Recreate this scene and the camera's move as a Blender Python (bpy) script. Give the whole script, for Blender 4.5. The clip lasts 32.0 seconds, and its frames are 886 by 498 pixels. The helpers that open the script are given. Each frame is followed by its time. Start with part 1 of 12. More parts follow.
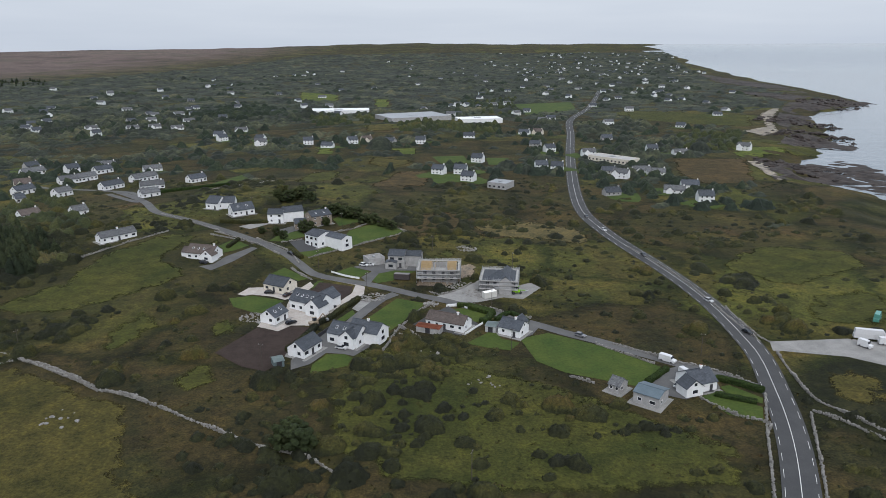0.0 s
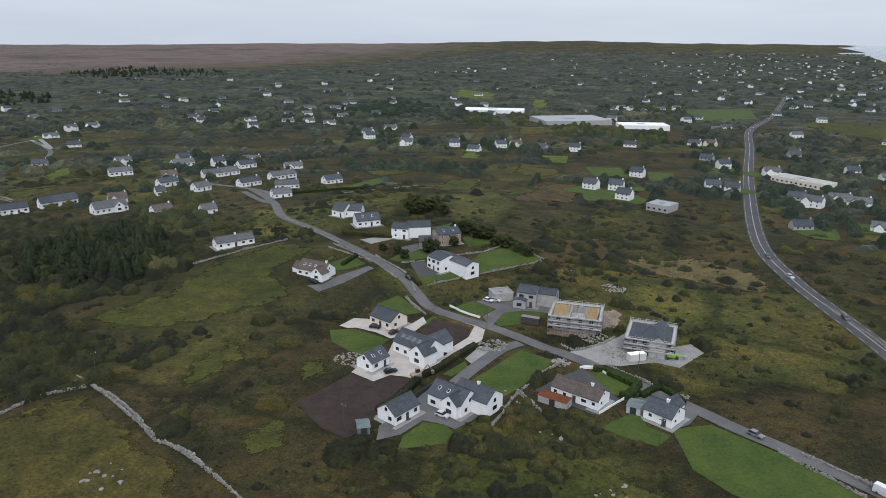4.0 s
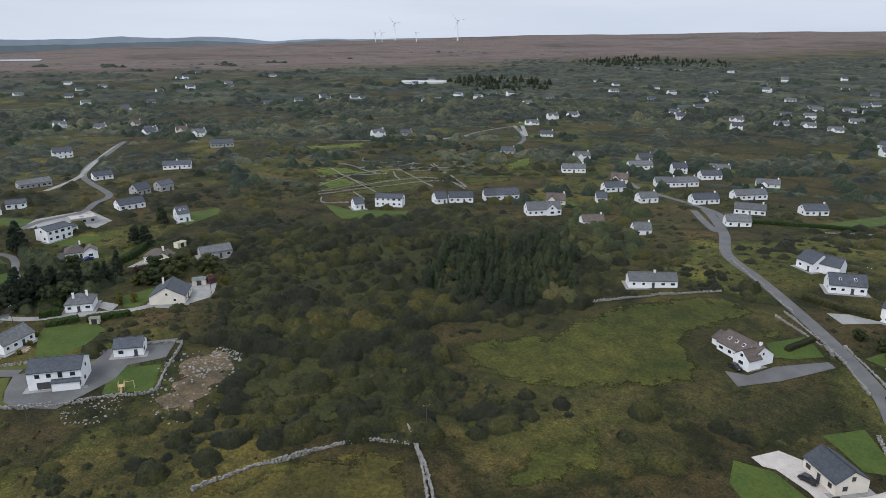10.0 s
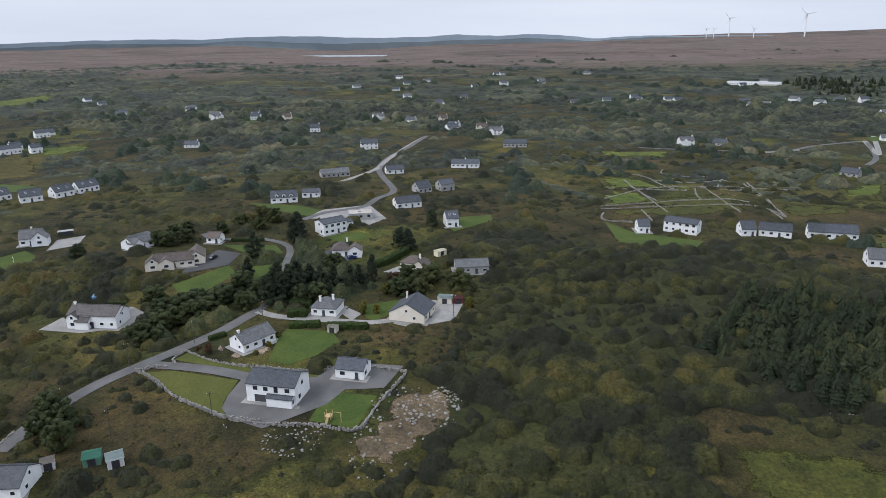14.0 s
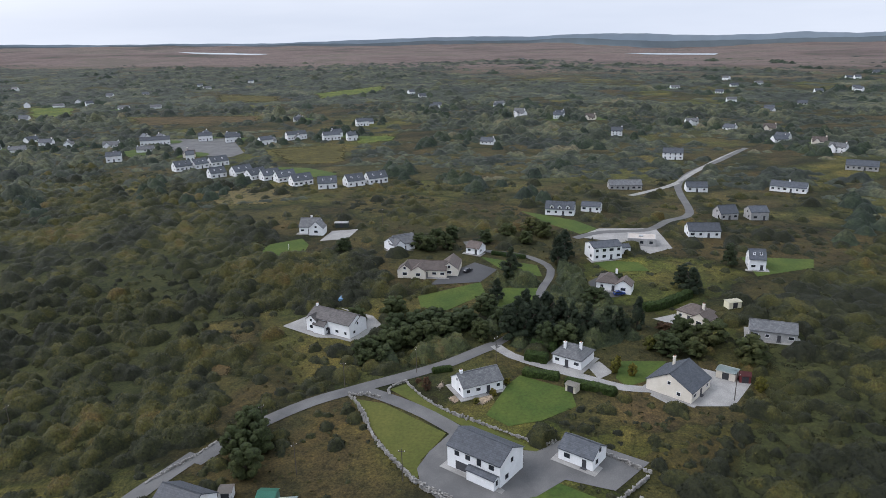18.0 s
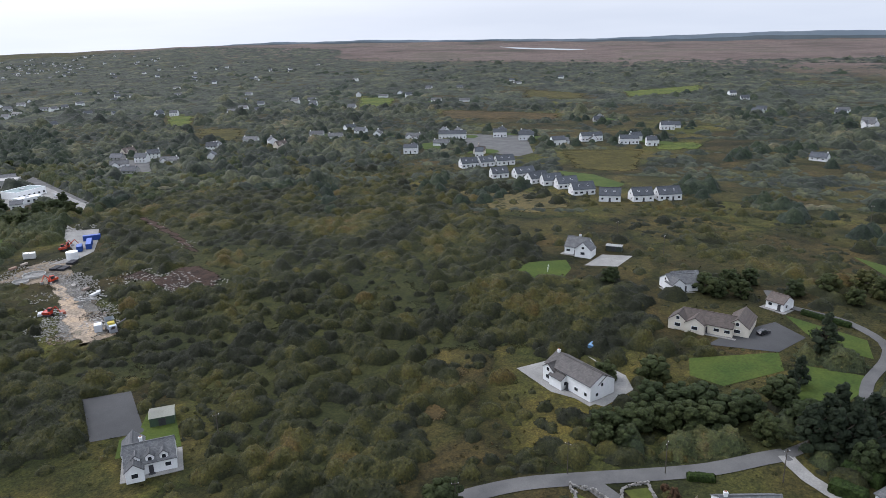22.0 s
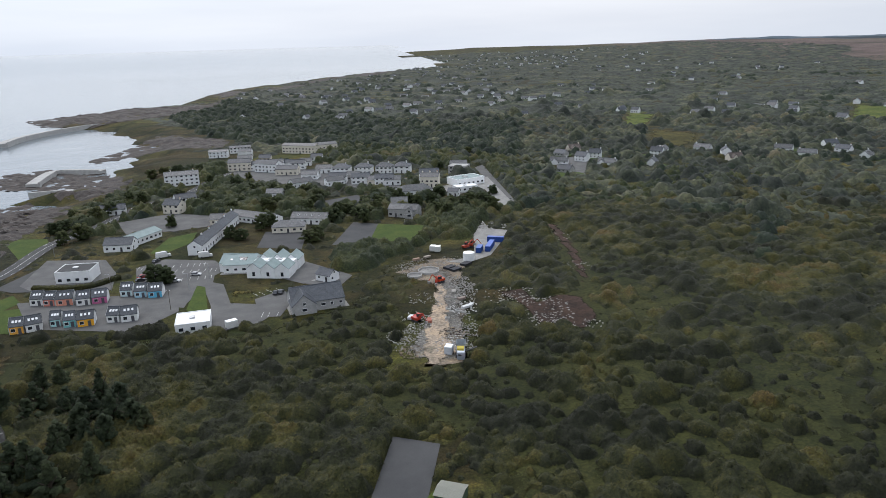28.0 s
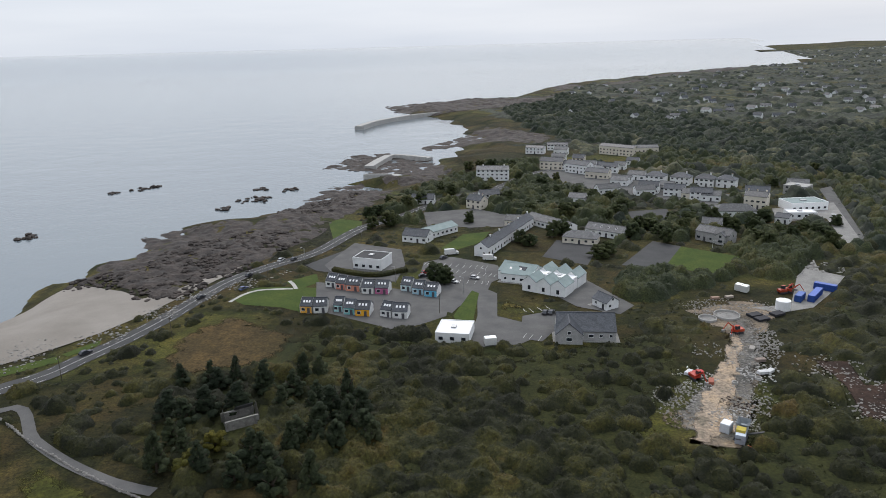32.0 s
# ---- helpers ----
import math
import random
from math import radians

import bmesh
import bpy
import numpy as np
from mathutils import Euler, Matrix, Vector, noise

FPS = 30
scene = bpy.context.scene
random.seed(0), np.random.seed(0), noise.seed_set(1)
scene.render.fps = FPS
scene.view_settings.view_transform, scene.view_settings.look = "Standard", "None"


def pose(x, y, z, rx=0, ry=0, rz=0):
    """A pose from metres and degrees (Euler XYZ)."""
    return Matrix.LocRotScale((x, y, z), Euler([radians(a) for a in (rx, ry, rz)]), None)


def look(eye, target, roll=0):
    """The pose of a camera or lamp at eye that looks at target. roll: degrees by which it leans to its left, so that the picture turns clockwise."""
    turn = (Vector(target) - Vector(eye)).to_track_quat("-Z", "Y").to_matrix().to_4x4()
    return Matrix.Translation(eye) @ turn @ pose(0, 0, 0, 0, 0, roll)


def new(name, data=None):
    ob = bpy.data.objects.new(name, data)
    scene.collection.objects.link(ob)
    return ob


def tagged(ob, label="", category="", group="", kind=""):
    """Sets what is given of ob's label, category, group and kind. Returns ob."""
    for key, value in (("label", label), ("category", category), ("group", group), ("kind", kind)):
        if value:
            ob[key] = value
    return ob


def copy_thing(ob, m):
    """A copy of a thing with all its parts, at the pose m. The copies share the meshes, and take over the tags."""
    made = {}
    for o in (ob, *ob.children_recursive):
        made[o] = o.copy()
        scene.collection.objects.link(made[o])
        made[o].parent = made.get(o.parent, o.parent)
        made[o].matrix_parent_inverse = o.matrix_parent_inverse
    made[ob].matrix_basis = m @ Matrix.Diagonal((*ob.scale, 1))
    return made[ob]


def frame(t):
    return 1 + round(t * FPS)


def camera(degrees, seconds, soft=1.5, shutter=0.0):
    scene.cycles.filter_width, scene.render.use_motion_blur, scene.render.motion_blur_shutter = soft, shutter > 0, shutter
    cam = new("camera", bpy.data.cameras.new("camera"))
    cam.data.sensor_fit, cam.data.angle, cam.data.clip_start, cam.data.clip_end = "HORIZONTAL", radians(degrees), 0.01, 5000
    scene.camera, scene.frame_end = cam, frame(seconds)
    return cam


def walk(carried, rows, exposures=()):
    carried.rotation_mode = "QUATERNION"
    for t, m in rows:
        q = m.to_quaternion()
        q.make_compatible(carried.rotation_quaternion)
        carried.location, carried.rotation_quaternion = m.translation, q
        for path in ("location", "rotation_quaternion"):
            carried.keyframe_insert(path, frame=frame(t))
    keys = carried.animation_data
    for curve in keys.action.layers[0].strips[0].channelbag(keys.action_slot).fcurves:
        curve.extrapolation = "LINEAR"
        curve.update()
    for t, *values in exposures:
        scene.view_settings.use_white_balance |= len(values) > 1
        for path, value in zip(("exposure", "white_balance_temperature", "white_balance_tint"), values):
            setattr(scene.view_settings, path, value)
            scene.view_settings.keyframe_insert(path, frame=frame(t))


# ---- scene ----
cam = camera(64.45, 32.0, 0.85)
walk(cam, [
    (0, pose(0.00, 0.00, 99.76, 73.478, 0.249, -0.060)),
    (0.5, pose(1.12, 6.32, 99.91, 73.414, 0.311, 0.329)),
    (1, pose(2.16, 12.64, 100.04, 73.395, 0.135, 0.851)),
    (1.5, pose(3.06, 19.00, 100.14, 73.360, 0.141, 1.974)),
    (2, pose(3.80, 25.40, 100.19, 73.341, 0.066, 3.262)),
    (2.5, pose(4.37, 31.83, 100.23, 73.317, 0.039, 4.594)),
    (4.5, pose(2.94, 58.02, 100.06, 73.123, -0.619, 16.285)),
    (5, pose(2.44, 64.42, 100.14, 73.019, -0.663, 19.454)),
    (5.5, pose(1.81, 70.82, 100.21, 72.947, -0.647, 22.610)),
    (6, pose(0.97, 77.19, 100.22, 72.887, -0.567, 25.781)),
    (6.5, pose(-0.16, 83.56, 100.16, 72.825, -0.468, 28.954)),
    (7, pose(-1.52, 89.84, 100.12, 72.740, -0.424, 32.143)),
    (7.5, pose(-3.08, 96.05, 100.09, 72.650, -0.363, 35.342)),
    (8, pose(-4.93, 102.15, 100.05, 72.560, -0.140, 38.462)),
    (8.5, pose(-7.18, 108.05, 99.99, 72.469, -0.031, 41.673)),
    (9, pose(-9.86, 113.67, 99.92, 72.422, 0.052, 45.040)),
    (9.5, pose(-12.76, 118.98, 99.87, 72.338, 0.108, 48.388)),
    (10, pose(-15.89, 124.05, 99.78, 72.291, 0.202, 51.710)),
    (10.5, pose(-19.28, 128.93, 99.62, 72.283, 0.208, 55.060)),
    (11, pose(-22.99, 133.68, 99.49, 72.255, 0.303, 58.208)),
    (11.5, pose(-27.00, 138.23, 99.35, 72.231, 0.362, 61.341)),
    (12, pose(-31.31, 142.49, 99.16, 72.216, 0.512, 64.430)),
    (12.5, pose(-35.91, 146.47, 98.91, 72.214, 0.578, 67.383)),
    (13, pose(-40.67, 150.28, 98.66, 72.251, 0.676, 70.512)),
    (13.5, pose(-45.52, 153.85, 98.39, 72.275, 0.832, 73.647)),
    (14, pose(-50.40, 157.15, 98.14, 72.325, 0.930, 76.795)),
    (14.5, pose(-55.38, 160.26, 97.90, 72.374, 1.000, 79.996)),
    (16.5, pose(-78.24, 169.32, 96.44, 72.542, 1.211, 92.613)),
    (17, pose(-83.96, 170.59, 96.21, 72.570, 1.171, 95.754)),
    (17.5, pose(-89.62, 171.66, 96.05, 72.607, 1.197, 98.861)),
    (18, pose(-95.24, 172.52, 96.04, 72.593, 1.200, 101.999)),
    (18.5, pose(-100.71, 173.10, 96.10, 72.589, 1.291, 105.127)),
    (19, pose(-106.02, 173.36, 96.09, 72.583, 1.377, 108.208)),
    (19.5, pose(-111.43, 173.24, 95.98, 72.630, 1.461, 111.324)),
    (20, pose(-117.07, 172.76, 95.81, 72.668, 1.524, 114.421)),
    (20.5, pose(-122.77, 171.95, 95.56, 72.720, 1.588, 117.515)),
    (21, pose(-128.47, 170.83, 95.30, 72.786, 1.577, 120.622)),
    (21.5, pose(-134.13, 169.38, 95.10, 72.823, 1.609, 123.733)),
    (22, pose(-139.81, 167.56, 95.01, 72.845, 1.611, 126.819)),
    (22.5, pose(-145.31, 165.58, 94.92, 72.900, 1.679, 129.894)),
    (23, pose(-150.59, 163.44, 94.83, 72.950, 1.679, 133.011)),
    (23.5, pose(-155.66, 161.12, 94.74, 73.038, 1.682, 136.098)),
    (24, pose(-160.54, 158.63, 94.63, 73.110, 1.742, 139.196)),
    (24.5, pose(-165.22, 155.94, 94.50, 73.188, 1.773, 142.293)),
    (25, pose(-169.70, 153.05, 94.41, 73.258, 1.752, 145.442)),
    (25.5, pose(-173.93, 150.02, 94.38, 73.338, 1.664, 148.620)),
    (27.5, pose(-188.12, 137.92, 95.64, 73.396, 1.592, 161.065)),
    (28, pose(-190.94, 134.66, 96.02, 73.410, 1.525, 164.213)),
    (28.5, pose(-193.61, 131.34, 96.39, 73.415, 1.417, 167.389)),
    (29, pose(-196.12, 127.97, 96.71, 73.412, 1.398, 170.539)),
    (29.5, pose(-198.48, 124.50, 96.98, 73.432, 1.391, 173.684)),
    (30, pose(-200.71, 120.94, 97.23, 73.467, 1.380, 176.827)),
    (30.5, pose(-202.76, 117.43, 97.51, 73.472, 1.404, 180.006)),
    (31, pose(-204.64, 114.07, 97.85, 73.497, 1.365, 183.645)),
    (31.5, pose(-206.44, 110.83, 98.23, 73.506, 1.373, 187.514)),
    (32, pose(-208.20, 107.66, 98.62, 73.529, 1.469, 191.104)),
], exposures=[(0, 0.02, 6210, 13.5), (6, 0.10, 6160, 14), (13, 0.24, 6130, 15), (19, 0.36, 6120, 16.5), (25, 0.32, 6150, 15.5), (29, 0.08, 6330, 14), (32, 0.02, 6450, 14)])
# ---------------------------------------------------------------- world and light
world = bpy.data.worlds.new("world")
scene.world = world
world.use_nodes = True
wn, wl = world.node_tree.nodes, world.node_tree.links
sky = wn.new("ShaderNodeTexSky")
sky.sky_type, sky.sun_disc = "NISHITA", False
sky.sun_elevation, sky.sun_rotation = radians(38), radians(200)
sky.air_density, sky.dust_density, sky.ozone_density = 1.0, 3.0, 1.0
back = wn["Background"]
back.inputs["Strength"].default_value = 0.086
# Overcast: a high, broken cloud sheet lies over the blue sky
tc = wn.new("ShaderNodeTexCoord")
cloud = wn.new("ShaderNodeTexNoise")
cloud.inputs["Scale"].default_value, cloud.inputs["Detail"].default_value = 1.6, 5
layer = wn.new("ShaderNodeMapping"); layer.inputs["Scale"].default_value = (1.0, 1.0, 9.0)
wl.new(tc.outputs["Generated"], layer.inputs["Vector"])
wl.new(layer.outputs[0], cloud.inputs["Vector"])
ramp = wn.new("ShaderNodeValToRGB")
ramp.color_ramp.elements[0].position, ramp.color_ramp.elements[0].color = 0.34, (7.15, 7.95, 8.75, 1)
ramp.color_ramp.elements[1].position, ramp.color_ramp.elements[1].color = 0.66, (8.5, 9.2, 9.75, 1)
wl.new(cloud.outputs["Fac"], ramp.inputs[0])
# the sheet is thinner and brighter towards the veiled sun
toward = wn.new("ShaderNodeVectorMath"); toward.operation = "DOT_PRODUCT"
toward.inputs[1].default_value = Vector((60, -260, 300)).normalized()
wl.new(tc.outputs["Generated"], toward.inputs[0])
veil = wn.new("ShaderNodeMapRange"); veil.interpolation_type = "SMOOTHSTEP"
for key, v in (("From Min", 0.1), ("From Max", 0.9), ("To Min", 0.97), ("To Max", 1.21)):
    veil.inputs[key].default_value = v
wl.new(toward.outputs["Value"], veil.inputs["Value"])
apart = wn.new("ShaderNodeSeparateXYZ"); wl.new(tc.outputs["Generated"], apart.inputs[0])
over = wn.new("ShaderNodeMapRange"); over.interpolation_type = "SMOOTHSTEP"
for key, v in (("From Min", 0.08), ("From Max", 0.85), ("To Min", 1.0), ("To Max", 1.55)):
    over.inputs[key].default_value = v
wl.new(apart.outputs["Z"], over.inputs["Value"])
both_ = wn.new("ShaderNodeMath"); both_.operation = "MULTIPLY"
wl.new(veil.outputs[0], both_.inputs[0]); wl.new(over.outputs[0], both_.inputs[1])
lit = wn.new("ShaderNodeVectorMath"); lit.operation = "SCALE"
wl.new(ramp.outputs[0], lit.inputs[0]); wl.new(both_.outputs[0], lit.inputs["Scale"])
mixs = wn.new("ShaderNodeMix"); mixs.data_type = "RGBA"
mixs.inputs["Factor"].default_value = 0.88
wl.new(sky.outputs[0], mixs.inputs["A"]); wl.new(lit.outputs[0], mixs.inputs["B"])
wl.new(mixs.outputs["Result"], back.inputs["Color"])

sun = new("sun", bpy.data.lights.new("sun", "SUN"))
sun.data.energy, sun.data.angle, sun.data.color = 1.5, radians(24), (1.0, 0.96, 0.90)
sun.matrix_world = look((60, -260, 300), (0, 0, 0))

# ---------------------------------------------------------------- lie of the land
HILLS = [(-26, 232, -3.7), (-65, 238, -1), (-61, 278, -1.8), (-69, 335, 3), (-122, 394, 7), (24, 290, -2.7), (11, 240, -3.4), (32, 240, -4.5), (-57, 856, 5), (-158, 347, 4.3), (-142, 215, -1.7), (-332, 344, 0.5), (-277, 406, 0), (-240, 177, -1.2), (-211, 170, -2.3), (-279, 199, 1), (-289, 168, -0.5), (-594, 344, 3.7), (-235, 157, -3), (-523, 282, 1.3), (-274, 148, -1.2), (-312, 76, -5), (-214, 14, -4.2), (-231, -19, -2), (-395, 48, 5.5), (-501, 43, 4.7), (-439, 158, 6), (-362, 117, 2.7), (-180, -109, -0.5), (-215, -175, -1.5), (-270, -167, 0.6), (-133, -113, 0.5), (-145, -296, -0.8)]
HX, HY, HZ = (np.array([h[k] for h in HILLS], float) for k in range(3))
# Shore line: where the tide stands, x for each y; the sea lies to the east of it
SHORE_Y = [-5000, -4000, -3216, -3062, -2840, -2516, -2225, -2067, -1618, -1175, -1128, -1009, -850, -655, -556, -424, -413, -394, -339, -290, -272, -215, -171, -167, -128, 0, 100, 200, 330, 482, 533, 617, 813, 1032, 1200, 1474, 1760, 2182, 2978, 4117, 5000]
SHORE_X = [-1100, -950, -810, -871, -926, -919, -650, -440, -161, -53, 41, 92, -30, -97, -78, -90, -20, -66, -17, -10, 34, 28, 24, 39, 32, 45, 130, 210, 270, 310, 303, 318, 453, 522, 709, 774, 824, 882, 1060, 1334, 1500]
SEA = -7.0
RIDGE_AZ = [-180, -150, -60, -30, -10, 0, 12, 24, 32, 40, 47, 55, 58, 61, 65, 70, 76, 80, 84, 88, 92, 101, 107, 112, 116, 122, 127, 133, 139, 145, 150, 155, 160, 166, 172, 180]
RIDGE_Z = [80, 70, 62, 62, 72, 84, 62, 46, 34, 27, 16, 8, 1, -10, -20, -22, -25, -42, -50, -30, -4, -4, 0, 10, 12, 26, 34, 40, 50, 45, 41, 36, 30, 18, 6, 40]
HILL_AZ = [40, 47, 52, 55, 58, 60.5, 64.5, 67.5, 70, 72, 75, 78, 82, 87, 91, 95, 97, 100, 103, 107, 115, 121, 126, 132, 136, 139, 148]
HILL_Z = [22, 14, 8, 12, 8, 16, 0, 28, 33, 24, 38, 26, 25, 44, 46, 34, 42, 43, 43, 38, 28, 40, 44, 60, 56, 64, 40]
HUB = (-100.0, 120.0)


def land(x, y):
    """The height of the ground over arrays of x and y."""
    x, y = np.asarray(x, float), np.asarray(y, float)
    d2 = (x[..., None] - HX) ** 2 + (y[..., None] - HY) ** 2
    w = np.exp(-d2 / 6050.0)
    z = (w * HZ).sum(-1) / (w.sum(-1) + 0.25)
    off = np.interp(y, SHORE_Y, SHORE_X) - x + 7 * np.sin(y / 17.0) + 5 * np.sin(y / 7.3 + x / 11)
    f = np.clip(off / 42.0, -1.2, 1)
    z = np.where(f < 1, z * np.clip(f, 0, 1) + (SEA - 0.35) * (1 - np.clip(f, 0, 1)) + np.minimum(f, 0) * 3, z)
    r, az = np.hypot(x - HUB[0], y - HUB[1]), np.degrees(np.arctan2(-(x - HUB[0]), y - HUB[1]))
    s = np.clip((r - 2600) / 2150.0, 0, 1)
    top = np.interp(az, RIDGE_AZ, RIDGE_Z) + 2 * np.sin(az / 3.1) + 1.8 * np.sin(az * 1.3) + 1.2 * np.sin(az * 2.9)
    roll = 3.0 * np.sin(x / 310.0 + 1) * np.sin(y / 270.0) * np.clip((r - 550) / 500, 0, 1)
    return np.where(off > 0, z + s * s * (3 - 2 * s) * top + roll * np.clip(off / 150, 0, 1), z - s * 40)


def ground_z(x, y):
    return float(land(np.array([x]), np.array([y]))[0])


# ---------------------------------------------------------------- materials
def material(name, rough=0.8, metal=0.0, spec=0.3):
    m = bpy.data.materials.new(name)
    m.use_nodes = True
    b = m.node_tree.nodes["Principled BSDF"]
    b.inputs["Roughness"].default_value, b.inputs["Metallic"].default_value = rough, metal
    b.inputs["Specular IOR Level"].default_value = spec
    return m, m.node_tree.nodes, m.node_tree.links, b


def noise_node(n, l, scale, detail=4, rough=0.6, vec=None):
    t = n.new("ShaderNodeTexNoise")
    t.inputs["Scale"].default_value, t.inputs["Detail"].default_value, t.inputs["Roughness"].default_value = scale, detail, rough
    if vec is None:
        g = n.new("ShaderNodeNewGeometry")
        vec = g.outputs["Position"]
    l.new(vec, t.inputs["Vector"])
    return t


def ramp_node(n, l, fac, stops):
    r = n.new("ShaderNodeValToRGB")
    els = r.color_ramp.elements
    while len(els) < len(stops):
        els.new(0.5)
    for e, (p, c) in zip(els, stops):
        e.position, e.color = p, (*c, 1)
    l.new(fac, r.inputs[0])
    return r


def mix_node(n, l, fac, a, b, blend="MIX"):
    m = n.new("ShaderNodeMix")
    m.data_type, m.blend_type = "RGBA", blend
    for key, v in (("Factor", fac), ("A", a), ("B", b)):
        if isinstance(v, (int, float)):
            m.inputs[key].default_value = v
        elif isinstance(v, tuple):
            m.inputs[key].default_value = (*v, 1)
        else:
            l.new(v, m.inputs[key])
    return m.outputs["Result"]


def bump(n, l, b, fac, dist, strength=1.0):
    k = n.new("ShaderNodeBump")
    k.inputs["Distance"].default_value, k.inputs["Strength"].default_value = dist, strength
    l.new(fac, k.inputs["Height"]); l.new(k.outputs[0], b.inputs["Normal"])


def speckled(name, c1, c2, scale=3.0, rough=0.85, fine=25.0, dist=0.02, metal=0.0, spec=0.3, stain=0.35):
    """A surface with a coarse drift of stains between two colours and a fine grain."""
    m, n, l, b = material(name, rough, metal, spec)
    a, f = noise_node(n, l, scale), noise_node(n, l, fine, 3)
    r = ramp_node(n, l, a.outputs["Fac"], [(0.3, c1), (0.7, c2)])
    g = ramp_node(n, l, f.outputs["Fac"], [(0.3, (1 - stain,) * 3), (0.7, (1, 1, 1))])
    l.new(mix_node(n, l, 1.0, r.outputs[0], g.outputs[0], "MULTIPLY"), b.inputs["Base Color"])
    bump(n, l, b, f.outputs["Fac"], dist)
    return m


def tinted(name, rough=0.5, metal=0.0, spec=0.5):
    """Paint whose colour is each part's own viewport colour."""
    m, n, l, b = material(name, rough, metal, spec)
    o = n.new("ShaderNodeObjectInfo")
    f = noise_node(n, l, 4.0)
    g = ramp_node(n, l, f.outputs["Fac"], [(0.3, (0.82,) * 3), (0.65, (1, 1, 1))])
    l.new(mix_node(n, l, 1.0, o.outputs["Color"], g.outputs[0], "MULTIPLY"), b.inputs["Base Color"])
    return m


def wild(name, c1, c2):
    """Rough grass: mottled at three scales, thinning out raggedly towards the edge of its patch."""
    m, n, l, b = material(name, 1.0, 0, 0.2)
    big_, mid_, fin_ = noise_node(n, l, 0.03, 4), noise_node(n, l, 0.16, 5, 0.7), noise_node(n, l, 1.1, 4, 0.7)
    dark = tuple(v * 0.55 for v in c1)
    r = ramp_node(n, l, big_.outputs["Fac"], [(0.32, c1), (0.66, c2)])
    q = ramp_node(n, l, mid_.outputs["Fac"], [(0.30, (0.5, 0.55, 0.55)), (0.5, (1, 1, 1)), (0.72, (1.5, 1.4, 1.2))])
    g = ramp_node(n, l, fin_.outputs["Fac"], [(0.3, (0.45,) * 3), (0.68, (1.5, 1.45, 1.35))])
    c = mix_node(n, l, 1.0, r.outputs[0], q.outputs[0], "MULTIPLY")
    l.new(mix_node(n, l, 1.0, c, g.outputs[0], "MULTIPLY"), b.inputs["Base Color"])
    bump(n, l, b, fin_.outputs["Fac"], 0.3, 0.7)
    e = n.new("ShaderNodeAttribute"); e.attribute_name = "edge"
    s = n.new("ShaderNodeMath"); s.operation = "MULTIPLY_ADD"; s.inputs[1].default_value = 1.6
    l.new(mid_.outputs["Fac"], s.inputs[0])
    t = n.new("ShaderNodeMath"); t.operation = "MULTIPLY"; t.inputs[1].default_value = -1.5
    l.new(e.outputs["Fac"], t.inputs[0]); l.new(t.outputs[0], s.inputs[2])
    k = n.new("ShaderNodeMapRange"); k.inputs["From Min"].default_value, k.inputs["From Max"].default_value = 0.0, 0.35
    l.new(s.outputs[0], k.inputs["Value"]); l.new(k.outputs[0], b.inputs["Alpha"])
    return m


PAINT = tinted("paint", 0.75, 0, 0.3)
GLOSS = tinted("car paint", 0.25, 0.2, 0.6)
WHITE = speckled("white render", (0.68, 0.685, 0.68), (0.78, 0.785, 0.78), 0.5, 0.85, 6, 0.01, stain=0.12)
CREAM = speckled("cream render", (0.60, 0.55, 0.46), (0.68, 0.63, 0.54), 0.5, 0.85, 6, 0.01, stain=0.12)
BLOCK = speckled("bare concrete block", (0.30, 0.30, 0.29), (0.42, 0.41, 0.40), 0.7, 0.9, 5, 0.02, stain=0.25)
STONEW = speckled("brown stone facing", (0.26, 0.21, 0.16), (0.36, 0.30, 0.24), 1.5, 0.9, 5, 0.03, stain=0.35)
GLASS, _n, _l, _b = material("window glass", 0.08, 0, 0.6)
_b.inputs["Base Color"].default_value = (0.02, 0.024, 0.03, 1)
FRAME = speckled("white window frame", (0.75, 0.75, 0.75), (0.8, 0.8, 0.8), 2, 0.5, 10, 0.002, stain=0.1)
DARK = speckled("dark grey joinery", (0.03, 0.03, 0.035), (0.05, 0.05, 0.055), 2, 0.5, 10, 0.002, stain=0.2)


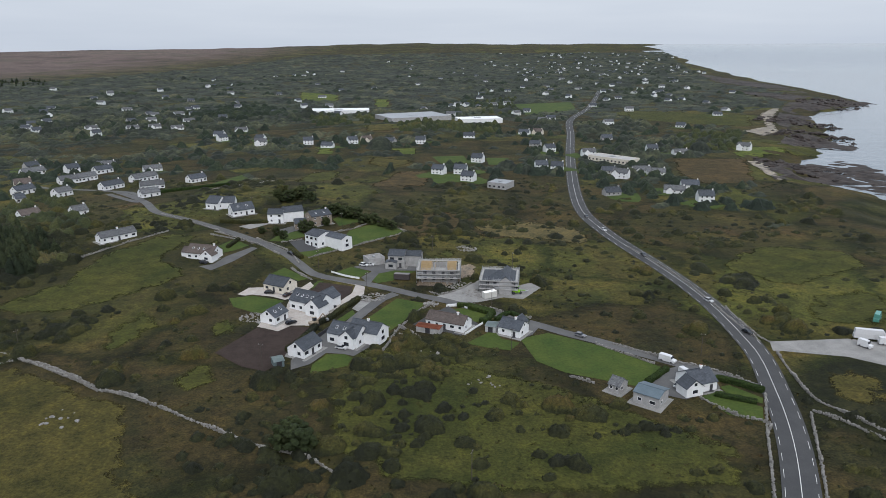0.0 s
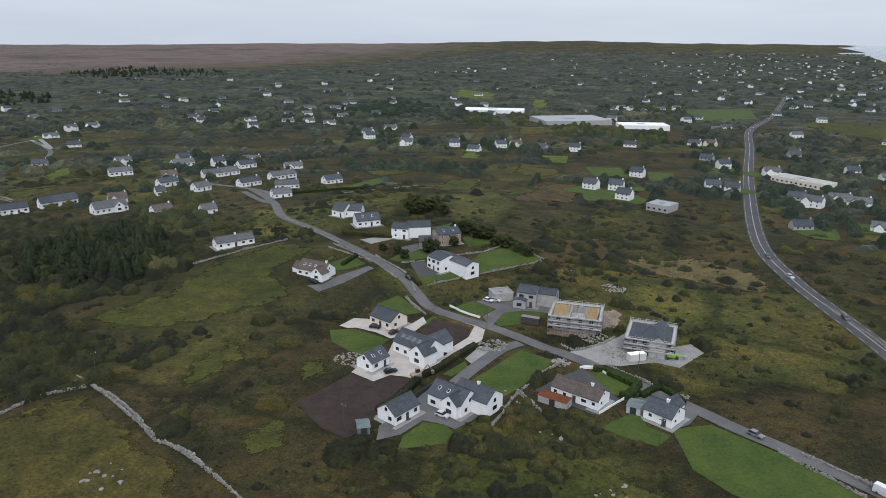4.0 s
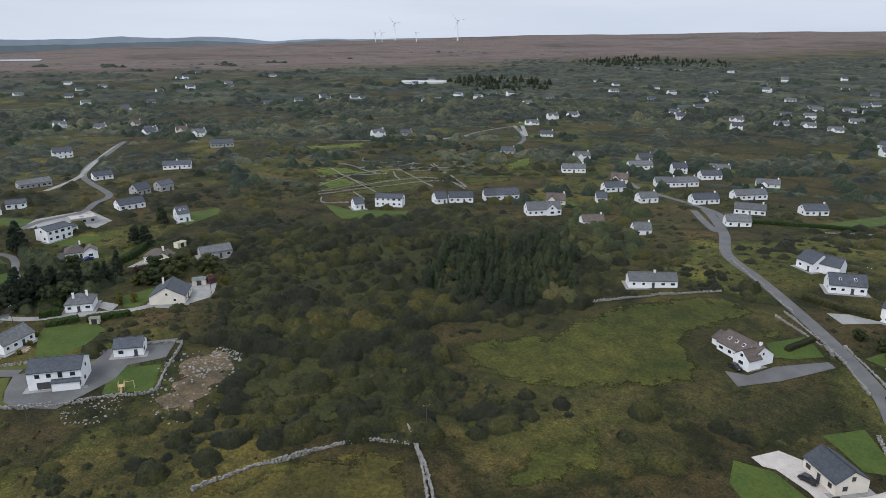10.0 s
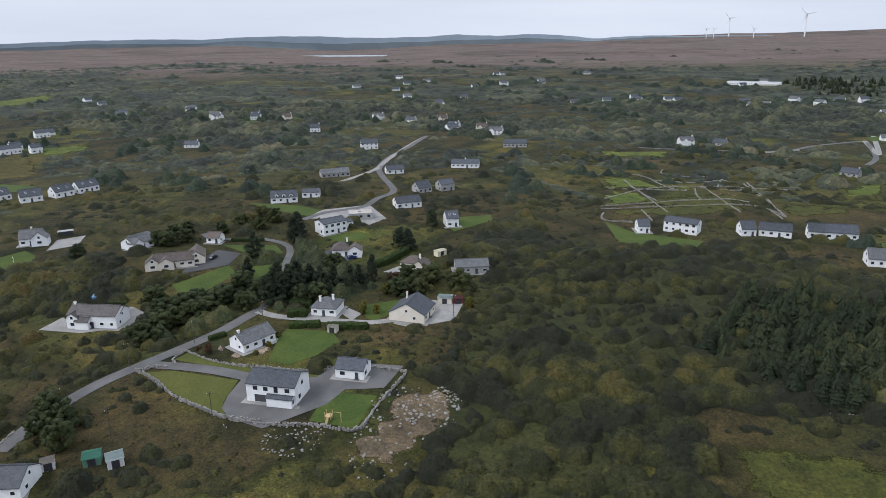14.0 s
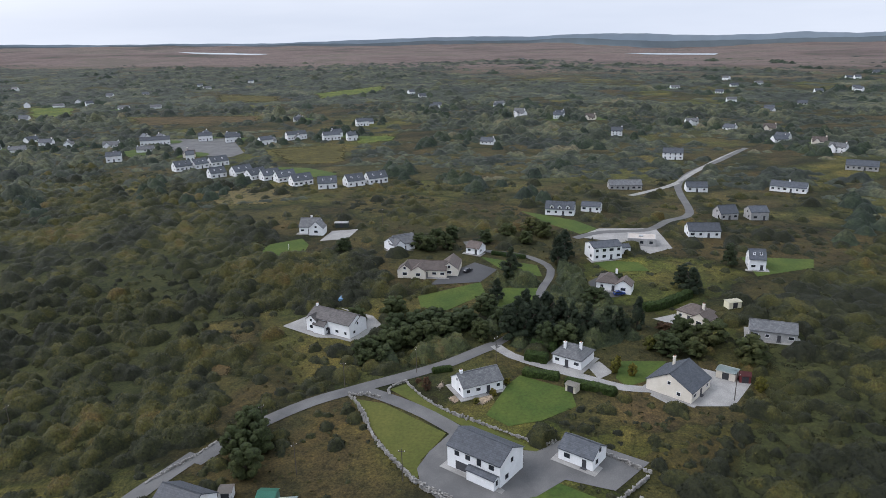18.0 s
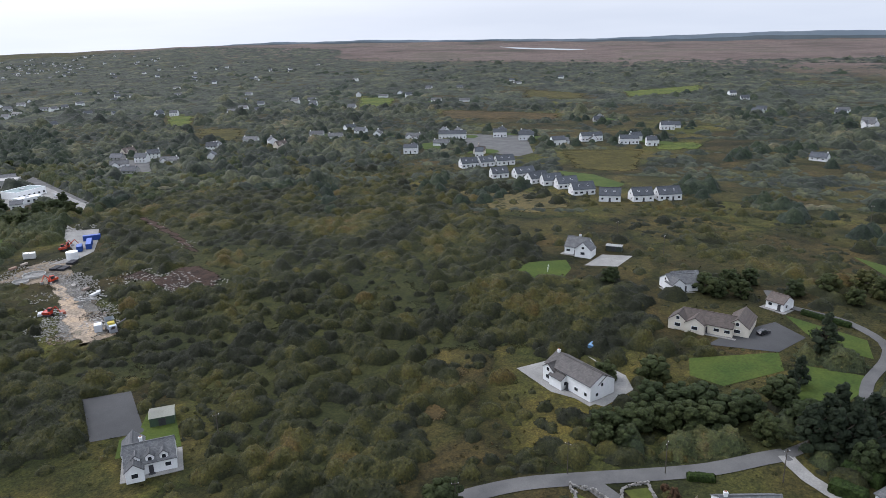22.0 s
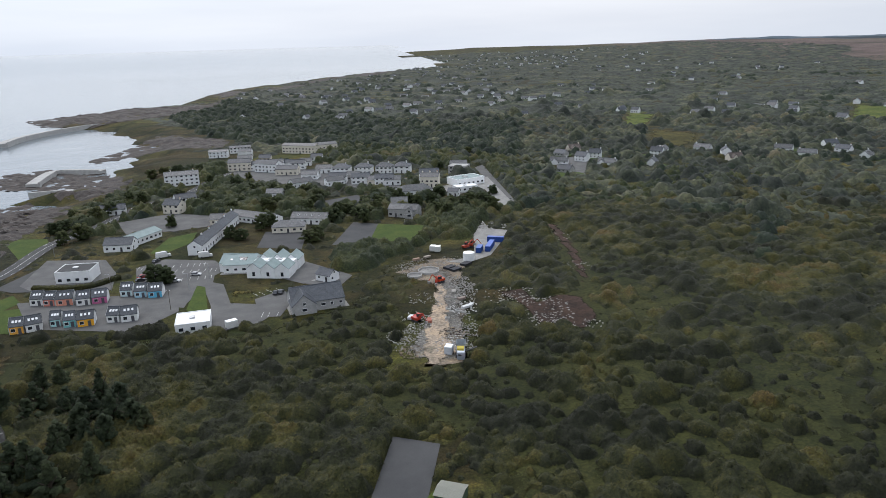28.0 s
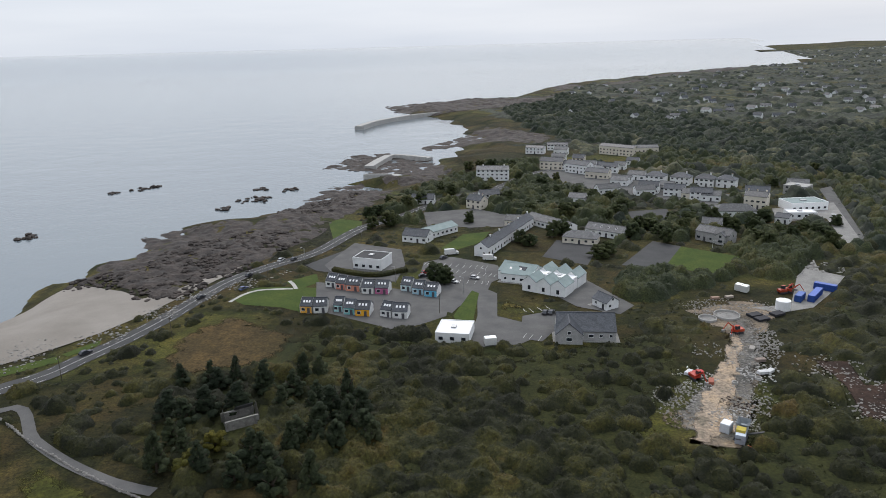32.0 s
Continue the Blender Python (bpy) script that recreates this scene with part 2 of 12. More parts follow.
def roofing(name, c1, c2):
    """Courses of slate or tile: lines across the slope, each row a little different."""
    m, n, l, b = material(name, 0.55, 0, 0.36)
    tcn = n.new("ShaderNodeTexCoord")
    w = n.new("ShaderNodeTexBrick")
    mp = n.new("ShaderNodeMapping")
    mp.inputs["Rotation"].default_value = (radians(90), 0, 0)
    l.new(tcn.outputs["Object"], mp.inputs["Vector"])
    w.inputs["Scale"].default_value = 1.0
    for key, v in (("Brick Width", 0.6), ("Row Height", 0.22), ("Mortar Size", 0.012)):
        w.inputs[key].default_value = v
    w.inputs["Color1"].default_value, w.inputs["Color2"].default_value = (*c1, 1), (*c2, 1)
    w.inputs["Mortar"].default_value = (*[v * 0.55 for v in c1], 1)
    l.new(mp.outputs[0], w.inputs["Vector"])
    f = noise_node(n, l, 0.6, 5)
    o = n.new("ShaderNodeObjectInfo")
    s = ramp_node(n, l, f.outputs["Fac"], [(0.3, (0.72,) * 3), (0.7, (1.12, 1.12, 1.1))])
    v = ramp_node(n, l, o.outputs["Random"], [(0, (0.8,) * 3), (1, (1.2,) * 3)])
    c = mix_node(n, l, 1.0, w.outputs["Color"], s.outputs[0], "MULTIPLY")
    l.new(mix_node(n, l, 1.0, c, v.outputs[0], "MULTIPLY"), b.inputs["Base Color"])
    bump(n, l, b, w.outputs["Fac"], -0.02)
    return m


SLATE = roofing("blue-grey slate", (0.039, 0.045, 0.0555), (0.06, 0.0675, 0.0795))
OLDSLATE = roofing("weathered grey slate", (0.075, 0.0775, 0.0825), (0.1187, 0.12, 0.1225))
TILE = roofing("brown concrete tile", (0.070, 0.052, 0.044), (0.10, 0.078, 0.066))
UMBER = roofing("brown-grey concrete tile", (0.050, 0.044, 0.042), (0.078, 0.070, 0.066))
SHEET = speckled("painted roof sheet", (0.22, 0.275, 0.27), (0.28, 0.335, 0.325), 0.4, 0.85, 3, 0.01, stain=0.15)
BLUESHEET = speckled("blue-grey roof sheet", (0.085, 0.115, 0.135), (0.115, 0.15, 0.17), 0.4, 0.5, 3, 0.01, stain=0.15)
ASPHALT = speckled("worn asphalt", (0.08112, 0.08, 0.07905), (0.13, 0.127, 0.1218), 0.12, 0.9, 4, 0.01, stain=0.22)
TARMAC = speckled("dark tarmac", (0.0479, 0.04836, 0.04954), (0.07025, 0.07006, 0.06994), 0.1, 0.9, 4, 0.01, stain=0.22)
GRAVEL = speckled("pale gravel", (0.36, 0.32, 0.28), (0.47, 0.43, 0.39), 0.3, 0.95, 3, 0.03, stain=0.25)
GREYGRAVEL = speckled("grey gravel", (0.206, 0.2, 0.188), (0.309, 0.3, 0.282), 0.2, 0.95, 3, 0.03, stain=0.3)
SOIL = speckled("dug brown soil", (0.028, 0.018, 0.014), (0.05, 0.034, 0.027), 0.3, 1.0, 2.5, 0.1, stain=0.4)
MUD = wild("stony brown rubble", (0.085, 0.068, 0.053), (0.21, 0.178, 0.145))
TRACK = wild("trodden pale earth", (0.22, 0.175, 0.135), (0.32, 0.265, 0.215))
LAWN = speckled("mown lawn", (0.033, 0.062, 0.0085), (0.068, 0.092, 0.0135), 0.11, 1.0, 1.2, 0.03, stain=0.36)
DRYLAWN = speckled("sun-bleached lawn", (0.05429, 0.0666, 0.01076), (0.08798, 0.09, 0.01739), 0.07, 1.0, 1.2, 0.03, stain=0.3)
MEADOW = wild("rough pasture", (0.0378, 0.036, 0.0088), (0.06195, 0.053, 0.01408))
SITE = wild("crushed site stone", (0.060, 0.058, 0.055), (0.165, 0.158, 0.150))
UNDER = wild("bramble floor with painted shade", (0.0155, 0.0205, 0.0072), (0.034, 0.0365, 0.0115))
GREENFIELD = wild("green rushy field", (0.0273, 0.035, 0.00704), (0.0504, 0.051, 0.01144))
PASTURE = wild("small green pasture", (0.0483, 0.07, 0.0132), (0.084, 0.1, 0.02112))
REDSOIL = wild("cleared red-brown soil", (0.026, 0.017, 0.0135), (0.052, 0.033, 0.027))
DIGGED = wild("dug ochre ground", (0.066, 0.051, 0.032), (0.185, 0.145, 0.10))
HEATH = wild("heather and dead grass", (0.036, 0.030, 0.013), (0.066, 0.046, 0.020))
STRAW = wild("dry yellow grass", (0.068, 0.0576, 0.024), (0.096, 0.08, 0.036))
STONE = speckled("grey limestone", (0.17, 0.162, 0.148), (0.34, 0.325, 0.30), 0.8, 0.95, 5, 0.04, stain=0.4)
ROCK = speckled("dark weedy shore rock", (0.018, 0.015, 0.0135), (0.080, 0.062, 0.052), 0.16, 0.8, 1.3, 0.3, stain=0.6)
SAND = speckled("pale shell sand", (0.19, 0.17, 0.145), (0.29, 0.265, 0.235), 0.03, 0.9, 2, 0.02, stain=0.15)
COVE = wild("pale sand and shingle", (0.17, 0.15, 0.13), (0.26, 0.24, 0.21))
CONCRETE = speckled("concrete", (0.34, 0.33, 0.31), (0.46, 0.45, 0.43), 0.3, 0.9, 4, 0.01, stain=0.25)
STEEL = speckled("galvanised steel", (0.35, 0.36, 0.37), (0.48, 0.49, 0.50), 1, 0.45, 10, 0.002, 0.8, stain=0.2)
TIMBER = speckled("weathered timber", (0.06, 0.05, 0.04), (0.10, 0.085, 0.07), 0.8, 0.9, 8, 0.01, stain=0.3)
NEWWOOD = speckled("fresh sawn timber", (0.42, 0.30, 0.15), (0.52, 0.38, 0.20), 0.8, 0.8, 6, 0.01, stain=0.25)
BARK = speckled("bark", (0.05, 0.04, 0.03), (0.10, 0.08, 0.06), 1.5, 1.0, 8, 0.03)


def foliage(name, stops, scale=0.03, fine=1.5, through_=0.0):
    """Leaves whose colour drifts over the ground and from bush to bush (the "tone" of each), with a flicker from leaf to leaf."""
    m, n, l, b = material(name, 0.8, 0, 0.2)
    a = noise_node(n, l, scale, 4, 0.6)
    t = n.new("ShaderNodeAttribute"); t.attribute_name = "tone"
    s = n.new("ShaderNodeMath"); s.operation = "MULTIPLY_ADD"; s.inputs[1].default_value = 0.38
    l.new(t.outputs["Fac"], s.inputs[0])
    k = n.new("ShaderNodeMath"); k.operation = "MULTIPLY_ADD"; k.inputs[1].default_value, k.inputs[2].default_value = 1.6, -0.56
    l.new(a.outputs["Fac"], k.inputs[0]); l.new(k.outputs[0], s.inputs[2])
    r = ramp_node(n, l, s.outputs[0], list(zip((0.18, 0.42, 0.62, 0.85), stops)))
    # fine noise: leaf flicker, its contrast widened to paint in the shade of gaps
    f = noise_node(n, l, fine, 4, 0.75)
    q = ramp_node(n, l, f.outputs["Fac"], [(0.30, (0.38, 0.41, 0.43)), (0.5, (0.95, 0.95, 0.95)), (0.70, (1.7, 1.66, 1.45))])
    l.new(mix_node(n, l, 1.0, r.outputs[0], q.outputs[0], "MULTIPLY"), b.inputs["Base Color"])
    bump(n, l, b, f.outputs["Fac"], 0.35, 0.8)
    if through_:
        t = n.new("ShaderNodeBsdfTranslucent")
        l.new(b.inputs["Base Color"].links[0].from_socket, t.inputs["Color"])
        k = n.new("ShaderNodeMixShader"); k.inputs[0].default_value = through_
        l.new(b.outputs[0], k.inputs[1]); l.new(t.outputs[0], k.inputs[2])
        l.new(k.outputs[0], n["Material Output"].inputs["Surface"])
    return m


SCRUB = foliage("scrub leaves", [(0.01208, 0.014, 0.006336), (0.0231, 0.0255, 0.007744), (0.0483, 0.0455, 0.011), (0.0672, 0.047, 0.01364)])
# paler and bluer than SCRUB: distance haze painted into the leaf colour
HAZYLEAF = foliage("distant scrub leaves in painted haze", [(0.0180, 0.0225, 0.0170), (0.0335, 0.0400, 0.0255), (0.066, 0.069, 0.038), (0.100, 0.085, 0.052)], 0.013, 0.35)
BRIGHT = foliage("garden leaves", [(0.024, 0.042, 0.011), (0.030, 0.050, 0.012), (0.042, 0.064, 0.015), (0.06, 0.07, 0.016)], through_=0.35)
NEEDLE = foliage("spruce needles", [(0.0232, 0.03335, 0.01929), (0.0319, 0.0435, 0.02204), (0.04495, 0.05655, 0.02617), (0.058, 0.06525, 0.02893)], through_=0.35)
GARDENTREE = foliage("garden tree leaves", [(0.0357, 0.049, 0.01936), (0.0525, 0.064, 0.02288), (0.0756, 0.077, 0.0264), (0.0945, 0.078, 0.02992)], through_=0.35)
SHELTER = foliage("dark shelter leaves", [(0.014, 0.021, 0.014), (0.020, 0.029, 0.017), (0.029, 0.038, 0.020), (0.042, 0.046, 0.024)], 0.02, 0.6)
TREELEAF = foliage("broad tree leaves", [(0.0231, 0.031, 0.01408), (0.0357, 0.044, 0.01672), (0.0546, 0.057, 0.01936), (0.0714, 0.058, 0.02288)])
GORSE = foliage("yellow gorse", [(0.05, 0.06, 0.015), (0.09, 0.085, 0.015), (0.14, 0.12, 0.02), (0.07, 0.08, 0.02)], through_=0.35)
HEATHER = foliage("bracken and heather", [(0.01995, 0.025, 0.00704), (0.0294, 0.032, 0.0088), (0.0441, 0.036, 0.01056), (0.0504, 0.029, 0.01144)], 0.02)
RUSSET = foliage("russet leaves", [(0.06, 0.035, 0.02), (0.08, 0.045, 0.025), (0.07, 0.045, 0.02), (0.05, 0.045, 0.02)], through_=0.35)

# Open ground: a quilt of small holdings, heather, bracken and rough grass
EARTH, n_, l_, b_ = material("rough coastal ground", 1.0, 0, 0.2)
geo_ = n_.new("ShaderNodeNewGeometry")
big, mid, fin, spk = noise_node(n_, l_, 0.0085, 5, 0.62), noise_node(n_, l_, 0.035, 5, 0.65), noise_node(n_, l_, 0.35, 4, 0.7), noise_node(n_, l_, 1.6, 3, 0.7)
base_ = ramp_node(n_, l_, big.outputs["Fac"], [(0.30, (0.01995, 0.021, 0.00968)), (0.40, (0.0315, 0.03, 0.01056)), (0.47, (0.04935, 0.036, 0.01364)), (0.54, (0.03465, 0.033, 0.01056)), (0.60, (0.05145, 0.043, 0.01452)), (0.70, (0.063, 0.041, 0.01848))])
drift = ramp_node(n_, l_, mid.outputs["Fac"], [(0.3, (0.45, 0.52, 0.55)), (0.5, (1, 1, 1)), (0.68, (1.5, 1.4, 1.2))])
col = mix_node(n_, l_, 1.0, base_.outputs[0], drift.outputs[0], "MULTIPLY")
# small fields, each of its own green, and the dark banks between them
warp = n_.new("ShaderNodeVectorMath"); warp.operation = "MULTIPLY_ADD"
warp.inputs[1].default_value = (38, 38, 0)
l_.new(mid.outputs["Color"], warp.inputs[0]); l_.new(geo_.outputs["Position"], warp.inputs[2])
flat_ = n_.new("ShaderNodeVectorMath"); flat_.operation = "MULTIPLY"; flat_.inputs[1].default_value = (1, 1, 0)
l_.new(warp.outputs[0], flat_.inputs[0])
vor, rim_ = n_.new("ShaderNodeTexVoronoi"), n_.new("ShaderNodeTexVoronoi")
rim_.feature = "DISTANCE_TO_EDGE"
for v_ in (vor, rim_):
    v_.inputs["Scale"].default_value, v_.inputs["Randomness"].default_value = 0.016, 0.85
    l_.new(flat_.outputs[0], v_.inputs["Vector"])
quilt = ramp_node(n_, l_, vor.outputs["Color"], [(0.0, (0.6, 0.66, 0.64)), (0.45, (0.88, 0.9, 0.9)), (0.62, (1.1, 1.25, 0.95)), (0.74, (1.45, 1.75, 1.05)), (0.85, (0.95, 0.95, 0.95)), (1.0, (1.4, 1.35, 1.1))])
col = mix_node(n_, l_, 0.8, col, mix_node(n_, l_, 1.0, col, quilt.outputs[0], "MULTIPLY"))
bank = ramp_node(n_, l_, rim_.outputs["Distance"], [(0.02, (0.5, 0.58, 0.5)), (0.07, (1, 1, 1))])
col = mix_node(n_, l_, 1.0, col, bank.outputs[0], "MULTIPLY")
# The red-brown blanket bog that begins inland, with haze painted into its browns
dotn = n_.new("ShaderNodeVectorMath"); dotn.operation = "DOT_PRODUCT"
dotn.inputs[1].default_value = (-0.98, 0.18, 0)
l_.new(geo_.outputs["Position"], dotn.inputs[0])
wob = n_.new("ShaderNodeMath"); wob.operation = "MULTIPLY_ADD"; wob.inputs[1].default_value = 900.0
l_.new(big.outputs["Fac"], wob.inputs[0]); l_.new(dotn.outputs["Value"], wob.inputs[2])
inl = n_.new("ShaderNodeMapRange")
inl.inputs["From Min"].default_value, inl.inputs["From Max"].default_value = 1850, 2450
l_.new(wob.outputs[0], inl.inputs["Value"])
wide = noise_node(n_, l_, 0.0016, 7, 0.72)
bog = ramp_node(n_, l_, wide.outputs["Fac"], [(0.36, (0.040, 0.040, 0.030)), (0.45, (0.085, 0.062, 0.056)), (0.52, (0.12, 0.088, 0.078)), (0.58, (0.075, 0.064, 0.05)), (0.68, (0.15, 0.115, 0.098))])
col = mix_node(n_, l_, inl.outputs[0], col, bog.outputs[0])
grain = ramp_node(n_, l_, fin.outputs["Fac"], [(0.28, (0.45, 0.5, 0.5)), (0.5, (1, 1, 1)), (0.72, (1.45, 1.4, 1.25))])
col = mix_node(n_, l_, 1.0, col, grain.outputs[0], "MULTIPLY")
spk_r = ramp_node(n_, l_, spk.outputs["Fac"], [(0.3, (0.42, 0.44, 0.46)), (0.5, (0.95, 0.95, 0.95)), (0.68, (1.6, 1.55, 1.4))])
col = mix_node(n_, l_, 1.0, col, spk_r.outputs[0], "MULTIPLY")
l_.new(col, b_.inputs["Base Color"])
bump(n_, l_, b_, fin.outputs["Fac"], 0.6, 0.7)

WATER, n_, l_, b_ = material("sea water", 0.09, 0, 0.5)
b_.inputs["Base Color"].default_value = (0.135, 0.16, 0.175, 1)
wv_ = noise_node(n_, l_, 0.22, 4, 0.6)
wv2 = noise_node(n_, l_, 0.02, 4, 0.6)
addw = n_.new("ShaderNodeMath"); addw.operation = "MULTIPLY_ADD"; addw.inputs[1].default_value = 4.0
l_.new(wv2.outputs["Fac"], addw.inputs[0]); l_.new(wv_.outputs["Fac"], addw.inputs[2])
bump(n_, l_, b_, addw.outputs[0], 0.35, 0.5)

# ---------------------------------------------------------------- mesh helpers


def mesh_object(name, verts, faces, mat, smooth=False):
    me = bpy.data.meshes.new(name)
    me.from_pydata(verts, [], faces)
    me.materials.append(mat)
    if smooth:
        me.shade_smooth()
    return new(name, me)


def big_mesh(name, verts, loops, starts, mat, normals=None):
    """A mesh straight from arrays: vertices, corner indices, first corner of each face, and normals of its own where given."""
    me = bpy.data.meshes.new(name)
    me.vertices.add(len(verts)); me.loops.add(len(loops)); me.polygons.add(len(starts))
    me.vertices.foreach_set("co", np.asarray(verts, np.float32).ravel())
    me.loops.foreach_set("vertex_index", np.asarray(loops, np.int32).ravel())
    me.polygons.foreach_set("loop_start", np.asarray(starts, np.int32))
    me.update(calc_edges=True)
    if normals is not None:
        own = me.attributes.new("custom_normal", "FLOAT_VECTOR", "POINT")
        own.data.foreach_set("vector", np.asarray(normals, np.float32).ravel())
    me.materials.append(mat)
    return new(name, me)


def part(name, bm, mat, parent, label="", colour=None, at=None):
    me = bpy.data.meshes.new(name)
    bm.to_mesh(me)
    bm.free()
    me.materials.append(mat)
    ob = new(name, me)
    ob.parent = parent
    if at is not None:
        ob.matrix_basis = at
    if colour:
        ob.color = (*colour, 1)
    return tagged(ob, label)


def shared(name, me, parent, m, label="", colour=None):
    ob = new(name, me)
    ob.parent, ob.matrix_basis = parent, m
    if colour:
        ob.color = (*colour, 1)
    return tagged(ob, label)


def empty(name, m, label, category, group="", kind=""):
    ob = new(name)
    ob.matrix_basis = m
    return tagged(ob, label, category, group, kind)


def add_box(bm, lo, hi, m=None):
    vs = [bm.verts.new(Vector((x, y, z)) if m is None else m @ Vector((x, y, z))) for x in (lo[0], hi[0]) for y in (lo[1], hi[1]) for z in (lo[2], hi[2])]
    for f in ((0, 1, 3, 2), (4, 6, 7, 5), (0, 4, 5, 1), (2, 3, 7, 6), (0, 2, 6, 4), (1, 5, 7, 3)):
        bm.faces.new([vs[i] for i in f])
    return vs


def box_bm(lo, hi):
    bm = bmesh.new()
    add_box(bm, lo, hi)
    return bm


def add_tube(bm, a, b, r0, r1=None, n=6):
    a, b = Vector(a), Vector(b)
    q = (b - a).to_track_quat("Z", "Y")
    r1 = r0 if r1 is None else r1
    rings = [[bm.verts.new(p + q @ Vector((r * math.cos(k * 2 * math.pi / n), r * math.sin(k * 2 * math.pi / n), 0))) for k in range(n)] for p, r in ((a, r0), (b, r1))]
    for k in range(n):
        bm.faces.new((rings[0][k], rings[0][(k + 1) % n], rings[1][(k + 1) % n], rings[1][k]))
    bm.faces.new(rings[0][::-1]); bm.faces.new(rings[1])


def tube_bm(a, b, r0, r1=None, n=6):
    bm = bmesh.new()
    add_tube(bm, a, b, r0, r1, n)
    return bm


# Places where nothing grows wild: outlines that roads, yards, lawns and houses leave behind
KEEP = []


def clear_of(px, py, pad=0.0):
    """Which of the points lie outside all those outlines."""
    order = np.argsort(px)
    sx_, sy_ = px[order], py[order]
    ok = np.ones(len(px), bool)
    for poly, grow in KEEP:
        a = np.asarray(poly, float)
        lo, hi = a.min(0) - grow - pad, a.max(0) + grow + pad
        i0_, i1_ = np.searchsorted(sx_, lo[0]), np.searchsorted(sx_, hi[0])
        if i0_ == i1_:
            continue
        near = i0_ + np.nonzero(ok[i0_:i1_] & (sy_[i0_:i1_] > lo[1]) & (sy_[i0_:i1_] < hi[1]))[0]
        if not len(near):
            continue
        x, y = sx_[near], sy_[near]
        inside, close = np.zeros(len(near), bool), np.full(len(near), 1e9)
        for (x0, y0), (x1, y1) in zip(a, np.roll(a, -1, 0)):
            cross = ((y0 > y) != (y1 > y)) & (x < (x1 - x0) * (y - y0) / (y1 - y0 + 1e-12) + x0)
            inside ^= cross
            dx, dy = x1 - x0, y1 - y0
            s = np.clip(((x - x0) * dx + (y - y0) * dy) / (dx * dx + dy * dy + 1e-9), 0, 1)
            close = np.minimum(close, np.hypot(x - x0 - s * dx, y - y0 - s * dy))
        ok[near[inside | (close < grow + pad)]] = False
    out = np.ones(len(px), bool)
    out[order] = ok
    return out


def within(px, py, poly):
    inside = np.zeros(len(px), bool)
    a = np.asarray(poly, float)
    for (x0, y0), (x1, y1) in zip(a, np.roll(a, -1, 0)):
        inside ^= ((y0 > py) != (y1 > py)) & (px < (x1 - x0) * (py - y0) / (y1 - y0 + 1e-12) + x0)
    return inside


# ---------------------------------------------------------------- ground and sea
def steps(fine_lo, fine_hi, step, lo, hi, grow=1.12):
    mid = list(np.arange(fine_lo, fine_hi + 0.1, step))
    out, s = [], step
    p = mid[-1]
    while p < hi:
        s = min(s * grow, 160); p += s; out.append(p)
    s, p, pre = step, mid[0], []
    while p > lo:
        s = min(s * grow, 160); p -= s; pre.append(p)
    return np.array(pre[::-1] + mid + out)


gx, gy = steps(-620, 330, 5.0, -4850, 4700), steps(-620, 560, 5.0, -4750, 4950)
GX, GY = np.meshgrid(gx, gy)
GZ = land(GX.ravel(), GY.ravel())
nx, ny = len(gx), len(gy)
i0 = (np.arange(ny - 1)[:, None] * nx + np.arange(nx - 1)[None]).ravel()
quads = np.stack([i0, i0 + 1, i0 + nx + 1, i0 + nx], 1)
ground = big_mesh("ground", np.stack([GX.ravel(), GY.ravel(), GZ], 1), quads.ravel(), np.arange(len(quads)) * 4, EARTH)
ground.data.shade_smooth()
tagged(ground, "rough coastal ground of heather, scrub and grass", "ground", kind="structure")

sy = np.concatenate([np.linspace(-4800, -1500, 30), np.linspace(-1400, 1600, 60), np.linspace(1750, 4900, 30)])
sx = np.concatenate([np.linspace(-2200, -120, 24), np.linspace(-80, 700, 40), np.linspace(800, 4800, 34)])
SX, SY = np.meshgrid(sx, sy)
SR = np.clip((np.hypot(SX - HUB[0], SY - HUB[1]) - 2600) / 2100, 0, 1)
# far out the surface climbs to the eye's own level, where the horizon lies
SZ = SEA + SR ** 2 * (3 - 2 * SR) * 77
n1 = len(sx)
i1 = (np.arange(len(sy) - 1)[:, None] * n1 + np.arange(n1 - 1)[None]).ravel()
keep = (SX - np.interp(SY, SHORE_Y, SHORE_X)).ravel()
q1 = np.stack([i1, i1 + 1, i1 + n1 + 1, i1 + n1], 1)
q1 = q1[keep[q1].max(1) > -90]
sea = big_mesh("sea", np.stack([SX.ravel(), SY.ravel(), SZ.ravel()], 1), q1.ravel(), np.arange(len(q1)) * 4, WATER)
sea.data.shade_smooth()
tagged(sea, "calm grey-blue sea under a bright overcast sky", "sea", kind="structure")


# ---------------------------------------------------------------- laid surfaces
from mathutils import geometry as plane_geometry


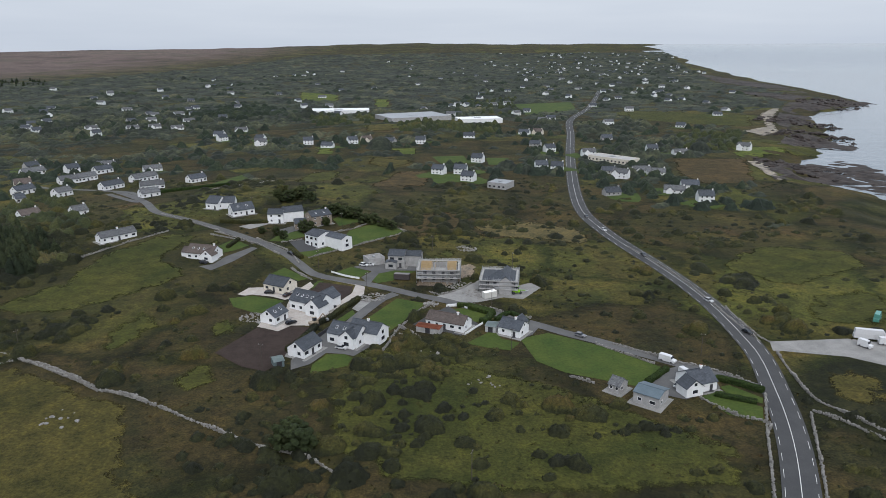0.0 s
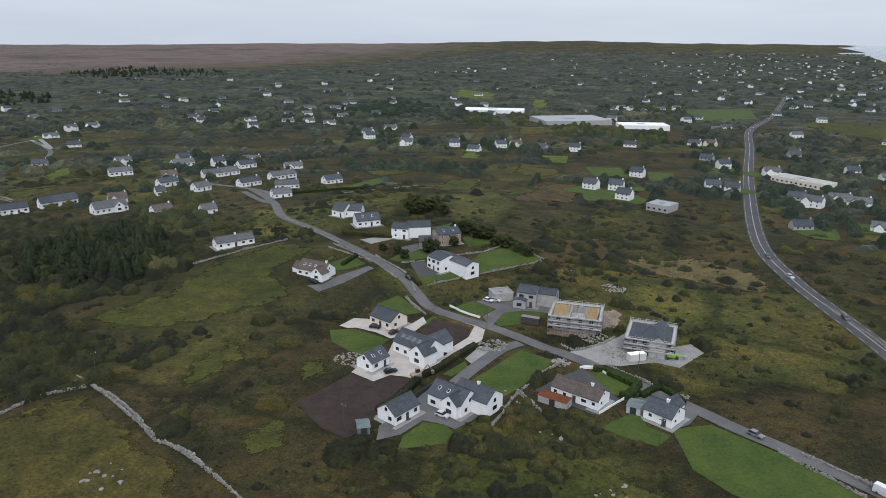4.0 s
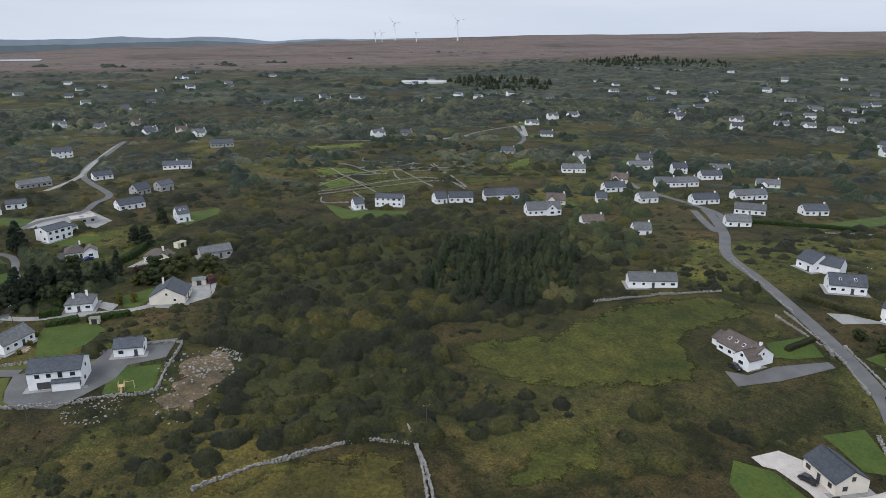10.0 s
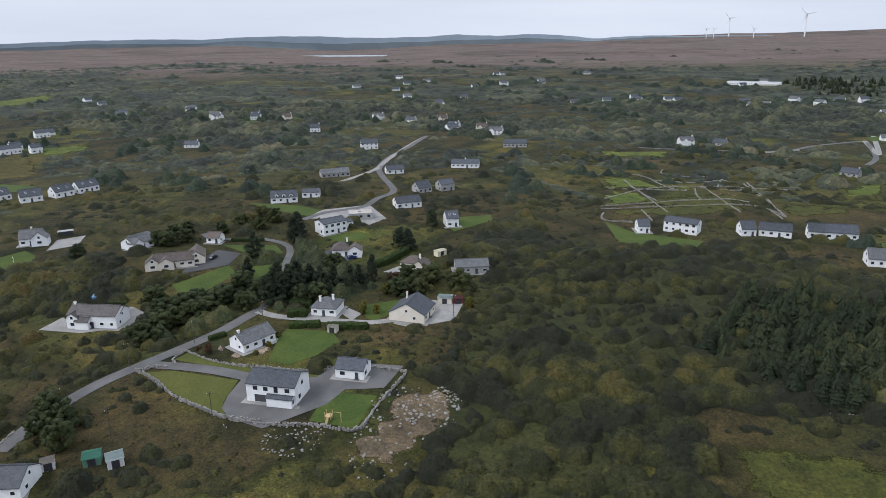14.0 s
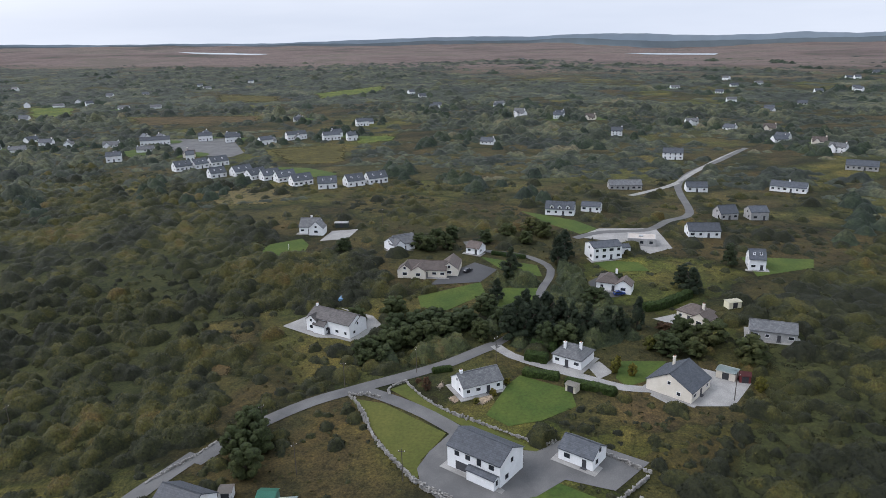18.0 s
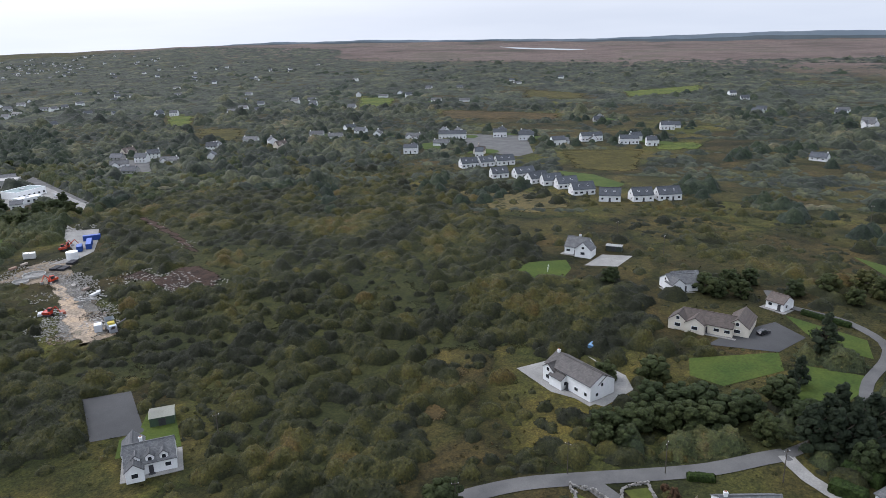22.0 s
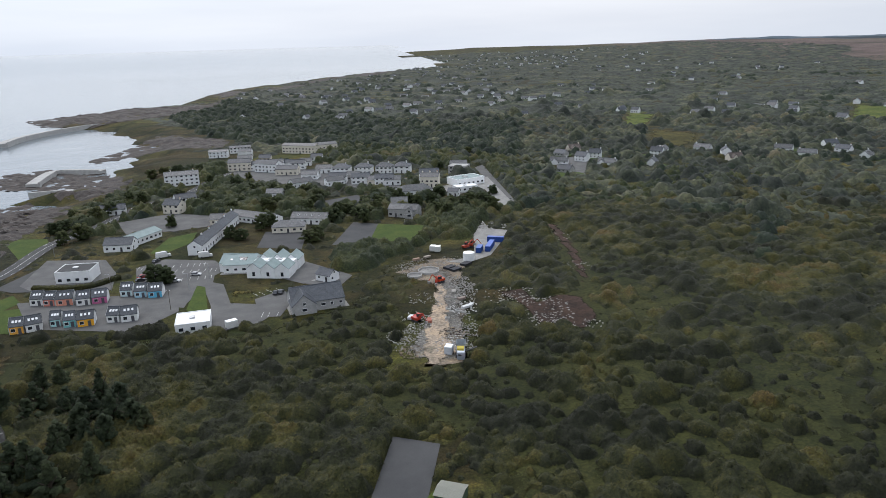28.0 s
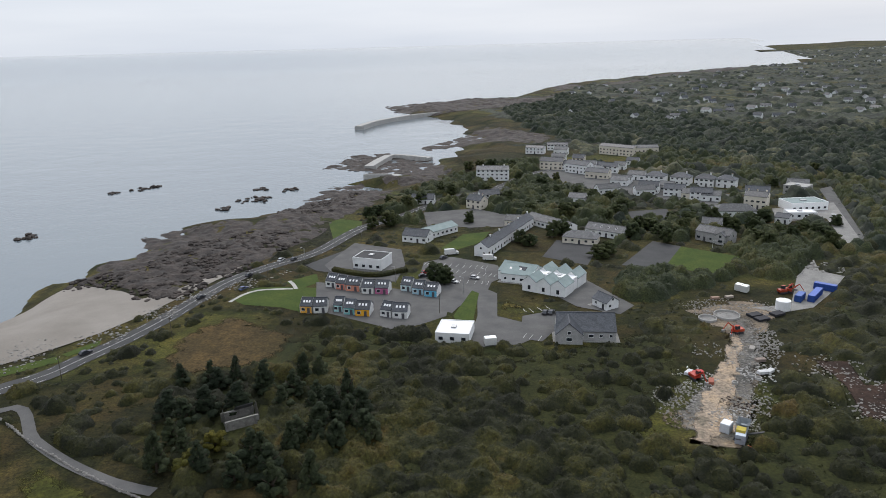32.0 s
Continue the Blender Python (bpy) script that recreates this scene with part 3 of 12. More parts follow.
def patch(name, poly, mat, label, lift=0.10, grow=0.0, category="", kind="structure", cell=6.0, clear=True, least=-99.0, fade=8.0):
    """A field, lawn or yard that follows the lie of the land."""
    fade = 2.0 if mat in (MUD, TRACK, REDSOIL, DIGGED, PASTURE) else fade
    poly = [tuple(p) for p in poly]
    if sum(a[0] * b[1] - b[0] * a[1] for a, b in zip(poly, poly[1:] + poly[:1])) < 0:
        poly = poly[::-1]
    if clear:
        KEEP.append((poly, grow))
    edge = []
    for (x0, y0), (x1, y1) in zip(poly, poly[1:] + poly[:1]):
        k = max(1, int(math.hypot(x1 - x0, y1 - y0) / cell))
        edge += [(x0 + (x1 - x0) * s / k, y0 + (y1 - y0) * s / k) for s in range(k)]
    a = np.array(poly)
    gxs, gys = np.arange(a[:, 0].min(), a[:, 0].max(), cell), np.arange(a[:, 1].min(), a[:, 1].max(), cell)
    mx, my = (v.ravel() for v in np.meshgrid(gxs + cell * 0.37, gys + cell * 0.41))
    ins = within(mx, my, poly)
    pts = [Vector(p) for p in edge] + [Vector((x, y)) for x, y in zip(mx[ins], my[ins])]
    ne = len(edge)
    co, _, tris, *_ = plane_geometry.delaunay_2d_cdt(pts, [(i, (i + 1) % ne) for i in range(ne)], [list(range(ne))], 1, 0.01)
    cx, cy = np.array([c.x for c in co]), np.array([c.y for c in co])
    z = np.maximum(land(cx, cy) + lift, least)
    ob = mesh_object(name, [(x, y, h) for x, y, h in zip(cx, cy, z)], [tuple(t) for t in tris], mat, True)
    rim = ob.data.attributes.new("edge", "FLOAT", "POINT")
    reach = np.full(len(co), 1e9)
    for (x0, y0), (x1, y1) in zip(poly, poly[1:] + poly[:1]):
        dx, dy = x1 - x0, y1 - y0
        u = np.clip(((cx - x0) * dx + (cy - y0) * dy) / (dx * dx + dy * dy + 1e-9), 0, 1)
        reach = np.minimum(reach, np.hypot(cx - x0 - u * dx, cy - y0 - u * dy))
    rim.data.foreach_set("value", np.clip(1 - reach / fade, 0, 1).astype(np.float32))
    return tagged(ob, label, category or name.replace("_", " "), kind=kind)


def resample(line, step):
    line = [Vector(p[:2]) for p in line]
    # Catmull-Rom through the given bends
    out = []
    for i in range(len(line) - 1):
        p0, p1, p2, p3 = line[max(i - 1, 0)], line[i], line[i + 1], line[min(i + 2, len(line) - 1)]
        k = max(2, int((p2 - p1).length / step))
        for s in range(k):
            t = s / k
            out.append(0.5 * ((2 * p1) + (p2 - p0) * t + (2 * p0 - 5 * p1 + 4 * p2 - p3) * t * t + (3 * p1 - p0 - 3 * p2 + p3) * t ** 3))
    return out + [line[-1]]


def ribbon(line, half_l, half_r, lift, step=4.0, cut=None):
    pts = resample(line, step)
    verts, faces = [], []
    for i, p in enumerate(pts):
        d = (pts[min(i + 1, len(pts) - 1)] - pts[max(i - 1, 0)]).normalized()
        nrm = Vector((-d.y, d.x))
        mid = ground_z(p.x, p.y)
        for off in (half_l, half_r):
            q = p + nrm * off
            verts.append((q.x, q.y, 0.5 * (mid + ground_z(q.x, q.y)) + lift))
        if i and (cut is None or i % cut[0] < cut[1]):
            b = 2 * i
            faces.append((b - 2, b - 1, b + 1, b))
    return verts, faces


def road(name, line, width, mat, label, lines=False, edge_lines=False, verge=1.0):
    v, f = ribbon(line, width / 2, -width / 2, 0.16)
    ob = tagged(mesh_object(name, v, f, mat, True), label, "road", kind="structure")
    pts = resample(line, 8)
    left, right = [], []
    for i, p in enumerate(pts):
        d = (pts[min(i + 1, len(pts) - 1)] - pts[max(i - 1, 0)]).normalized()
        left.append((p.x - d.y * width / 2, p.y + d.x * width / 2)); right.append((p.x + d.y * width / 2, p.y - d.x * width / 2))
    for i in range(0, len(pts) - 1, 6):
        j = min(i + 6, len(pts) - 1)
        KEEP.append((left[i:j + 1] + right[i:j + 1][::-1], verge))
    if lines:
        v, f = ribbon(line, 0.09, -0.09, 0.20)
        o = mesh_object("centre_line", v, f, LINEPAINT); o.parent = ob
        for s in (-1, 1):
            v, f = ribbon(line, s * (width / 2 - 0.75) + 0.06, s * (width / 2 - 0.75) - 0.06, 0.20, 2.0, (4, 2))
            o = mesh_object("edge_line", v, f, LINEPAINT); o.parent = ob
    return ob


LINEPAINT = speckled("road paint", (0.55, 0.55, 0.52), (0.7, 0.7, 0.67), 0.8, 0.8, 6, 0.002, stain=0.25)


def stone_wall(line, height=1.1, thick=0.6, label="dry-stone field wall of grey limestone", seed=1, size=0.55, tidy=0.5):
    """Courses of separate stones, uneven in size and set, along a line."""
    rnd = random.Random(seed)
    pts = resample(line, size)
    verts, faces = [], []
    corners = [(x, y, z) for x in (-1, 1) for y in (-1, 1) for z in (-1, 1)]
    fs = ((0, 1, 3, 2), (4, 6, 7, 5), (0, 4, 5, 1), (2, 3, 7, 6), (0, 2, 6, 4), (1, 5, 7, 3))
    rows = max(3, int(height / 0.34))
    for i in range(len(pts) - 1):
        p, d = pts[i], (pts[i + 1] - pts[i])
        if d.length < 1e-4:
            continue
        ang = math.atan2(d.y, d.x)
        z0 = ground_z(p.x, p.y)
        sag = 0.75 + 0.35 * math.sin(i * 0.21 + seed) * math.sin(i * 0.057 + 2 * seed)
        for r in range(rows):
            if r == rows - 1 and rnd.random() > 0.35 + tidy * 0.5:
                continue
            hz = height * sag / rows
            big_ = rnd.choice((0.7, 0.9, 1.0, 1.35))
            sx_, sy_, sz_ = size * big_ * rnd.uniform(0.40, 0.60), thick * rnd.uniform(0.34, 0.66) * (1 - 0.1 * r), hz * rnd.uniform(0.45, 0.75)
            m = Matrix.Translation((p.x + rnd.uniform(-.2, .2), p.y + rnd.uniform(-.2, .2), z0 + hz * (r + 0.4))) @ Euler((rnd.uniform(-.35, .35), rnd.uniform(-.35, .35), ang + rnd.uniform(-.6, .6))).to_matrix().to_4x4()
            b = len(verts)
            verts += [tuple(m @ Vector((c[0] * sx_ * rnd.uniform(.55, 1.05), c[1] * sy_ * rnd.uniform(.55, 1.05), c[2] * sz_ * rnd.uniform(.7, 1.1)))) for c in corners]
            faces += [tuple(b + k for k in f) for f in fs]
    ob = mesh_object("stone_wall", verts, faces, STONE)
    return tagged(ob, label, "wall", kind="structure")

# ---------------------------------------------------------------- houses
WIN = {}


def window_meshes(w, h):
    key = (round(w, 1), round(h, 1))
    if key not in WIN:
        bm = bmesh.new()
        outer, inner = ((-w / 2, 0), (w / 2, 0), (w / 2, h), (-w / 2, h)), ((-w / 2 + .09, .09), (w / 2 - .09, .09), (w / 2 - .09, h - .09), (-w / 2 + .09, h - .09))
        rings = [[bm.verts.new((x, y, z)) for x, z in r] for r, y in ((outer, 0.05), (outer, -0.07), (inner, -0.07), (inner, 0.0))]
        for p, q in zip(rings, rings[1:]):
            for k in range(4):
                bm.faces.new((p[k], p[(k + 1) % 4], q[(k + 1) % 4], q[k]))
        fr = bpy.data.meshes.new("window"); bm.to_mesh(fr); bm.free()
        bm = box_bm((-w / 2 + 0.05, -0.03, 0.05), (w / 2 - 0.05, 0.03, h - 0.05))
        pa = bpy.data.meshes.new("pane"); bm.to_mesh(pa); bm.free(); pa.materials.append(GLASS)
        WIN[key] = (fr, pa)
    return WIN[key]


FRAMED = {}
PLAIN = []  # holds something while far houses are built, whose windows are bare panes


def put_window(parent, x, y, z, w, h, turn, frame_mat):
    fr, pa = window_meshes(w, h)
    key = (fr.name, frame_mat.name)
    if key not in FRAMED:
        FRAMED[key] = fr.copy(); FRAMED[key].materials.append(frame_mat)
    if PLAIN:
        return shared("window", pa, parent, pose(x, y - 0.02, z, 0, 0, turn))
    o = shared("window", FRAMED[key], parent, pose(x, y, z, 0, 0, turn))
    shared("pane", pa, o, Matrix())


def put_door(parent, x, y, turn, colour=(0.05, 0.05, 0.055), w=1.05, h=2.1):
    bm = box_bm((-w / 2, -0.07, 0.05), (w / 2, 0.04, h))
    add_box(bm, (-w / 2 - 0.25, -0.7, -0.3), (w / 2 + 0.25, 0.0, 0.05))
    part("door", bm, PAINT, parent, colour=colour, at=pose(x, y, 0, 0, 0, turn))


def block(parent, L, W, eave, rise, wall, roof, at=Matrix(), over=0.35, hip=False, base=-1.5):
    bm = bmesh.new()
    a, b = L / 2, W / 2
    lo = [bm.verts.new(at @ Vector(p)) for p in ((-a, -b, base), (a, -b, base), (a, b, base), (-a, b, base))]
    hi = [bm.verts.new(at @ Vector(p)) for p in ((-a, -b, eave), (a, -b, eave), (a, b, eave), (-a, b, eave))]
    if hip:
        for i in range(4):
            bm.faces.new((lo[i], lo[(i + 1) % 4], hi[(i + 1) % 4], hi[i]))
        bm.faces.new(hi)
    else:
        g0, g1 = bm.verts.new(at @ Vector((-a, 0, eave + rise))), bm.verts.new(at @ Vector((a, 0, eave + rise)))
        bm.faces.new((lo[0], lo[1], hi[1], hi[0])); bm.faces.new((lo[2], lo[3], hi[3], hi[2]))
        bm.faces.new((lo[1], lo[2], hi[2], g1, hi[1])); bm.faces.new((lo[3], lo[0], hi[0], g0, hi[3]))
        bm.faces.new((hi[0], hi[1], g1, g0)); bm.faces.new((hi[2], hi[3], g0, g1))
    bm.faces.new(lo[::-1])
    part("wall", bm, wall, parent)
    bm = bmesh.new()
    t, k = 0.22, rise / b
    if hip:
        in_ = min(a, b) * 0.95
        low = [(-a - over, -b - over, eave - k * over), (a + over, -b - over, eave - k * over), (a + over, b + over, eave - k * over), (-a - over, b + over, eave - k * over)]
        v = [bm.verts.new(at @ Vector((x, y, z + 0.05))) for x, y, z in low]
        u = [bm.verts.new(at @ Vector((x, y, z + 0.05 + t))) for x, y, z in low]
        r0, r1 = bm.verts.new(at @ Vector((-a + in_, 0, eave + rise + t))), bm.verts.new(at @ Vector((a - in_, 0, eave + rise + t)))
        for i in range(4):
            bm.faces.new((v[i], v[(i + 1) % 4], u[(i + 1) % 4], u[i]))
        bm.faces.new(v[::-1])
        bm.faces.new((u[0], u[1], r1, r0)); bm.faces.new((u[2], u[3], r0, r1)); bm.faces.new((u[1], u[2], r1)); bm.faces.new((u[3], u[0], r0))
    else:
        prof = [(-b - over, eave - k * over + 0.03), (0, eave + rise + 0.03), (b + over, eave - k * over + 0.03), (b + over, eave - k * over + t), (0, eave + rise + t * 1.15), (-b - over, eave - k * over + t)]
        e0 = [bm.verts.new(at @ Vector((-a - 0.18, y, z))) for y, z in prof]
        e1 = [bm.verts.new(at @ Vector((a + 0.18, y, z))) for y, z in prof]
        for i in range(6):
            bm.faces.new((e0[i], e1[i], e1[(i + 1) % 6], e0[(i + 1) % 6]))
        bm.faces.new((e0[0], e0[5], e0[4], e0[1])); bm.faces.new((e0[1], e0[4], e0[3], e0[2]))
        bm.faces.new((e1[0], e1[1], e1[4], e1[5])); bm.faces.new((e1[1], e1[2], e1[3], e1[4]))
        bmesh.ops.recalc_face_normals(bm, faces=bm.faces)
    part("roof", bm, roof, parent)
    if not hip:
        bm = bmesh.new()
        add_box(bm, (-a - 0.15, -0.14, eave + rise + t * 0.95), (a + 0.15, 0.14, eave + rise + t * 1.15 + 0.09), at)
        part("ridge", bm, roof, parent)


def chimney(parent, x, y, top, mat=None, low=None, w=0.75):
    bm = bmesh.new()
    add_box(bm, (x - w / 2, y - w * 0.4, (low if low is not None else top - 2.0)), (x + w / 2, y + w * 0.4, top))
    add_box(bm, (x - w / 2 - 0.08, y - w * 0.4 - 0.08, top), (x + w / 2 + 0.08, y + w * 0.4 + 0.08, top + 0.12))
    c = part("chimney", bm, mat or WHITE, parent)
    bm = bmesh.new()
    add_tube(bm, (x - 0.16, y, top + 0.12), (x - 0.16, y, top + 0.45), 0.12, 0.1, 6)
    add_tube(bm, (x + 0.16, y, top + 0.12), (x + 0.16, y, top + 0.45), 0.12, 0.1, 6)
    part("chimney_pot", bm, PAINT, c, colour=(0.32, 0.15, 0.09))


def facade(parent, L, y, eave, storeys, turn, frame_mat, rnd, door=True, at=Matrix()):
    n = max(2, int(L / 3.1))
    rot = at.to_euler().z
    for s in range(storeys):
        z = 0.95 + s * 2.65
        if z + 1.2 > eave + 0.05 and s:
            break
        for i in range(n):
            x = (i + 0.5) * L / n - L / 2
            p = at @ Vector((x, y, 0))
            if s == 0 and door and i == n // 2:
                put_door(parent, p.x, p.y, turn + math.degrees(rot))
                continue
            w = rnd.choice((1.2, 1.2, 1.5, 1.8)) if L / n > 2.4 else 1.0
            put_window(parent, p.x, p.y, z, w, 1.15 if eave - z > 1.3 else 1.0, turn + math.degrees(rot), frame_mat)


def house(x, y, *sizes, **looks):
    """Houses beyond the near ground get bare panes."""
    PLAIN.extend([1] if math.hypot(x - HUB[0], y - HUB[1]) > 330 else [])
    h = near_house(x, y, *sizes, **looks)
    PLAIN.clear()
    return h


def near_house(x, y, yaw, L, W, eave, rise, wall=None, roof=None, storeys=1, wings=(), chims=(), lights=0, dormers=0, frames=None, hip=False, label="", gables=True, group="", door=True, name="house", front=None):
    """A rendered house: body along its own x, front towards its own -y, with wings, chimneys and roof windows."""
    rnd = random.Random(int(abs(x * 7 + y * 13)) + 1)
    wall, roof, frames = wall or WHITE, roof or SLATE, frames or FRAME
    c, s = math.cos(radians(yaw)), math.sin(radians(yaw))
    z = min(ground_z(x + c * i * L / 2 - s * j * W / 2, y + s * i * L / 2 + c * j * W / 2) for i in (-1, 0, 1) for j in (-1, 0, 1)) + 0.25
    h = empty(name, pose(x, y, z, 0, 0, yaw), label or "white rendered house with a dark slate roof", "house", group)
    KEEP.append(([(x + c * i * L / 2 - s * j * W / 2, y + s * i * L / 2 + c * j * W / 2) for i, j in ((-1, -1), (1, -1), (1, 1), (-1, 1))], 2.5))
    block(h, L, W, eave, rise, wall, roof, hip=hip)
    if not PLAIN:
        part("paving", box_bm((-L / 2 - 1.3, -W / 2 - 1.5, -0.5), (L / 2 + 1.3, W / 2 + 1.3, -0.08)), GREYGRAVEL, h)
    if front:
        for fx, fz, fw, fh, dark in front:
            if dark:
                part("door", box_bm((-fw / 2, -0.06, 0), (fw / 2, 0.04, fh)), PAINT, h, colour=(0.06, 0.06, 0.065), at=pose(fx * L / 2, -W / 2, fz))
            else:
                put_window(h, fx * L / 2, -W / 2, fz, fw, fh, 0, frames)
    else:
        facade(h, L, -W / 2, eave, storeys, 0, frames, rnd, door)
    facade(h, L, W / 2, eave, storeys, 180, frames, rnd, False)
    if gables and not hip:
        for sgn, turn in ((-1, -90), (1, 90)):
            put_window(h, sgn * L / 2, -W * 0.22, 0.95, 1.2, 1.1, turn, frames)
            if eave + rise > 4.6:
                put_window(h, sgn * L / 2, 0, max(3.3, eave - 1.2), 1.0, 1.1, turn, frames)
    for wx, wy, wL, wW, we, wr, wt in wings:
        m = pose(wx, wy, 0, 0, 0, wt)
        block(h, wL, wW, we, wr, wall, roof, m, over=0.25)
        p = m @ Vector((-wL / 2, 0, 0))
        q = m @ Vector((wL / 2, 0, 0))
        out = p if p.y < q.y else q
        put_window(h, out.x, out.y, 0.9, min(2.0, wW * 0.4), 1.3, 0 if abs(wt) > 45 else (-90 if p.y < q.y else 90), frames)
        if we + wr > 5:
            put_window(h, out.x, out.y, 3.3, 1.2, 1.2, 0 if abs(wt) > 45 else (-90 if p.y < q.y else 90), frames)
    for cx, cy in chims:
        chimney(h, cx * L / 2, cy, eave + rise + 0.95, wall if wall in (WHITE, CREAM) else None, eave + rise * 0.3)
    k = rise / (W / 2)
    tilt = math.degrees(math.atan(k))
    for i in range(lights):
        xx = ((i + 0.5) / lights - 0.5) * L * 0.8
        yy = -W * 0.25
        bm = box_bm((-0.45, -0.6, 0), (0.45, 0.6, 0.08))
        # white frame paints in the pale sky reflection that the glass lacks
        o = part("roof_light", bm, FRAME, h, at=pose(xx, yy, eave + rise + k * yy + 0.24, tilt, 0, 0))
        part("pane", box_bm((-0.36, -0.5, 0.06), (0.36, 0.5, 0.10)), GLASS, o)
    for i in range(dormers):
        xx = ((i + 0.5) / dormers - 0.5) * L * 0.82
        block(h, W * 0.42, 1.9, eave + rise * 0.42, 0.8, wall, roof, pose(xx, -W * 0.5 + W * 0.23, 0, 0, 0, 90), over=0.12, base=eave - 0.2)
        put_window(h, xx, -W * 0.5 + W * 0.02, eave + 0.05, 1.0, rise * 0.40, 0, frames)
    return h


FAR_KINDS = []
FAR_SIZES = [(12, 7, 2.5, 2.9), (10, 7.5, 4.2, 3.0), (14, 6.8, 2.4, 2.6), (11, 7.5, 2.7, 3.3), (12, 7.5, 4.2, 2.7), (11, 6.8, 2.5, 2.7)]


def far_kinds():
    """Plain farm and village houses, to be set down again and again in the distance."""
    looks = [(1, WHITE, SLATE), (2, WHITE, SLATE), (1, WHITE, OLDSLATE), (1, CREAM, TILE), (2, WHITE, OLDSLATE), (1, BLOCK, SLATE)]
    words = ["low white cottage with a dark slate roof", "two-storey white house with a dark slate roof", "long white bungalow with a grey roof", "cream house with a brown tiled roof", "tall white house with a weathered roof", "grey house with a slate roof"]
    PLAIN.append(1)
    for (L, W, e, r), (st, wa, ro), txt in zip(FAR_SIZES, looks, words):
        h = empty("house", Matrix(), txt, "house", "scattered houses of the coast")
        block(h, L, W, e, r, wa, ro)
        for k in range(3):
            xx = (k - 1) * L * 0.3
            put_window(h, xx, -W / 2, 0.9, 1.1, 1.0, 0, FRAME)
            if st > 1:
                put_window(h, xx, -W / 2, 3.0, 1.0, 1.0, 0, FRAME)
        put_window(h, 0, W / 2 + .04, 0.9, 1.5, 1.2, 180, FRAME)
        chimney(h, L * 0.42, 0, e + r + 0.9, wa, e)
        if ro is not SLATE:
            block(h, W * 0.7, 4.6, e, r * 0.8, wa, ro, pose(-L * 0.22, -W * 0.45, 0, 0, 0, 90), over=0.2)
        FAR_KINDS.append(h)
    PLAIN.clear()


far_kinds()
FIRST = set()
DISTANT, HOMES = [], []


def far_house(x, y, yaw, kind):
    """One of the plain houses, set on the ground; the most distant go into one mesh."""
    HOMES.append((x, y))
    KEEP.append(([(x - 8, y - 8), (x + 8, y - 8), (x + 8, y + 8), (x - 8, y + 8)], 0))
    if math.hypot(x - HUB[0], y - HUB[1]) > 800:
        DISTANT.append((x, y, yaw, kind))
        return
    m = pose(x, y, ground_z(x, y) + 0.2, 0, 0, yaw)
    h = FAR_KINDS[kind]
    if kind not in FIRST:
        FIRST.add(kind)
        h.matrix_basis = m
    else:
        copy_thing(h, m)


def distant_houses():
    """Walls and roofs of the houses near the skyline."""
    verts, faces, kinds = [], [], []
    for x, y, yaw, kind in DISTANT:
        L, W, e, r = FAR_SIZES[kind]
        m = pose(x, y, ground_z(x, y), 0, 0, yaw)
        b, p, q = len(verts), L / 2, W / 2
        pts = [(-p, -q, -2), (p, -q, -2), (p, q, -2), (-p, q, -2), (-p, -q, e), (p, -q, e), (p, q, e), (-p, q, e), (-p, 0, e + r), (p, 0, e + r)]
        o, s = 0.35, r / q * 0.35
        pts += [(-p - .2, -q - o, e - s + .1), (p + .2, -q - o, e - s + .1), (p + .2, 0, e + r + .25), (-p - .2, 0, e + r + .25), (-p - .2, q + o, e - s + .1), (p + .2, q + o, e - s + .1)]
        for k in (-1, 0, 1):
            pts += [(k * L * .3 + i * .7, -q - .05, z) for i, z in ((-1, .9), (1, .9), (1, 2.1), (-1, 2.1))]
        verts += [tuple(m @ Vector(v)) for v in pts]
        fs = [(0, 1, 5, 4), (2, 3, 7, 6), (1, 2, 6, 9, 5), (3, 0, 4, 8, 7), (10, 11, 12, 13), (13, 12, 15, 14), (16, 17, 18, 19), (20, 21, 22, 23), (24, 25, 26, 27)]
        faces += [tuple(b + i for i in f) for f in fs]
        kinds += [3 if kind == 5 else 0] * 4 + [2 if kind in (2, 4) else 1] * 2 + [4] * 3
    ob = mesh_object("distant_houses", verts, faces, WHITE)
    for mt in (SLATE, OLDSLATE, BLOCK, GLASS):
        ob.data.materials.append(mt)
    ob.data.polygons.foreach_set("material_index", kinds)
    tagged(ob, "small white houses scattered to the skyline", "houses", kind="stuff")

# ---------------------------------------------------------------- smaller things
def foot(x, y, yaw=0.0, lift=0.16):
    return pose(x, y, ground_z(x, y) + lift, 0, 0, yaw)


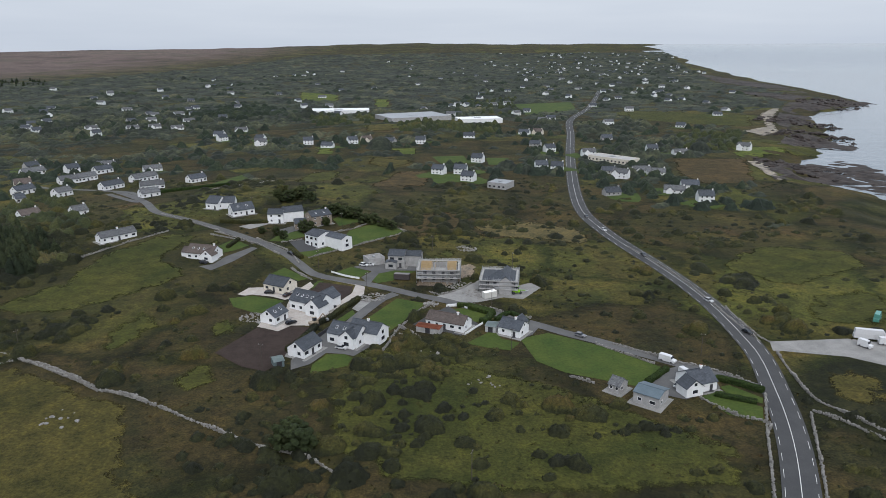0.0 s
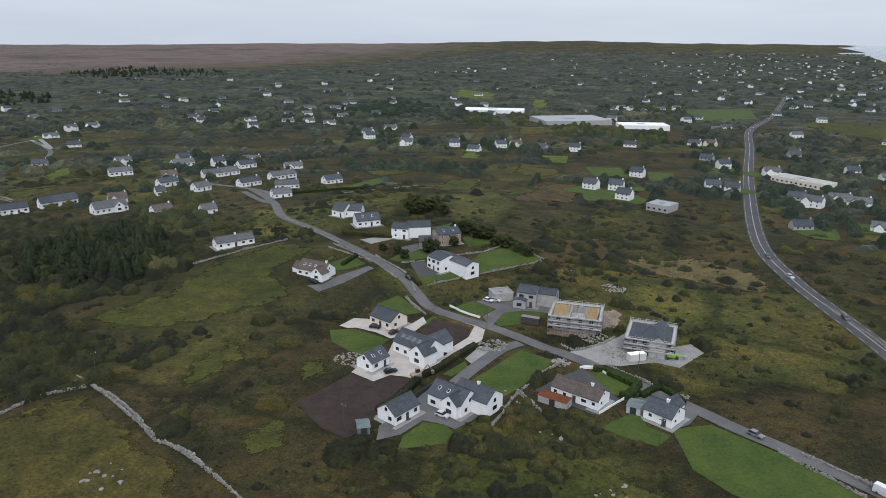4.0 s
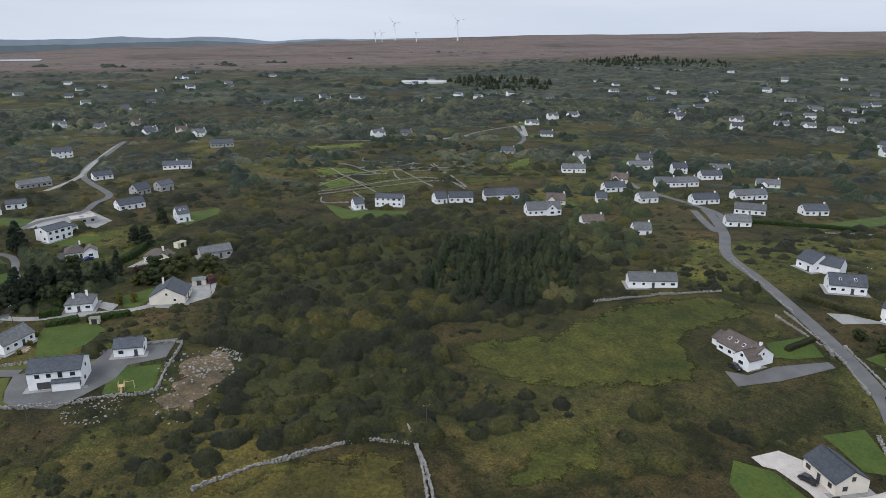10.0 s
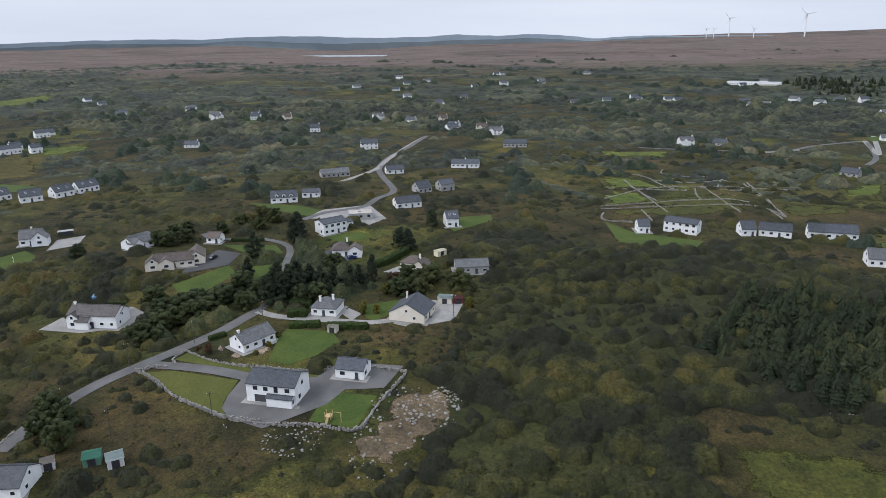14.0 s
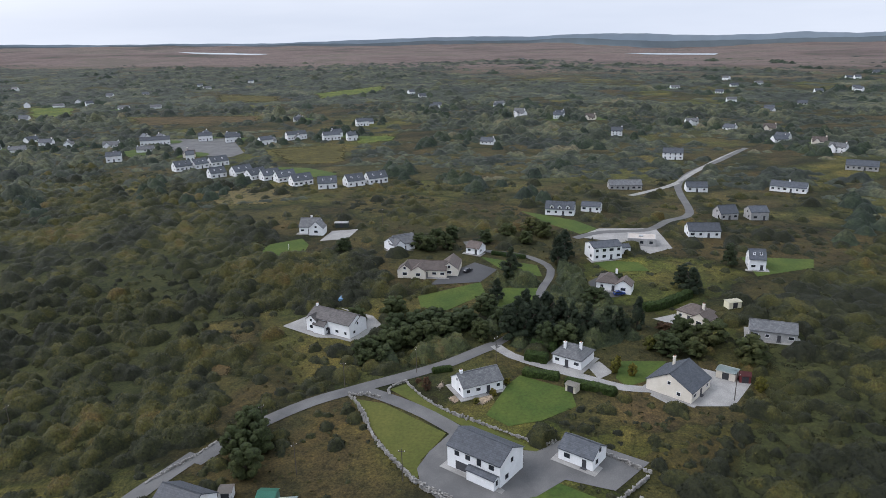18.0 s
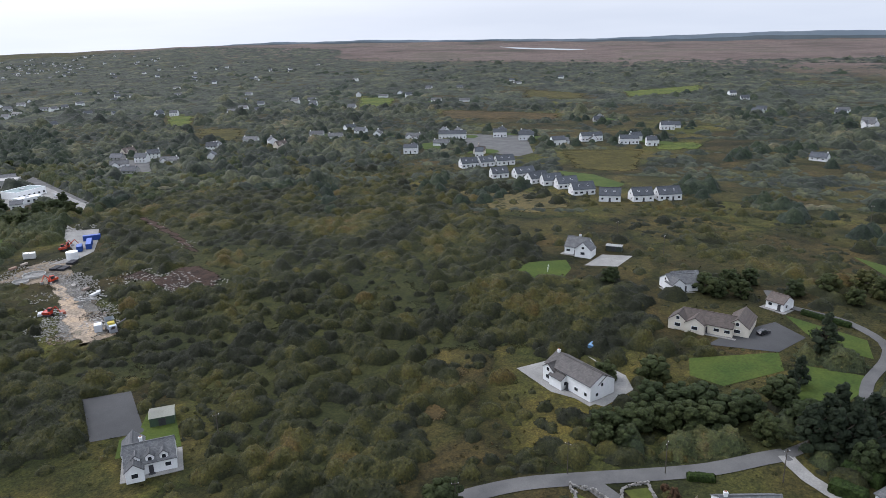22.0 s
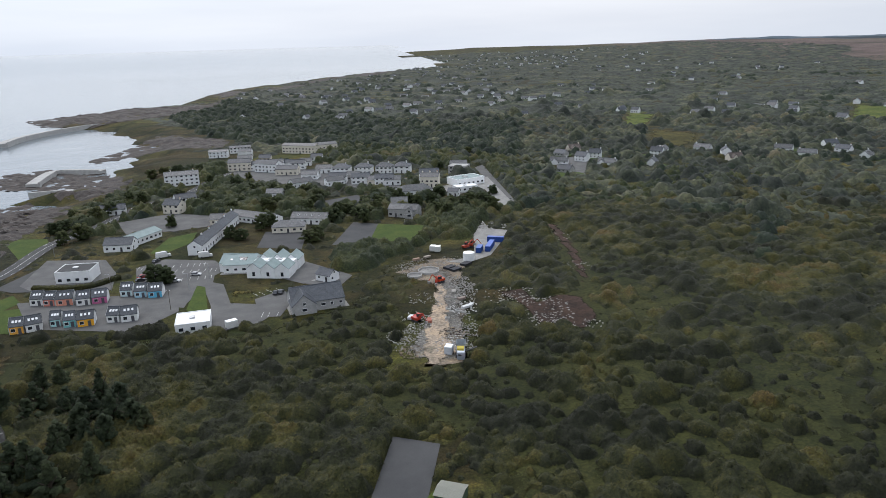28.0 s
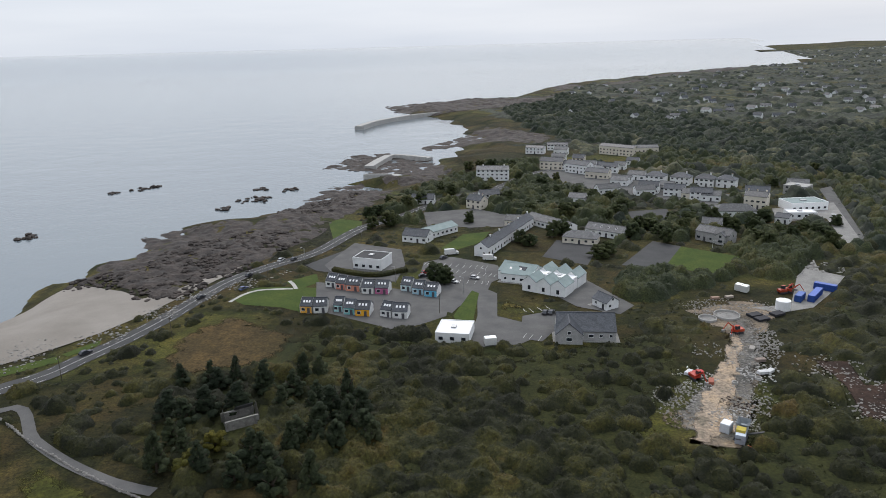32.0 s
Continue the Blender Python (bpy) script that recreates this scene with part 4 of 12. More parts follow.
def car(x, y, yaw, colour=(0.05, 0.05, 0.055), long=4.3, tall=1.5, label="dark parked car", name="car", van=False, lift=0.2):
    """A parked car or van, nose along its own x."""
    c = empty(name, foot(x, y, yaw, lift), label, "van" if van else "car")
    w, L = (1.0 if van else 0.88), long / 2
    belt = tall * (0.62 if not van else 0.55)
    bm = bmesh.new()
    prof = [(-L, 0.3), (L, 0.3), (L, belt * 0.82), (L * 0.45, belt), (-L * 0.92, belt), (-L, belt * 0.8)]
    rows = [[bm.verts.new((px, sy * w * (0.93 if k in (2, 5) else 1), pz)) for k, (px, pz) in enumerate(prof)] for sy in (-1, 1)]
    for k in range(6):
        bm.faces.new((rows[0][k], rows[1][k], rows[1][(k + 1) % 6], rows[0][(k + 1) % 6]))
    bm.faces.new(rows[0][::-1]); bm.faces.new(rows[1])
    part("body", bm, GLOSS, c, colour=colour)
    front, rear = (L * 0.42, -L * 0.9) if not van else (L * 0.62, -L * 0.97)
    f2, r2 = (L * 0.12, -L * 0.62) if not van else (L * 0.4, -L * 0.95)

    def cabin(z0, z1, inset):
        b = bmesh.new()
        lo = [b.verts.new((px, sy * (w - 0.04), z0)) for px, sy in ((front, -1), (front, 1), (rear, 1), (rear, -1))]
        hi = [b.verts.new((px, sy * (w - inset), z1)) for px, sy in ((f2, -1), (f2, 1), (r2, 1), (r2, -1))]
        for k in range(4):
            b.faces.new((lo[k], lo[(k + 1) % 4], hi[(k + 1) % 4], hi[k]))
        b.faces.new(hi); b.faces.new(lo[::-1])
        return b
    part("glazing", cabin(belt, tall - 0.06, 0.16), GLASS if not van else GLOSS, c, colour=colour)
    part("roof", box_bm((r2 - 0.02, -w + 0.14, tall - 0.06), (f2 + 0.02, w - 0.14, tall)), GLOSS, c, colour=colour)
    if van:
        part("windscreen", box_bm((f2 + 0.16, -w + 0.14, belt + 0.1), (front - 0.02, w - 0.14, tall - 0.35)), GLASS, c)
    for sx in (-1, 1):
        for sy in (-1, 1):
            t = part("wheel", tube_bm((sx * L * 0.6, sy * (w - 0.2), 0.32), (sx * L * 0.6, sy * (w + 0.01), 0.32), 0.32, 0.32, 10), DARK, c)
    for sy in (-1, 1):
        part("headlight", box_bm((L - 0.04, sy * 0.62 - 0.16, belt * 0.62), (L + 0.01, sy * 0.62 + 0.16, belt * 0.76)), FRAME, c)
    return c


def pole(x, y, h=8.0, arms=1, label="wooden utility pole with a crossarm"):
    p = empty("utility_pole", foot(x, y, (x * 37) % 180, -0.3), label, "pole")
    part("post", tube_bm((0, 0, 0), (0, 0, h + 0.3), 0.12, 0.08, 6), TIMBER, p)
    for k in range(arms):
        part("crossarm", box_bm((-0.8, -0.06, h - 0.5 - k * 0.5), (0.8, 0.06, h - 0.36 - k * 0.5)), TIMBER, p)
    for sx in (-0.7, 0.7):
        part("insulator", tube_bm((sx, 0, h - 0.36), (sx, 0, h - 0.12), 0.06, 0.05, 5), FRAME, p)
    return p


def lamp(x, y, h=7.0, yaw=0.0):
    p = empty("street_lamp", foot(x, y, yaw, 0), "slim grey steel street lamp", "street lamp")
    part("pole", tube_bm((0, 0, 0), (0, 0, h), 0.09, 0.06, 6), STEEL, p)
    part("arm", tube_bm((0, 0, h), (1.2, 0, h + 0.25), 0.05, 0.05, 5), STEEL, p)
    part("lantern", box_bm((1.0, -0.12, h + 0.18), (1.7, 0.12, h + 0.32)), STEEL, p)


def card_cloud(rnd, count, size, spread, low=-0.15, flatten=0.8, core=8):
    """A rounded, lumpy bush of unit radius: an uneven dome with leaf clusters over it. Rows of corner and normal, (3 * n, 6)."""
    out = []
    lumps = [(np.array([rnd.uniform(-.42, .42), rnd.uniform(-.42, .42), rnd.uniform(0, .15)]), rnd.uniform(.5, .85)) for _ in range(4)] + [(np.zeros(3), 0.8)]

    def skin(d):
        """How far the dome reaches in a direction."""
        return max(float(c_ @ d) + math.sqrt(max(0.0, k * k - float(c_ @ c_) + float(c_ @ d) ** 2)) for c_, k in lumps)

    def put(pts, normals):
        for p, q in zip(pts, normals):
            q = q / (np.linalg.norm(q) + 1e-9)
            out.append(np.r_[p * [1, 1, flatten], q])
    if core:
        rings = []
        for el in (-0.25, 0.25, 0.75, 1.2):
            rings.append([np.array([math.cos(el) * math.cos(k * 6.2832 / core + el), math.cos(el) * math.sin(k * 6.2832 / core + el), math.sin(el)]) for k in range(core)])
        top = np.array([0, 0, 1.0])
        fac = [[d * skin(d) * rnd.uniform(.86, 1.0) for d in r] for r in rings]
        for k in range(core):
            n = (k + 1) % core
            for r in range(3):
                q = (fac[r][k], fac[r][n], fac[r + 1][n], fac[r + 1][k])
                w = (rings[r][k], rings[r][n], rings[r + 1][n], rings[r + 1][k])
                put((q[0], q[1], q[2]), (w[0], w[1], w[2])); put((q[0], q[2], q[3]), (w[0], w[2], w[3]))
            put((fac[3][k], fac[3][n], top * skin(top)), (rings[3][k], rings[3][n], top))
    for i in range(count):
        th, z = rnd.random() * 2 * math.pi, rnd.uniform(low, 1)
        r = math.sqrt(max(0, 1 - z * z))
        d = np.array([r * math.cos(th), r * math.sin(th), z])
        p = d * skin(d) * rnd.uniform(1 - spread * .5, 1.06)
        nrm = d + np.array([rnd.uniform(-.6, .6) for _ in range(3)])
        nrm /= np.linalg.norm(nrm)
        a = np.cross(nrm, [0.3, 0.5, 0.8]); a /= np.linalg.norm(a)
        b = np.cross(nrm, a)
        ang, s = rnd.random() * 6.28, size * rnd.uniform(.6, 1.25)
        put([p + s * (math.cos(ang + q) * a + math.sin(ang + q) * b) for q in (0, 2.1 + rnd.uniform(-.4, .4), 4.2 + rnd.uniform(-.4, .4))], [d * .8 + nrm * .35] * 3)
    return np.array(out)


def set_tone(ob, values):
    at_ = ob.data.attributes.new("tone", "FLOAT", "POINT")
    at_.data.foreach_set("value", np.asarray(values, np.float32))


def scatter(name, protos, px, py, pr, ph, mat, label, category, seed=3, sink=0.1):
    """Many plants of a kind as one mesh: prototypes turned, scaled and set on the ground."""
    rng = np.random.RandomState(seed)
    pz = land(px, py)
    allv, alln, allt = [], [], []
    tone = rng.rand(len(px))
    pick = rng.randint(0, len(protos), len(px))
    turn = rng.rand(len(px)) * 6.283
    for k, proto in enumerate(protos):
        s = pick == k
        if not s.any():
            continue
        c, d = np.cos(turn[s])[:, None], np.sin(turn[s])[:, None]
        X, Y, Z, U, V, W = (proto[None, :, i] for i in range(6))
        R, H = pr[s][:, None], ph[s][:, None]
        allv.append(np.stack([px[s][:, None] + R * (X * c - Y * d), py[s][:, None] + R * (X * d + Y * c), pz[s][:, None] - sink + H * Z], -1).reshape(-1, 3))
        allt.append(np.repeat(tone[s], proto.shape[0]))
        nn = np.stack([U * c - V * d, U * d + V * c, (W + 0.35) * R / H], -1).reshape(-1, 3)
        alln.append(nn / np.linalg.norm(nn, axis=1, keepdims=True))
    v = np.concatenate(allv)
    ob = big_mesh(name, v, np.arange(len(v)), np.arange(0, len(v), 3), mat, np.concatenate(alln))
    set_tone(ob, np.concatenate(allt))
    return tagged(ob, label, category, kind="stuff")


def canopy(name, px, py, pr, ph, cell, leaves, leaf, mat, label, seed=3, category="scrub", painted_shade=None):
    """A closed thicket: the bushes' rounded tops run together in one uneven skin, strewn with leaf clusters."""
    rng = np.random.RandomState(seed)
    x0, y0 = px.min() - 6, py.min() - 6
    nx_, ny_ = int((px.max() + 6 - x0) / cell) + 2, int((py.max() + 6 - y0) / cell) + 2
    top, tone = np.zeros(ny_ * nx_, np.float32), np.zeros(ny_ * nx_, np.float32)
    n0 = len(px)
    tones, stretch, turn = rng.rand(n0), rng.uniform(0.8, 1.25, n0), rng.rand(n0) * 3.14
    # lowers the tone of chosen bushes: dimness painted into their colour
    if painted_shade is not None:
        tones = tones - painted_shade
    # each bush is a dome with a few lesser lobes round its crown
    bx, by, br, bh, bt, bs, bu = [px], [py], [pr], [ph], [tones], [stretch], [turn]
    for lobe in range(3 if cell < 1.0 else 2 if cell < 2 else 0):
        a_, d_ = rng.rand(n0) * 6.283, rng.uniform(0.25, 0.75, n0) * pr
        bx.append(px + np.cos(a_) * d_); by.append(py + np.sin(a_) * d_)
        br.append(pr * rng.uniform(0.35, 0.55, n0)); bh.append(ph * rng.uniform(0.6, 1.12, n0))
        bt.append(tones + rng.normal(0, 0.12, n0)); bs.append(np.ones(n0)); bu.append(turn)
    bx, by, br, bh, bt, bs, bu = (np.concatenate(v) for v in (bx, by, br, bh, bt, bs, bu))
    ids_, zs_, ts_ = [], [], []
    half = np.ceil(br * 1.25 / cell).astype(int)
    for w_ in np.unique(half):
        k = np.nonzero(half == w_)[0]
        span_ = np.arange(-w_, w_ + 1)
        ci, cj = np.round((bx[k] - x0) / cell).astype(int), np.round((by[k] - y0) / cell).astype(int)
        ii = np.broadcast_to((ci[:, None] + span_)[:, None, :], (len(k), len(span_), len(span_)))
        jj = np.broadcast_to((cj[:, None] + span_)[:, :, None], ii.shape)
        dx = (x0 + ii * cell - bx[k][:, None, None]) / br[k][:, None, None]
        dy = (y0 + jj * cell - by[k][:, None, None]) / br[k][:, None, None]
        c_, s_, q_ = np.cos(bu[k])[:, None, None], np.sin(bu[k])[:, None, None], bs[k][:, None, None]
        d2 = ((dx * c_ + dy * s_) * q_) ** 2 + ((dy * c_ - dx * s_) / q_) ** 2
        hit = (d2 < 1) & (ii >= 0) & (ii < nx_) & (jj >= 0) & (jj < ny_)
        ids_.append((jj * nx_ + ii)[hit])
        zs_.append((bh[k][:, None, None] * (1 - np.minimum(d2, 1)) ** 0.5)[hit])
        ts_.append(np.broadcast_to(bt[k][:, None, None], d2.shape)[hit])
    ids_, zs_, ts_ = np.concatenate(ids_), np.concatenate(zs_), np.concatenate(ts_)
    up_ = np.argsort(zs_, kind="stable")
    top[ids_[up_]], tone[ids_[up_]] = zs_[up_], ts_[up_]
    top, tone = top.reshape(ny_, nx_), tone.reshape(ny_, nx_)
    # between them the thicket closes over at part of its height
    w_ = max(1, int(round(2.6 / cell)))
    floor_ = sum(np.roll(top, q_, 0) for q_ in range(-w_, w_ + 1)) / (2 * w_ + 1)
    floor_ = sum(np.roll(floor_, q_, 1) for q_ in range(-w_, w_ + 1)) / (2 * w_ + 1)
    top = np.where(top > 0, np.maximum(top, floor_ * 0.82), np.where(floor_ > 1.0, floor_ * 0.7, 0)).astype(np.float32)
    vx, vy = np.meshgrid(x0 + np.arange(nx_) * cell, y0 + np.arange(ny_) * cell)
    have = np.nonzero(top.ravel() > 0)[0]
    barred = have[~clear_of(vx.ravel()[have], vy.ravel()[have], cell * 0.6)]
    top.ravel()[barred] = 0
    jit = rng.normal(0, 1, top.shape).astype(np.float32)
    top = np.where(top > 0.05, np.maximum(top * (1 + 0.13 * jit), 0.02), 0)
    bar = np.zeros(top.size, bool); bar[barred] = True
    soft = (top * 9 + np.roll(top, 1, 0) + np.roll(top, -1, 0) + np.roll(top, 1, 1) + np.roll(top, -1, 1)) / 13
    tone = (tone * 2 + np.roll(tone, 1, 0) + np.roll(tone, 1, 1)) / 4
    GXc, GYc = np.meshgrid(x0 + np.arange(nx_) * cell, y0 + np.arange(ny_) * cell)
    GXc, GYc = GXc + rng.uniform(-.3, .3, GXc.shape) * cell, GYc + rng.uniform(-.3, .3, GXc.shape) * cell
    soft[bar.reshape(soft.shape)] = 0
    full = soft > 0.12
    use = full[:-1, :-1] | full[1:, :-1] | full[:-1, 1:] | full[1:, 1:]
    jj, ii = np.nonzero(use)
    a = jj * nx_ + ii
    quads_ = np.stack([a, a + 1, a + nx_ + 1, a + nx_], 1)
    ids, inv = np.unique(quads_, return_inverse=True)
    fx, fy = GXc.ravel()[ids], GYc.ravel()[ids]
    fz = land(fx, fy) + np.where(soft.ravel()[ids] > 0.12, soft.ravel()[ids], -0.3)
    v, faces = np.stack([fx, fy, fz], 1), inv.reshape(-1, 4)
    ob = big_mesh(name, v, faces.ravel(), np.arange(len(faces)) * 4, mat)
    ob.data.shade_smooth()
    set_tone(ob, tone.ravel()[ids])
    tagged(ob, label, category, kind="stuff")
    # leaf clusters standing off the skin
    q = faces[rng.randint(0, len(faces), leaves)]
    w = rng.rand(2, leaves, 1)
    p = v[q[:, 0]] * (1 - w[0]) * (1 - w[1]) + v[q[:, 1]] * w[0] * (1 - w[1]) + v[q[:, 2]] * w[0] * w[1] + v[q[:, 3]] * (1 - w[0]) * w[1]
    nrm = np.cross(v[q[:, 1]] - v[q[:, 0]], v[q[:, 3]] - v[q[:, 0]])
    nrm /= np.linalg.norm(nrm, axis=1, keepdims=True) + 1e-9
    nrm[:, 2] += 0.35
    nrm /= np.linalg.norm(nrm, axis=1, keepdims=True)
    tilt = nrm + rng.normal(0, 0.33, nrm.shape)
    away_ = ((tilt[:, :2] * (np.array(HUB) - p[:, :2])).sum(1) < 0)[:, None]
    tilt[:, :2] *= np.where(away_, -1, 1)
    tilt /= np.linalg.norm(tilt, axis=1, keepdims=True)
    ua = np.cross(tilt, rng.normal(0, 1, nrm.shape)); ua /= np.linalg.norm(ua, axis=1, keepdims=True) + 1e-9
    ub = np.cross(tilt, ua)
    size = (leaf * rng.uniform(0.5, 1.4, leaves))[:, None]
    p = p + nrm * size * 0.35
    tri = np.stack([p + ua * size, p - ua * size * 0.5 + ub * size * 0.8, p - ua * size * 0.5 - ub * size * 0.8], 1).reshape(-1, 3)
    lv = big_mesh(name + "_leaves", tri, np.arange(len(tri)), np.arange(0, len(tri), 3), mat, np.repeat((nrm * .8 + tilt * .3) / np.linalg.norm(nrm * .8 + tilt * .3, axis=1, keepdims=True), 3, 0))
    set_tone(lv, np.repeat(tone.ravel()[ids][q[:, 0]] + rng.normal(0, .22, leaves), 3))
    lv.parent = ob


RND = random.Random(11)


def crown_cloud(rnd, lobes, per, pointed):
    """A tree crown of unit size: many leafy lobes round a stem, wider below where it is pointed."""
    out = []
    for k in range(lobes):
        z = -0.7 + 1.55 * (k + 0.5) / lobes
        reach = (0.66 * (1 - (z + 0.7) / 1.75) + 0.03) if pointed else 0.62 * math.sqrt(max(0.05, 1 - z * z))
        a = k * 2.4 + rnd.uniform(-.5, .5)
        size = rnd.uniform(0.2, 0.36) * (1.0 - 0.45 * max(z, 0) if pointed else 1.1)
        b = card_cloud(rnd, per, 0.26, 0.3, -0.5, rnd.uniform(0.6, 0.8) if pointed else 0.9, 5)
        d = reach * rnd.uniform(0.45, 1.2)
        c = np.array([math.cos(a) * d, math.sin(a) * d, z + rnd.uniform(-.08, .08)])
        n_ = b[:, 3:] * 0.6 + c / (np.linalg.norm(c) + .2) * 0.35 + [0, 0, 0.5]
        out.append(np.hstack([b[:, :3] * size + c, n_ / np.linalg.norm(n_, axis=1, keepdims=True)]))
    return np.concatenate(out)


LEAFY = [crown_cloud(RND, 30, 20, False) for _ in range(4)]
PINE = [crown_cloud(RND, 34, 20, True) for _ in range(4)]


def spruce_cloud(rnd, layers=9, spikes=9):
    out = []
    for k in range(layers):
        z = 0.08 + 0.9 * k / layers
        r = (1 - z) * rnd.uniform(0.85, 1.15) + 0.05
        a0 = rnd.random() * 6.28
        for s in range(spikes):
            a = a0 + s * 6.283 / spikes + rnd.uniform(-.2, .2)
            w = 0.36
            rr = r * rnd.uniform(.75, 1.2)
            out += [np.array([0, 0, z + 0.16]), np.array([rr * math.cos(a - w), rr * math.sin(a - w), z - 0.03]), np.array([rr * 1.1 * math.cos(a + w), rr * 1.1 * math.sin(a + w), z - 0.05 + rnd.uniform(-.02, .02)])]
    v = np.array(out)
    n = np.stack([v[:, 0], v[:, 1], np.full(len(v), 0.35 * np.abs(v[:, :2]).max())], 1) + 1e-3
    return np.hstack([v, n / np.linalg.norm(n, axis=1, keepdims=True)])


SPRUCE = [spruce_cloud(RND) for _ in range(5)]


def tree(x, y, r, h, mat=None, label="broad-leaved tree with a dense crown", kind=0):
    """A tree of its own: tapered trunk, limbs, and a crown of leaf clusters."""
    mat = GARDENTREE if mat in (None, SCRUB, TREELEAF) else mat
    t = empty("tree", foot(x, y, (x * 53 + y * 17) % 360, -0.2), label, "tree")
    if kind != 1:
        bm = bmesh.new()
        add_tube(bm, (0, 0, 0), (0.1, 0, h * 0.5), 0.04 * h, 0.02 * h, 7)
        for k in range(4):
            a = k * 1.6 + x
            add_tube(bm, (0.05, 0, h * (0.28 + 0.05 * k)), (math.cos(a) * r * 0.55, math.sin(a) * r * 0.55, h * (0.55 + 0.06 * k)), 0.018 * h, 0.008 * h, 5)
        part("trunk", bm, BARK, t)
        src = (PINE if kind == 2 else LEAFY)[int(abs(x * 3 + y)) % 4]
        v, nn = src[:, :3] * [r * .9, r * .9, h * 0.52] + [0, 0, h * 0.47], src[:, 3:]
    else:
        part("trunk", tube_bm((0, 0, 0), (0, 0, h * 0.9), 0.03 * h, 0.01 * h, 6), BARK, t)
        both = np.concatenate([SPRUCE[int(abs(x)) % 5], SPRUCE[int(abs(y)) % 5]])
        v, nn = both[:, :3] * [r, r, h], both[:, 3:]
    o = big_mesh("crown", v, np.arange(len(v)), np.arange(0, len(v), 3), mat, nn)
    o.parent = t
    set_tone(o, (np.sin(v[:, 0] * 1.3 + x) * np.sin(v[:, 1] * 1.3) * np.sin(v[:, 2] * 1.1 + y) * .25 + ((x * 7 + y * 3) % 1.0) * .5 + .25))
    return t


def hedge(line, wide=1.6, tall=1.6, mat=None, label="clipped green garden hedge", seed=5):
    """A clipped hedge: a rounded bank of leaves swept along its line, with leaf clusters over it."""
    rng = np.random.RandomState(seed)
    pts = resample(line, 0.7)
    prof = [(-.5, -.1), (-.52, .45), (-.46, .85), (-.2, 1.0), (.2, 1.0), (.46, .85), (.52, .45), (.5, -.1)]
    rows = []
    for i, p in enumerate(pts):
        d = (pts[min(i + 1, len(pts) - 1)] - pts[max(i - 1, 0)]).normalized()
        g = ground_z(p.x, p.y)
        taper = 0.75 if i in (0, len(pts) - 1) else 1.0
        rows.append([(p.x - d.y * a * wide * taper * k, p.y + d.x * a * wide * taper * k, g + b * tall * taper * q) for (a, b), k, q in zip(prof, rng.uniform(.85, 1.12, 8), rng.uniform(.9, 1.07, 8))])
    n = len(rows)
    v = np.array(rows).reshape(-1, 3)
    f = [(8 * i + k, 8 * i + k + 1, 8 * i + k + 9, 8 * i + k + 8) for i in range(n - 1) for k in range(7)] + [tuple(range(7, -1, -1)), tuple(8 * (n - 1) + k for k in range(8))]
    mid = v.reshape(n, 8, 3).mean(1)
    count = n * 40
    i, k = rng.randint(0, n - 1, count), rng.randint(0, 7, count)
    w = rng.rand(2, count, 1)
    p = (v[8 * i + k] * (1 - w[0]) + v[8 * i + k + 1] * w[0]) * (1 - w[1]) + (v[8 * i + k + 8] * (1 - w[0]) + v[8 * i + k + 9] * w[0]) * w[1]
    out_ = p - mid[i]
    out_ /= np.linalg.norm(out_, axis=1, keepdims=True)
    t = out_ + rng.normal(0, .4, p.shape)
    ua = np.cross(t, rng.normal(0, 1, p.shape)); ua /= np.linalg.norm(ua, axis=1, keepdims=True)
    ub = np.cross(t, ua); ub /= np.linalg.norm(ub, axis=1, keepdims=True)
    s = rng.uniform(.1, .24, (count, 1))
    tri = np.stack([p + out_ * .05 + ua * s, p + out_ * .05 - ua * s * .5 + ub * s * .8, p + out_ * .05 - ua * s * .5 - ub * s * .8], 1).reshape(-1, 3)
    fl = [(len(v) + 3 * q, len(v) + 3 * q + 1, len(v) + 3 * q + 2) for q in range(count)]
    ob = mesh_object("hedge", np.concatenate([v, tri]).tolist(), f + fl, mat or BRIGHT)
    set_tone(ob, np.r_[np.full(len(v), .45), np.repeat(rng.uniform(.2, .8, count), 3)])
    return tagged(ob, label, "hedge", kind="stuff")


def boulders(name, cx, cy, count, spread, size, mat, label, seed=1, flat=0.6, level=None):
    """A spill of loose stones or rubble."""
    rnd = random.Random(seed)
    verts, faces = [], []
    base_ = bmesh.new()
    bmesh.ops.create_icosphere(base_, subdivisions=1, radius=1)
    bv, bf = [v.co.copy() for v in base_.verts], [[v.index for v in f.verts] for f in base_.faces]
    base_.free()
    for _ in range(count):
        a, d = rnd.random() * 6.28, spread * math.sqrt(rnd.random())
        x, y = cx + d * math.cos(a), cy + d * math.sin(a)
        s = size * rnd.uniform(.35, 1.3)
        sx_, sy_, sz_, t = s * rnd.uniform(.7, 1.3), s * rnd.uniform(.7, 1.3), s * flat * rnd.uniform(.6, 1.2), rnd.random() * 6
        z = (ground_z(x, y) + 0.1 if level is None else level) + sz_ * 0.3
        b = len(verts)
        for v in bv:
            k = rnd.uniform(.75, 1.15)
            verts.append((x + k * (v.x * sx_ * math.cos(t) - v.y * sy_ * math.sin(t)), y + k * (v.x * sx_ * math.sin(t) + v.y * sy_ * math.cos(t)), z + k * v.z * sz_))
        faces += [[b + i for i in f] for f in bf]
    return tagged(mesh_object(name, verts, faces, mat), label, "rocks", kind="stuff")


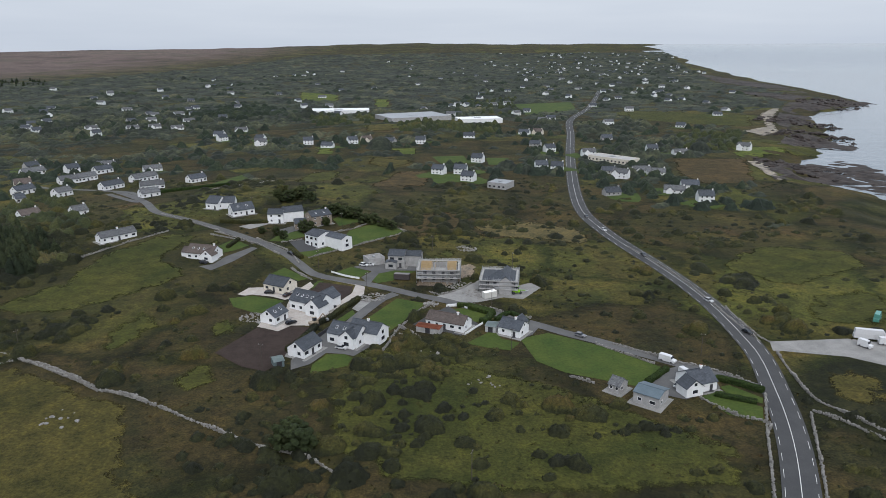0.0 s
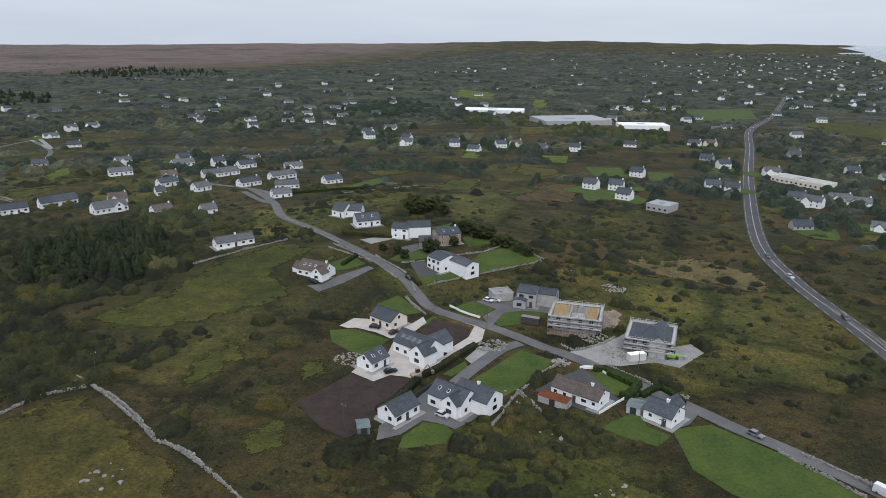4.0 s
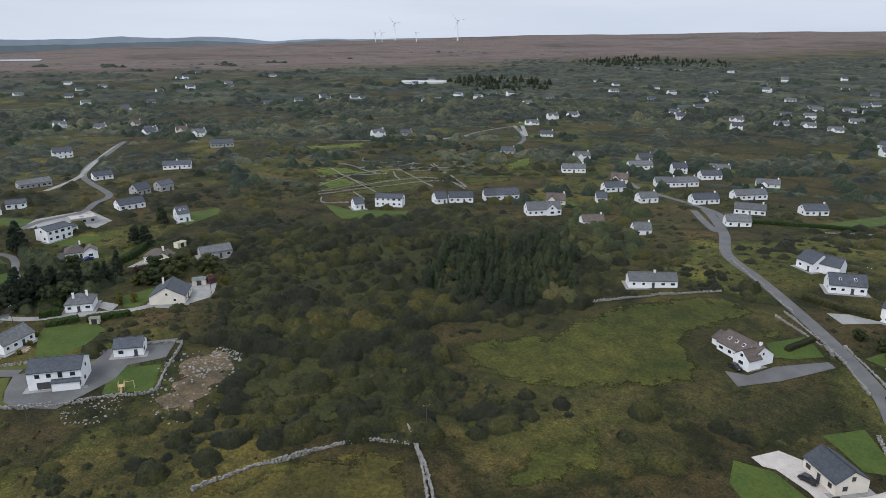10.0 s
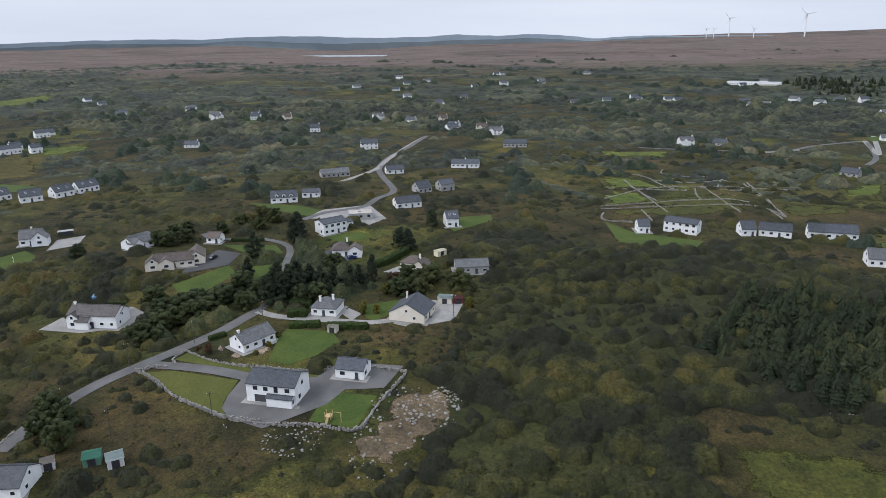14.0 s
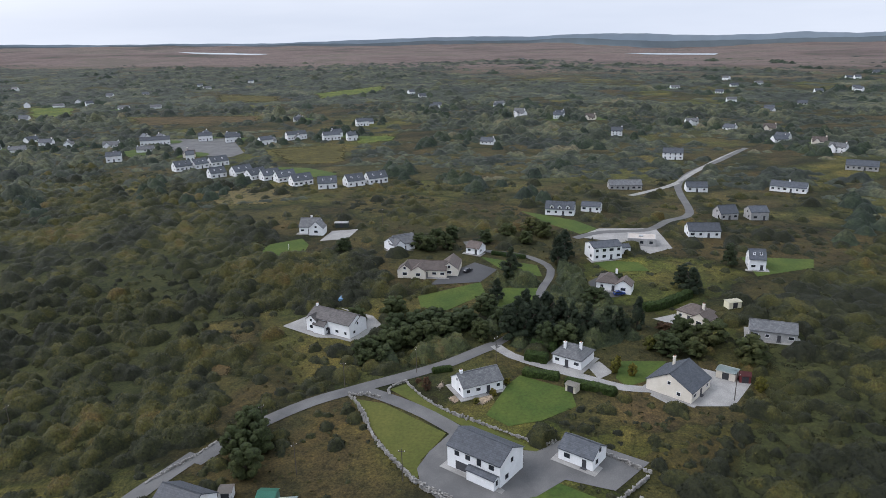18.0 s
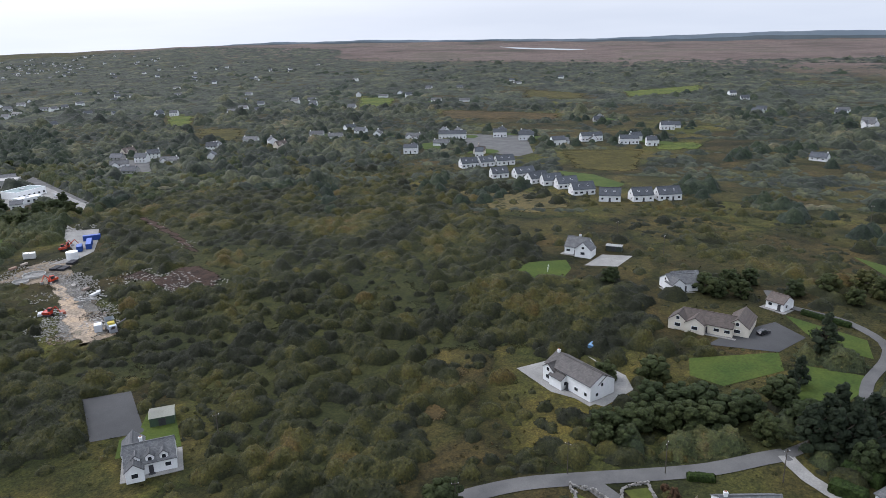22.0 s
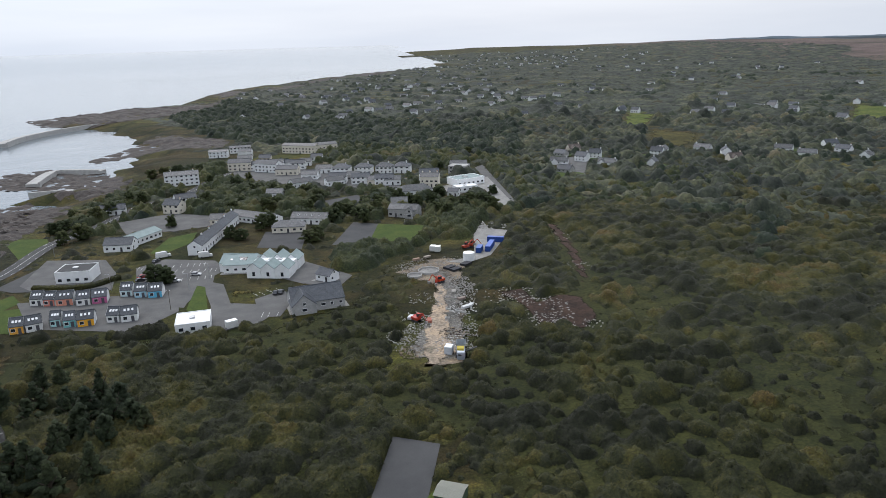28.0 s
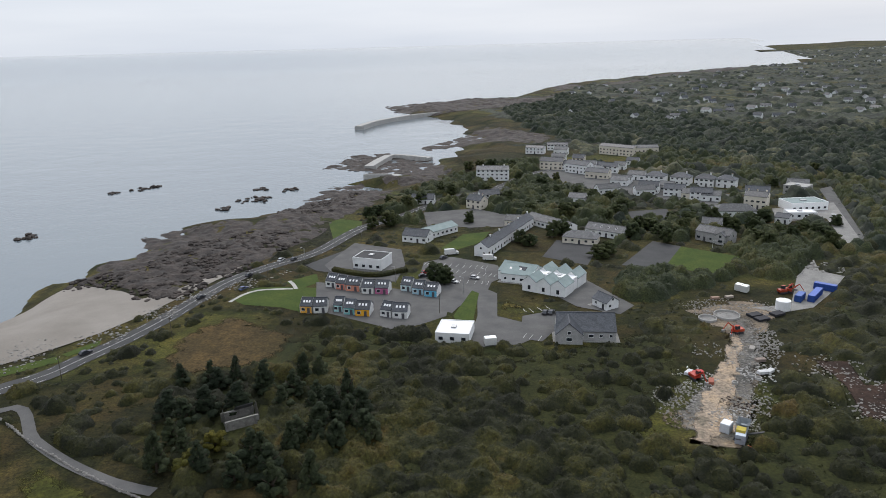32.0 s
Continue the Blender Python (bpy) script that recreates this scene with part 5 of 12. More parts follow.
def container(x, y, yaw, colour, L=6.0, label="blue steel site container", W=2.45, H=2.6):
    c = empty("container", foot(x, y, yaw), label, "container")
    bm = box_bm((-L / 2, -W / 2, 0.1), (L / 2, W / 2, H))
    part("body", bm, PAINT, c, colour=colour)
    n = int(L / 0.5)
    for sy in (-1, 1):
        bm = bmesh.new()
        for k in range(n):
            add_box(bm, (-L / 2 + (k + .25) * L / n, sy * W / 2 - 0.03, 0.25), (-L / 2 + (k + .7) * L / n, sy * W / 2 + 0.03, H - 0.15))
        part("ribs", bm, PAINT, c, colour=colour)
    part("roof", box_bm((-L / 2 + .1, -W / 2 + .1, H), (L / 2 - .1, W / 2 - .1, H + 0.05)), PAINT, c, colour=tuple(min(1, v * 1.5 + .1) for v in colour))
    part("door", box_bm((L / 2, -W / 2 + .15, 0.25), (L / 2 + .05, W / 2 - .15, H - .15)), PAINT, c, colour=colour)
    return c


def shed(x, y, yaw, L, W, H, wall, roof_mat, label, rise=0.5, name="shed", colour=None, rcolour=None):
    s = empty(name, foot(x, y, yaw, 0.05), label, "shed")
    KEEP.append(([(x - L / 2, y - W / 2), (x + L / 2, y - W / 2), (x + L / 2, y + W / 2), (x - L / 2, y + W / 2)], 1.5))
    part("wall", box_bm((-L / 2, -W / 2, -0.8), (L / 2, W / 2, H)), wall, s, colour=colour)
    bm = bmesh.new()
    v = [bm.verts.new(p) for p in ((-L / 2 - .2, -W / 2 - .25, H - .05), (L / 2 + .2, -W / 2 - .25, H - .05), (L / 2 + .2, 0, H + rise), (-L / 2 - .2, 0, H + rise), (-L / 2 - .2, W / 2 + .25, H - .05), (L / 2 + .2, W / 2 + .25, H - .05))]
    bm.faces.new((v[0], v[1], v[2], v[3])); bm.faces.new((v[3], v[2], v[5], v[4]))
    got = bmesh.ops.solidify(bm, geom=bm.faces[:], thickness=0.08)
    part("roof", bm, roof_mat, s, colour=rcolour)
    gb = bmesh.new()
    for sx in (-L / 2, L / 2):
        gb.faces.new([gb.verts.new(p) for p in ((sx, -W / 2, H), (sx, W / 2, H), (sx, 0, H + rise))])
    bmesh.ops.solidify(gb, geom=gb.faces[:], thickness=0.05)
    part("gable", gb, wall, s, colour=colour)
    part("door", box_bm((-0.9, -W / 2 - .05, 0), (0.9, -W / 2 + .02, min(2.1, H - .2))), DARK, s)
    return s


def scaffold_house(x, y, yaw, L, W, stage, label):
    """A house under construction inside tube scaffolding; stage 0 has bare block walls, 1 has its roof on."""
    z = ground_z(x, y) + 0.1
    h = empty("house_under_construction", pose(x, y, z, 0, 0, yaw), label, "house")
    c, s = math.cos(radians(yaw)), math.sin(radians(yaw))
    KEEP.append(([(x + c * i * L / 2 - s * j * W / 2, y + s * i * L / 2 + c * j * W / 2) for i, j in ((-1, -1), (1, -1), (1, 1), (-1, 1))], 5))
    H = 5.4
    if stage:
        block(h, L, W, H, 2.4, BLOCK, SLATE, hip=True, over=0.6)
        block(h, W * 1.12, L * 0.42, H, 2.2, BLOCK, SLATE, pose(L * 0.22, -0.6, 0, 0, 0, 90), over=0.4)
    else:
        t = 0.4
        for nm, lo, hi in (("front_wall", (-L / 2, -W / 2, -1), (L / 2, -W / 2 + t, H)), ("back_wall", (-L / 2, W / 2 - t, -1), (L / 2, W / 2, H)), ("side_wall", (-L / 2, -W / 2 + t, -1), (-L / 2 + t, W / 2 - t, H)), ("side_wall", (L / 2 - t, -W / 2 + t, -1), (L / 2, W / 2 - t, H)), ("inner_wall", (-L * .15, -W / 2 + t, -1), (-L * .15 + t, W / 2 - t, H)), ("inner_wall", (L * .2, -W / 2 + t, -1), (L * .2 + t, W / 2 - t, H))):
            part(nm, box_bm(lo, hi), BLOCK, h)
        part("floor_slab", box_bm((-L / 2 + t, -W / 2 + t, 2.6), (L / 2 - t, W / 2 - t, 2.85)), CONCRETE, h)
        for sx in (-.34, .02, .36):
            bm = bmesh.new()
            g = [(-L * .0 + sx * L, -W / 2, H), (sx * L, W / 2, H), (sx * L, 0, H + 2.6)]
            f = bm.faces.new([bm.verts.new(p) for p in g]); bmesh.ops.solidify(bm, geom=[f], thickness=0.3)
            part("gable", bm, BLOCK, h)
        for side in (-1, 1):
            for k in range(11):
                xx = -L / 2 + 0.8 + k * (L - 1.6) / 10
                if -.02 < xx / L < .18:
                    continue
                bm = bmesh.new()
                add_tube(bm, (xx, side * (W / 2 + .3), H - .1), (xx, 0, H + 2.5), 0.07, 0.07, 4)
                part("rafter", bm, NEWWOOD, h)
        for x0, x1 in ((-L / 2, -L * .2), (L * .24, L / 2)):
            bm = bmesh.new()
            v = [bm.verts.new(p) for p in ((x0, -W / 2 - .3, H), (x1, -W / 2 - .3, H), (x1, -.3, H + 2.5), (x0, -.3, H + 2.5))]
            f = bm.faces.new(v); bmesh.ops.solidify(bm, geom=[f], thickness=0.05)
            part("roof_boarding", bm, NEWWOOD, h)
    # unglazed openings are dark panels on the wall: their inner shade is painted
    for i in range(int(L / 3.2)):
        for sd, turn in ((-1, 0), (1, 180)):
            for lv in (0.9, 3.5):
                o = part("dark_opening_panel", box_bm((-0.7, -0.05, 0), (0.7, 0.03, 1.3)), DARK, h, at=pose((i + .5) * L / int(L / 3.2) - L / 2, sd * (W / 2 + .01), lv, 0, 0, turn))
    for i in range(int(W / 3.4)):
        for sd, turn in ((-1, -90), (1, 90)):
            for lv in (0.9, 3.5):
                part("dark_opening_panel", box_bm((-0.6, -0.05, 0), (0.6, 0.03, 1.3)), DARK, h, at=pose(sd * (L / 2 + .01), (i + .5) * W / int(W / 3.4) - W / 2, lv, 0, 0, turn))
    # scaffold round all four sides
    a, b = L / 2 + 0.5, W / 2 + 0.5
    sc = empty("scaffolding", pose(x, y, z, 0, 0, yaw), "galvanised tube scaffolding with pale boards round a house", "scaffolding")
    for d in (0.0, 1.2):
        for k in range(int(2 * a / 2.1) + 1):
            xx = -a - d + k * 2 * (a + d) / int(2 * a / 2.1)
            for sy in (-1, 1):
                part("standard", tube_bm((xx, sy * (b + d), -0.3), (xx, sy * (b + d), H + 1.5), 0.06, 0.06, 4), STEEL, sc)
        for k in range(1, int(2 * b / 2.1)):
            yy = -b + k * 2 * b / int(2 * b / 2.1)
            for sx in (-1, 1):
                part("standard", tube_bm((sx * (a + d), yy, -0.3), (sx * (a + d), yy, H + 1.5), 0.06, 0.06, 4), STEEL, sc)
    for lv in (1.9, 3.7, 5.5):
        for sy in (-1, 1):
            part("board_walk", box_bm((-a - 1.2, sy * (b + .6) - .55, lv), (a + 1.2, sy * (b + .6) + .55, lv + .07)), CONCRETE, sc)
            part("toe_board", box_bm((-a - 1.25, sy * (b + 1.2) - .04, lv + .07), (a + 1.25, sy * (b + 1.2) + .04, lv + .45)), CONCRETE, sc)
            for d, hh in ((1.2, .55), (1.2, 1.05)):
                part("guard_rail", tube_bm((-a - 1.2, sy * (b + d), lv + hh), (a + 1.2, sy * (b + d), lv + hh), 0.05, 0.05, 4), STEEL, sc)
        for sx in (-1, 1):
            part("board_walk", box_bm((sx * (a + .6) - .55, -b - .05, lv + .005), (sx * (a + .6) + .55, b + .05, lv + .075)), CONCRETE, sc)
            part("toe_board", box_bm((sx * (a + 1.2) - .04, -b - 1.1, lv + .075), (sx * (a + 1.2) + .04, b + 1.1, lv + .45)), CONCRETE, sc)
            for d, hh in ((1.2, .55), (1.2, 1.05)):
                part("guard_rail", tube_bm((sx * (a + d), -b - 1.2, lv + hh), (sx * (a + d), b + 1.2, lv + hh), 0.05, 0.05, 4), STEEL, sc)


def digger(x, y, yaw, colour, label, long_arm=True):
    """A tracked excavator, or with a telescopic boom a site handler."""
    d = empty("excavator" if long_arm else "telehandler", foot(x, y, yaw), label, "digger")
    if long_arm:
        for sy in (-1, 1):
            part("track", box_bm((-1.5, sy * 1.0 - .28, 0), (1.5, sy * 1.0 + .28, .75)), DARK, d)
    else:
        for sx in (-1, 1):
            for sy in (-1, 1):
                part("wheel", tube_bm((sx * 1.5, sy * .8, .6), (sx * 1.5, sy * 1.2, .6), .6, .6, 12), DARK, d)
    part("body", box_bm((-1.9, -1.1, .8), (1.2, 1.1, 1.7)), GLOSS, d, colour=colour)
    part("cab", box_bm((-.2, .1, 1.7), (1.1, 1.05, 2.9)), GLASS, d)
    part("cab_roof", box_bm((-.25, .05, 2.9), (1.15, 1.1, 3.0)), GLOSS, d, colour=colour)
    if long_arm:
        part("boom", tube_bm((1.0, -.3, 1.6), (3.6, -.3, 4.0), .28, .2, 5), GLOSS, d, colour=colour)
        part("stick", tube_bm((3.6, -.3, 4.0), (5.4, -.3, 1.6), .2, .14, 5), GLOSS, d, colour=colour)
        part("bucket", box_bm((4.9, -.7, .7), (5.8, .1, 1.6)), STEEL, d)
    else:
        part("boom", tube_bm((-1.8, -.4, 2.0), (3.8, -.4, 1.3), .24, .18, 5), GLOSS, d, colour=colour)
        part("fork", box_bm((3.7, -1, .9), (4.9, .2, 1.1)), STEEL, d)


def turbine(x, y, z, h, r, turn, label="white wind turbine on a far ridge"):
    t = empty("wind_turbine", pose(x, y, z, 0, 0, turn), label, "wind turbine", "wind farm on the bog")
    part("tower", tube_bm((0, 0, -10), (0, 0, h), h * .035, h * .022, 8), FRAME, t)
    part("nacelle", box_bm((-h * .05, -h * .08, h - 1), (h * .05, h * .05, h + h * .05)), FRAME, t)
    for k in range(3):
        a = radians(90 + 120 * k + turn)
        bm = bmesh.new()
        tip, w = Vector((math.cos(a) * r, -h * .09, h + h * .02 + math.sin(a) * r)), Vector((-math.sin(a), 0, math.cos(a))) * r * .05
        hub = Vector((0, -h * .09, h + h * .02))
        v = [bm.verts.new(p) for p in (hub - w * .6, hub + w, hub * .5 + tip * .5 + w * .7, tip, hub * .5 + tip * .5 - w * .3)]
        f = bm.faces.new(v); bmesh.ops.solidify(bm, geom=[f], thickness=r * .02)
        part("blade", bm, FRAME, t)


def play_frame(x, y, yaw):
    p = empty("play_frame", foot(x, y, yaw), "wooden play frame with a slide and swing on a lawn", "play frame")
    for sx in (-1, 1):
        for sy in (-1, 1):
            part("post", box_bm((sx * .8 - .07, sy * .8 - .07, 0), (sx * .8 + .07, sy * .8 + .07, 2.6)), NEWWOOD, p)
        part("swing_leg", tube_bm((3.6, sx * 1.0, 0), (3.3, 0, 2.3), .07, .07, 5), NEWWOOD, p)
    part("deck", box_bm((-.9, -.9, 1.2), (.9, .9, 1.3)), NEWWOOD, p)
    part("beam", tube_bm((.7, 0, 2.3), (3.4, 0, 2.3), .08, .08, 5), NEWWOOD, p)
    bm = bmesh.new()
    v = [bm.verts.new(q) for q in ((-.35, -.9, 1.3), (.35, -.9, 1.3), (.35, -3.2, .2), (-.35, -3.2, .2))]
    f = bm.faces.new(v); bmesh.ops.solidify(bm, geom=[f], thickness=.08)
    part("slide", bm, NEWWOOD, p)


def goal(x, y, yaw, w=3.0, h=2.0):
    g = empty("goal_posts", foot(x, y, yaw), "small white goal frame on the grass", "goal")
    for sx in (-1, 1):
        part("post", tube_bm((sx * w / 2, 0, 0), (sx * w / 2, 0, h), .06, .06, 5), FRAME, g)
    part("crossbar", tube_bm((-w / 2, 0, h), (w / 2, 0, h), .06, .06, 5), FRAME, g)


def low_wall(line, height=1.0, thick=0.25, mat=None, label="low white rendered garden wall", name="garden_wall"):
    v0, _ = ribbon(line, thick / 2, -thick / 2, 0, 2.0)
    verts, faces = [], []
    n = len(v0) // 2
    for i in range(n):
        (x0, y0, z0), (x1, y1, z1) = v0[2 * i], v0[2 * i + 1]
        verts += [(x0, y0, z0 - .4), (x1, y1, z1 - .4), (x1, y1, z1 + height), (x0, y0, z0 + height)]
    for i in range(n - 1):
        b = 4 * i
        for k in range(4):
            faces.append((b + k, b + (k + 1) % 4, b + 4 + (k + 1) % 4, b + 4 + k))
    faces += [(0, 1, 2, 3), tuple(4 * (n - 1) + k for k in (3, 2, 1, 0))]
    return tagged(mesh_object(name, verts, faces, mat or WHITE), label, "wall", kind="structure")


def flat_building(x, y, yaw, L, W, H, wall, roof_mat, label, name="building", bands=1, parapet=0.3, windows=True):
    """A flat-roofed block with a parapet and a row of windows a floor."""
    z = ground_z(x, y) + .1
    b = empty(name, pose(x, y, z, 0, 0, yaw), label, "building")
    c, s = math.cos(radians(yaw)), math.sin(radians(yaw))
    KEEP.append(([(x + c * i * L / 2 - s * j * W / 2, y + s * i * L / 2 + c * j * W / 2) for i, j in ((-1, -1), (1, -1), (1, 1), (-1, 1))], 2))
    part("wall", box_bm((-L / 2, -W / 2, -1.2), (L / 2, W / 2, H)), wall, b)
    part("roof", box_bm((-L / 2 + .3, -W / 2 + .3, H), (L / 2 - .3, W / 2 - .3, H + .08)), roof_mat, b)
    bm = bmesh.new()
    for lo, hi in (((-L / 2 - .05, -W / 2 - .05, H), (L / 2 + .05, -W / 2 + .25, H + parapet)), ((-L / 2 - .05, W / 2 - .25, H), (L / 2 + .05, W / 2 + .05, H + parapet)), ((-L / 2 - .05, -W / 2 + .25, H), (-L / 2 + .25, W / 2 - .25, H + parapet)), ((L / 2 - .25, -W / 2 + .25, H), (L / 2 + .05, W / 2 - .25, H + parapet))):
        add_box(bm, lo, hi)
    part("parapet", bm, wall, b)
    part("roof_unit", box_bm((-L * .1, -W * .1, H + .08), (L * .05, W * .08, H + .6)), STEEL, b)
    if windows:
        for k in range(max(2, int(L / 3.5))):
            xx = (k + .5) * L / max(2, int(L / 3.5)) - L / 2
            for f in range(bands):
                for sd, t in ((-1, 0), (1, 180)):
                    put_window(b, xx, sd * W / 2, 1.0 + 2.8 * f, 1.5, 1.2, t, DARK)
    return b


def shop_unit(x, y, yaw, L, W, colour):
    """One small shop of a bright row: coloured front, slate roof, white upstand between the roofs."""
    z = ground_z(x, y) + .1
    s = empty("shop_unit", pose(x, y, z, 0, 0, yaw), "small gabled shop unit with a painted front and slate roof", "shop", "rows of small shops")
    c, d = math.cos(radians(yaw)), math.sin(radians(yaw))
    KEEP.append(([(x + c * i * L / 2 - d * j * W / 2, y + d * i * L / 2 + c * j * W / 2) for i, j in ((-1, -1), (1, -1), (1, 1), (-1, 1))], 2))
    block(s, L - .4, W, 2.7, 2.3, WHITE, SLATE, over=0.2)
    part("painted_front", box_bm((-L / 2 + .25, -W / 2 - .06, -.4), (L / 2 - .25, -W / 2, 2.6)), PAINT, s, colour=colour)
    part("painted_back", box_bm((-L / 2 + .25, W / 2, -.4), (L / 2 - .25, W / 2 + .06, 2.6)), PAINT, s, colour=colour)
    for sx in (-1, 1):
        bm = bmesh.new()
        x0 = sx * (L / 2 - .12)
        f = bm.faces.new([bm.verts.new(p) for p in ((x0 - .12, -W / 2 - .1, -1), (x0 - .12, W / 2 + .1, -1), (x0 - .12, W / 2 + .1, 2.95), (x0 - .12, 0, 5.45), (x0 - .12, -W / 2 - .1, 2.95))])
        bmesh.ops.solidify(bm, geom=[f], thickness=0.24)
        part("party_wall", bm, WHITE, s)
    put_window(s, -L * .22, -W / 2 - .06, .8, 1.5, 1.3, 0, FRAME)
    put_door(s, L * .2, -W / 2 - .06, 0, (0.08, 0.08, 0.09))
    for k in (-1, 0, 1):
        bm = box_bm((-.35, -.5, 0), (.35, .5, .07))
        part("roof_light", bm, FRAME, s, at=pose(k * L * .22, -W * .25, 2.7 + 1.15 + .26, math.degrees(math.atan(2.3 / (W / 2))), 0, 0))


def hall(x, y, yaw, L, W):
    """A white hall of gabled bays side by side under pale green sheet roofs, with a flat centre."""
    z = ground_z(x, y) + .1
    h = empty("community_hall", pose(x, y, z, 0, 0, yaw), "white gabled hall with pale green sheet roofs", "hall")
    c, d = math.cos(radians(yaw)), math.sin(radians(yaw))
    KEEP.append(([(x + c * i * L / 2 - d * j * W / 2, y + d * i * L / 2 + c * j * W / 2) for i, j in ((-1, -1), (1, -1), (1, 1), (-1, 1))], 3))
    for k in range(3):
        xx = (k - 1) * L / 3
        for yy in (-W * .3, W * .3):
            block(h, W * .4, L / 3 - .1, 4.2, 2.4, WHITE, SHEET, pose(xx, yy, 0, 0, 0, 90), over=.15)
        put_window(h, xx, -W / 2, .9, 1.2, 1.8, 0, DARK)
    part("flat_roof", box_bm((-L / 2 + .5, -W * .1, -1), (L / 2 - .5, W * .1, 5.2)), FRAME, h)
    part("roof_light", box_bm((-3, -1, 5.2), (-1, 1, 5.5)), STEEL, h)
    part("roof_light", box_bm((1, -1, 5.2), (3, 1, 5.5)), STEEL, h)
    block(h, 16, W * .55, 3.8, 2.8, WHITE, SHEET, pose(-L / 2 - 7.5, 3, 0), over=.2)
    for k in range(3):
        put_window(h, -L / 2 - 12 + 4.5 * k, 3 - W * .275, 1, 1.2, 1.4, 0, DARK)
    part("solar_panel", box_bm((-4, -1.2, 0), (4, 1.2, .08)), GLASS, h, "dark glass solar panels", at=pose(-L / 2 - 7.5, 3 - W * .14, 3.8 + 1.55, math.degrees(math.atan(2.8 / (W * .275))), 0, 0))


def pier(line, half, top, label):
    """A stone pier standing in the sea, with boulders along both feet."""
    pts = resample(line, 6)
    verts, faces = [], []
    for i, p in enumerate(pts):
        q = (pts[min(i + 1, len(pts) - 1)] - pts[max(i - 1, 0)]).normalized()
        nrm = Vector((-q.y, q.x))
        for off, zz in ((half * 1.15, SEA - 3), (half, top), (half * .8, top), (half * .78, top - .05), (-half * .78, top - .05), (-half * .8, top + 1.0), (-half, top + 1.0), (-half * 1.15, SEA - 3)):
            w = p + nrm * off
            verts.append((w.x, w.y, zz))
        if i:
            b = 8 * i
            faces += [(b - 8 + k, b - 7 + k, b + 1 + k, b + k) for k in range(7)]
    faces += [tuple(range(8)), tuple(8 * (len(pts) - 1) + k for k in range(7, -1, -1))]
    pr = tagged(mesh_object("pier", verts, faces, CONCRETE), label, "pier", kind="structure")


def shelf(poly, label, cell=3.0, rough=1.0, seed=4):
    """A broken shelf of shore rock, with gullies and pools where it dips below the sea."""
    ob = patch("rock_shelf", poly, ROCK, label, cell=cell, lift=0.0)
    me = ob.data
    co = np.zeros(len(me.vertices) * 3); me.vertices.foreach_get("co", co); co = co.reshape(-1, 3)
    rimv = np.zeros(len(co)); me.attributes["edge"].data.foreach_get("value", rimv)
    up = np.array([noise.noise(Vector((x / 11 + seed, y / 11, 0))) * 1.3 + noise.noise(Vector((x / 4, y / 4, seed))) * 0.9 + noise.noise(Vector((x / 1.7, y / 1.7, 5))) * 0.5 for x, y, z in co])
    co[:, 2] = np.maximum(co[:, 2], SEA - 0.1) + 0.55 + up * rough - rimv * 0.8
    me.vertices.foreach_set("co", co.ravel())
    me.shade_flat()
    return ob


def concrete_ring(x, y, r, tall=0.9):
    """A round tank of precast concrete, open above."""
    t = empty("concrete_ring", foot(x, y, 0, 0.1), "pale concrete tank ring lying on a building site", "concrete ring")
    bm = bmesh.new()
    rings = [[bm.verts.new((q * math.cos(k * .2618), q * math.sin(k * .2618), z)) for k in range(24)] for q, z in ((r, 0), (r, tall), (r - .25, tall), (r - .25, .1))]
    for a_, b_ in zip(rings, rings[1:]):
        for k in range(24):
            bm.faces.new((a_[k], a_[(k + 1) % 24], b_[(k + 1) % 24], b_[k]))
    part("ring", bm, CONCRETE, t)
    part("bed", tube_bm((0, 0, 0), (0, 0, .12), r - .27, r - .27, 24), GREYGRAVEL, t)


def water_tank(x, y, r=2.6, tall=3.6):
    t = empty("water_tank", foot(x, y, 0, 0.1), "white cylindrical water tank on a building site", "tank")
    part("shell", tube_bm((0, 0, 0), (0, 0, tall), r, r, 20), WHITE, t)
    part("lid", tube_bm((0, 0, tall), (0, 0, tall + .35), r + .06, r * .3, 20), FRAME, t)
    for k in range(5):
        part("rung", box_bm((-.3, -r - .1, .5 + k * .6), (.3, -r + .02, .56 + k * .6)), STEEL, t)


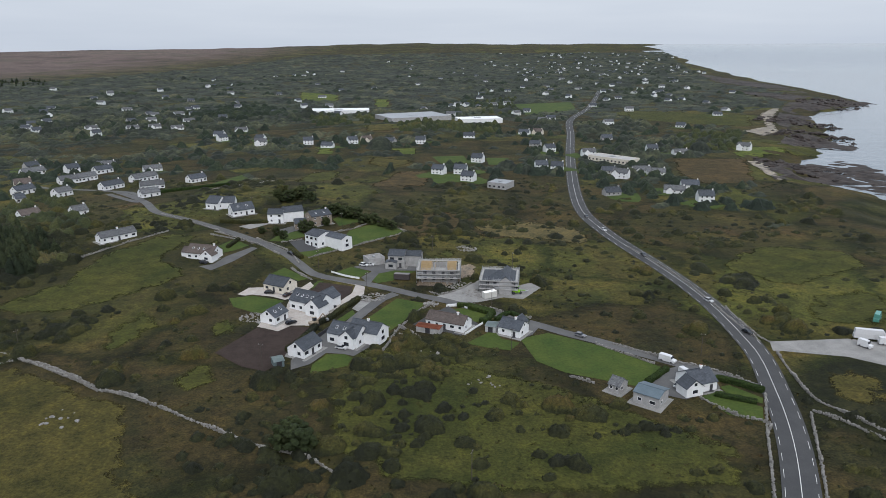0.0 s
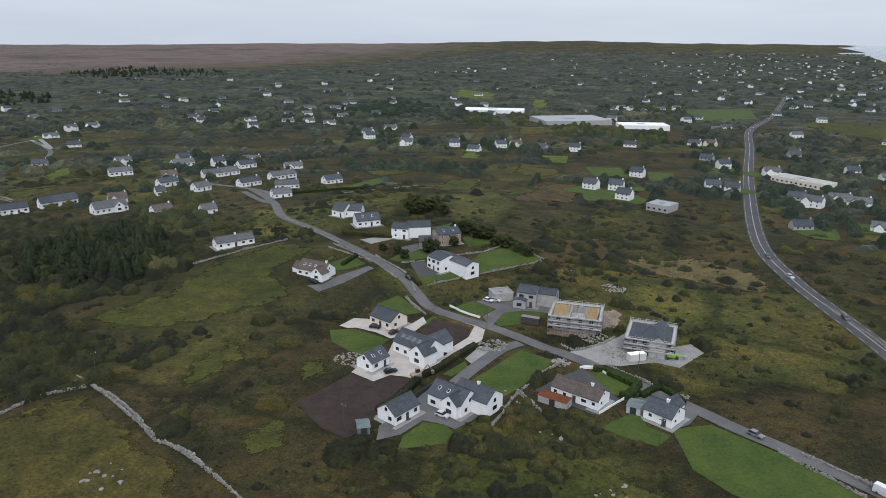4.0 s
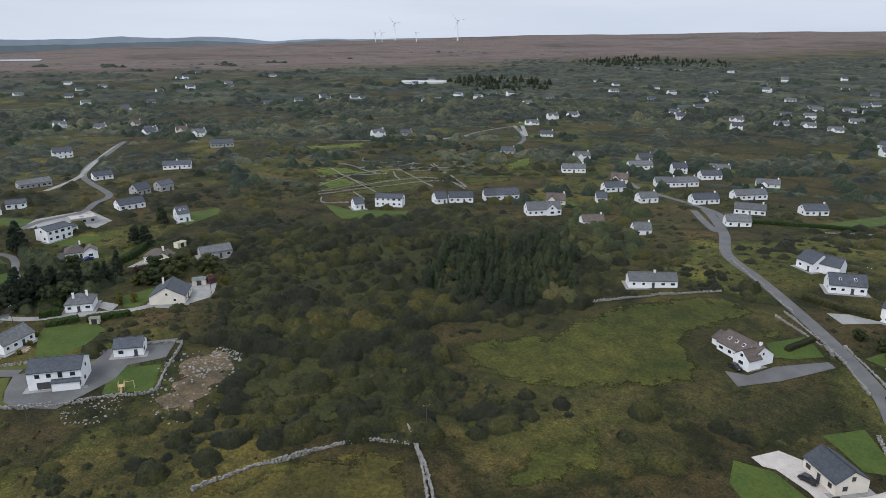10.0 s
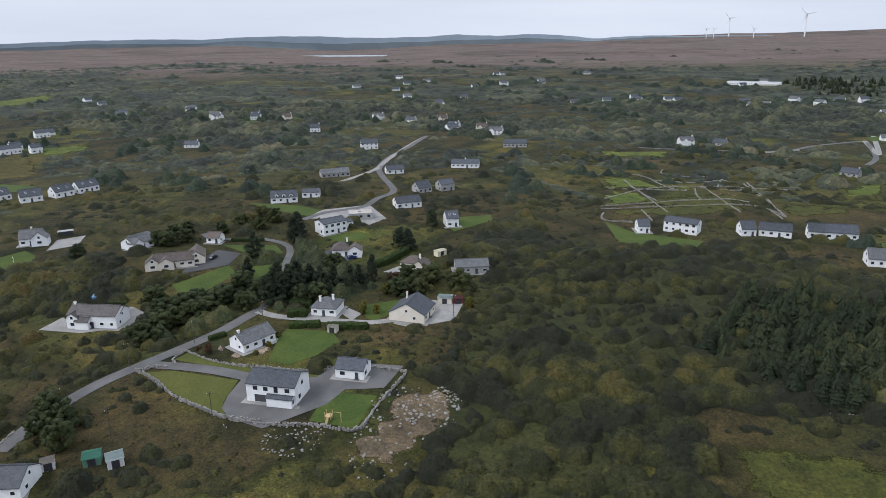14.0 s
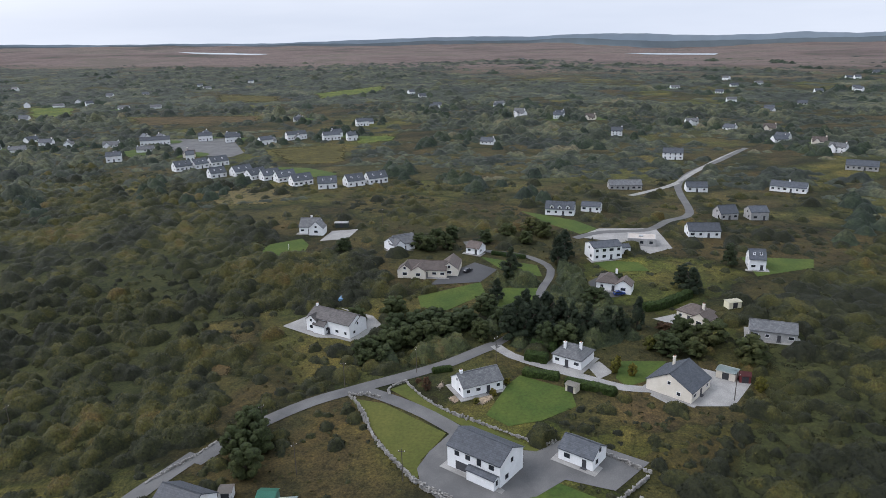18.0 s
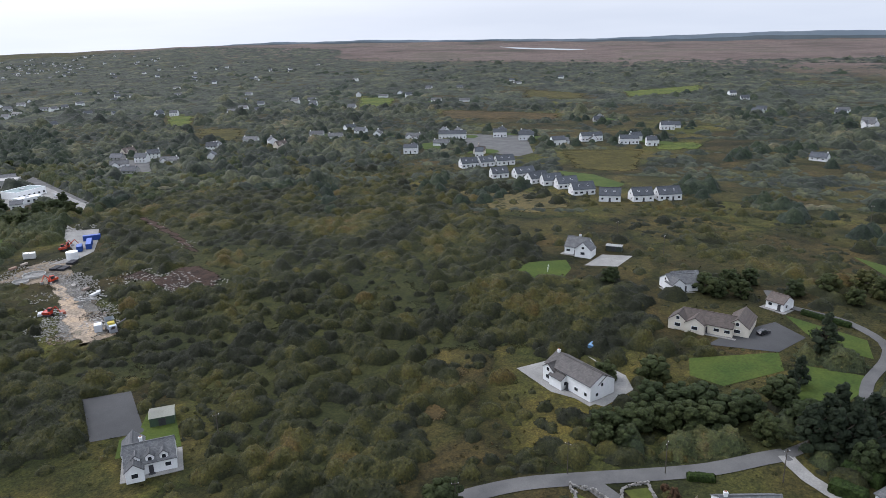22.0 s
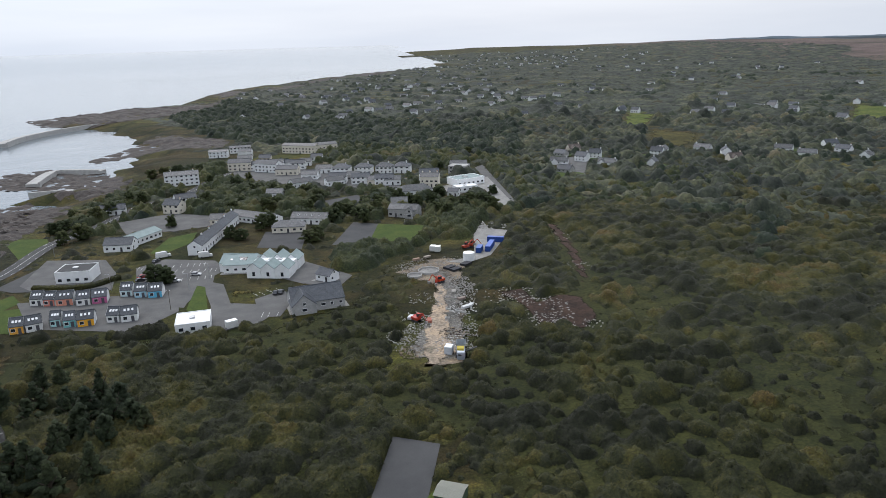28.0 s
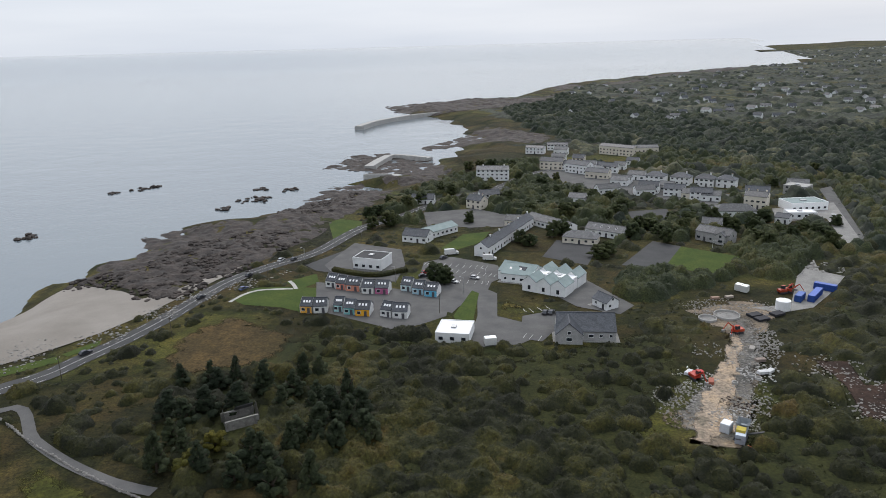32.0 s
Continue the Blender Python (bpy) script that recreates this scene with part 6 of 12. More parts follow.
def crusher(x, y, yaw):
    """A stone crusher: hopper, body on tracks and two sloping belts."""
    m = empty("stone_crusher", foot(x, y, yaw), "grey mobile stone crusher with conveyor belts on rubble", "crusher")
    for sy in (-1, 1):
        part("track", box_bm((-2.4, sy * 1.2 - .3, 0), (2.4, sy * 1.2 + .3, .9)), DARK, m)
    part("body", box_bm((-3.4, -1.2, .9), (2.6, 1.2, 2.4)), PAINT, m, colour=(.28, .31, .33))
    part("engine_box", box_bm((.4, -1.1, 2.4), (2.5, 1.1, 3.3)), PAINT, m, colour=(.45, .36, .06))
    bm = bmesh.new()
    lo = [bm.verts.new((px, py, 2.4)) for px, py in ((-3, -.7), (-1, -.7), (-1, .7), (-3, .7))]
    hi = [bm.verts.new((px, py, 3.6)) for px, py in ((-4, -1.6), (0, -1.6), (0, 1.6), (-4, 1.6))]
    for k in range(4):
        bm.faces.new((lo[k], lo[(k + 1) % 4], hi[(k + 1) % 4], hi[k]))
    bmesh.ops.solidify(bm, geom=bm.faces[:], thickness=0.08)
    part("hopper", bm, PAINT, m, colour=(.3, .33, .35))
    part("conveyor", box_bm((-3.6, -.5, -.12), (3.6, .5, .12)), DARK, m, at=pose(5.2, 0, 2.2, 0, -28, 0))
    part("conveyor", box_bm((-2.4, -.4, -.1), (2.4, .4, .1)), DARK, m, at=pose(-.5, 3.0, 1.7, 0, -24, 90))


def stack(x, y, yaw, L, W, H, colour, name, label, category):
    """A layered stack: boards, pipes under a sheet, or bales on bearers."""
    t = empty(name, foot(x, y, yaw, 0.12), label, category)
    for sx in (-.35, .35):
        part("bearer", box_bm((sx * L - .1, -W / 2, 0), (sx * L + .1, W / 2, .12)), TIMBER, t)
    k, z = 0, .12
    while z < H:
        part("layer", box_bm((-L / 2 + (k % 2) * .08, -W / 2 + (k % 3) * .05, z), (L / 2 - (k % 3) * .06, W / 2 - (k % 2) * .07, z + .26)), PAINT, t, colour=tuple(v * (1 - .12 * (k % 2)) for v in colour))
        z, k = z + .28, k + 1


def ruin(x, y, yaw, L=9.0, W=5.5):
    """A roofless stone cottage sunk in trees."""
    r = empty("ruined_cottage", foot(x, y, yaw, -.2), "roofless grey stone cottage sunk among pines", "ruin")
    KEEP.append(([(x - L / 2, y - L / 2), (x + L / 2, y - L / 2), (x + L / 2, y + L / 2), (x - L / 2, y + L / 2)], 2.5))
    for sy in (-1, 1):
        part("side_wall", box_bm((-L / 2, sy * W / 2 - .3, 0), (L / 2, sy * W / 2 + .3, 2.9)), STONE, r)
    for sx in (-1, 1):
        bm = bmesh.new()
        f = bm.faces.new([bm.verts.new((sx * L / 2 - .3, py, pz)) for py, pz in ((-W / 2, 0), (W / 2, 0), (W / 2, 2.9), (.2, 5.3), (-.2, 5.3), (-W / 2, 2.9))])
        bmesh.ops.solidify(bm, geom=[f], thickness=.6)
        part("gable_wall", bm, STONE, r)
    part("roof_remains", box_bm((-L / 2 + .4, -.06, 0), (L * .1, .06, 3.3)), OLDSLATE, r, at=pose(0, -W / 2 + .1, 2.9, -48, 0, 0))


def lake(poly):
    """Open water on the far bog."""
    patch("lake", poly, WATER, "pale lake far out on the bog", lift=1.2, cell=60.0, clear=False)


# far hills beyond the bog, distance haze painted into their pale blue
HILL = speckled("far hillside in painted haze", (0.27, 0.33, 0.385), (0.33, 0.385, 0.43), 0.002, 1.0, 0.01, 0.01, stain=0.1)
LOWHILL = speckled("lower hillside in painted haze", (0.16, 0.195, 0.215), (0.20, 0.235, 0.25), 0.002, 1.0, 0.01, 0.01, stain=0.15)
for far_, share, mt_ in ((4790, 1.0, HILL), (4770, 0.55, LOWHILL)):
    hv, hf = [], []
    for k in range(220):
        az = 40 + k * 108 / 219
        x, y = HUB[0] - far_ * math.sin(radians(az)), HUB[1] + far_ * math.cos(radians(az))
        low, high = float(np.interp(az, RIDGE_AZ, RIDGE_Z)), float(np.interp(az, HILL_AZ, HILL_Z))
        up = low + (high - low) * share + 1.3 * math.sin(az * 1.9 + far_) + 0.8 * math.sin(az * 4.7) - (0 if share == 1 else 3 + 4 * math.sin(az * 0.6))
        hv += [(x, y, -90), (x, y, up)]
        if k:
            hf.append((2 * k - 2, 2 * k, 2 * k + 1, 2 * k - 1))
    tagged(mesh_object("backdrop", hv, hf, mt_), "hills far beyond the bog, painted pale blue as haze", "hills", kind="structure")


def bays(line, depth, gap=2.5, name="bay_marking"):
    """White parking lines standing off a kerb line."""
    pts = resample(line, gap)
    verts, faces = [], []
    for i in range(len(pts) - 1):
        p, d = pts[i], (pts[i + 1] - pts[i]).normalized()
        n = Vector((-d.y, d.x)) * depth
        b = len(verts)
        for q in (p - d * .07, p + d * .07, p + d * .07 + n, p - d * .07 + n):
            verts.append((q.x, q.y, ground_z(q.x, q.y) + 0.24))
        faces.append((b, b + 1, b + 2, b + 3))
    tagged(mesh_object(name, verts, faces, LINEPAINT), "white painted parking bay lines", "road marking", kind="structure")

# ---------------------------------------------------------------- layout

# roads
road("coast_road", [(20, 0), (50, 70), (72, 115), (82.9, 139.6), (90.7, 158.8), (96.5, 176.2), (101.1, 193.2), (106.5, 216.5), (108, 236.5), (108.1, 261.7), (105.7, 288.2), (100.6, 317.1), (94.2, 345.3), (88.8, 373.1), (84.9, 409.1), (88.1, 454.5), (99.4, 535.3), (117.9, 649), (139.5, 769.3), (167.4, 928.1), (224.4, 1103.9), (285.3, 1331.8), (323.1, 1484.1)], 8.6, TARMAC, "two-lane coast road with a white centre line", lines=True)
road("coast_road", [(50, 70), (20, 0), (-35.7, -55.7), (-46.8, -79.7), (-53.9, -111.3), (-57.6, -156.9), (-67.1, -182.3), (-79.8, -207.3), (-88.1, -255.4), (-105.3, -290.6), (-123.9, -339.4), (-147, -364.5), (-166, -416.3), (-187.9, -445.4), (-211.8, -446.5)], 8.2, TARMAC, "two-lane coast road along the sea front", lines=True)
road("local_road", [(97.7, 193.3), (88.7, 202.1), (77.5, 211.8), (66.8, 220.8), (55.3, 230.3), (44.5, 237.9), (31.2, 248.6), (-0.4, 270.8), (-10, 275.4), (-20.6, 281.8), (-32.1, 287.9), (-44.2, 292.4), (-57.9, 299.4), (-67.2, 312.5), (-77.6, 327.2), (-95.8, 343.9), (-119.8, 363.1), (-142.8, 381), (-166.9, 399.8), (-186.2, 429.8), (-210.1, 459.6), (-225, 475)], 5, ASPHALT, "narrow grey local road")
road("driveway", [(-19.9, 277.5), (-25.4, 271), (-29.8, 260.8), (-33.7, 250.1), (-35.9, 243.3)], 4.6, ASPHALT, "grey driveway with wheel tracks")
road("local_road", [(-70, 40), (-214.3, 76.2), (-225.6, 81.9), (-236.4, 86.2), (-245.4, 90.8), (-256, 98.7), (-264.5, 108.3), (-276.2, 122.7), (-284.7, 132.1), (-294.6, 140.1), (-299.4, 144.4)], 4.8, ASPHALT, "narrow grey local road")
road("driveway", [(-298.7, 144.2), (-292.4, 150.2), (-287.2, 160.4), (-281.2, 173.8), (-277.4, 183.4), (-277.6, 190.6)], 3.6, GREYGRAVEL, "gravel drive to two bungalows")
road("driveway", [(-265.2, 110.6), (-260.5, 121.9), (-254.5, 132.9), (-248.1, 141.8)], 4.6, ASPHALT, "curving driveway with wheel tracks")
road("local_road", [(-408.4, 165.6), (-418.6, 177.1), (-425.5, 198.3), (-442.8, 208.8), (-461.8, 221.5), (-510.4, 222.1), (-541, 224.2), (-579.7, 235.9), (-626.3, 261.8), (-685.2, 289.3)], 4.2, ASPHALT, "narrow grey local road")
road("lane", [(-299.4, 144.4), (-313, 151.1), (-329.3, 155.6), (-345.9, 155), (-362.4, 157.5), (-373.3, 155.5), (-383.2, 144.5), (-386, 132.6), (-388.6, 122.6), (-398.3, 117)], 3.2, ASPHALT, "lane between hedges")
road("lane", [(-40, 20), (-46.2, -44.3), (-67.6, -32.2), (-83.8, -24.5), (-100.2, -19.3), (-111.9, -17.8)], 3.2, ASPHALT, "narrow lane")
road("lane", [(-498.3, 193.7), (-538.4, 220.6), (-577.4, 236.6), (-630.2, 261.4), (-674.8, 283.8)], 4, GREYGRAVEL, "grey lane")
road("lane", [(-544.5, 635.4), (-486.1, 593.7), (-563.2, 662)], 4, GREYGRAVEL, "grey lane")
road("lane", [(-226.7, 467.2), (-191.4, 432.3), (-210.9, 467.8), (-244.1, 482.3), (-279.8, 491.3), (-297.8, 503.1)], 4, ASPHALT, "lane between houses")

# yards, lawns and fields
patch("gravel_yard", [(115.2, 228.6), (132.8, 228.8), (142.7, 228.9), (158, 221.6), (146.7, 203.6), (134.8, 214.5), (116, 220.5), (112.8, 220.7)], GREYGRAVEL, "grey gravel truck yard beside the coast road")
patch("yard", [(-45.3, 229), (-43.4, 237.3), (-35.9, 243.3), (-31.1, 239.3), (-23.9, 240.2), (-21.2, 233.5), (-27, 222.9), (-30.4, 217.6), (-34.2, 219.2), (-40.1, 219.8), (-44.1, 211.2), (-49.5, 206.9), (-51, 214.1), (-48.8, 217.8)], ASPHALT, "grey tarmac yard round a house", lift=0.14)
patch("lawn", [(-43.3, 210.9), (-39.7, 218.8), (-33.5, 219), (-30.7, 216.3), (-31.6, 210.2), (-42.9, 204.3)], LAWN, "mown lawn in front of a house")
patch("lawn", [(-32.4, 244.6), (-27.1, 255.2), (-19.1, 272.1), (-7.5, 267.1), (-13, 251.7), (-20.6, 237.8), (-23.8, 236.1), (-27.1, 241.4)], LAWN, "mown lawn beside a driveway")
patch("lawn", [(-41.1, 247.9), (-35.9, 259), (-34.1, 254.8), (-37.7, 247.4)], LAWN, "strip of mown lawn beside a hedge")
patch("gravel_yard", [(-69.1, 241.6), (-67.9, 249.3), (-61.9, 256.9), (-62.8, 266.7), (-53.3, 274.6), (-45.6, 264.8), (-43.7, 251.4), (-47.4, 242.3), (-51.8, 243.2), (-56.7, 243), (-60.5, 237.7)], GRAVEL, "pale gravel yard of a house", lift=0.14)
patch("gravel_yard", [(-47.2, 263.2), (-41.8, 268.7), (-38.3, 277.2), (-37.9, 287), (-54.3, 294), (-52.8, 297.2), (-33.7, 285), (-33.2, 276.3), (-39, 264.5), (-43.7, 251.4)], GRAVEL, "pale gravel drive of a house", lift=0.15)
patch("soil_bed", [(-56.5, 272.9), (-54, 289.5), (-38.8, 285.2), (-38.8, 277.7), (-42, 269.4), (-45.7, 267), (-52.6, 272.1)], SOIL, "freshly dug brown soil", lift=0.12)
patch("soil_bed", [(-77.9, 219.3), (-73.7, 229.2), (-68.8, 241), (-60.5, 237.7), (-56.6, 242.7), (-47.2, 241.5), (-48.3, 233.2), (-53.6, 220.6), (-53.6, 211.5), (-57.7, 205.8), (-65.9, 208.9)], SOIL, "large bed of freshly dug brown soil")
patch("gravel_patch", [(-36.3, 260.5), (-33, 271.4), (-27.8, 270.4), (-27.7, 266.1), (-32, 255.9)], GREYGRAVEL, "dark gravel strip")
patch("lawn", [(-85.4, 228), (-90.1, 241.5), (-86.5, 251.1), (-76, 257.3), (-70.7, 251.6), (-72.2, 242.7), (-72.1, 236.6), (-77, 220.6)], GREENFIELD, "green grass strip")
patch("gravel_yard", [(-85.4, 273.9), (-82.5, 281.5), (-76.5, 282.3), (-64.8, 274.9), (-61.1, 281.2), (-58, 289.7), (-55.6, 285), (-58.7, 273.8), (-64.5, 268.7), (-70.5, 271.9), (-79.2, 273.9), (-81.7, 272.6)], GRAVEL, "pale gravel yard of a bungalow", lift=0.14)
patch("lawn", [(-78.7, 295.9), (-72.9, 306.8), (-59.2, 293.8), (-65.7, 288.9), (-73.5, 293.5)], LAWN, "mown green garden lawn")
patch("lawn", [(-87.5, 269.6), (-78.8, 272.8), (-64.7, 267.8), (-68.5, 252.8), (-75.4, 256), (-83.4, 260.9)], LAWN, "mown green garden lawn")
patch("lawn", [(-57.2, 284.2), (-54.6, 291.5), (-52.3, 290.4), (-55.6, 281.9)], LAWN, "small green verge")
patch("lawn", [(-49.4, 301.4), (-42.5, 310.1), (-33.5, 304.2), (-37.5, 296)], LAWN, "mown green garden lawn")
patch("lawn", [(-31.3, 292.7), (-29.3, 301.8), (-22.6, 306.3), (-12.6, 306.2), (-22.4, 293.1), (-28.9, 289.6)], LAWN, "mown green garden lawn")
patch("yard", [(-40.8, 311), (-27.9, 315.5), (-18.6, 310.8), (-6.9, 321.9), (-4.6, 316), (-11.8, 306.6), (-22.6, 306.3), (-29.3, 301.8), (-32.1, 287.9), (-36.6, 296.5), (-32.6, 304.6), (-41.4, 309.6)], ASPHALT, "grey tarmac yard", lift=0.13)
patch("site_mud", [(-13.5, 291.5), (-8.9, 304.6), (-3.1, 307.7), (10.1, 321.5), (17.8, 314.4), (13.8, 299.9), (3.2, 286.7), (-7.8, 284.7), (-10.4, 279.6)], MUD, "bare earth of a building site")
patch("site_yard", [(-3.6, 274.2), (3.5, 281.4), (13.9, 292.3), (18.5, 300.4), (27, 284.9), (38.4, 292.4), (42.1, 286.1), (32.9, 272.4), (25.1, 274.4), (14.1, 268.7), (7.1, 268.2)], GREYGRAVEL, "grey stone yard of a building site")
patch("lawn", [(-12.1, 326.6), (3.6, 351.3), (13.4, 335.3), (1.5, 316.9), (-5.7, 317.7)], GREENFIELD, "rough green grass")
patch("yard", [(-11.6, 245.2), (-4.4, 256.4), (2, 264.2), (13, 246.7), (13.8, 243.7), (6.3, 235.2), (-4.8, 240.8)], TARMAC, "dark tarmac yard", lift=0.13)
patch("lawn", [(1.3, 260.2), (8.9, 262.7), (19.4, 255.4), (16.9, 248.9), (10.7, 248.2)], LAWN, "mown front lawn")
patch("lawn", [(8, 228.6), (18.3, 240.6), (20.9, 232.7), (27, 229.3), (23.2, 222.9), (16.5, 224.6)], LAWN, "mown green garden lawn")
patch("yard", [(15.3, 244.2), (20.9, 250.9), (26.1, 249.3), (36, 243.9), (32.4, 236.4), (27.2, 232), (19.7, 238)], ASPHALT, "grey yard of a bungalow", lift=0.13)
patch("lawn", [(-60.5, 339.6), (-51, 358), (-50.3, 365.4), (-36.6, 382.2), (-19.6, 367.7), (-43.3, 342.9), (-64.7, 322.3), (-71.9, 327.3), (-67.7, 332.5)], LAWN, "wide mown lawn")
patch("yard", [(-78.1, 343), (-72.2, 347.6), (-60.1, 333.6), (-69.9, 328.3)], TARMAC, "dark tarmac drive", lift=0.14)
patch("lawn", [(-88.4, 344.3), (-85.1, 357.1), (-76.4, 361.8), (-71.5, 353.5), (-80.7, 343.6)], LAWN, "mown green garden lawn")
patch("lawn", [(-81.5, 398), (-69.2, 415.6), (-58, 402), (-67.8, 387.1), (-74.7, 383.2)], LAWN, "mown green garden lawn")
patch("lawn", [(-62.3, 385.9), (-57.1, 397.8), (-45.3, 383.4), (-56.8, 372.9)], LAWN, "mown green garden lawn")
patch("yard", [(-110.6, 368), (-98, 379.3), (-93.8, 375.2), (-103.2, 363.2)], GREYGRAVEL, "gravel drive")
patch("yard", [(-90, 359.8), (-81.7, 370.8), (-77.4, 365.2), (-81.3, 356.9)], ASPHALT, "grey drive")
patch("lawn", [(-112.6, 331.4), (-106.8, 345.4), (-96.7, 336.3), (-102.2, 328.1), (-106.8, 324.3)], LAWN, "mown green garden lawn")
patch("yard", [(-111.9, 306.1), (-106.1, 309.1), (-103.5, 319.6), (-94.6, 334.1), (-91.5, 332.4), (-98.2, 313.2), (-104.7, 301.1)], ASPHALT, "grey drive of a dormer house", lift=0.14)
patch("field", [(-121.3, 341.6), (-113.1, 353.8), (-104.7, 346.5), (-113.2, 324.3), (-122.7, 333.3)], GREENFIELD, "small green field")
patch("field", [(-60, 90), (-160, 90), (-160.8, 164.7), (-159.8, 179.3), (-155.4, 193.2), (-148.9, 207.3), (-140.1, 213.9), (-128.8, 207.5), (-115.3, 200), (-105.3, 192.5), (-94.8, 190.2), (-88.5, 186.3), (-75, 150), (-50, 130)], MEADOW, "grazed field of yellow-green rough grass", cell=9)
patch("field", [(-126.7, 219.1), (-126.3, 238.9), (-121.9, 261.3), (-106.9, 253), (-100.1, 240.1), (-107.5, 221.7), (-116.4, 210.4)], GREENFIELD, "green rushy field", cell=9)
patch("field", [(-90.3, 197.5), (-87.1, 213), (-76, 215.8), (-66.2, 205), (-65.9, 193.5), (-81.6, 185.3)], GREENFIELD, "green rushy field", cell=9)
patch("field", [(-186, 256), (-166.9, 286.3), (-168.2, 318.8), (-144.6, 358.6), (-120.5, 352.4), (-123.9, 335.1), (-126.3, 314.3), (-106.5, 298.3), (-121.1, 273.7), (-138.2, 255.9), (-162.2, 245.8)], GREENFIELD, "green rushy field below a wall", cell=9)
patch("field", [(27.4, 232.8), (38.3, 237.9), (54.6, 227), (71.3, 209.8), (60.2, 196.2), (39.2, 206), (31.1, 214.4)], LAWN, "green field behind a wall", cell=9)
patch("field", [(149, 274.2), (189.6, 284.3), (171.3, 236.3), (146.7, 236.1), (133.4, 251.1)], GREENFIELD, "green roadside pasture", cell=9)
patch("field", [(123.4, 313.8), (158.3, 346.7), (200.8, 334.4), (203.3, 307.1), (150.6, 277.4), (136.8, 289.4)], GREENFIELD, "rough green pasture", cell=9)
patch("field", [(122.3, 212), (141.3, 204.1), (133.3, 177.2), (123.5, 174.7), (110.7, 189)], MEADOW, "roadside pasture", cell=9)
patch("field", [(-33.4, 231.9), (-8.8, 222.9), (21.3, 210.1), (45.9, 194.5), (66.3, 177.2), (83.3, 164.7), (73.9, 139.9), (27.5, 136.5), (-11.4, 140.9), (-33.1, 159.9), (-38.3, 190.3)], GREENFIELD, "rough green grazing behind the houses", cell=10, clear=False, lift=0.06)
patch("field", [(5.2, 392.7), (57.9, 396.8), (82.7, 373.4), (79.3, 343.1), (51.9, 353), (22.9, 361.8)], STRAW, "dry yellow grass", cell=9, clear=False)
patch("field", [(119.5, 1192), (220.7, 1232.5), (203.6, 1086), (116.9, 1004.1)], LAWN, "playing field")
patch("field", [(-413.8, 340.6), (-415.4, 424.8), (-362.9, 398.3), (-394.7, 350), (-390.4, 331.1)], GREENFIELD, "small green fields", cell=12)
patch("lawn", [(-371.1, 316.1), (-348.7, 321.4), (-327.4, 345.2), (-316.5, 333.4), (-337.1, 307)], LAWN, "mown green garden lawn")
patch("field", [(-169.7, 472.3), (-155.3, 537.9), (-144.7, 516.9), (-161.1, 466.3)], LAWN, "green field")
patch("yard", [(-231.3, 135.3), (-238.4, 136.6), (-247.8, 140.3), (-242.8, 155.3), (-242.7, 162.1), (-248.4, 167.2), (-247.6, 176.7), (-242.6, 188.2), (-230.7, 180.3), (-232.8, 169.3), (-225.8, 163.5), (-218, 146.3), (-225.3, 137.7)], ASPHALT, "grey tarmac yard round a two-storey house", lift=0.13)
patch("lawn", [(-260.1, 109), (-258.6, 119.3), (-246.8, 139.1), (-234.7, 135.4), (-227.2, 136.4), (-232.6, 129.8)], DRYLAWN, "triangular mown lawn behind a stone wall")
patch("lawn", [(-266.4, 118.6), (-270.3, 122.6), (-261.4, 131.3), (-252.3, 146.9), (-242.9, 163.4), (-242, 162.2), (-248.2, 147.5), (-256.8, 132.4)], DRYLAWN, "strip of mown lawn along a driveway")
patch("lawn", [(-218.8, 158.3), (-233, 164.6), (-226.9, 177.8), (-211.6, 170.1)], LAWN, "mown lawn with a play frame")
patch("site_mud", [(-209.6, 173.6), (-224.6, 181.4), (-231.8, 192.2), (-220.7, 199.6), (-207.7, 195), (-201.9, 186.6), (-190.7, 175.3), (-196, 170.7), (-204.6, 162)], DIGGED, "dug-over ochre stony ground beside a walled yard")
patch("lawn", [(-257.2, 147.6), (-274.7, 151.4), (-280.2, 154.1), (-274.2, 168.9), (-265.3, 170.8), (-256.8, 162.4), (-252.7, 154.1)], LAWN, "garden lawn")
patch("soil_bed", [(-268.1, 129.8), (-278.7, 132.5), (-269.1, 136.9), (-265.1, 141.7), (-271.2, 150.3), (-271.8, 154.2), (-258.3, 145.9), (-258.6, 138.2)], MUD, "planted garden beds")
patch("lawn", [(-293.5, 182.4), (-295.7, 196.5), (-284.5, 192.4), (-278.2, 184.4), (-282.7, 181.4)], LAWN, "garden lawn")
patch("yard", [(-274.4, 190.3), (-288.4, 195.9), (-293.3, 204.3), (-289.4, 213), (-285.2, 218.3), (-271.8, 211.6), (-270.4, 203), (-270.5, 194.4)], GREYGRAVEL, "pale gravel yard", lift=0.13)
patch("yard", [(-288.5, 173.3), (-292.7, 176.6), (-286.1, 180.7), (-281.3, 176.6)], GREYGRAVEL, "gravel turning place")
patch("yard", [(-303.3, 69.2), (-312.5, 74.8), (-301.8, 82.3), (-297.1, 96.1), (-301.7, 98.5), (-315, 94.1), (-321.1, 83.5), (-315.6, 98.2), (-309.2, 103.2), (-296.7, 100.2), (-296.4, 84.5)], GREYGRAVEL, "pale gravel yard round a long house", lift=0.13)
patch("lawn", [(-335, 109.9), (-351.8, 130.9), (-341.1, 134.8), (-323.8, 123.1), (-325, 113.4)], LAWN, "green garden")
patch("lawn", [(-347.1, 138.3), (-349.2, 154.3), (-338.4, 154.1), (-322.6, 149.6), (-321.3, 139.8)], LAWN, "green garden")
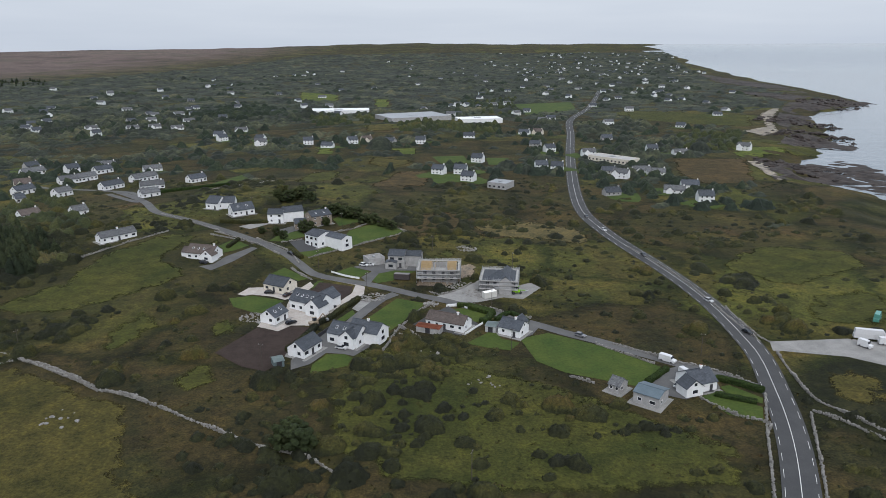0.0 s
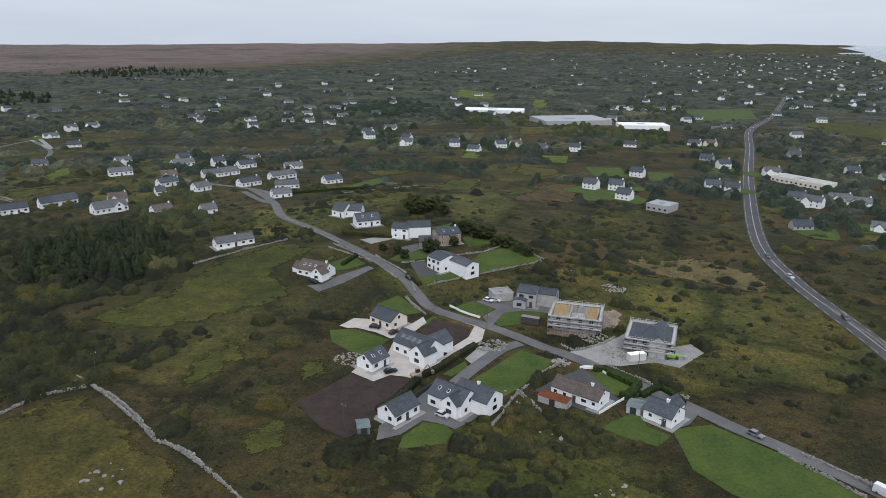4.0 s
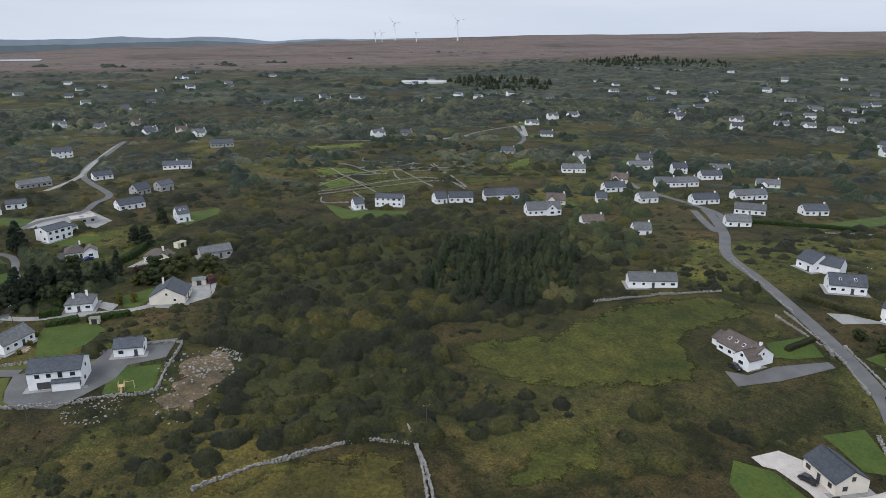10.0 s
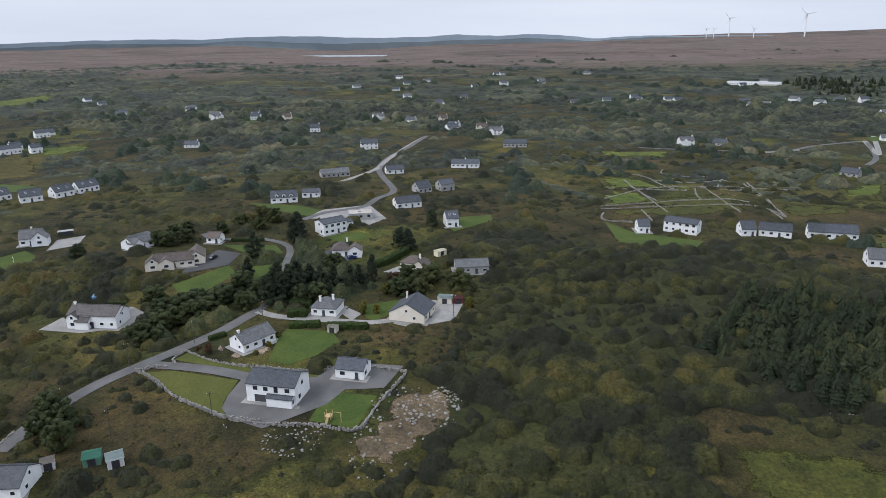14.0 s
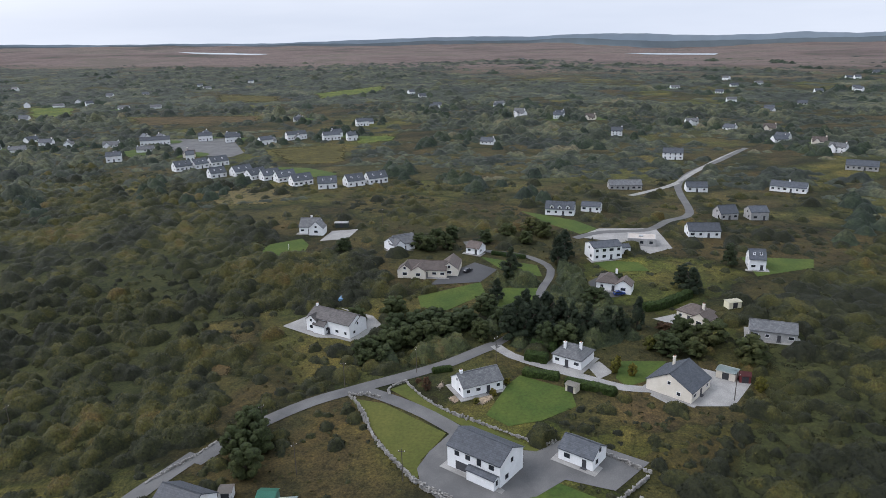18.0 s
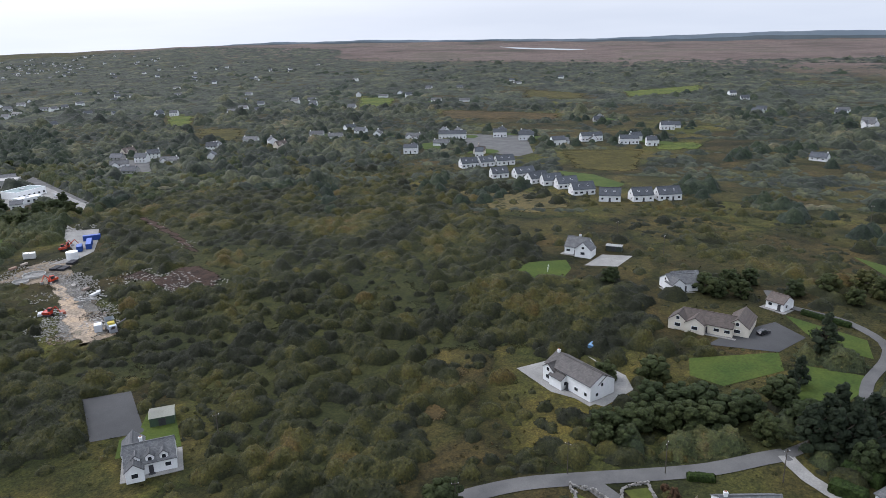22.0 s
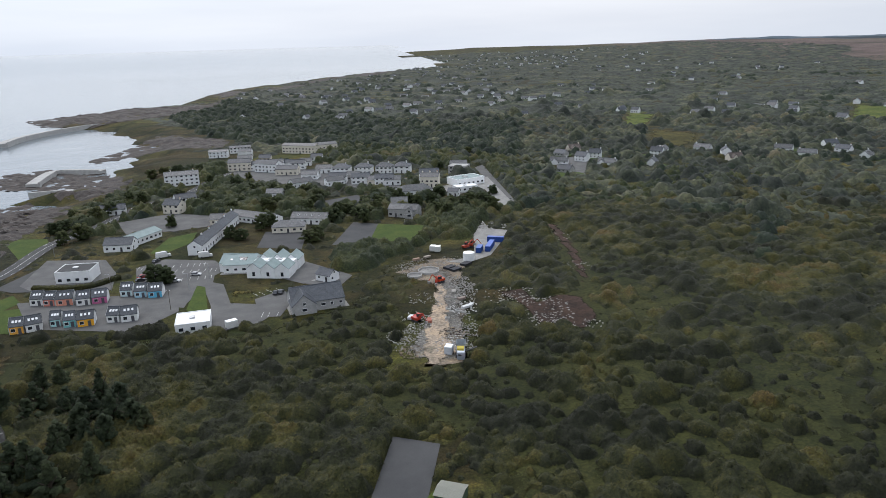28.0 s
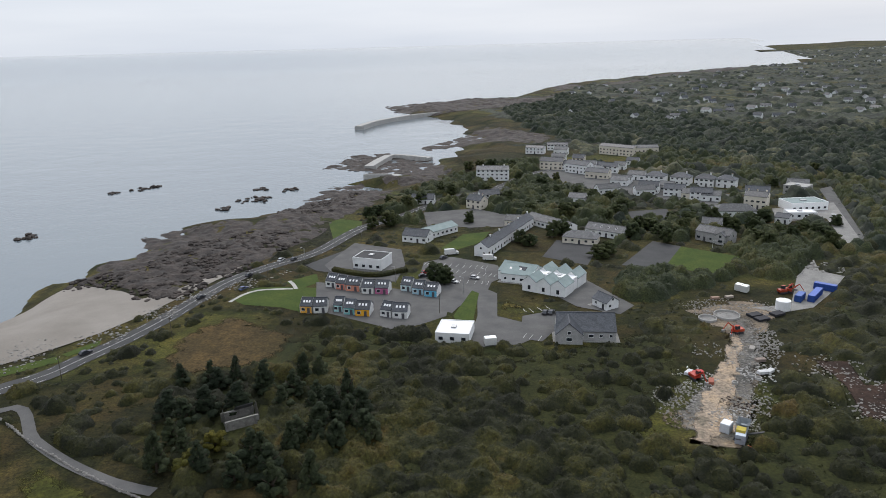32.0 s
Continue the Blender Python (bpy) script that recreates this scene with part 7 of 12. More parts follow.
patch("lawn", [(-379.6, 126.5), (-372.7, 151.3), (-360.8, 154.5), (-362, 140.8)], LAWN, "green garden")
patch("yard", [(-355.5, 114.2), (-372.7, 125.2), (-365.7, 135.7), (-351.8, 130.9), (-346.3, 111.7)], TARMAC, "dark tarmac yard", lift=0.13)
patch("yard", [(-357.4, 172.2), (-363.8, 176.5), (-353.2, 182.8), (-345.4, 184.7), (-341.6, 176.5)], TARMAC, "dark tarmac yard", lift=0.13)
patch("yard", [(-326.8, 194.5), (-332.9, 203.4), (-321.5, 204.9)], GREYGRAVEL, "grey gravel drive")
patch("yard", [(-410.4, 166.2), (-424.6, 176.3), (-428.7, 202.4), (-400.7, 207.6), (-392.1, 197.6), (-405, 186.2)], GREYGRAVEL, "grey gravel yard of a building site", lift=0.13)
patch("lawn", [(-381.8, 171.8), (-381.4, 192.4), (-372.6, 196.4), (-369.2, 180.9)], LAWN, "mown green garden lawn")
patch("lawn", [(-451.6, 136.4), (-437.4, 164.3), (-422.6, 177), (-414.9, 167.7), (-430.1, 151.9)], LAWN, "mown green garden lawn")
patch("lawn", [(-395, 234.3), (-397.8, 263.5), (-387, 260.7), (-373, 236.8)], LAWN, "mown green garden lawn")
patch("lawn", [(-371, 27.1), (-382.2, 27.8), (-392, 39.6), (-384.3, 46), (-371.4, 48.4), (-366.5, 39.6)], LAWN, "mown lawn with a small goal")
patch("yard", [(-389.9, 49), (-405.3, 49.6), (-409.8, 61.3), (-395, 61.1)], GREYGRAVEL, "grey gravel yard")
patch("lawn", [(-571, -64.3), (-565.4, -29.8), (-541.5, 2.2), (-526.2, 2.3), (-532.1, -28)], LAWN, "green behind a row of houses")
patch("field", [(-480.7, -87.5), (-502.3, -63.8), (-498.5, -20.9), (-477, 6.6), (-447.9, -5.5), (-442.7, -35.1)], STRAW, "dry yellow grass", cell=9, clear=False)
patch("court", [(-219.7, -24.3), (-230.5, -17.3), (-220.6, 6.2), (-209.7, -0.9)], TARMAC, "fenced dark tarmac court")
patch("lawn", [(-220.4, 4.1), (-226.6, -2.2), (-229.9, 6.1), (-222.4, 20), (-209.5, 11.5), (-214.6, 4.4)], LAWN, "grass round a cottage")
patch("heath", [(-43.8, 325.2), (-26.6, 346.2), (-6.9, 357.2), (17, 358.8), (40.5, 349.6), (48.1, 400.6), (12.5, 418.9), (-22.7, 405.4)], HEATH, "brown heather and bracken", cell=10, clear=False, lift=0.05)
patch("heath", [(-277.4, 29.3), (-303.1, 46.1), (-300.9, 60.7), (-257.8, 77), (-257.5, 50.7)], HEATH, "brown bracken", cell=10, clear=False, lift=0.05)
patch("heath", [(-72, -104.1), (-77.9, -127.2), (-90.1, -111.9), (-103.1, -77.2), (-91.1, -67.7), (-67.5, -80.1)], HEATH, "brown bracken beside the coast road", cell=10, clear=False, lift=0.05)

# sea front
patch("beach", [(-22.4, -70.3), (-27.9, -78.9), (-32.4, -86.9), (-38.6, -99.6), (-44.9, -121.6), (-48.4, -144.8), (-53.7, -169.7), (-56.1, -184.5), (-49, -173.3), (-40.1, -145.2), (-32.3, -134), (16.2, -159), (21.5, -152.8), (18.9, -132.4), (23.6, -118.8)], SAND, "pale sandy beach at low tide", lift=0.25, cell=4)
shelf([(-45.6, -132.4), (-50.8, -162.2), (-59.7, -192.3), (-67.4, -223.6), (-70.4, -244.7), (-66.8, -268.5), (-74.3, -299.3), (-81.5, -332.3), (-80.6, -357.4), (-40.1, -406.9), (-18.9, -401.6), (-12.7, -338.3), (-22.8, -264.6), (28.8, -270.2), (44.3, -241.4), (23.5, -215.5), (30, -187.6), (28.9, -165.7), (-15.7, -145.9)], "dark weedy rock shelf", 2.8, 1.0)
shelf([(17.5, -474.2), (17.6, -553.3), (-19.6, -565.2), (-65.5, -538.9), (-100.2, -468.4), (-105.2, -395.3), (-82.7, -381.7), (-60.2, -400.3), (-27.5, -462.8)], "dark weedy rock shelf round a quay", 2.8, 1.0)
shelf([(-91.3, -745.1), (-176.8, -648), (-168.7, -584.9), (-122, -604.4), (-75.2, -604.3), (-58, -573.5), (-39.5, -603.6), (-64.3, -663.6)], "dark rocks at the harbour", 4.4, 1.0)
shelf([(128.5, -1071.4), (50.6, -1175.2), (-129.3, -1093.7), (-169, -1326.5), (-143.1, -1018.7), (-57.2, -934.3), (5.5, -907.3), (82.3, -972.6)], "dark rock point above the tide", 6.6, 1.6)
shelf([(264.9, 582.8), (302.3, 626.9), (330.9, 622.4), (369, 636.7), (373.5, 592.6), (334.6, 500.2), (310.1, 481.6), (304.3, 504.8), (288.8, 515.1), (257.3, 512), (245.4, 513.5)], "dark rocky shore above the tide", 7.7, 1.6)
patch("beach", [(255.6, 594.5), (275.6, 601.6), (262.1, 548.4), (251.7, 504.7), (241.4, 502.8), (249, 551.2)], COVE, "pale sandy cove among dark rocks", lift=0.6, cell=6, fade=4.0)
shelf([(560.4, 1168.5), (639.3, 1233.2), (747.1, 1266.2), (738.2, 1209.3), (625.3, 1132.6), (538.2, 1056.4), (501.5, 951.6), (402.4, 810.3), (428.5, 744.4), (415.6, 685.9), (377.2, 713.8), (331, 696.4), (384.1, 785.2), (419.3, 897.7)], "dark rocky shore above the tide", 12.1, 1.6)
patch("beach", [(335.5, 797.1), (379.2, 838.6), (437.4, 989.7), (491.4, 1072), (510.5, 1071.1), (419.3, 897.7), (377.9, 785.4), (335.9, 739.7)], COVE, "pale sandy cove among dark rocks", lift=0.8, cell=8, fade=6.0)
shelf([(785.3, 2301.5), (765.5, 1891.5), (751.8, 1604.3), (702.2, 1378.7), (650.2, 1337.9), (690.6, 1608.6), (708.2, 1896.4)], "dark rocky shore above the tide", 22.0, 1.6)
boulders("rocks", 301, 582, 160, 40, 2.6, ROCK, "dark weed-covered rocks along the shore", 1)
boulders("rocks", 331, 567, 160, 45, 2.8, ROCK, "dark weed-covered rocks along the shore", 2)
boulders("rocks", 412, 759, 120, 60, 3.5, ROCK, "dark weed-covered rocks along the shore", 3)
boulders("rocks", 451, 904, 100, 50, 3.5, ROCK, "dark weed-covered rocks along the shore", 4)
boulders("rocks", 645, 1170, 100, 60, 4, ROCK, "dark weed-covered rocks along the shore", 5)
boulders("rocks", -21, -197, 260, 26, 1.7550000000000001, ROCK, "dark weed-covered rocks on the foreshore", 6)
boulders("rocks", -11, -169, 200, 22, 1.4850000000000003, ROCK, "dark weed-covered rocks on the foreshore", 7)
boulders("rocks", -40, -220, 200, 24, 1.62, ROCK, "dark weed-covered rocks on the foreshore", 8)
boulders("rocks", -41, -308, 220, 26, 1.7550000000000001, ROCK, "dark weed-covered rocks on the foreshore", 9)
boulders("rocks", -42, -372, 160, 20, 1.89, ROCK, "dark weed-covered rocks on the foreshore", 10)
boulders("rocks", -36, -148, 120, 16, 1.35, ROCK, "dark weed-covered rocks on the foreshore", 11)
boulders("rocks", -9, -505, 120, 16, 2.0250000000000004, ROCK, "dark weed-covered rocks on the foreshore", 12)
boulders("rocks", -39, -555, 100, 22, 2.0250000000000004, ROCK, "dark weed-covered rocks on the foreshore", 13)
boulders("rocks", 13, -161, 60, 12, 1.35, ROCK, "dark weed-covered rocks on the foreshore", 14)
boulders("rocks", -44, -177, 140, 16, 1.215, ROCK, "dark weed-covered rocks on the foreshore", 15)
boulders("shingle", -22, -83, 80, 10, 0.5, STONE, "pale boulders along the back of the beach", 16)
boulders("shingle", -40, -97, 90, 10, 0.5, STONE, "pale boulders along the back of the beach", 17)
boulders("shingle", -48, -120, 120, 9, 0.5, STONE, "pale boulders along the back of the beach", 18)
boulders("shingle", -54, -140, 120, 9, 0.5, STONE, "pale boulders along the back of the beach", 19)
boulders("shingle", -66, -156, 90, 8, 0.5, STONE, "pale boulders along the back of the beach", 20)
boulders("shingle", -24, -74, 80, 10, 0.5, STONE, "pale boulders along the back of the beach", 21)
boulders("rocks", 133, -380, 10, 8, 2.2, ROCK, "dark rocks awash off the shore", 22, 0.5, level=SEA)
boulders("rocks", 143, -362, 5, 4, 2.2, ROCK, "dark rocks awash off the shore", 23, 0.5, level=SEA)
boulders("rocks", 115, -238, 14, 7, 2.2, ROCK, "dark rocks awash off the shore", 24, 0.5, level=SEA)
boulders("rocks", 31, -321, 12, 6, 2.2, ROCK, "dark rocks awash off the shore", 25, 0.5, level=SEA)
boulders("rocks", 33, -387, 8, 6, 2.2, ROCK, "dark rocks awash off the shore", 26, 0.5, level=SEA)
boulders("rocks", 11, -384, 12, 7, 2.2, ROCK, "dark rocks awash off the shore", 27, 0.5, level=SEA)
boulders("rocks", 22, -348, 20, 12, 2.2, ROCK, "dark rocks awash off the shore", 28, 0.5, level=SEA)
boulders("rocks", 126, -390, 4, 4, 2.2, ROCK, "dark rocks awash off the shore", 29, 0.5, level=SEA)
patch("lawn", [(-71.4, -137.6), (-72.7, -152.9), (-83, -155.7), (-99.3, -156.5), (-105.4, -140.4), (-105.5, -128.1), (-94.4, -132.5), (-77.3, -133.3)], LAWN, "green lawn beside the coast road")
patch("lawn", [(-83, -161.6), (-92.3, -174.7), (-97.8, -163.6), (-92.6, -154.1)], LAWN, "green lawn")
patch("lawn", [(-65.1, -265.6), (-67.9, -275.4), (-83, -271.6), (-88.1, -255.4), (-80.3, -230.7)], LAWN, "sea-front lawn with a round path")
patch("lawn", [(-37.1, -81), (-42.7, -94.1), (-44.9, -89.5), (-40.3, -79.7)], LAWN, "grass verge above the beach")
patch("lawn", [(-29, -63.1), (-40.9, -76.3), (-36.4, -79.2), (-24.7, -67.7)], LAWN, "grass verge above the beach")

# village yards
patch("car_park", [(-136.5, -197.8), (-148, -208.4), (-171, -197.9), (-176.6, -182.2), (-171.5, -174), (-171, -159.7), (-162.3, -142.4), (-161.2, -136.3), (-153.7, -141.1), (-140.3, -169.6)], ASPHALT, "grey car park with marked bays", lift=0.13)
patch("yard", [(-96.6, -163.5), (-130.2, -160.8), (-157.9, -154.5), (-159.6, -133.1), (-152, -123.7), (-144.1, -117.3), (-119.5, -127.2), (-103.3, -133.8), (-103, -146.6)], ASPHALT, "grey yard between rows of small shops", lift=0.12)
patch("road_yard", [(-166, -169.5), (-175.5, -160.3), (-178.5, -135.9), (-187.3, -131.6), (-199.8, -125.5), (-189.1, -111.8), (-176.2, -107.6), (-171.3, -113.9), (-171.2, -134.8)], ASPHALT, "grey service road", lift=0.14)
patch("car_park", [(-187.8, -137.2), (-199, -144.5), (-203.5, -133.9), (-196.4, -115.2), (-188.6, -116.5)], ASPHALT, "grey car park with marked bays", lift=0.15)
patch("lawn", [(-162.2, -133.5), (-164.8, -162.2), (-168.2, -159.3), (-170.7, -123.9), (-165.3, -125.7)], LAWN, "green wedge of lawn", lift=0.2)
patch("lawn", [(-173.3, -160), (-177.8, -160.6), (-194.6, -146.9), (-182.6, -136.5), (-176.8, -135.6)], MEADOW, "rough grass island", lift=0.2)
patch("yard", [(-82.4, -186), (-94.4, -216.3), (-111.3, -181.4), (-130.7, -188.3), (-113.8, -173.6), (-90.8, -178.6)], TARMAC, "dark tarmac yard", lift=0.13)
patch("lawn", [(-139.8, -222), (-146.5, -249.8), (-160.8, -257.1), (-157.9, -234.5), (-146.3, -217.8)], LAWN, "green lawn beside a terrace")
patch("court", [(-226.6, -204.1), (-243.7, -245.8), (-256.2, -236.7), (-244.8, -201.7)], TARMAC, "dark tarmac court")
patch("playing_field", [(-244.8, -201.7), (-256.2, -236.7), (-280.5, -221.9), (-267.5, -195.9)], LAWN, "mown playing field", lift=0.14)
patch("yard", [(-190.6, -213.5), (-196, -243.8), (-217.2, -235.4), (-211.6, -202.6)], TARMAC, "dark school yard")
patch("car_park", [(-130.4, -286), (-147.1, -309.1), (-161.6, -275.6), (-147.7, -261.8)], TARMAC, "tarmac car park with bays")
patch("yard", [(-234.6, -308.4), (-257.8, -317), (-258.7, -296.3), (-236.6, -288.3)], TARMAC, "dark pool-like yard")
patch("road_yard", [(-359.6, -380.6), (-369.4, -390.5), (-346.3, -261.9), (-338.4, -245.9)], ASPHALT, "grey service road beside a yard", lift=0.14)
patch("site_ground", [(-236.2, -57.9), (-248.7, -88.9), (-257.5, -125.7), (-250.1, -145.1), (-244.8, -150.2), (-265.3, -164.4), (-286.8, -160.7), (-279.9, -148.5), (-265.6, -117.7), (-265.5, -101.7), (-257.8, -80.5), (-250.3, -57.5)], MUD, "rubble-strewn building site")
patch("site_track", [(-240, -61), (-249.5, -89), (-259.3, -130.7), (-263, -131.1), (-254.3, -89.6), (-249.9, -62.5)], TRACK, "pale trodden site track", lift=0.2)
patch("site_yard", [(-271.8, -156.1), (-286.8, -160.7), (-297.7, -195), (-311.3, -220.3), (-308.9, -203.7), (-316.8, -197), (-304.8, -175), (-294, -158.5), (-280.6, -151.3)], GREYGRAVEL, "grey stone site yard", lift=0.18)

# stone walls
stone_wall([(-158.9, 163.5), (-158.7, 170.6), (-158.6, 178.4), (-156.1, 184.8), (-154.9, 192.8), (-152.9, 200.7), (-148.9, 207.3), (-141.3, 214)], 1.5, seed=30, size=0.8)
stone_wall([(-141.3, 214), (-130.6, 209.3), (-117.8, 201.8), (-106.7, 193.1), (-98.6, 190.7), (-92.9, 188.7), (-86.7, 184.9)], 1.5, seed=31, size=0.8)
stone_wall([(-149.4, 216.9), (-134.4, 210.4), (-111, 196.6), (-89.2, 186.1), (-70.5, 175), (-55.2, 165.6), (-43.3, 159.7)], 1.3, seed=32, size=0.8)
stone_wall([(-43.3, 159.7), (-34.7, 156.7), (-24.1, 147.5)], 1.2, seed=33)
stone_wall([(40.4, 202.9), (47.5, 198.2)], 1.2, seed=34)
stone_wall([(76.8, 188.6), (82.8, 178.3), (90.2, 173.3), (87.2, 167.4)], 1.3, seed=35)
stone_wall([(59.7, 227.9), (67.2, 222.2), (76.3, 214), (87, 207.4), (96.5, 195.2)], 1.3, seed=36)
stone_wall([(53.8, 227.9), (64.1, 217.7), (70, 211.9)], 1.2, seed=37)
stone_wall([(113.5, 219.2), (111.2, 204.3), (109.8, 187.3), (112.7, 180.3), (119, 167.3)], 1.2, seed=38)
stone_wall([(104, 177.4), (98.7, 164), (93.4, 150.9), (87.6, 137.3)], 1.2, seed=39)
stone_wall([(105.9, 179.6), (111.5, 172.3), (116.5, 163.1)], 1.1, seed=40)
stone_wall([(96.6, 189.7), (88.5, 170.3), (79.3, 146.6), (75.5, 137.7)], 1.1, seed=41)
stone_wall([(94.2, 345.3), (105.6, 299.3), (110.2, 247.1), (111.9, 228.8)], 0.9, seed=42)
stone_wall([(112.5, 261.5), (113, 236.2), (115, 228.1)], 0.9, seed=43)
stone_wall([(-20.9, 222.5), (-19, 229.5), (-16.9, 240.5), (-12.8, 250.3), (-8.2, 260.3), (-3.9, 268.3)], 1.4, seed=44, size=0.9)
stone_wall([(-16.5, 242.6), (-10.8, 236.3), (-8.3, 232.6)], 1.2, seed=45, size=0.9)
stone_wall([(-5.7, 280.2), (-0.8, 276.7), (7.9, 284.8), (12.3, 291.5)], 1.0, seed=46)
stone_wall([(9.9, 268.1), (16.8, 262.7), (24.4, 256.9), (33.7, 251.6)], 1.2, seed=47)
stone_wall([(-64.3, 320.8), (-43.1, 341.8), (-19.4, 365.9)], 1.0, seed=48)
stone_wall([(-67.3, 355.9), (-50.5, 366.7), (-36.8, 383.6), (-19.4, 365.9)], 1.0, seed=49)
stone_wall([(-81.6, 342.5), (-72.2, 347.6)], 1.0, seed=50)
stone_wall([(-95.9, 347.5), (-76.5, 330.9), (-67.2, 312.5)], 0.9, seed=51)
stone_wall([(-120.6, 358.3), (-94.3, 339.7), (-79.1, 324.6)], 0.9, seed=52)
stone_wall([(-162.8, 395.1), (-136.3, 373.7), (-118.3, 359.5)], 0.9, seed=53)
stone_wall([(-69.4, 306), (-63.8, 298.7), (-57.7, 292.2)], 1.0, seed=54)
stone_wall([(-35.3, 270.2), (-31.5, 268.5), (-27.4, 268.8)], 0.9, seed=55)
stone_wall([(-199.8, 261.9), (-189.2, 279.9), (-177.3, 297.3), (-168.2, 318.8), (-157.1, 339.2), (-144.6, 358.6)], 1.1, seed=56)
stone_wall([(-69.1, 305.9), (-64, 298.3), (-58.9, 293.4)], 1.1, seed=57)
stone_wall([(-261.6, 108.1), (-254.8, 114), (-241, 122.3), (-232.6, 129.8), (-226.2, 136.9), (-221.7, 145.6)], 1.2, seed=58, size=0.8)
stone_wall([(-261.6, 108.1), (-262.3, 113.2), (-261.1, 117.7)], 1.1, seed=59)
stone_wall([(-263.3, 119.5), (-266.3, 118.3), (-269.1, 119.5), (-271.9, 122.2)], 1.2, seed=60)
stone_wall([(-270.9, 122.4), (-263.2, 129.3), (-256.3, 138.7), (-251.5, 149.9), (-248.1, 157.5), (-245.3, 163.3), (-248.3, 166.5)], 1.2, seed=61, size=0.8)
stone_wall([(-224.4, 138.1), (-218.8, 149.7), (-215.6, 160.5), (-210.7, 170.1), (-221.2, 176.8), (-237, 187.6), (-239.6, 185.7), (-244.4, 177.9)], 1.3, seed=62, size=0.8)
stone_wall([(-259.6, 110.4), (-242.5, 121.3), (-225.5, 136.5)], 1.2, seed=63, size=0.8)
stone_wall([(-120.5, 352.4), (-99.5, 342.2), (-94.1, 336.6)], 0.9, seed=64)
stone_wall([(-216, 74.9), (-226.3, 80), (-234.2, 82.7)], 0.9, seed=65)
stone_wall([(-134, 487.4), (-118.9, 510.4)], 0.9, seed=66)
stone_wall([(-156.3, 468.2), (-134, 487.4)], 0.9, seed=67)
stone_wall([(-416.2, 337.8), (-432.8, 373.6), (-429, 409.3), (-404.6, 453.3)], 0.9, seed=68, size=1.2)
stone_wall([(-459.7, 371.4), (-378.4, 356.3)], 0.9, seed=69, size=1.2)
stone_wall([(-429, 409.3), (-367.7, 392.8)], 0.9, seed=70, size=1.2)
stone_wall([(-430.2, 441.5), (-353.1, 409.3)], 0.9, seed=71, size=1.2)
stone_wall([(-395, 325.9), (-381.6, 403.6), (-353.1, 409.3)], 0.9, seed=72, size=1.2)
stone_wall([(-303.2, 550), (-281.7, 606.2)], 0.9, seed=73, size=1.2)
low_wall([(-50.6, 302.2), (-43.5, 297.4), (-37.2, 294.8)], 0.8, 0.2)
low_wall([(1.3, 264), (5.8, 265.3), (9.8, 261.1)], 0.8, 0.2)
low_wall([(1.1, 263.9), (8.8, 264.6)], 0.8, 0.2)
low_wall([(7.8, 236.1), (11.6, 241.8), (15.7, 247.9)], 0.8, 0.2)
low_wall([(-46.6, 228.3), (-40.9, 241.7)], 1.6, 0.2, DARK, "dark slatted boundary screen", "screen_fence")

# houses
house(-33.7, 230.0, -26, 12.1, 8.5, 3.8, 2.9, wings=[(2.8, -3.4, 4.5, 5.5, 3.9, 2.4, 90), (5.5, 4.5, 12, 8, 4.2, 2.6, 0)], chims=[(0.95, 4.5)], lights=3, frames=DARK, label="white storey-and-a-half house with slate roofs and cross gables")
house(-47.4, 220.8, 62, 9.9, 6.8, 2.9, 2.4, frames=DARK, label="white detached garage with a slate roof")
house(-52.1, 260.0, -29, 15.1, 8.5, 4, 3.2, wings=[(5.5, -3.5, 6, 6.5, 4.0, 2.8, 90), (3, 5.5, 9, 7.5, 3.8, 2.8, 90)], lights=5, frames=DARK, label="white storey-and-a-half house with a slate roof and a front gable")
house(-64.1, 248.2, 64, 8.0, 6.8, 2.9, 2.3, lights=2, frames=DARK, label="white garage with a slate roof")
house(-69.0, 281.1, -28, 10.9, 8.5, 3, 2.6, wall=CREAM, frames=DARK, label="cream bungalow with a slate roof")
house(1.9, 244.3, -26, 15.6, 7.2, 2.8, 2.2, roof=TILE, chims=[(0.5,0)], label="long white bungalow with a brown tiled roof")
house(25.6, 238.3, -33, 8.7, 7.5, 2.8, 2.4, chims=[(0.2,0)], label="small white bungalow with a slate roof", wings=[(0,3.5,7,5,2.8,2,90)])
shed(17.9, 240.8, -18, 3.9, 5, 2.4, PAINT, SHEET, "grey sheet-roofed lean-to shed", 0.4, colour=(0.4, 0.4, 0.4))
shed(-5.1, 239.2, -22, 9.2, 4, 2.2, BLOCK, PAINT, "old outbuilding with a rusty red roof", 0.4, rcolour=(0.25, 0.08, 0.04))
scaffold_house(-1.8, 298.2, -3, 15.7, 12, 0, "grey block house under construction without a roof")
scaffold_house(24.3, 286.4, -8, 12.9, 14, 1, "grey block house under construction with its slate roof on")
house(-21.2, 315.2, -8, 7.7, 9, 5.6, 1.6, wall=BLOCK, storeys=2, frames=DARK, wings=[(6.5,1.5,9,6.5,5,1.4,0),(-2,-5,5,5,3,0.6,90)], label="unpainted grey modern house with slate roofs")
flat_building(-32.6, 316.4, 28, 8.1, 7, 2.8, BLOCK, GREYGRAVEL, "roofless grey block garage", "garage", 1, 0.5, False)
house(-62.3, 342.3, -39, 9.6, 11, 5.6, 1.5, storeys=2, frames=DARK, wings=[(9,3,15,7,5.2,1.4,0)], label="white modern two-storey house with low slate roofs")
house(-77.3, 368.9, 17, 6.4, 8, 3, 1.8, wall=STONEW, label="brown stone garage with a slate roof")
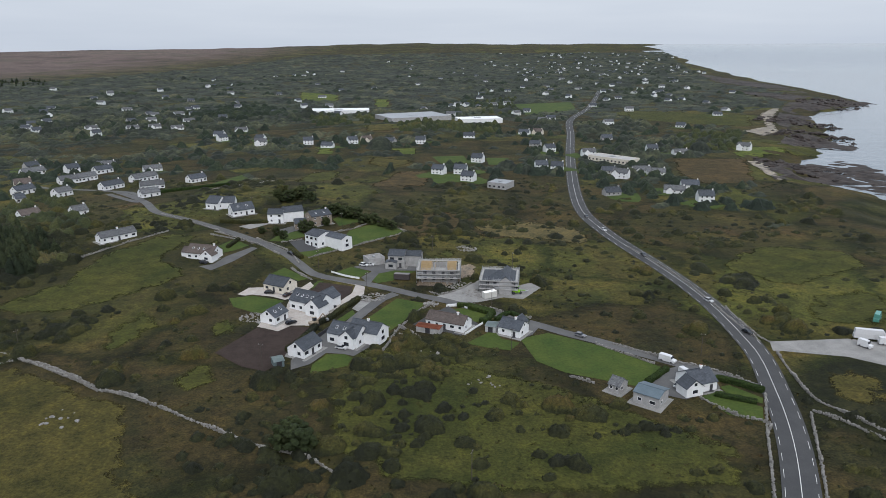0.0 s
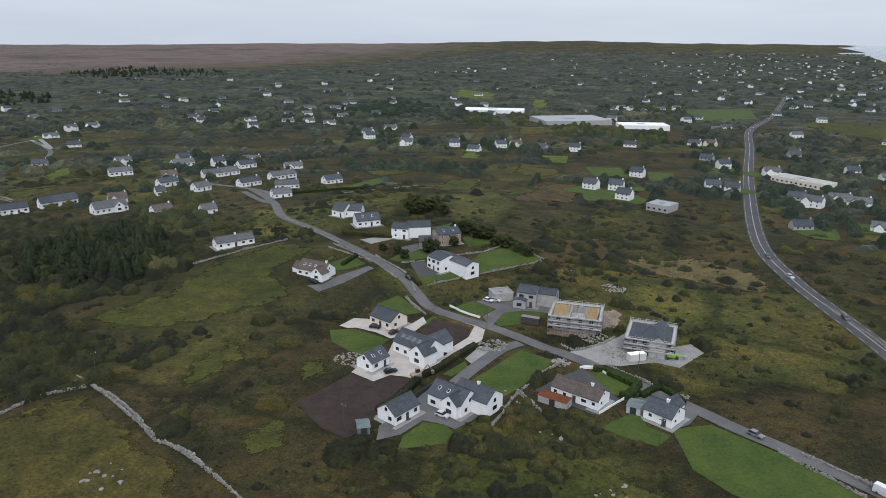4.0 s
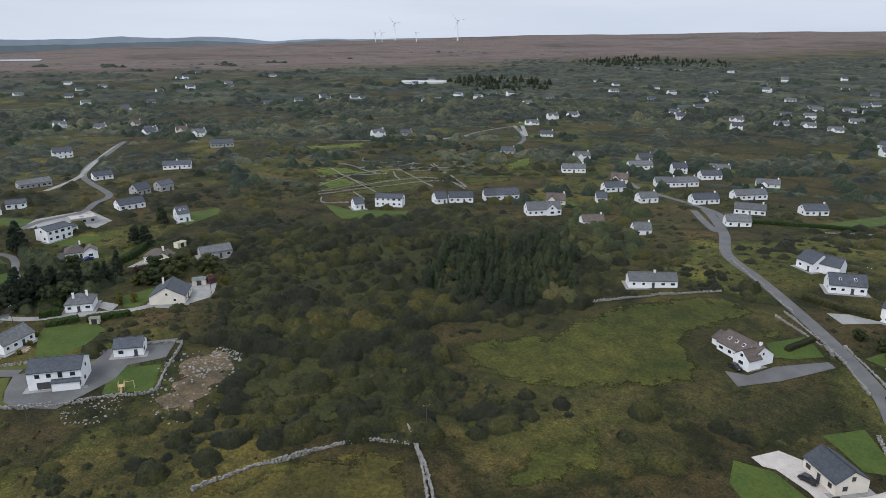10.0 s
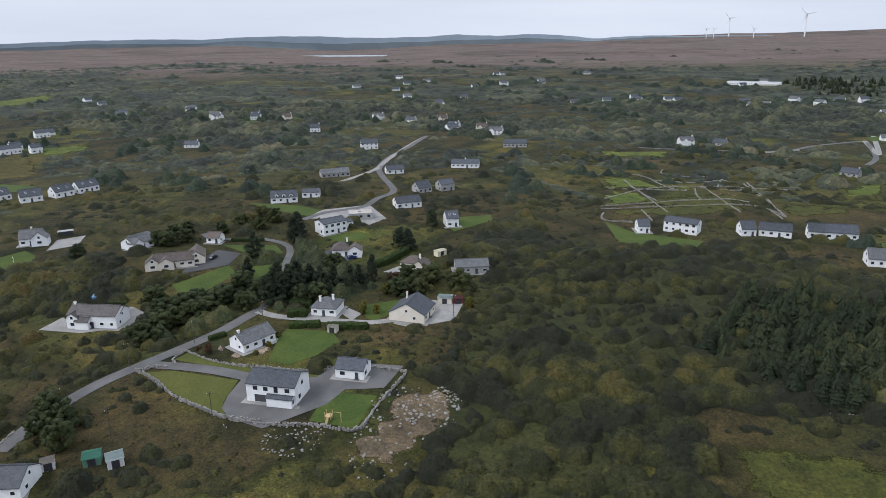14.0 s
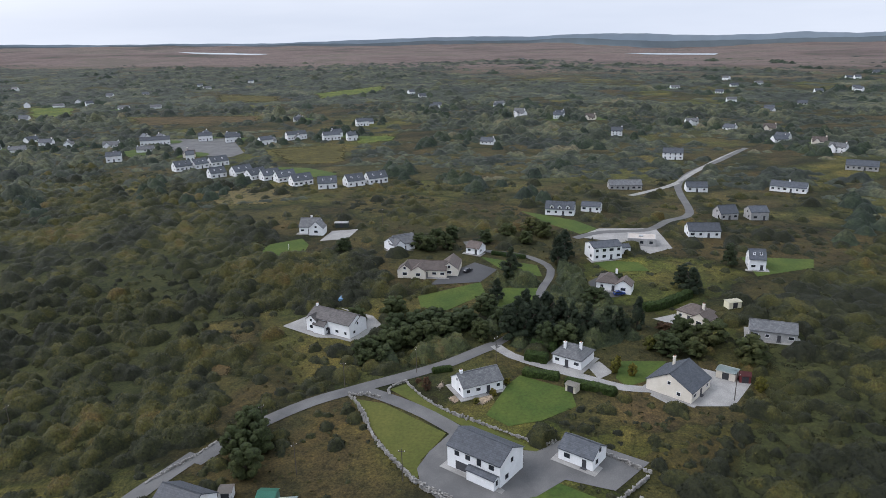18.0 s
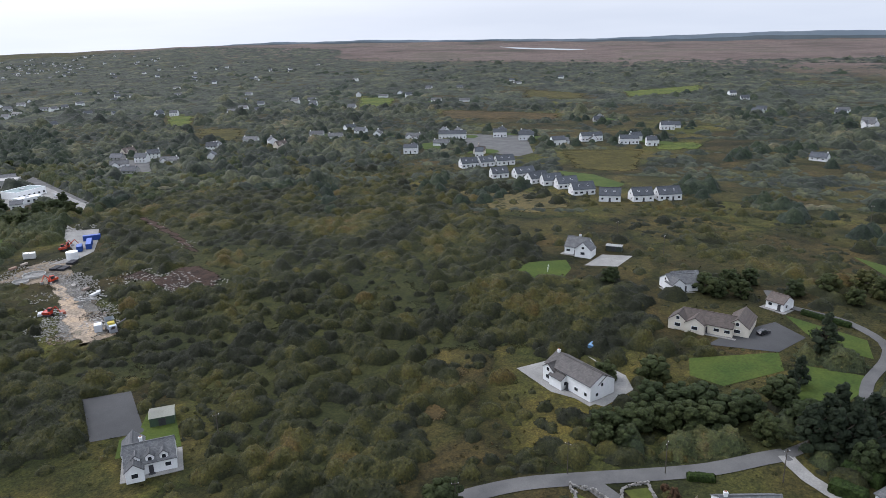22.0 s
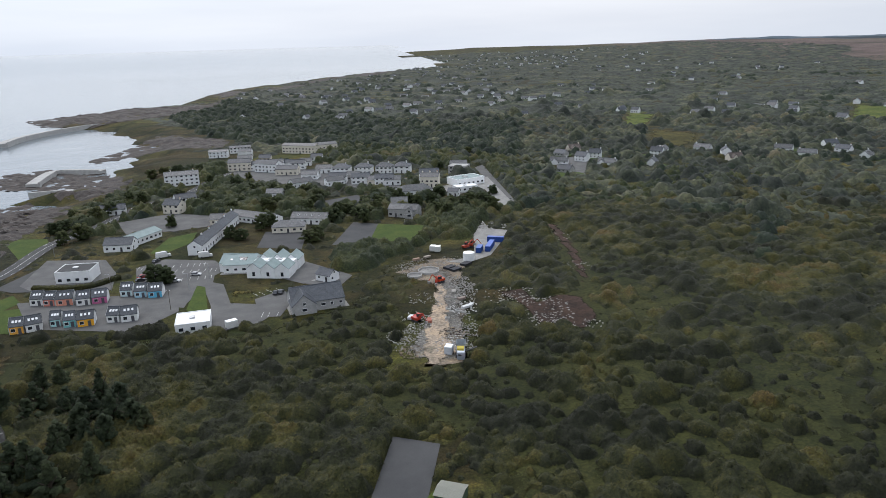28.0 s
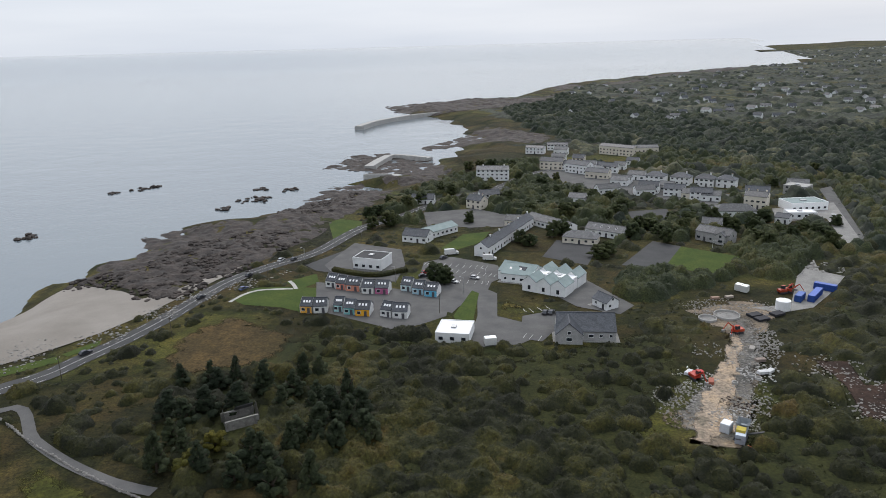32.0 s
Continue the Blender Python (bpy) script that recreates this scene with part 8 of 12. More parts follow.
house(-69.0, 377.4, 36, 11.9, 9, 5.2, 2.2, wall=STONEW, storeys=2, chims=[(0.8,0)], lights=2, label="brown stone two-storey house")
house(-92.2, 378.9, 2, 8.6, 8, 5.2, 2, storeys=2, wings=[(8,4,11,8,5.4,2.2,20)], label="white two-storey house with cross wing")
house(-134.8, 409.2, -22, 8.8, 9, 3.5, 3.4, wings=[(6,3,9,7,3.5,3,25)], label="white house with steep slate gables")
house(-115.9, 393.8, 36, 12.7, 8, 3.2, 3.2, lights=2, label="white house with a steep slate roof")
house(-113.2, 319.1, -15, 14.1, 8.5, 3, 3, roof=TILE, lights=4, chims=[(0.8,0)], wings=[(5,-4,5,6,3,2.4,90),(-8,0,5,6,2.6,1.8,0)], label="pale dormer house with a brown tiled roof")
house(-166.2, 344.8, 49, 18.3, 6.5, 2.8, 2.2, roof=OLDSLATE, chims=[(0.1,0)], label="long white cottage with an old slate roof")
house(-234.8, 150.8, 64, 14.7, 9.5, 5.4, 2.3, storeys=2, frames=DARK, front=[(-.62,3.6,1.3,1.2,0),(-.2,3.6,1.3,1.2,0),(.22,3.3,1.2,1.9,0),(.68,3.6,1.4,1.2,0),(-.36,0.05,4.6,2.2,1),(.2,0.05,2.2,2.2,1),(.72,0.4,2.4,1.8,0)], wings=[(3.2,-5.6,7.5,2,2.5,0.5,0)], label="tall white two-storey house with a slate roof", door=False)
house(-241.9, 172.8, 64, 8.9, 6.8, 2.9, 2, frames=DARK, label="white garage with a slate roof")
house(-271.4, 142.9, 126, 12.4, 7.8, 2.9, 2.5, roof=OLDSLATE, chims=[(-0.8,0)], label="white bungalow with a grey roof")
house(-291.8, 169.0, 66, 9.3, 9, 2.9, 2.6, roof=OLDSLATE, hip=True, chims=[(-0.4,-2),(0.5,0)], label="small white hip-roofed bungalow")
house(-279.7, 198.1, 149, 11.9, 13, 2.9, 3.6, wall=CREAM, chims=[(0.5,3)], label="broad pale bungalow with a slate roof")
shed(-288.4, 212.4, 65, 5.3, 4, 2.4, PAINT, SHEET, "pale garden store with a sheet roof", 0.3, colour=(0.55, 0.5, 0.42))
shed(-286.7, 216.7, 86, 2.9, 3, 2.2, PAINT, PAINT, "small red wooden garden shed", 0.8, colour=(0.16, 0.03, 0.03), rcolour=(0.1, 0.03, 0.03))
shed(-273.7, 169.4, 63, 3.2, 2.5, 2.1, PAINT, PAINT, "small pale garden shed", 0.4, colour=(0.5, 0.46, 0.36), rcolour=(0.3, 0.28, 0.24))
house(-303.8, 89.1, 70, 18.1, 8.5, 4.6, 2.2, roof=UMBER, storeys=2, chims=[(-0.9,0)], wings=[(-3,-4.5,5,3,2.8,1,0),(-6.6,-3.2,4.6,4.2,4.0,1.5,90),(4.5,1.8,9,6,4.2,1.8,0)], label="long white two-storey house with a dark brown-grey roof")
house(-213.6, 21.2, 148, 11.4, 7.8, 3, 3.2, roof=OLDSLATE, dormers=3, wings=[(-4,5,7,5,3,2.2,90),(-3.5,-4.5,3.5,4,2.8,1.6,90)], chims=[(-0.3,1)], label="white cottage with three dormers and a grey roof")
shed(-226.8, 4.9, 146, 6.2, 5.5, 2.6, PAINT, PAINT, "green shed with a pale sheet roof", 0.6, colour=(0.05, 0.08, 0.05), rcolour=(0.42, 0.42, 0.36))
house(-403.4, 39.9, 94, 9.9, 8, 3.2, 3.4, roof=OLDSLATE, wings=[(4,-3,6,7,3.2,3,90)], chims=[(0,1)], label="white house with steep grey gables")
shed(-412.9, 51.8, 102, 6.6, 3.5, 2.3, PAINT, PAINT, "dark open shelter with a pale roof", 0.2, colour=(0.04, 0.05, 0.04), rcolour=(0.5, 0.5, 0.5))
house(-387.4, 89.0, 140, 12.5, 8, 3, 2.4, roof=OLDSLATE, wings=[(-4,-3,5,5,3,2,90)], label="white house with a grey roof")
house(-358.6, 108.4, 93, 16.2, 9, 2.9, 2.4, wall=CREAM, roof=TILE, wings=[(-3,-4,5,6,2.9,2,90),(-8.5,-3,6,6,2.9,2.3,90),(9,3.5,12,7,2.9,2.6,90)], label="long cream bungalow with brown tiled roofs")
house(-385.4, 123.6, 71, 6.4, 6, 2.6, 2, roof=TILE, label="small garage with a brown roof")
house(-386.5, 89.6, 129, 9.7, 8, 3, 2.2, roof=OLDSLATE, wings=[(2,3,10,7,3,2.2,0)], label="white house with a grey roof")
house(-387.0, 178.0, 115, 12.8, 9, 5.4, 1.4, storeys=2, frames=DARK, wings=[(9,2,7,5,3,0.8,0)], label="white modern two-storey house with a low roof")
house(-354.7, 180.4, 79, 8.4, 9, 2.9, 2.6, roof=TILE, hip=True, wings=[(6,-3,6,6,2.9,2,90)], chims=[(0.5,2)], label="cream bungalow with a red-brown hipped roof")
house(-329.1, 208.5, 51, 9.3, 8, 2.9, 2.2, wall=CREAM, roof=TILE, hip=True, wings=[(5,-3,6,6,2.9,2,90)], chims=[(0.6,0)], label="cream bungalow with a brown hipped roof")
house(-318.4, 230.6, 81, 13.8, 8, 3, 2, wall=BLOCK, roof=OLDSLATE, label="grey derelict house with a slate roof")
shed(-341.4, 222.5, 116, 5.0, 3, 2.4, PAINT, PAINT, "small cream garden store shed", 0.2, colour=(0.7, 0.65, 0.48), rcolour=(0.6, 0.57, 0.45))
flat_building(-405.8, 194.7, 88, 12.0, 9, 3, BLOCK, GRAVEL, "half-built grey block house shell", "half_built_house", 1, 0.3, True)
house(-384.0, 238.1, 89, 6.3, 8, 4.4, 3, label="white gabled house with roof lights", lights=2)
house(-423.1, 222.6, 96, 14.1, 9, 3, 2.6, label="low house with a wide slate roof")
house(-449.5, 156.8, 87, 14.6, 8, 3, 3, dormers=3, label="white dormer house with a slate roof")
house(-457.3, 172.4, 80, 9.9, 6, 2.8, 1.6, label="white garage with a slate roof")
house(-520.3, 191.1, 98, 19.0, 8, 2.9, 2.3, roof=OLDSLATE, label="grey bungalow with a slate roof", wall=BLOCK)
house(-458.0, 238.1, 111, 9.4, 8, 3.2, 3.2, wall=BLOCK, label="grey gabled house with a slate roof")
house(-461.1, 253.2, 104, 9.0, 8, 4, 2.2, wall=BLOCK, label="grey house with a slate roof")
house(-633.5, 229.2, 86, 14.2, 9, 5, 2.8, storeys=2, label="white two-storey house with gables")
house(-523.3, 232.1, 93, 11.9, 8, 2.8, 2.3, label="white bungalow with a slate roof")
house(-344.9, 344.4, 43, 15.9, 8, 5, 1.6, storeys=2, frames=DARK, label="white two-storey house with wide windows")
house(-350.8, 326.3, 75, 5.6, 8, 3.2, 2.6, label="white gabled garage with a slate roof")
house(-332.6, 371.0, 73, 6.8, 8, 3.2, 3, label="white gabled house with a slate roof")
house(-327.3, 382.8, 54, 14.1, 8, 3, 2.6, label="white house with a dark slate roof")
house(-320.0, 398.8, 60, 7.0, 7, 3.2, 3, label="white gabled house with a slate roof")
house(-315.2, 408.2, 60, 14.1, 8, 3.2, 3, label="white house with a slate roof")
house(-276.7, 399.3, 59, 18.9, 9, 3.2, 3.2, roof=OLDSLATE, wings=[(4,-3,5,6,3.2,2.8,90)], label="white gabled house with a grey roof")
house(-344.6, 500.8, 48, 16.2, 8, 3, 2.6, roof=OLDSLATE, chims=[(0.8,0)], label="white house with a slate roof beside the lane")
house(-288.6, 475.0, 62, 13.6, 8, 3, 2.6, roof=SLATE, chims=[(0.8,0)], label="white house with a slate roof beside the lane")
house(-322.0, 546.2, 55, 17.2, 8, 3, 2.6, roof=OLDSLATE, chims=[(0.8,0)], label="white house with a slate roof beside the lane")
house(-257.7, 466.7, 63, 11.1, 8, 3, 2.6, roof=OLDSLATE, chims=[(0.8,0)], label="white house with a slate roof beside the lane")
house(-276.4, 511.4, 48, 13.0, 8, 3, 2.6, roof=OLDSLATE, chims=[(0.8,0)], label="white house with a slate roof beside the lane")
house(-269.1, 521.9, 60, 16.2, 8, 3, 2.6, roof=OLDSLATE, chims=[(0.8,0)], label="white house with a slate roof beside the lane")
house(-234.4, 489.1, 58, 15.5, 8, 3, 2.6, roof=SLATE, chims=[(0.8,0)], label="white house with a slate roof beside the lane")
house(-270.9, 554.2, 56, 13.9, 8, 3, 2.6, roof=SLATE, chims=[(0.8,0)], label="white house with a slate roof beside the lane")
house(-223.9, 519.4, 58, 19.7, 8, 3, 2.6, roof=OLDSLATE, chims=[(0.8,0)], label="white house with a slate roof beside the lane")
house(-203.4, 484.0, 29, 15.8, 8, 3, 2.6, roof=OLDSLATE, chims=[(0.8,0)], label="white house with a slate roof beside the lane")
house(-192.8, 452.6, 43, 12.0, 8, 3, 2.6, roof=OLDSLATE, chims=[(0.8,0)], label="white house with a slate roof beside the lane")
house(-242.5, 400.1, 56, 11.3, 8, 3, 2.6, roof=TILE, chims=[(0.8,0)], label="white house with a slate roof beside the lane")
house(-215.1, 404.2, 50, 8.5, 8, 3, 2.6, roof=OLDSLATE, chims=[(0.8,0)], label="white house with a slate roof beside the lane")
house(-180.9, 508.7, 51, 13.0, 8, 3, 2.6, roof=SLATE, chims=[(0.8,0)], label="white house with a slate roof beside the lane")
house(-274.8, 446.5, 47, 6.1, 8, 3, 2.6, roof=SLATE, chims=[(0.8,0)], label="white house with a slate roof beside the lane")
house(-528.9, 284.3, 68, 19.4, 8, 2.9, 2.4, label="white bungalow with a slate roof", chims=[(0,0)])
house(-594.6, 343.5, 73, 18.7, 9, 3, 2.8, wall=BLOCK, label="grey house with a slate roof")
patch("yard", [(69.8, 207.8), (76.8, 209.7), (85.9, 203.3), (84.9, 194.5), (72.2, 187.7), (67.9, 189.9), (63.2, 194.3)], ASPHALT, "grey tarmac yard beside a bungalow", lift=0.14)
patch("lawn", [(77.5, 189.6), (84.4, 193.1), (92.5, 182.3), (89.2, 174), (81.2, 178.4)], LAWN, "mown lawn behind a wall")
patch("lawn", [(85.3, 195.6), (88.3, 196.7), (95, 188), (93.5, 184.6), (85.4, 191.2)], LAWN, "strip of garden between hedges")
house(78.0, 196.7, 19, 8.3, 9, 2.9, 2.6, label="white bungalow with a slate roof", wings=[(-5,-3.5,5,6,2.9,2.2,90)], chims=[(0.3,0)])
house(61.3, 187.1, -38, 7.8, 7.5, 3.4, 0.9, wall=BLOCK, roof=BLUESHEET, label="block shed with a blue-grey sheet roof", door=False)
house(53.3, 194.3, -42, 3.8, 5, 2.4, 1.6, wall=BLOCK, roof=OLDSLATE, label="old stone outbuilding with a grey roof", door=False)
patch("lay_by", [(96.1, 189.7), (100.4, 191.7), (96.7, 176.2), (90.1, 158.9), (81.6, 139.7), (78.8, 138.7), (87.5, 159), (92.8, 176.4)], ASPHALT, "worn grey lay-by beside the coast road", lift=0.12)
house(-208.2, 89.5, 78, 10.5, 9, 3, 2.6, label="dark-roofed house beside the lane")
shed(-211.5, 111.8, 106, 3.8, 4, 2.4, PAINT, SHEET, "small white timber garden cabin", 0.3, colour=(0.6, 0.6, 0.58))
shed(-213.9, 106.2, 97, 4.0, 4, 2.2, PAINT, PAINT, "shed under a green sheet", 0.8, colour=(0.1, 0.2, 0.15), rcolour=(0.06, 0.2, 0.14))
shed(-214.2, 96.2, 105, 2.9, 3, 2.2, PAINT, PAINT, "small white wooden garden shed", 0.4, colour=(0.6, 0.6, 0.58), rcolour=(0.2, 0.18, 0.16))
shed(-54.5, 210.7, 27, 3.3, 4.5, 2.2, PAINT, SHEET, "small grey-green garden shed", 0.7, colour=(0.12, 0.16, 0.16))
house(-557.2, -124.9, 143, 12.4, 9, 3.4, 3.4, lights=2, gables=True, group="row of white houses", label="white house with a steep slate roof and roof lights")
house(-567.5, -116.8, 147, 10.7, 9, 3.4, 3.4, lights=2, gables=True, group="row of white houses", label="white house with a steep slate roof and roof lights")
house(-578.8, -107.7, 142, 13.8, 9, 3.4, 3.4, lights=2, gables=True, group="row of white houses", label="white house with a steep slate roof and roof lights")
house(-533.3, -83.4, 139, 11.1, 9, 3.4, 3.4, lights=2, gables=True, group="row of white houses", label="white house with a steep slate roof and roof lights")
house(-539.9, -68.2, 145, 13.4, 9, 3.4, 3.4, lights=2, gables=True, group="row of white houses", label="white house with a steep slate roof and roof lights")
house(-525.7, -50.3, 153, 13.1, 9, 3.4, 3.4, lights=2, gables=True, group="row of white houses", label="white house with a steep slate roof and roof lights")
house(-522.8, -38.4, 137, 11.9, 9, 3.4, 3.4, lights=2, gables=True, group="row of white houses", label="white house with a steep slate roof and roof lights")
house(-517.2, -25.2, 137, 12.5, 9, 3.4, 3.4, lights=2, gables=True, group="row of white houses", label="white house with a steep slate roof and roof lights")
house(-504.8, -8.7, 136, 13.1, 9, 3.4, 3.4, lights=2, gables=True, group="row of white houses", label="white house with a steep slate roof and roof lights")
house(-496.8, 12.2, 113, 11.6, 9, 3.4, 3.4, lights=2, gables=True, group="row of white houses", label="white house with a steep slate roof and roof lights")
house(-505.0, 26.6, 132, 11.4, 9, 3.4, 3.4, lights=2, gables=True, group="row of white houses", label="white house with a steep slate roof and roof lights")
house(-514.8, 37.8, 132, 12.8, 9, 3.4, 3.4, lights=2, gables=True, group="row of white houses", label="white house with a steep slate roof and roof lights")
house(-662.9, -224.1, 122, 12.7, 8, 4.6, 2.6, storeys=2, label="white two-storey house with a slate roof")
house(-669.6, -213.3, 122, 12.6, 8, 4.6, 2.6, storeys=2, label="white two-storey house with a slate roof")
house(-695.0, -185.1, 122, 12.5, 8, 4.6, 2.6, storeys=2, label="white two-storey house with a slate roof")
house(-690.5, -154.5, 122, 13.4, 8, 4.6, 2.6, storeys=2, label="white two-storey house with a slate roof")
house(-597.8, -142.7, 123, 6.4, 8, 4.6, 2.6, storeys=2, label="white two-storey house with a slate roof")
house(-586.2, -203.0, 123, 11.5, 8, 4.6, 2.6, storeys=2, label="white two-storey house with a slate roof")
house(-677.2, -115.6, 137, 11.7, 8, 4.6, 2.6, storeys=2, label="white two-storey house with a slate roof")
house(-711.0, -101.0, 132, 18.7, 8, 4.6, 2.6, storeys=2, label="white two-storey house with a slate roof")
house(-710.6, -66.0, 122, 15.9, 8, 4.6, 2.6, storeys=2, label="white two-storey house with a slate roof")
house(-710.1, -46.2, 123, 8.4, 8, 4.6, 2.6, storeys=2, label="white two-storey house with a slate roof")
house(-807.3, -68.0, 121, 12.8, 8, 4.6, 2.6, storeys=2, label="white two-storey house with a slate roof")

# village
shop_unit(-105.7, -161.2, 171, 4.9, 6.5, (0.7,0.7,0.68))
shop_unit(-110.7, -159.0, 170, 4.6, 6.5, (0.62,0.22,0.16))
shop_unit(-116.1, -157.8, 176, 6.6, 6.5, (0.62,0.26,0.18))
shop_unit(-123.0, -155.7, -179, 5.3, 6.5, (0.7,0.7,0.68))
shop_unit(-128.8, -155.9, -178, 5.9, 6.5, (0.45,0.12,0.25))
shop_unit(-138.4, -160.9, 172, 4.8, 6.5, (0.55,0.68,0.70))
shop_unit(-144.1, -157.7, 173, 5.1, 6.5, (0.35,0.55,0.65))
shop_unit(-149.7, -155.8, 175, 5.7, 6.5, (0.12,0.42,0.6))
shop_unit(-105.8, -131.7, -179, 5.0, 6.5, (0.75,0.38,0.06))
shop_unit(-110.5, -132.4, -166, 5.6, 6.5, (0.7,0.7,0.68))
shop_unit(-117.7, -134.6, 180, 3.9, 6.5, (0.4,0.65,0.65))
shop_unit(-122.8, -132.4, -179, 4.5, 6.5, (0.2,0.5,0.5))
shop_unit(-128.2, -131.5, -177, 5.9, 6.5, (0.8,0.4,0.03))
shop_unit(-138.0, -132.2, 168, 4.8, 6.5, (0.7,0.7,0.68))
shop_unit(-142.8, -131.4, -177, 6.0, 6.5, (0.72,0.72,0.70))
house(-182.1, -181.6, 168, 10.8, 14, 3.6, 2.6, roof=SHEET, label="long white hall wing with a pale green roof", lights=2, door=False)
hall(-198.1, -172.4, 158, 19.0, 22)
house(-218.2, -151.4, 131, 7.9, 6, 2.8, 2, label="long white annex with a slate roof")
house(-210.5, -124.7, -175, 19.9, 13, 3.2, 4.2, wall=BLOCK, wings=[(-6,-6,8,9,3.2,4,90)], label="grey church hall with steep dark roofs", door=False, name="church")
flat_building(-166.2, -115.3, 180, 11.8, 12, 3.4, WHITE, FRAME, "white flat-roofed building with a flat roof", "building")
flat_building(-114.2, -189.7, 171, 14.3, 12, 5, WHITE, TARMAC, "white curved-front building with a flat grey roof", "building", 1)
container(-179.2, -110.4, 20, (0.6, 0.6, 0.58), 4.0, "white box trailer beside bushes")
house(-125.1, -235.0, 169, 13.8, 9, 3.4, 2.6, label="white house with a slate roof beside the road")
house(-132.4, -248.5, -125, 22.6, 9, 3.2, 1.8, roof=SHEET, label="white shed-like building with a pale roof", door=False)
house(-163.3, -216.1, -107, 11.3, 7, 4.6, 2.4, storeys=2, label="white terraced house with a slate roof", group="terrace", chims=[(0.9,0)])
house(-166.4, -227.2, -107, 11.9, 7, 4.6, 2.4, storeys=2, label="white terraced house with a slate roof", group="terrace", chims=[(0.9,0)])
house(-169.7, -238.9, -107, 12.6, 7, 4.6, 2.4, storeys=2, label="white terraced house with a slate roof", group="terrace", chims=[(0.9,0)])
house(-173.2, -251.2, -107, 13.3, 7, 4.6, 2.4, storeys=2, label="white terraced house with a slate roof", group="terrace", chims=[(0.9,0)])
house(-176.9, -264.3, -107, 14.1, 7, 4.6, 2.4, storeys=2, label="white terraced house with a slate roof", group="terrace", chims=[(0.9,0)])
house(-172.8, -273.6, 173, 11.8, 9, 3, 2.2, roof=OLDSLATE, label="school wing with a grey roof", wall=CREAM)
house(-191.8, -269.4, 136, 31.5, 9, 3.2, 2.2, roof=OLDSLATE, label="long school wing with a grey roof")
house(-208.4, -241.5, 168, 17.1, 9, 3, 2.6, roof=OLDSLATE, hip=True, label="hip-roofed school hall with a slate roof", wall=CREAM)
house(-221.4, -255.4, 153, 20.6, 9, 3.2, 2.4, roof=OLDSLATE, label="school wing with roof lights", lights=4)
house(-144.7, -312.3, 151, 10.9, 8, 5.2, 2.6, wall=CREAM, storeys=2, chims=[(0.8,0)], label="yellow two-storey house with a slate roof")
house(-149.7, -330.4, -161, 12.8, 8, 5, 2.4, storeys=2, label="white two-storey house with a slate roof")
house(-108.5, -322.2, -175, 14.5, 8, 3, 2.6, label="white house above the shore")
house(-143.1, -402.3, -177, 23.6, 9, 7.6, 2.2, storeys=3, roof=OLDSLATE, label="tall white hotel with gabled windows", chims=[(-0.6,0),(0.7,0)])
house(-184.6, -447.2, 167, 18.2, 9, 6.5, 2.4, wall=CREAM, storeys=2, label="cream two-storey village house")
house(-205.4, -432.0, 146, 19.4, 9, 6.5, 2.4, storeys=2, label="white village house with a slate roof")
house(-219.3, -413.2, 160, 17.0, 9, 4.5, 2.2, wall=CREAM, storeys=1, label="yellow village shop of the coast")
house(-258.5, -396.4, 157, 13.5, 9, 5.2, 2.6, storeys=2, hip=True, label="white terrace house with a hipped slate roof", group="hotel terrace", chims=[(0.5,0)])
house(-274.9, -392.0, 157, 13.0, 9, 5.2, 2.6, storeys=2, hip=True, label="white terrace house with a hipped slate roof", group="hotel terrace", chims=[(0.5,0)])
house(-290.1, -387.9, 157, 12.6, 9, 5.2, 2.6, storeys=2, hip=True, label="white terrace house with a hipped slate roof", group="hotel terrace", chims=[(0.5,0)])
house(-303.2, -384.4, 157, 12.3, 9, 5.2, 2.6, storeys=2, hip=True, label="white terrace house with a hipped slate roof", group="hotel terrace", chims=[(0.5,0)])
house(-238.3, -521.3, 147, 33.1, 10, 7, 1.6, wall=CREAM, roof=OLDSLATE, storeys=2, label="long cream hotel block")
house(-259.6, -518.0, -170, 21.6, 10, 7, 1.6, wall=CREAM, roof=OLDSLATE, storeys=2, label="cream hotel wing of the coast")
house(-233.9, -388.1, 163, 11.7, 8, 3.6, 2.2, wall=WHITE, roof=OLDSLATE, label="village house with a weathered roof")
house(-247.7, -357.3, -170, 12.7, 8, 3.6, 2.2, wall=WHITE, roof=OLDSLATE, label="village house with a weathered roof")
house(-276.2, -346.9, 160, 12.0, 8, 3.6, 2.2, wall=CREAM, roof=OLDSLATE, label="village house with a weathered roof")
house(-286.6, -342.2, 168, 11.4, 8, 3.6, 2.2, wall=WHITE, roof=OLDSLATE, label="village house with a weathered roof")
house(-224.8, -361.1, -158, 15.8, 8, 3.6, 2.2, wall=WHITE, roof=OLDSLATE, label="village house with a weathered roof")
house(-205.7, -331.3, 167, 10.7, 8, 3.6, 2.2, wall=WHITE, roof=OLDSLATE, label="village house with a weathered roof")
house(-263.3, -370.8, 160, 9.2, 8, 3.6, 2.2, wall=BLOCK, roof=OLDSLATE, label="village house with a weathered roof")
house(-246.6, -408.7, 163, 12.1, 8, 3.6, 2.2, wall=WHITE, roof=OLDSLATE, label="village house with a weathered roof")
house(-309.2, -324.8, 157, 12.4, 10, 7.2, 2, storeys=2, wall=CREAM, roof=OLDSLATE, chims=[(-0.8,0),(0,0),(0.8,0)], label="tall pale apartment building with chimneys")
house(-292.7, -303.5, -176, 22.7, 10, 3.4, 3, roof=OLDSLATE, hip=True, label="large low building with a grey hipped roof")
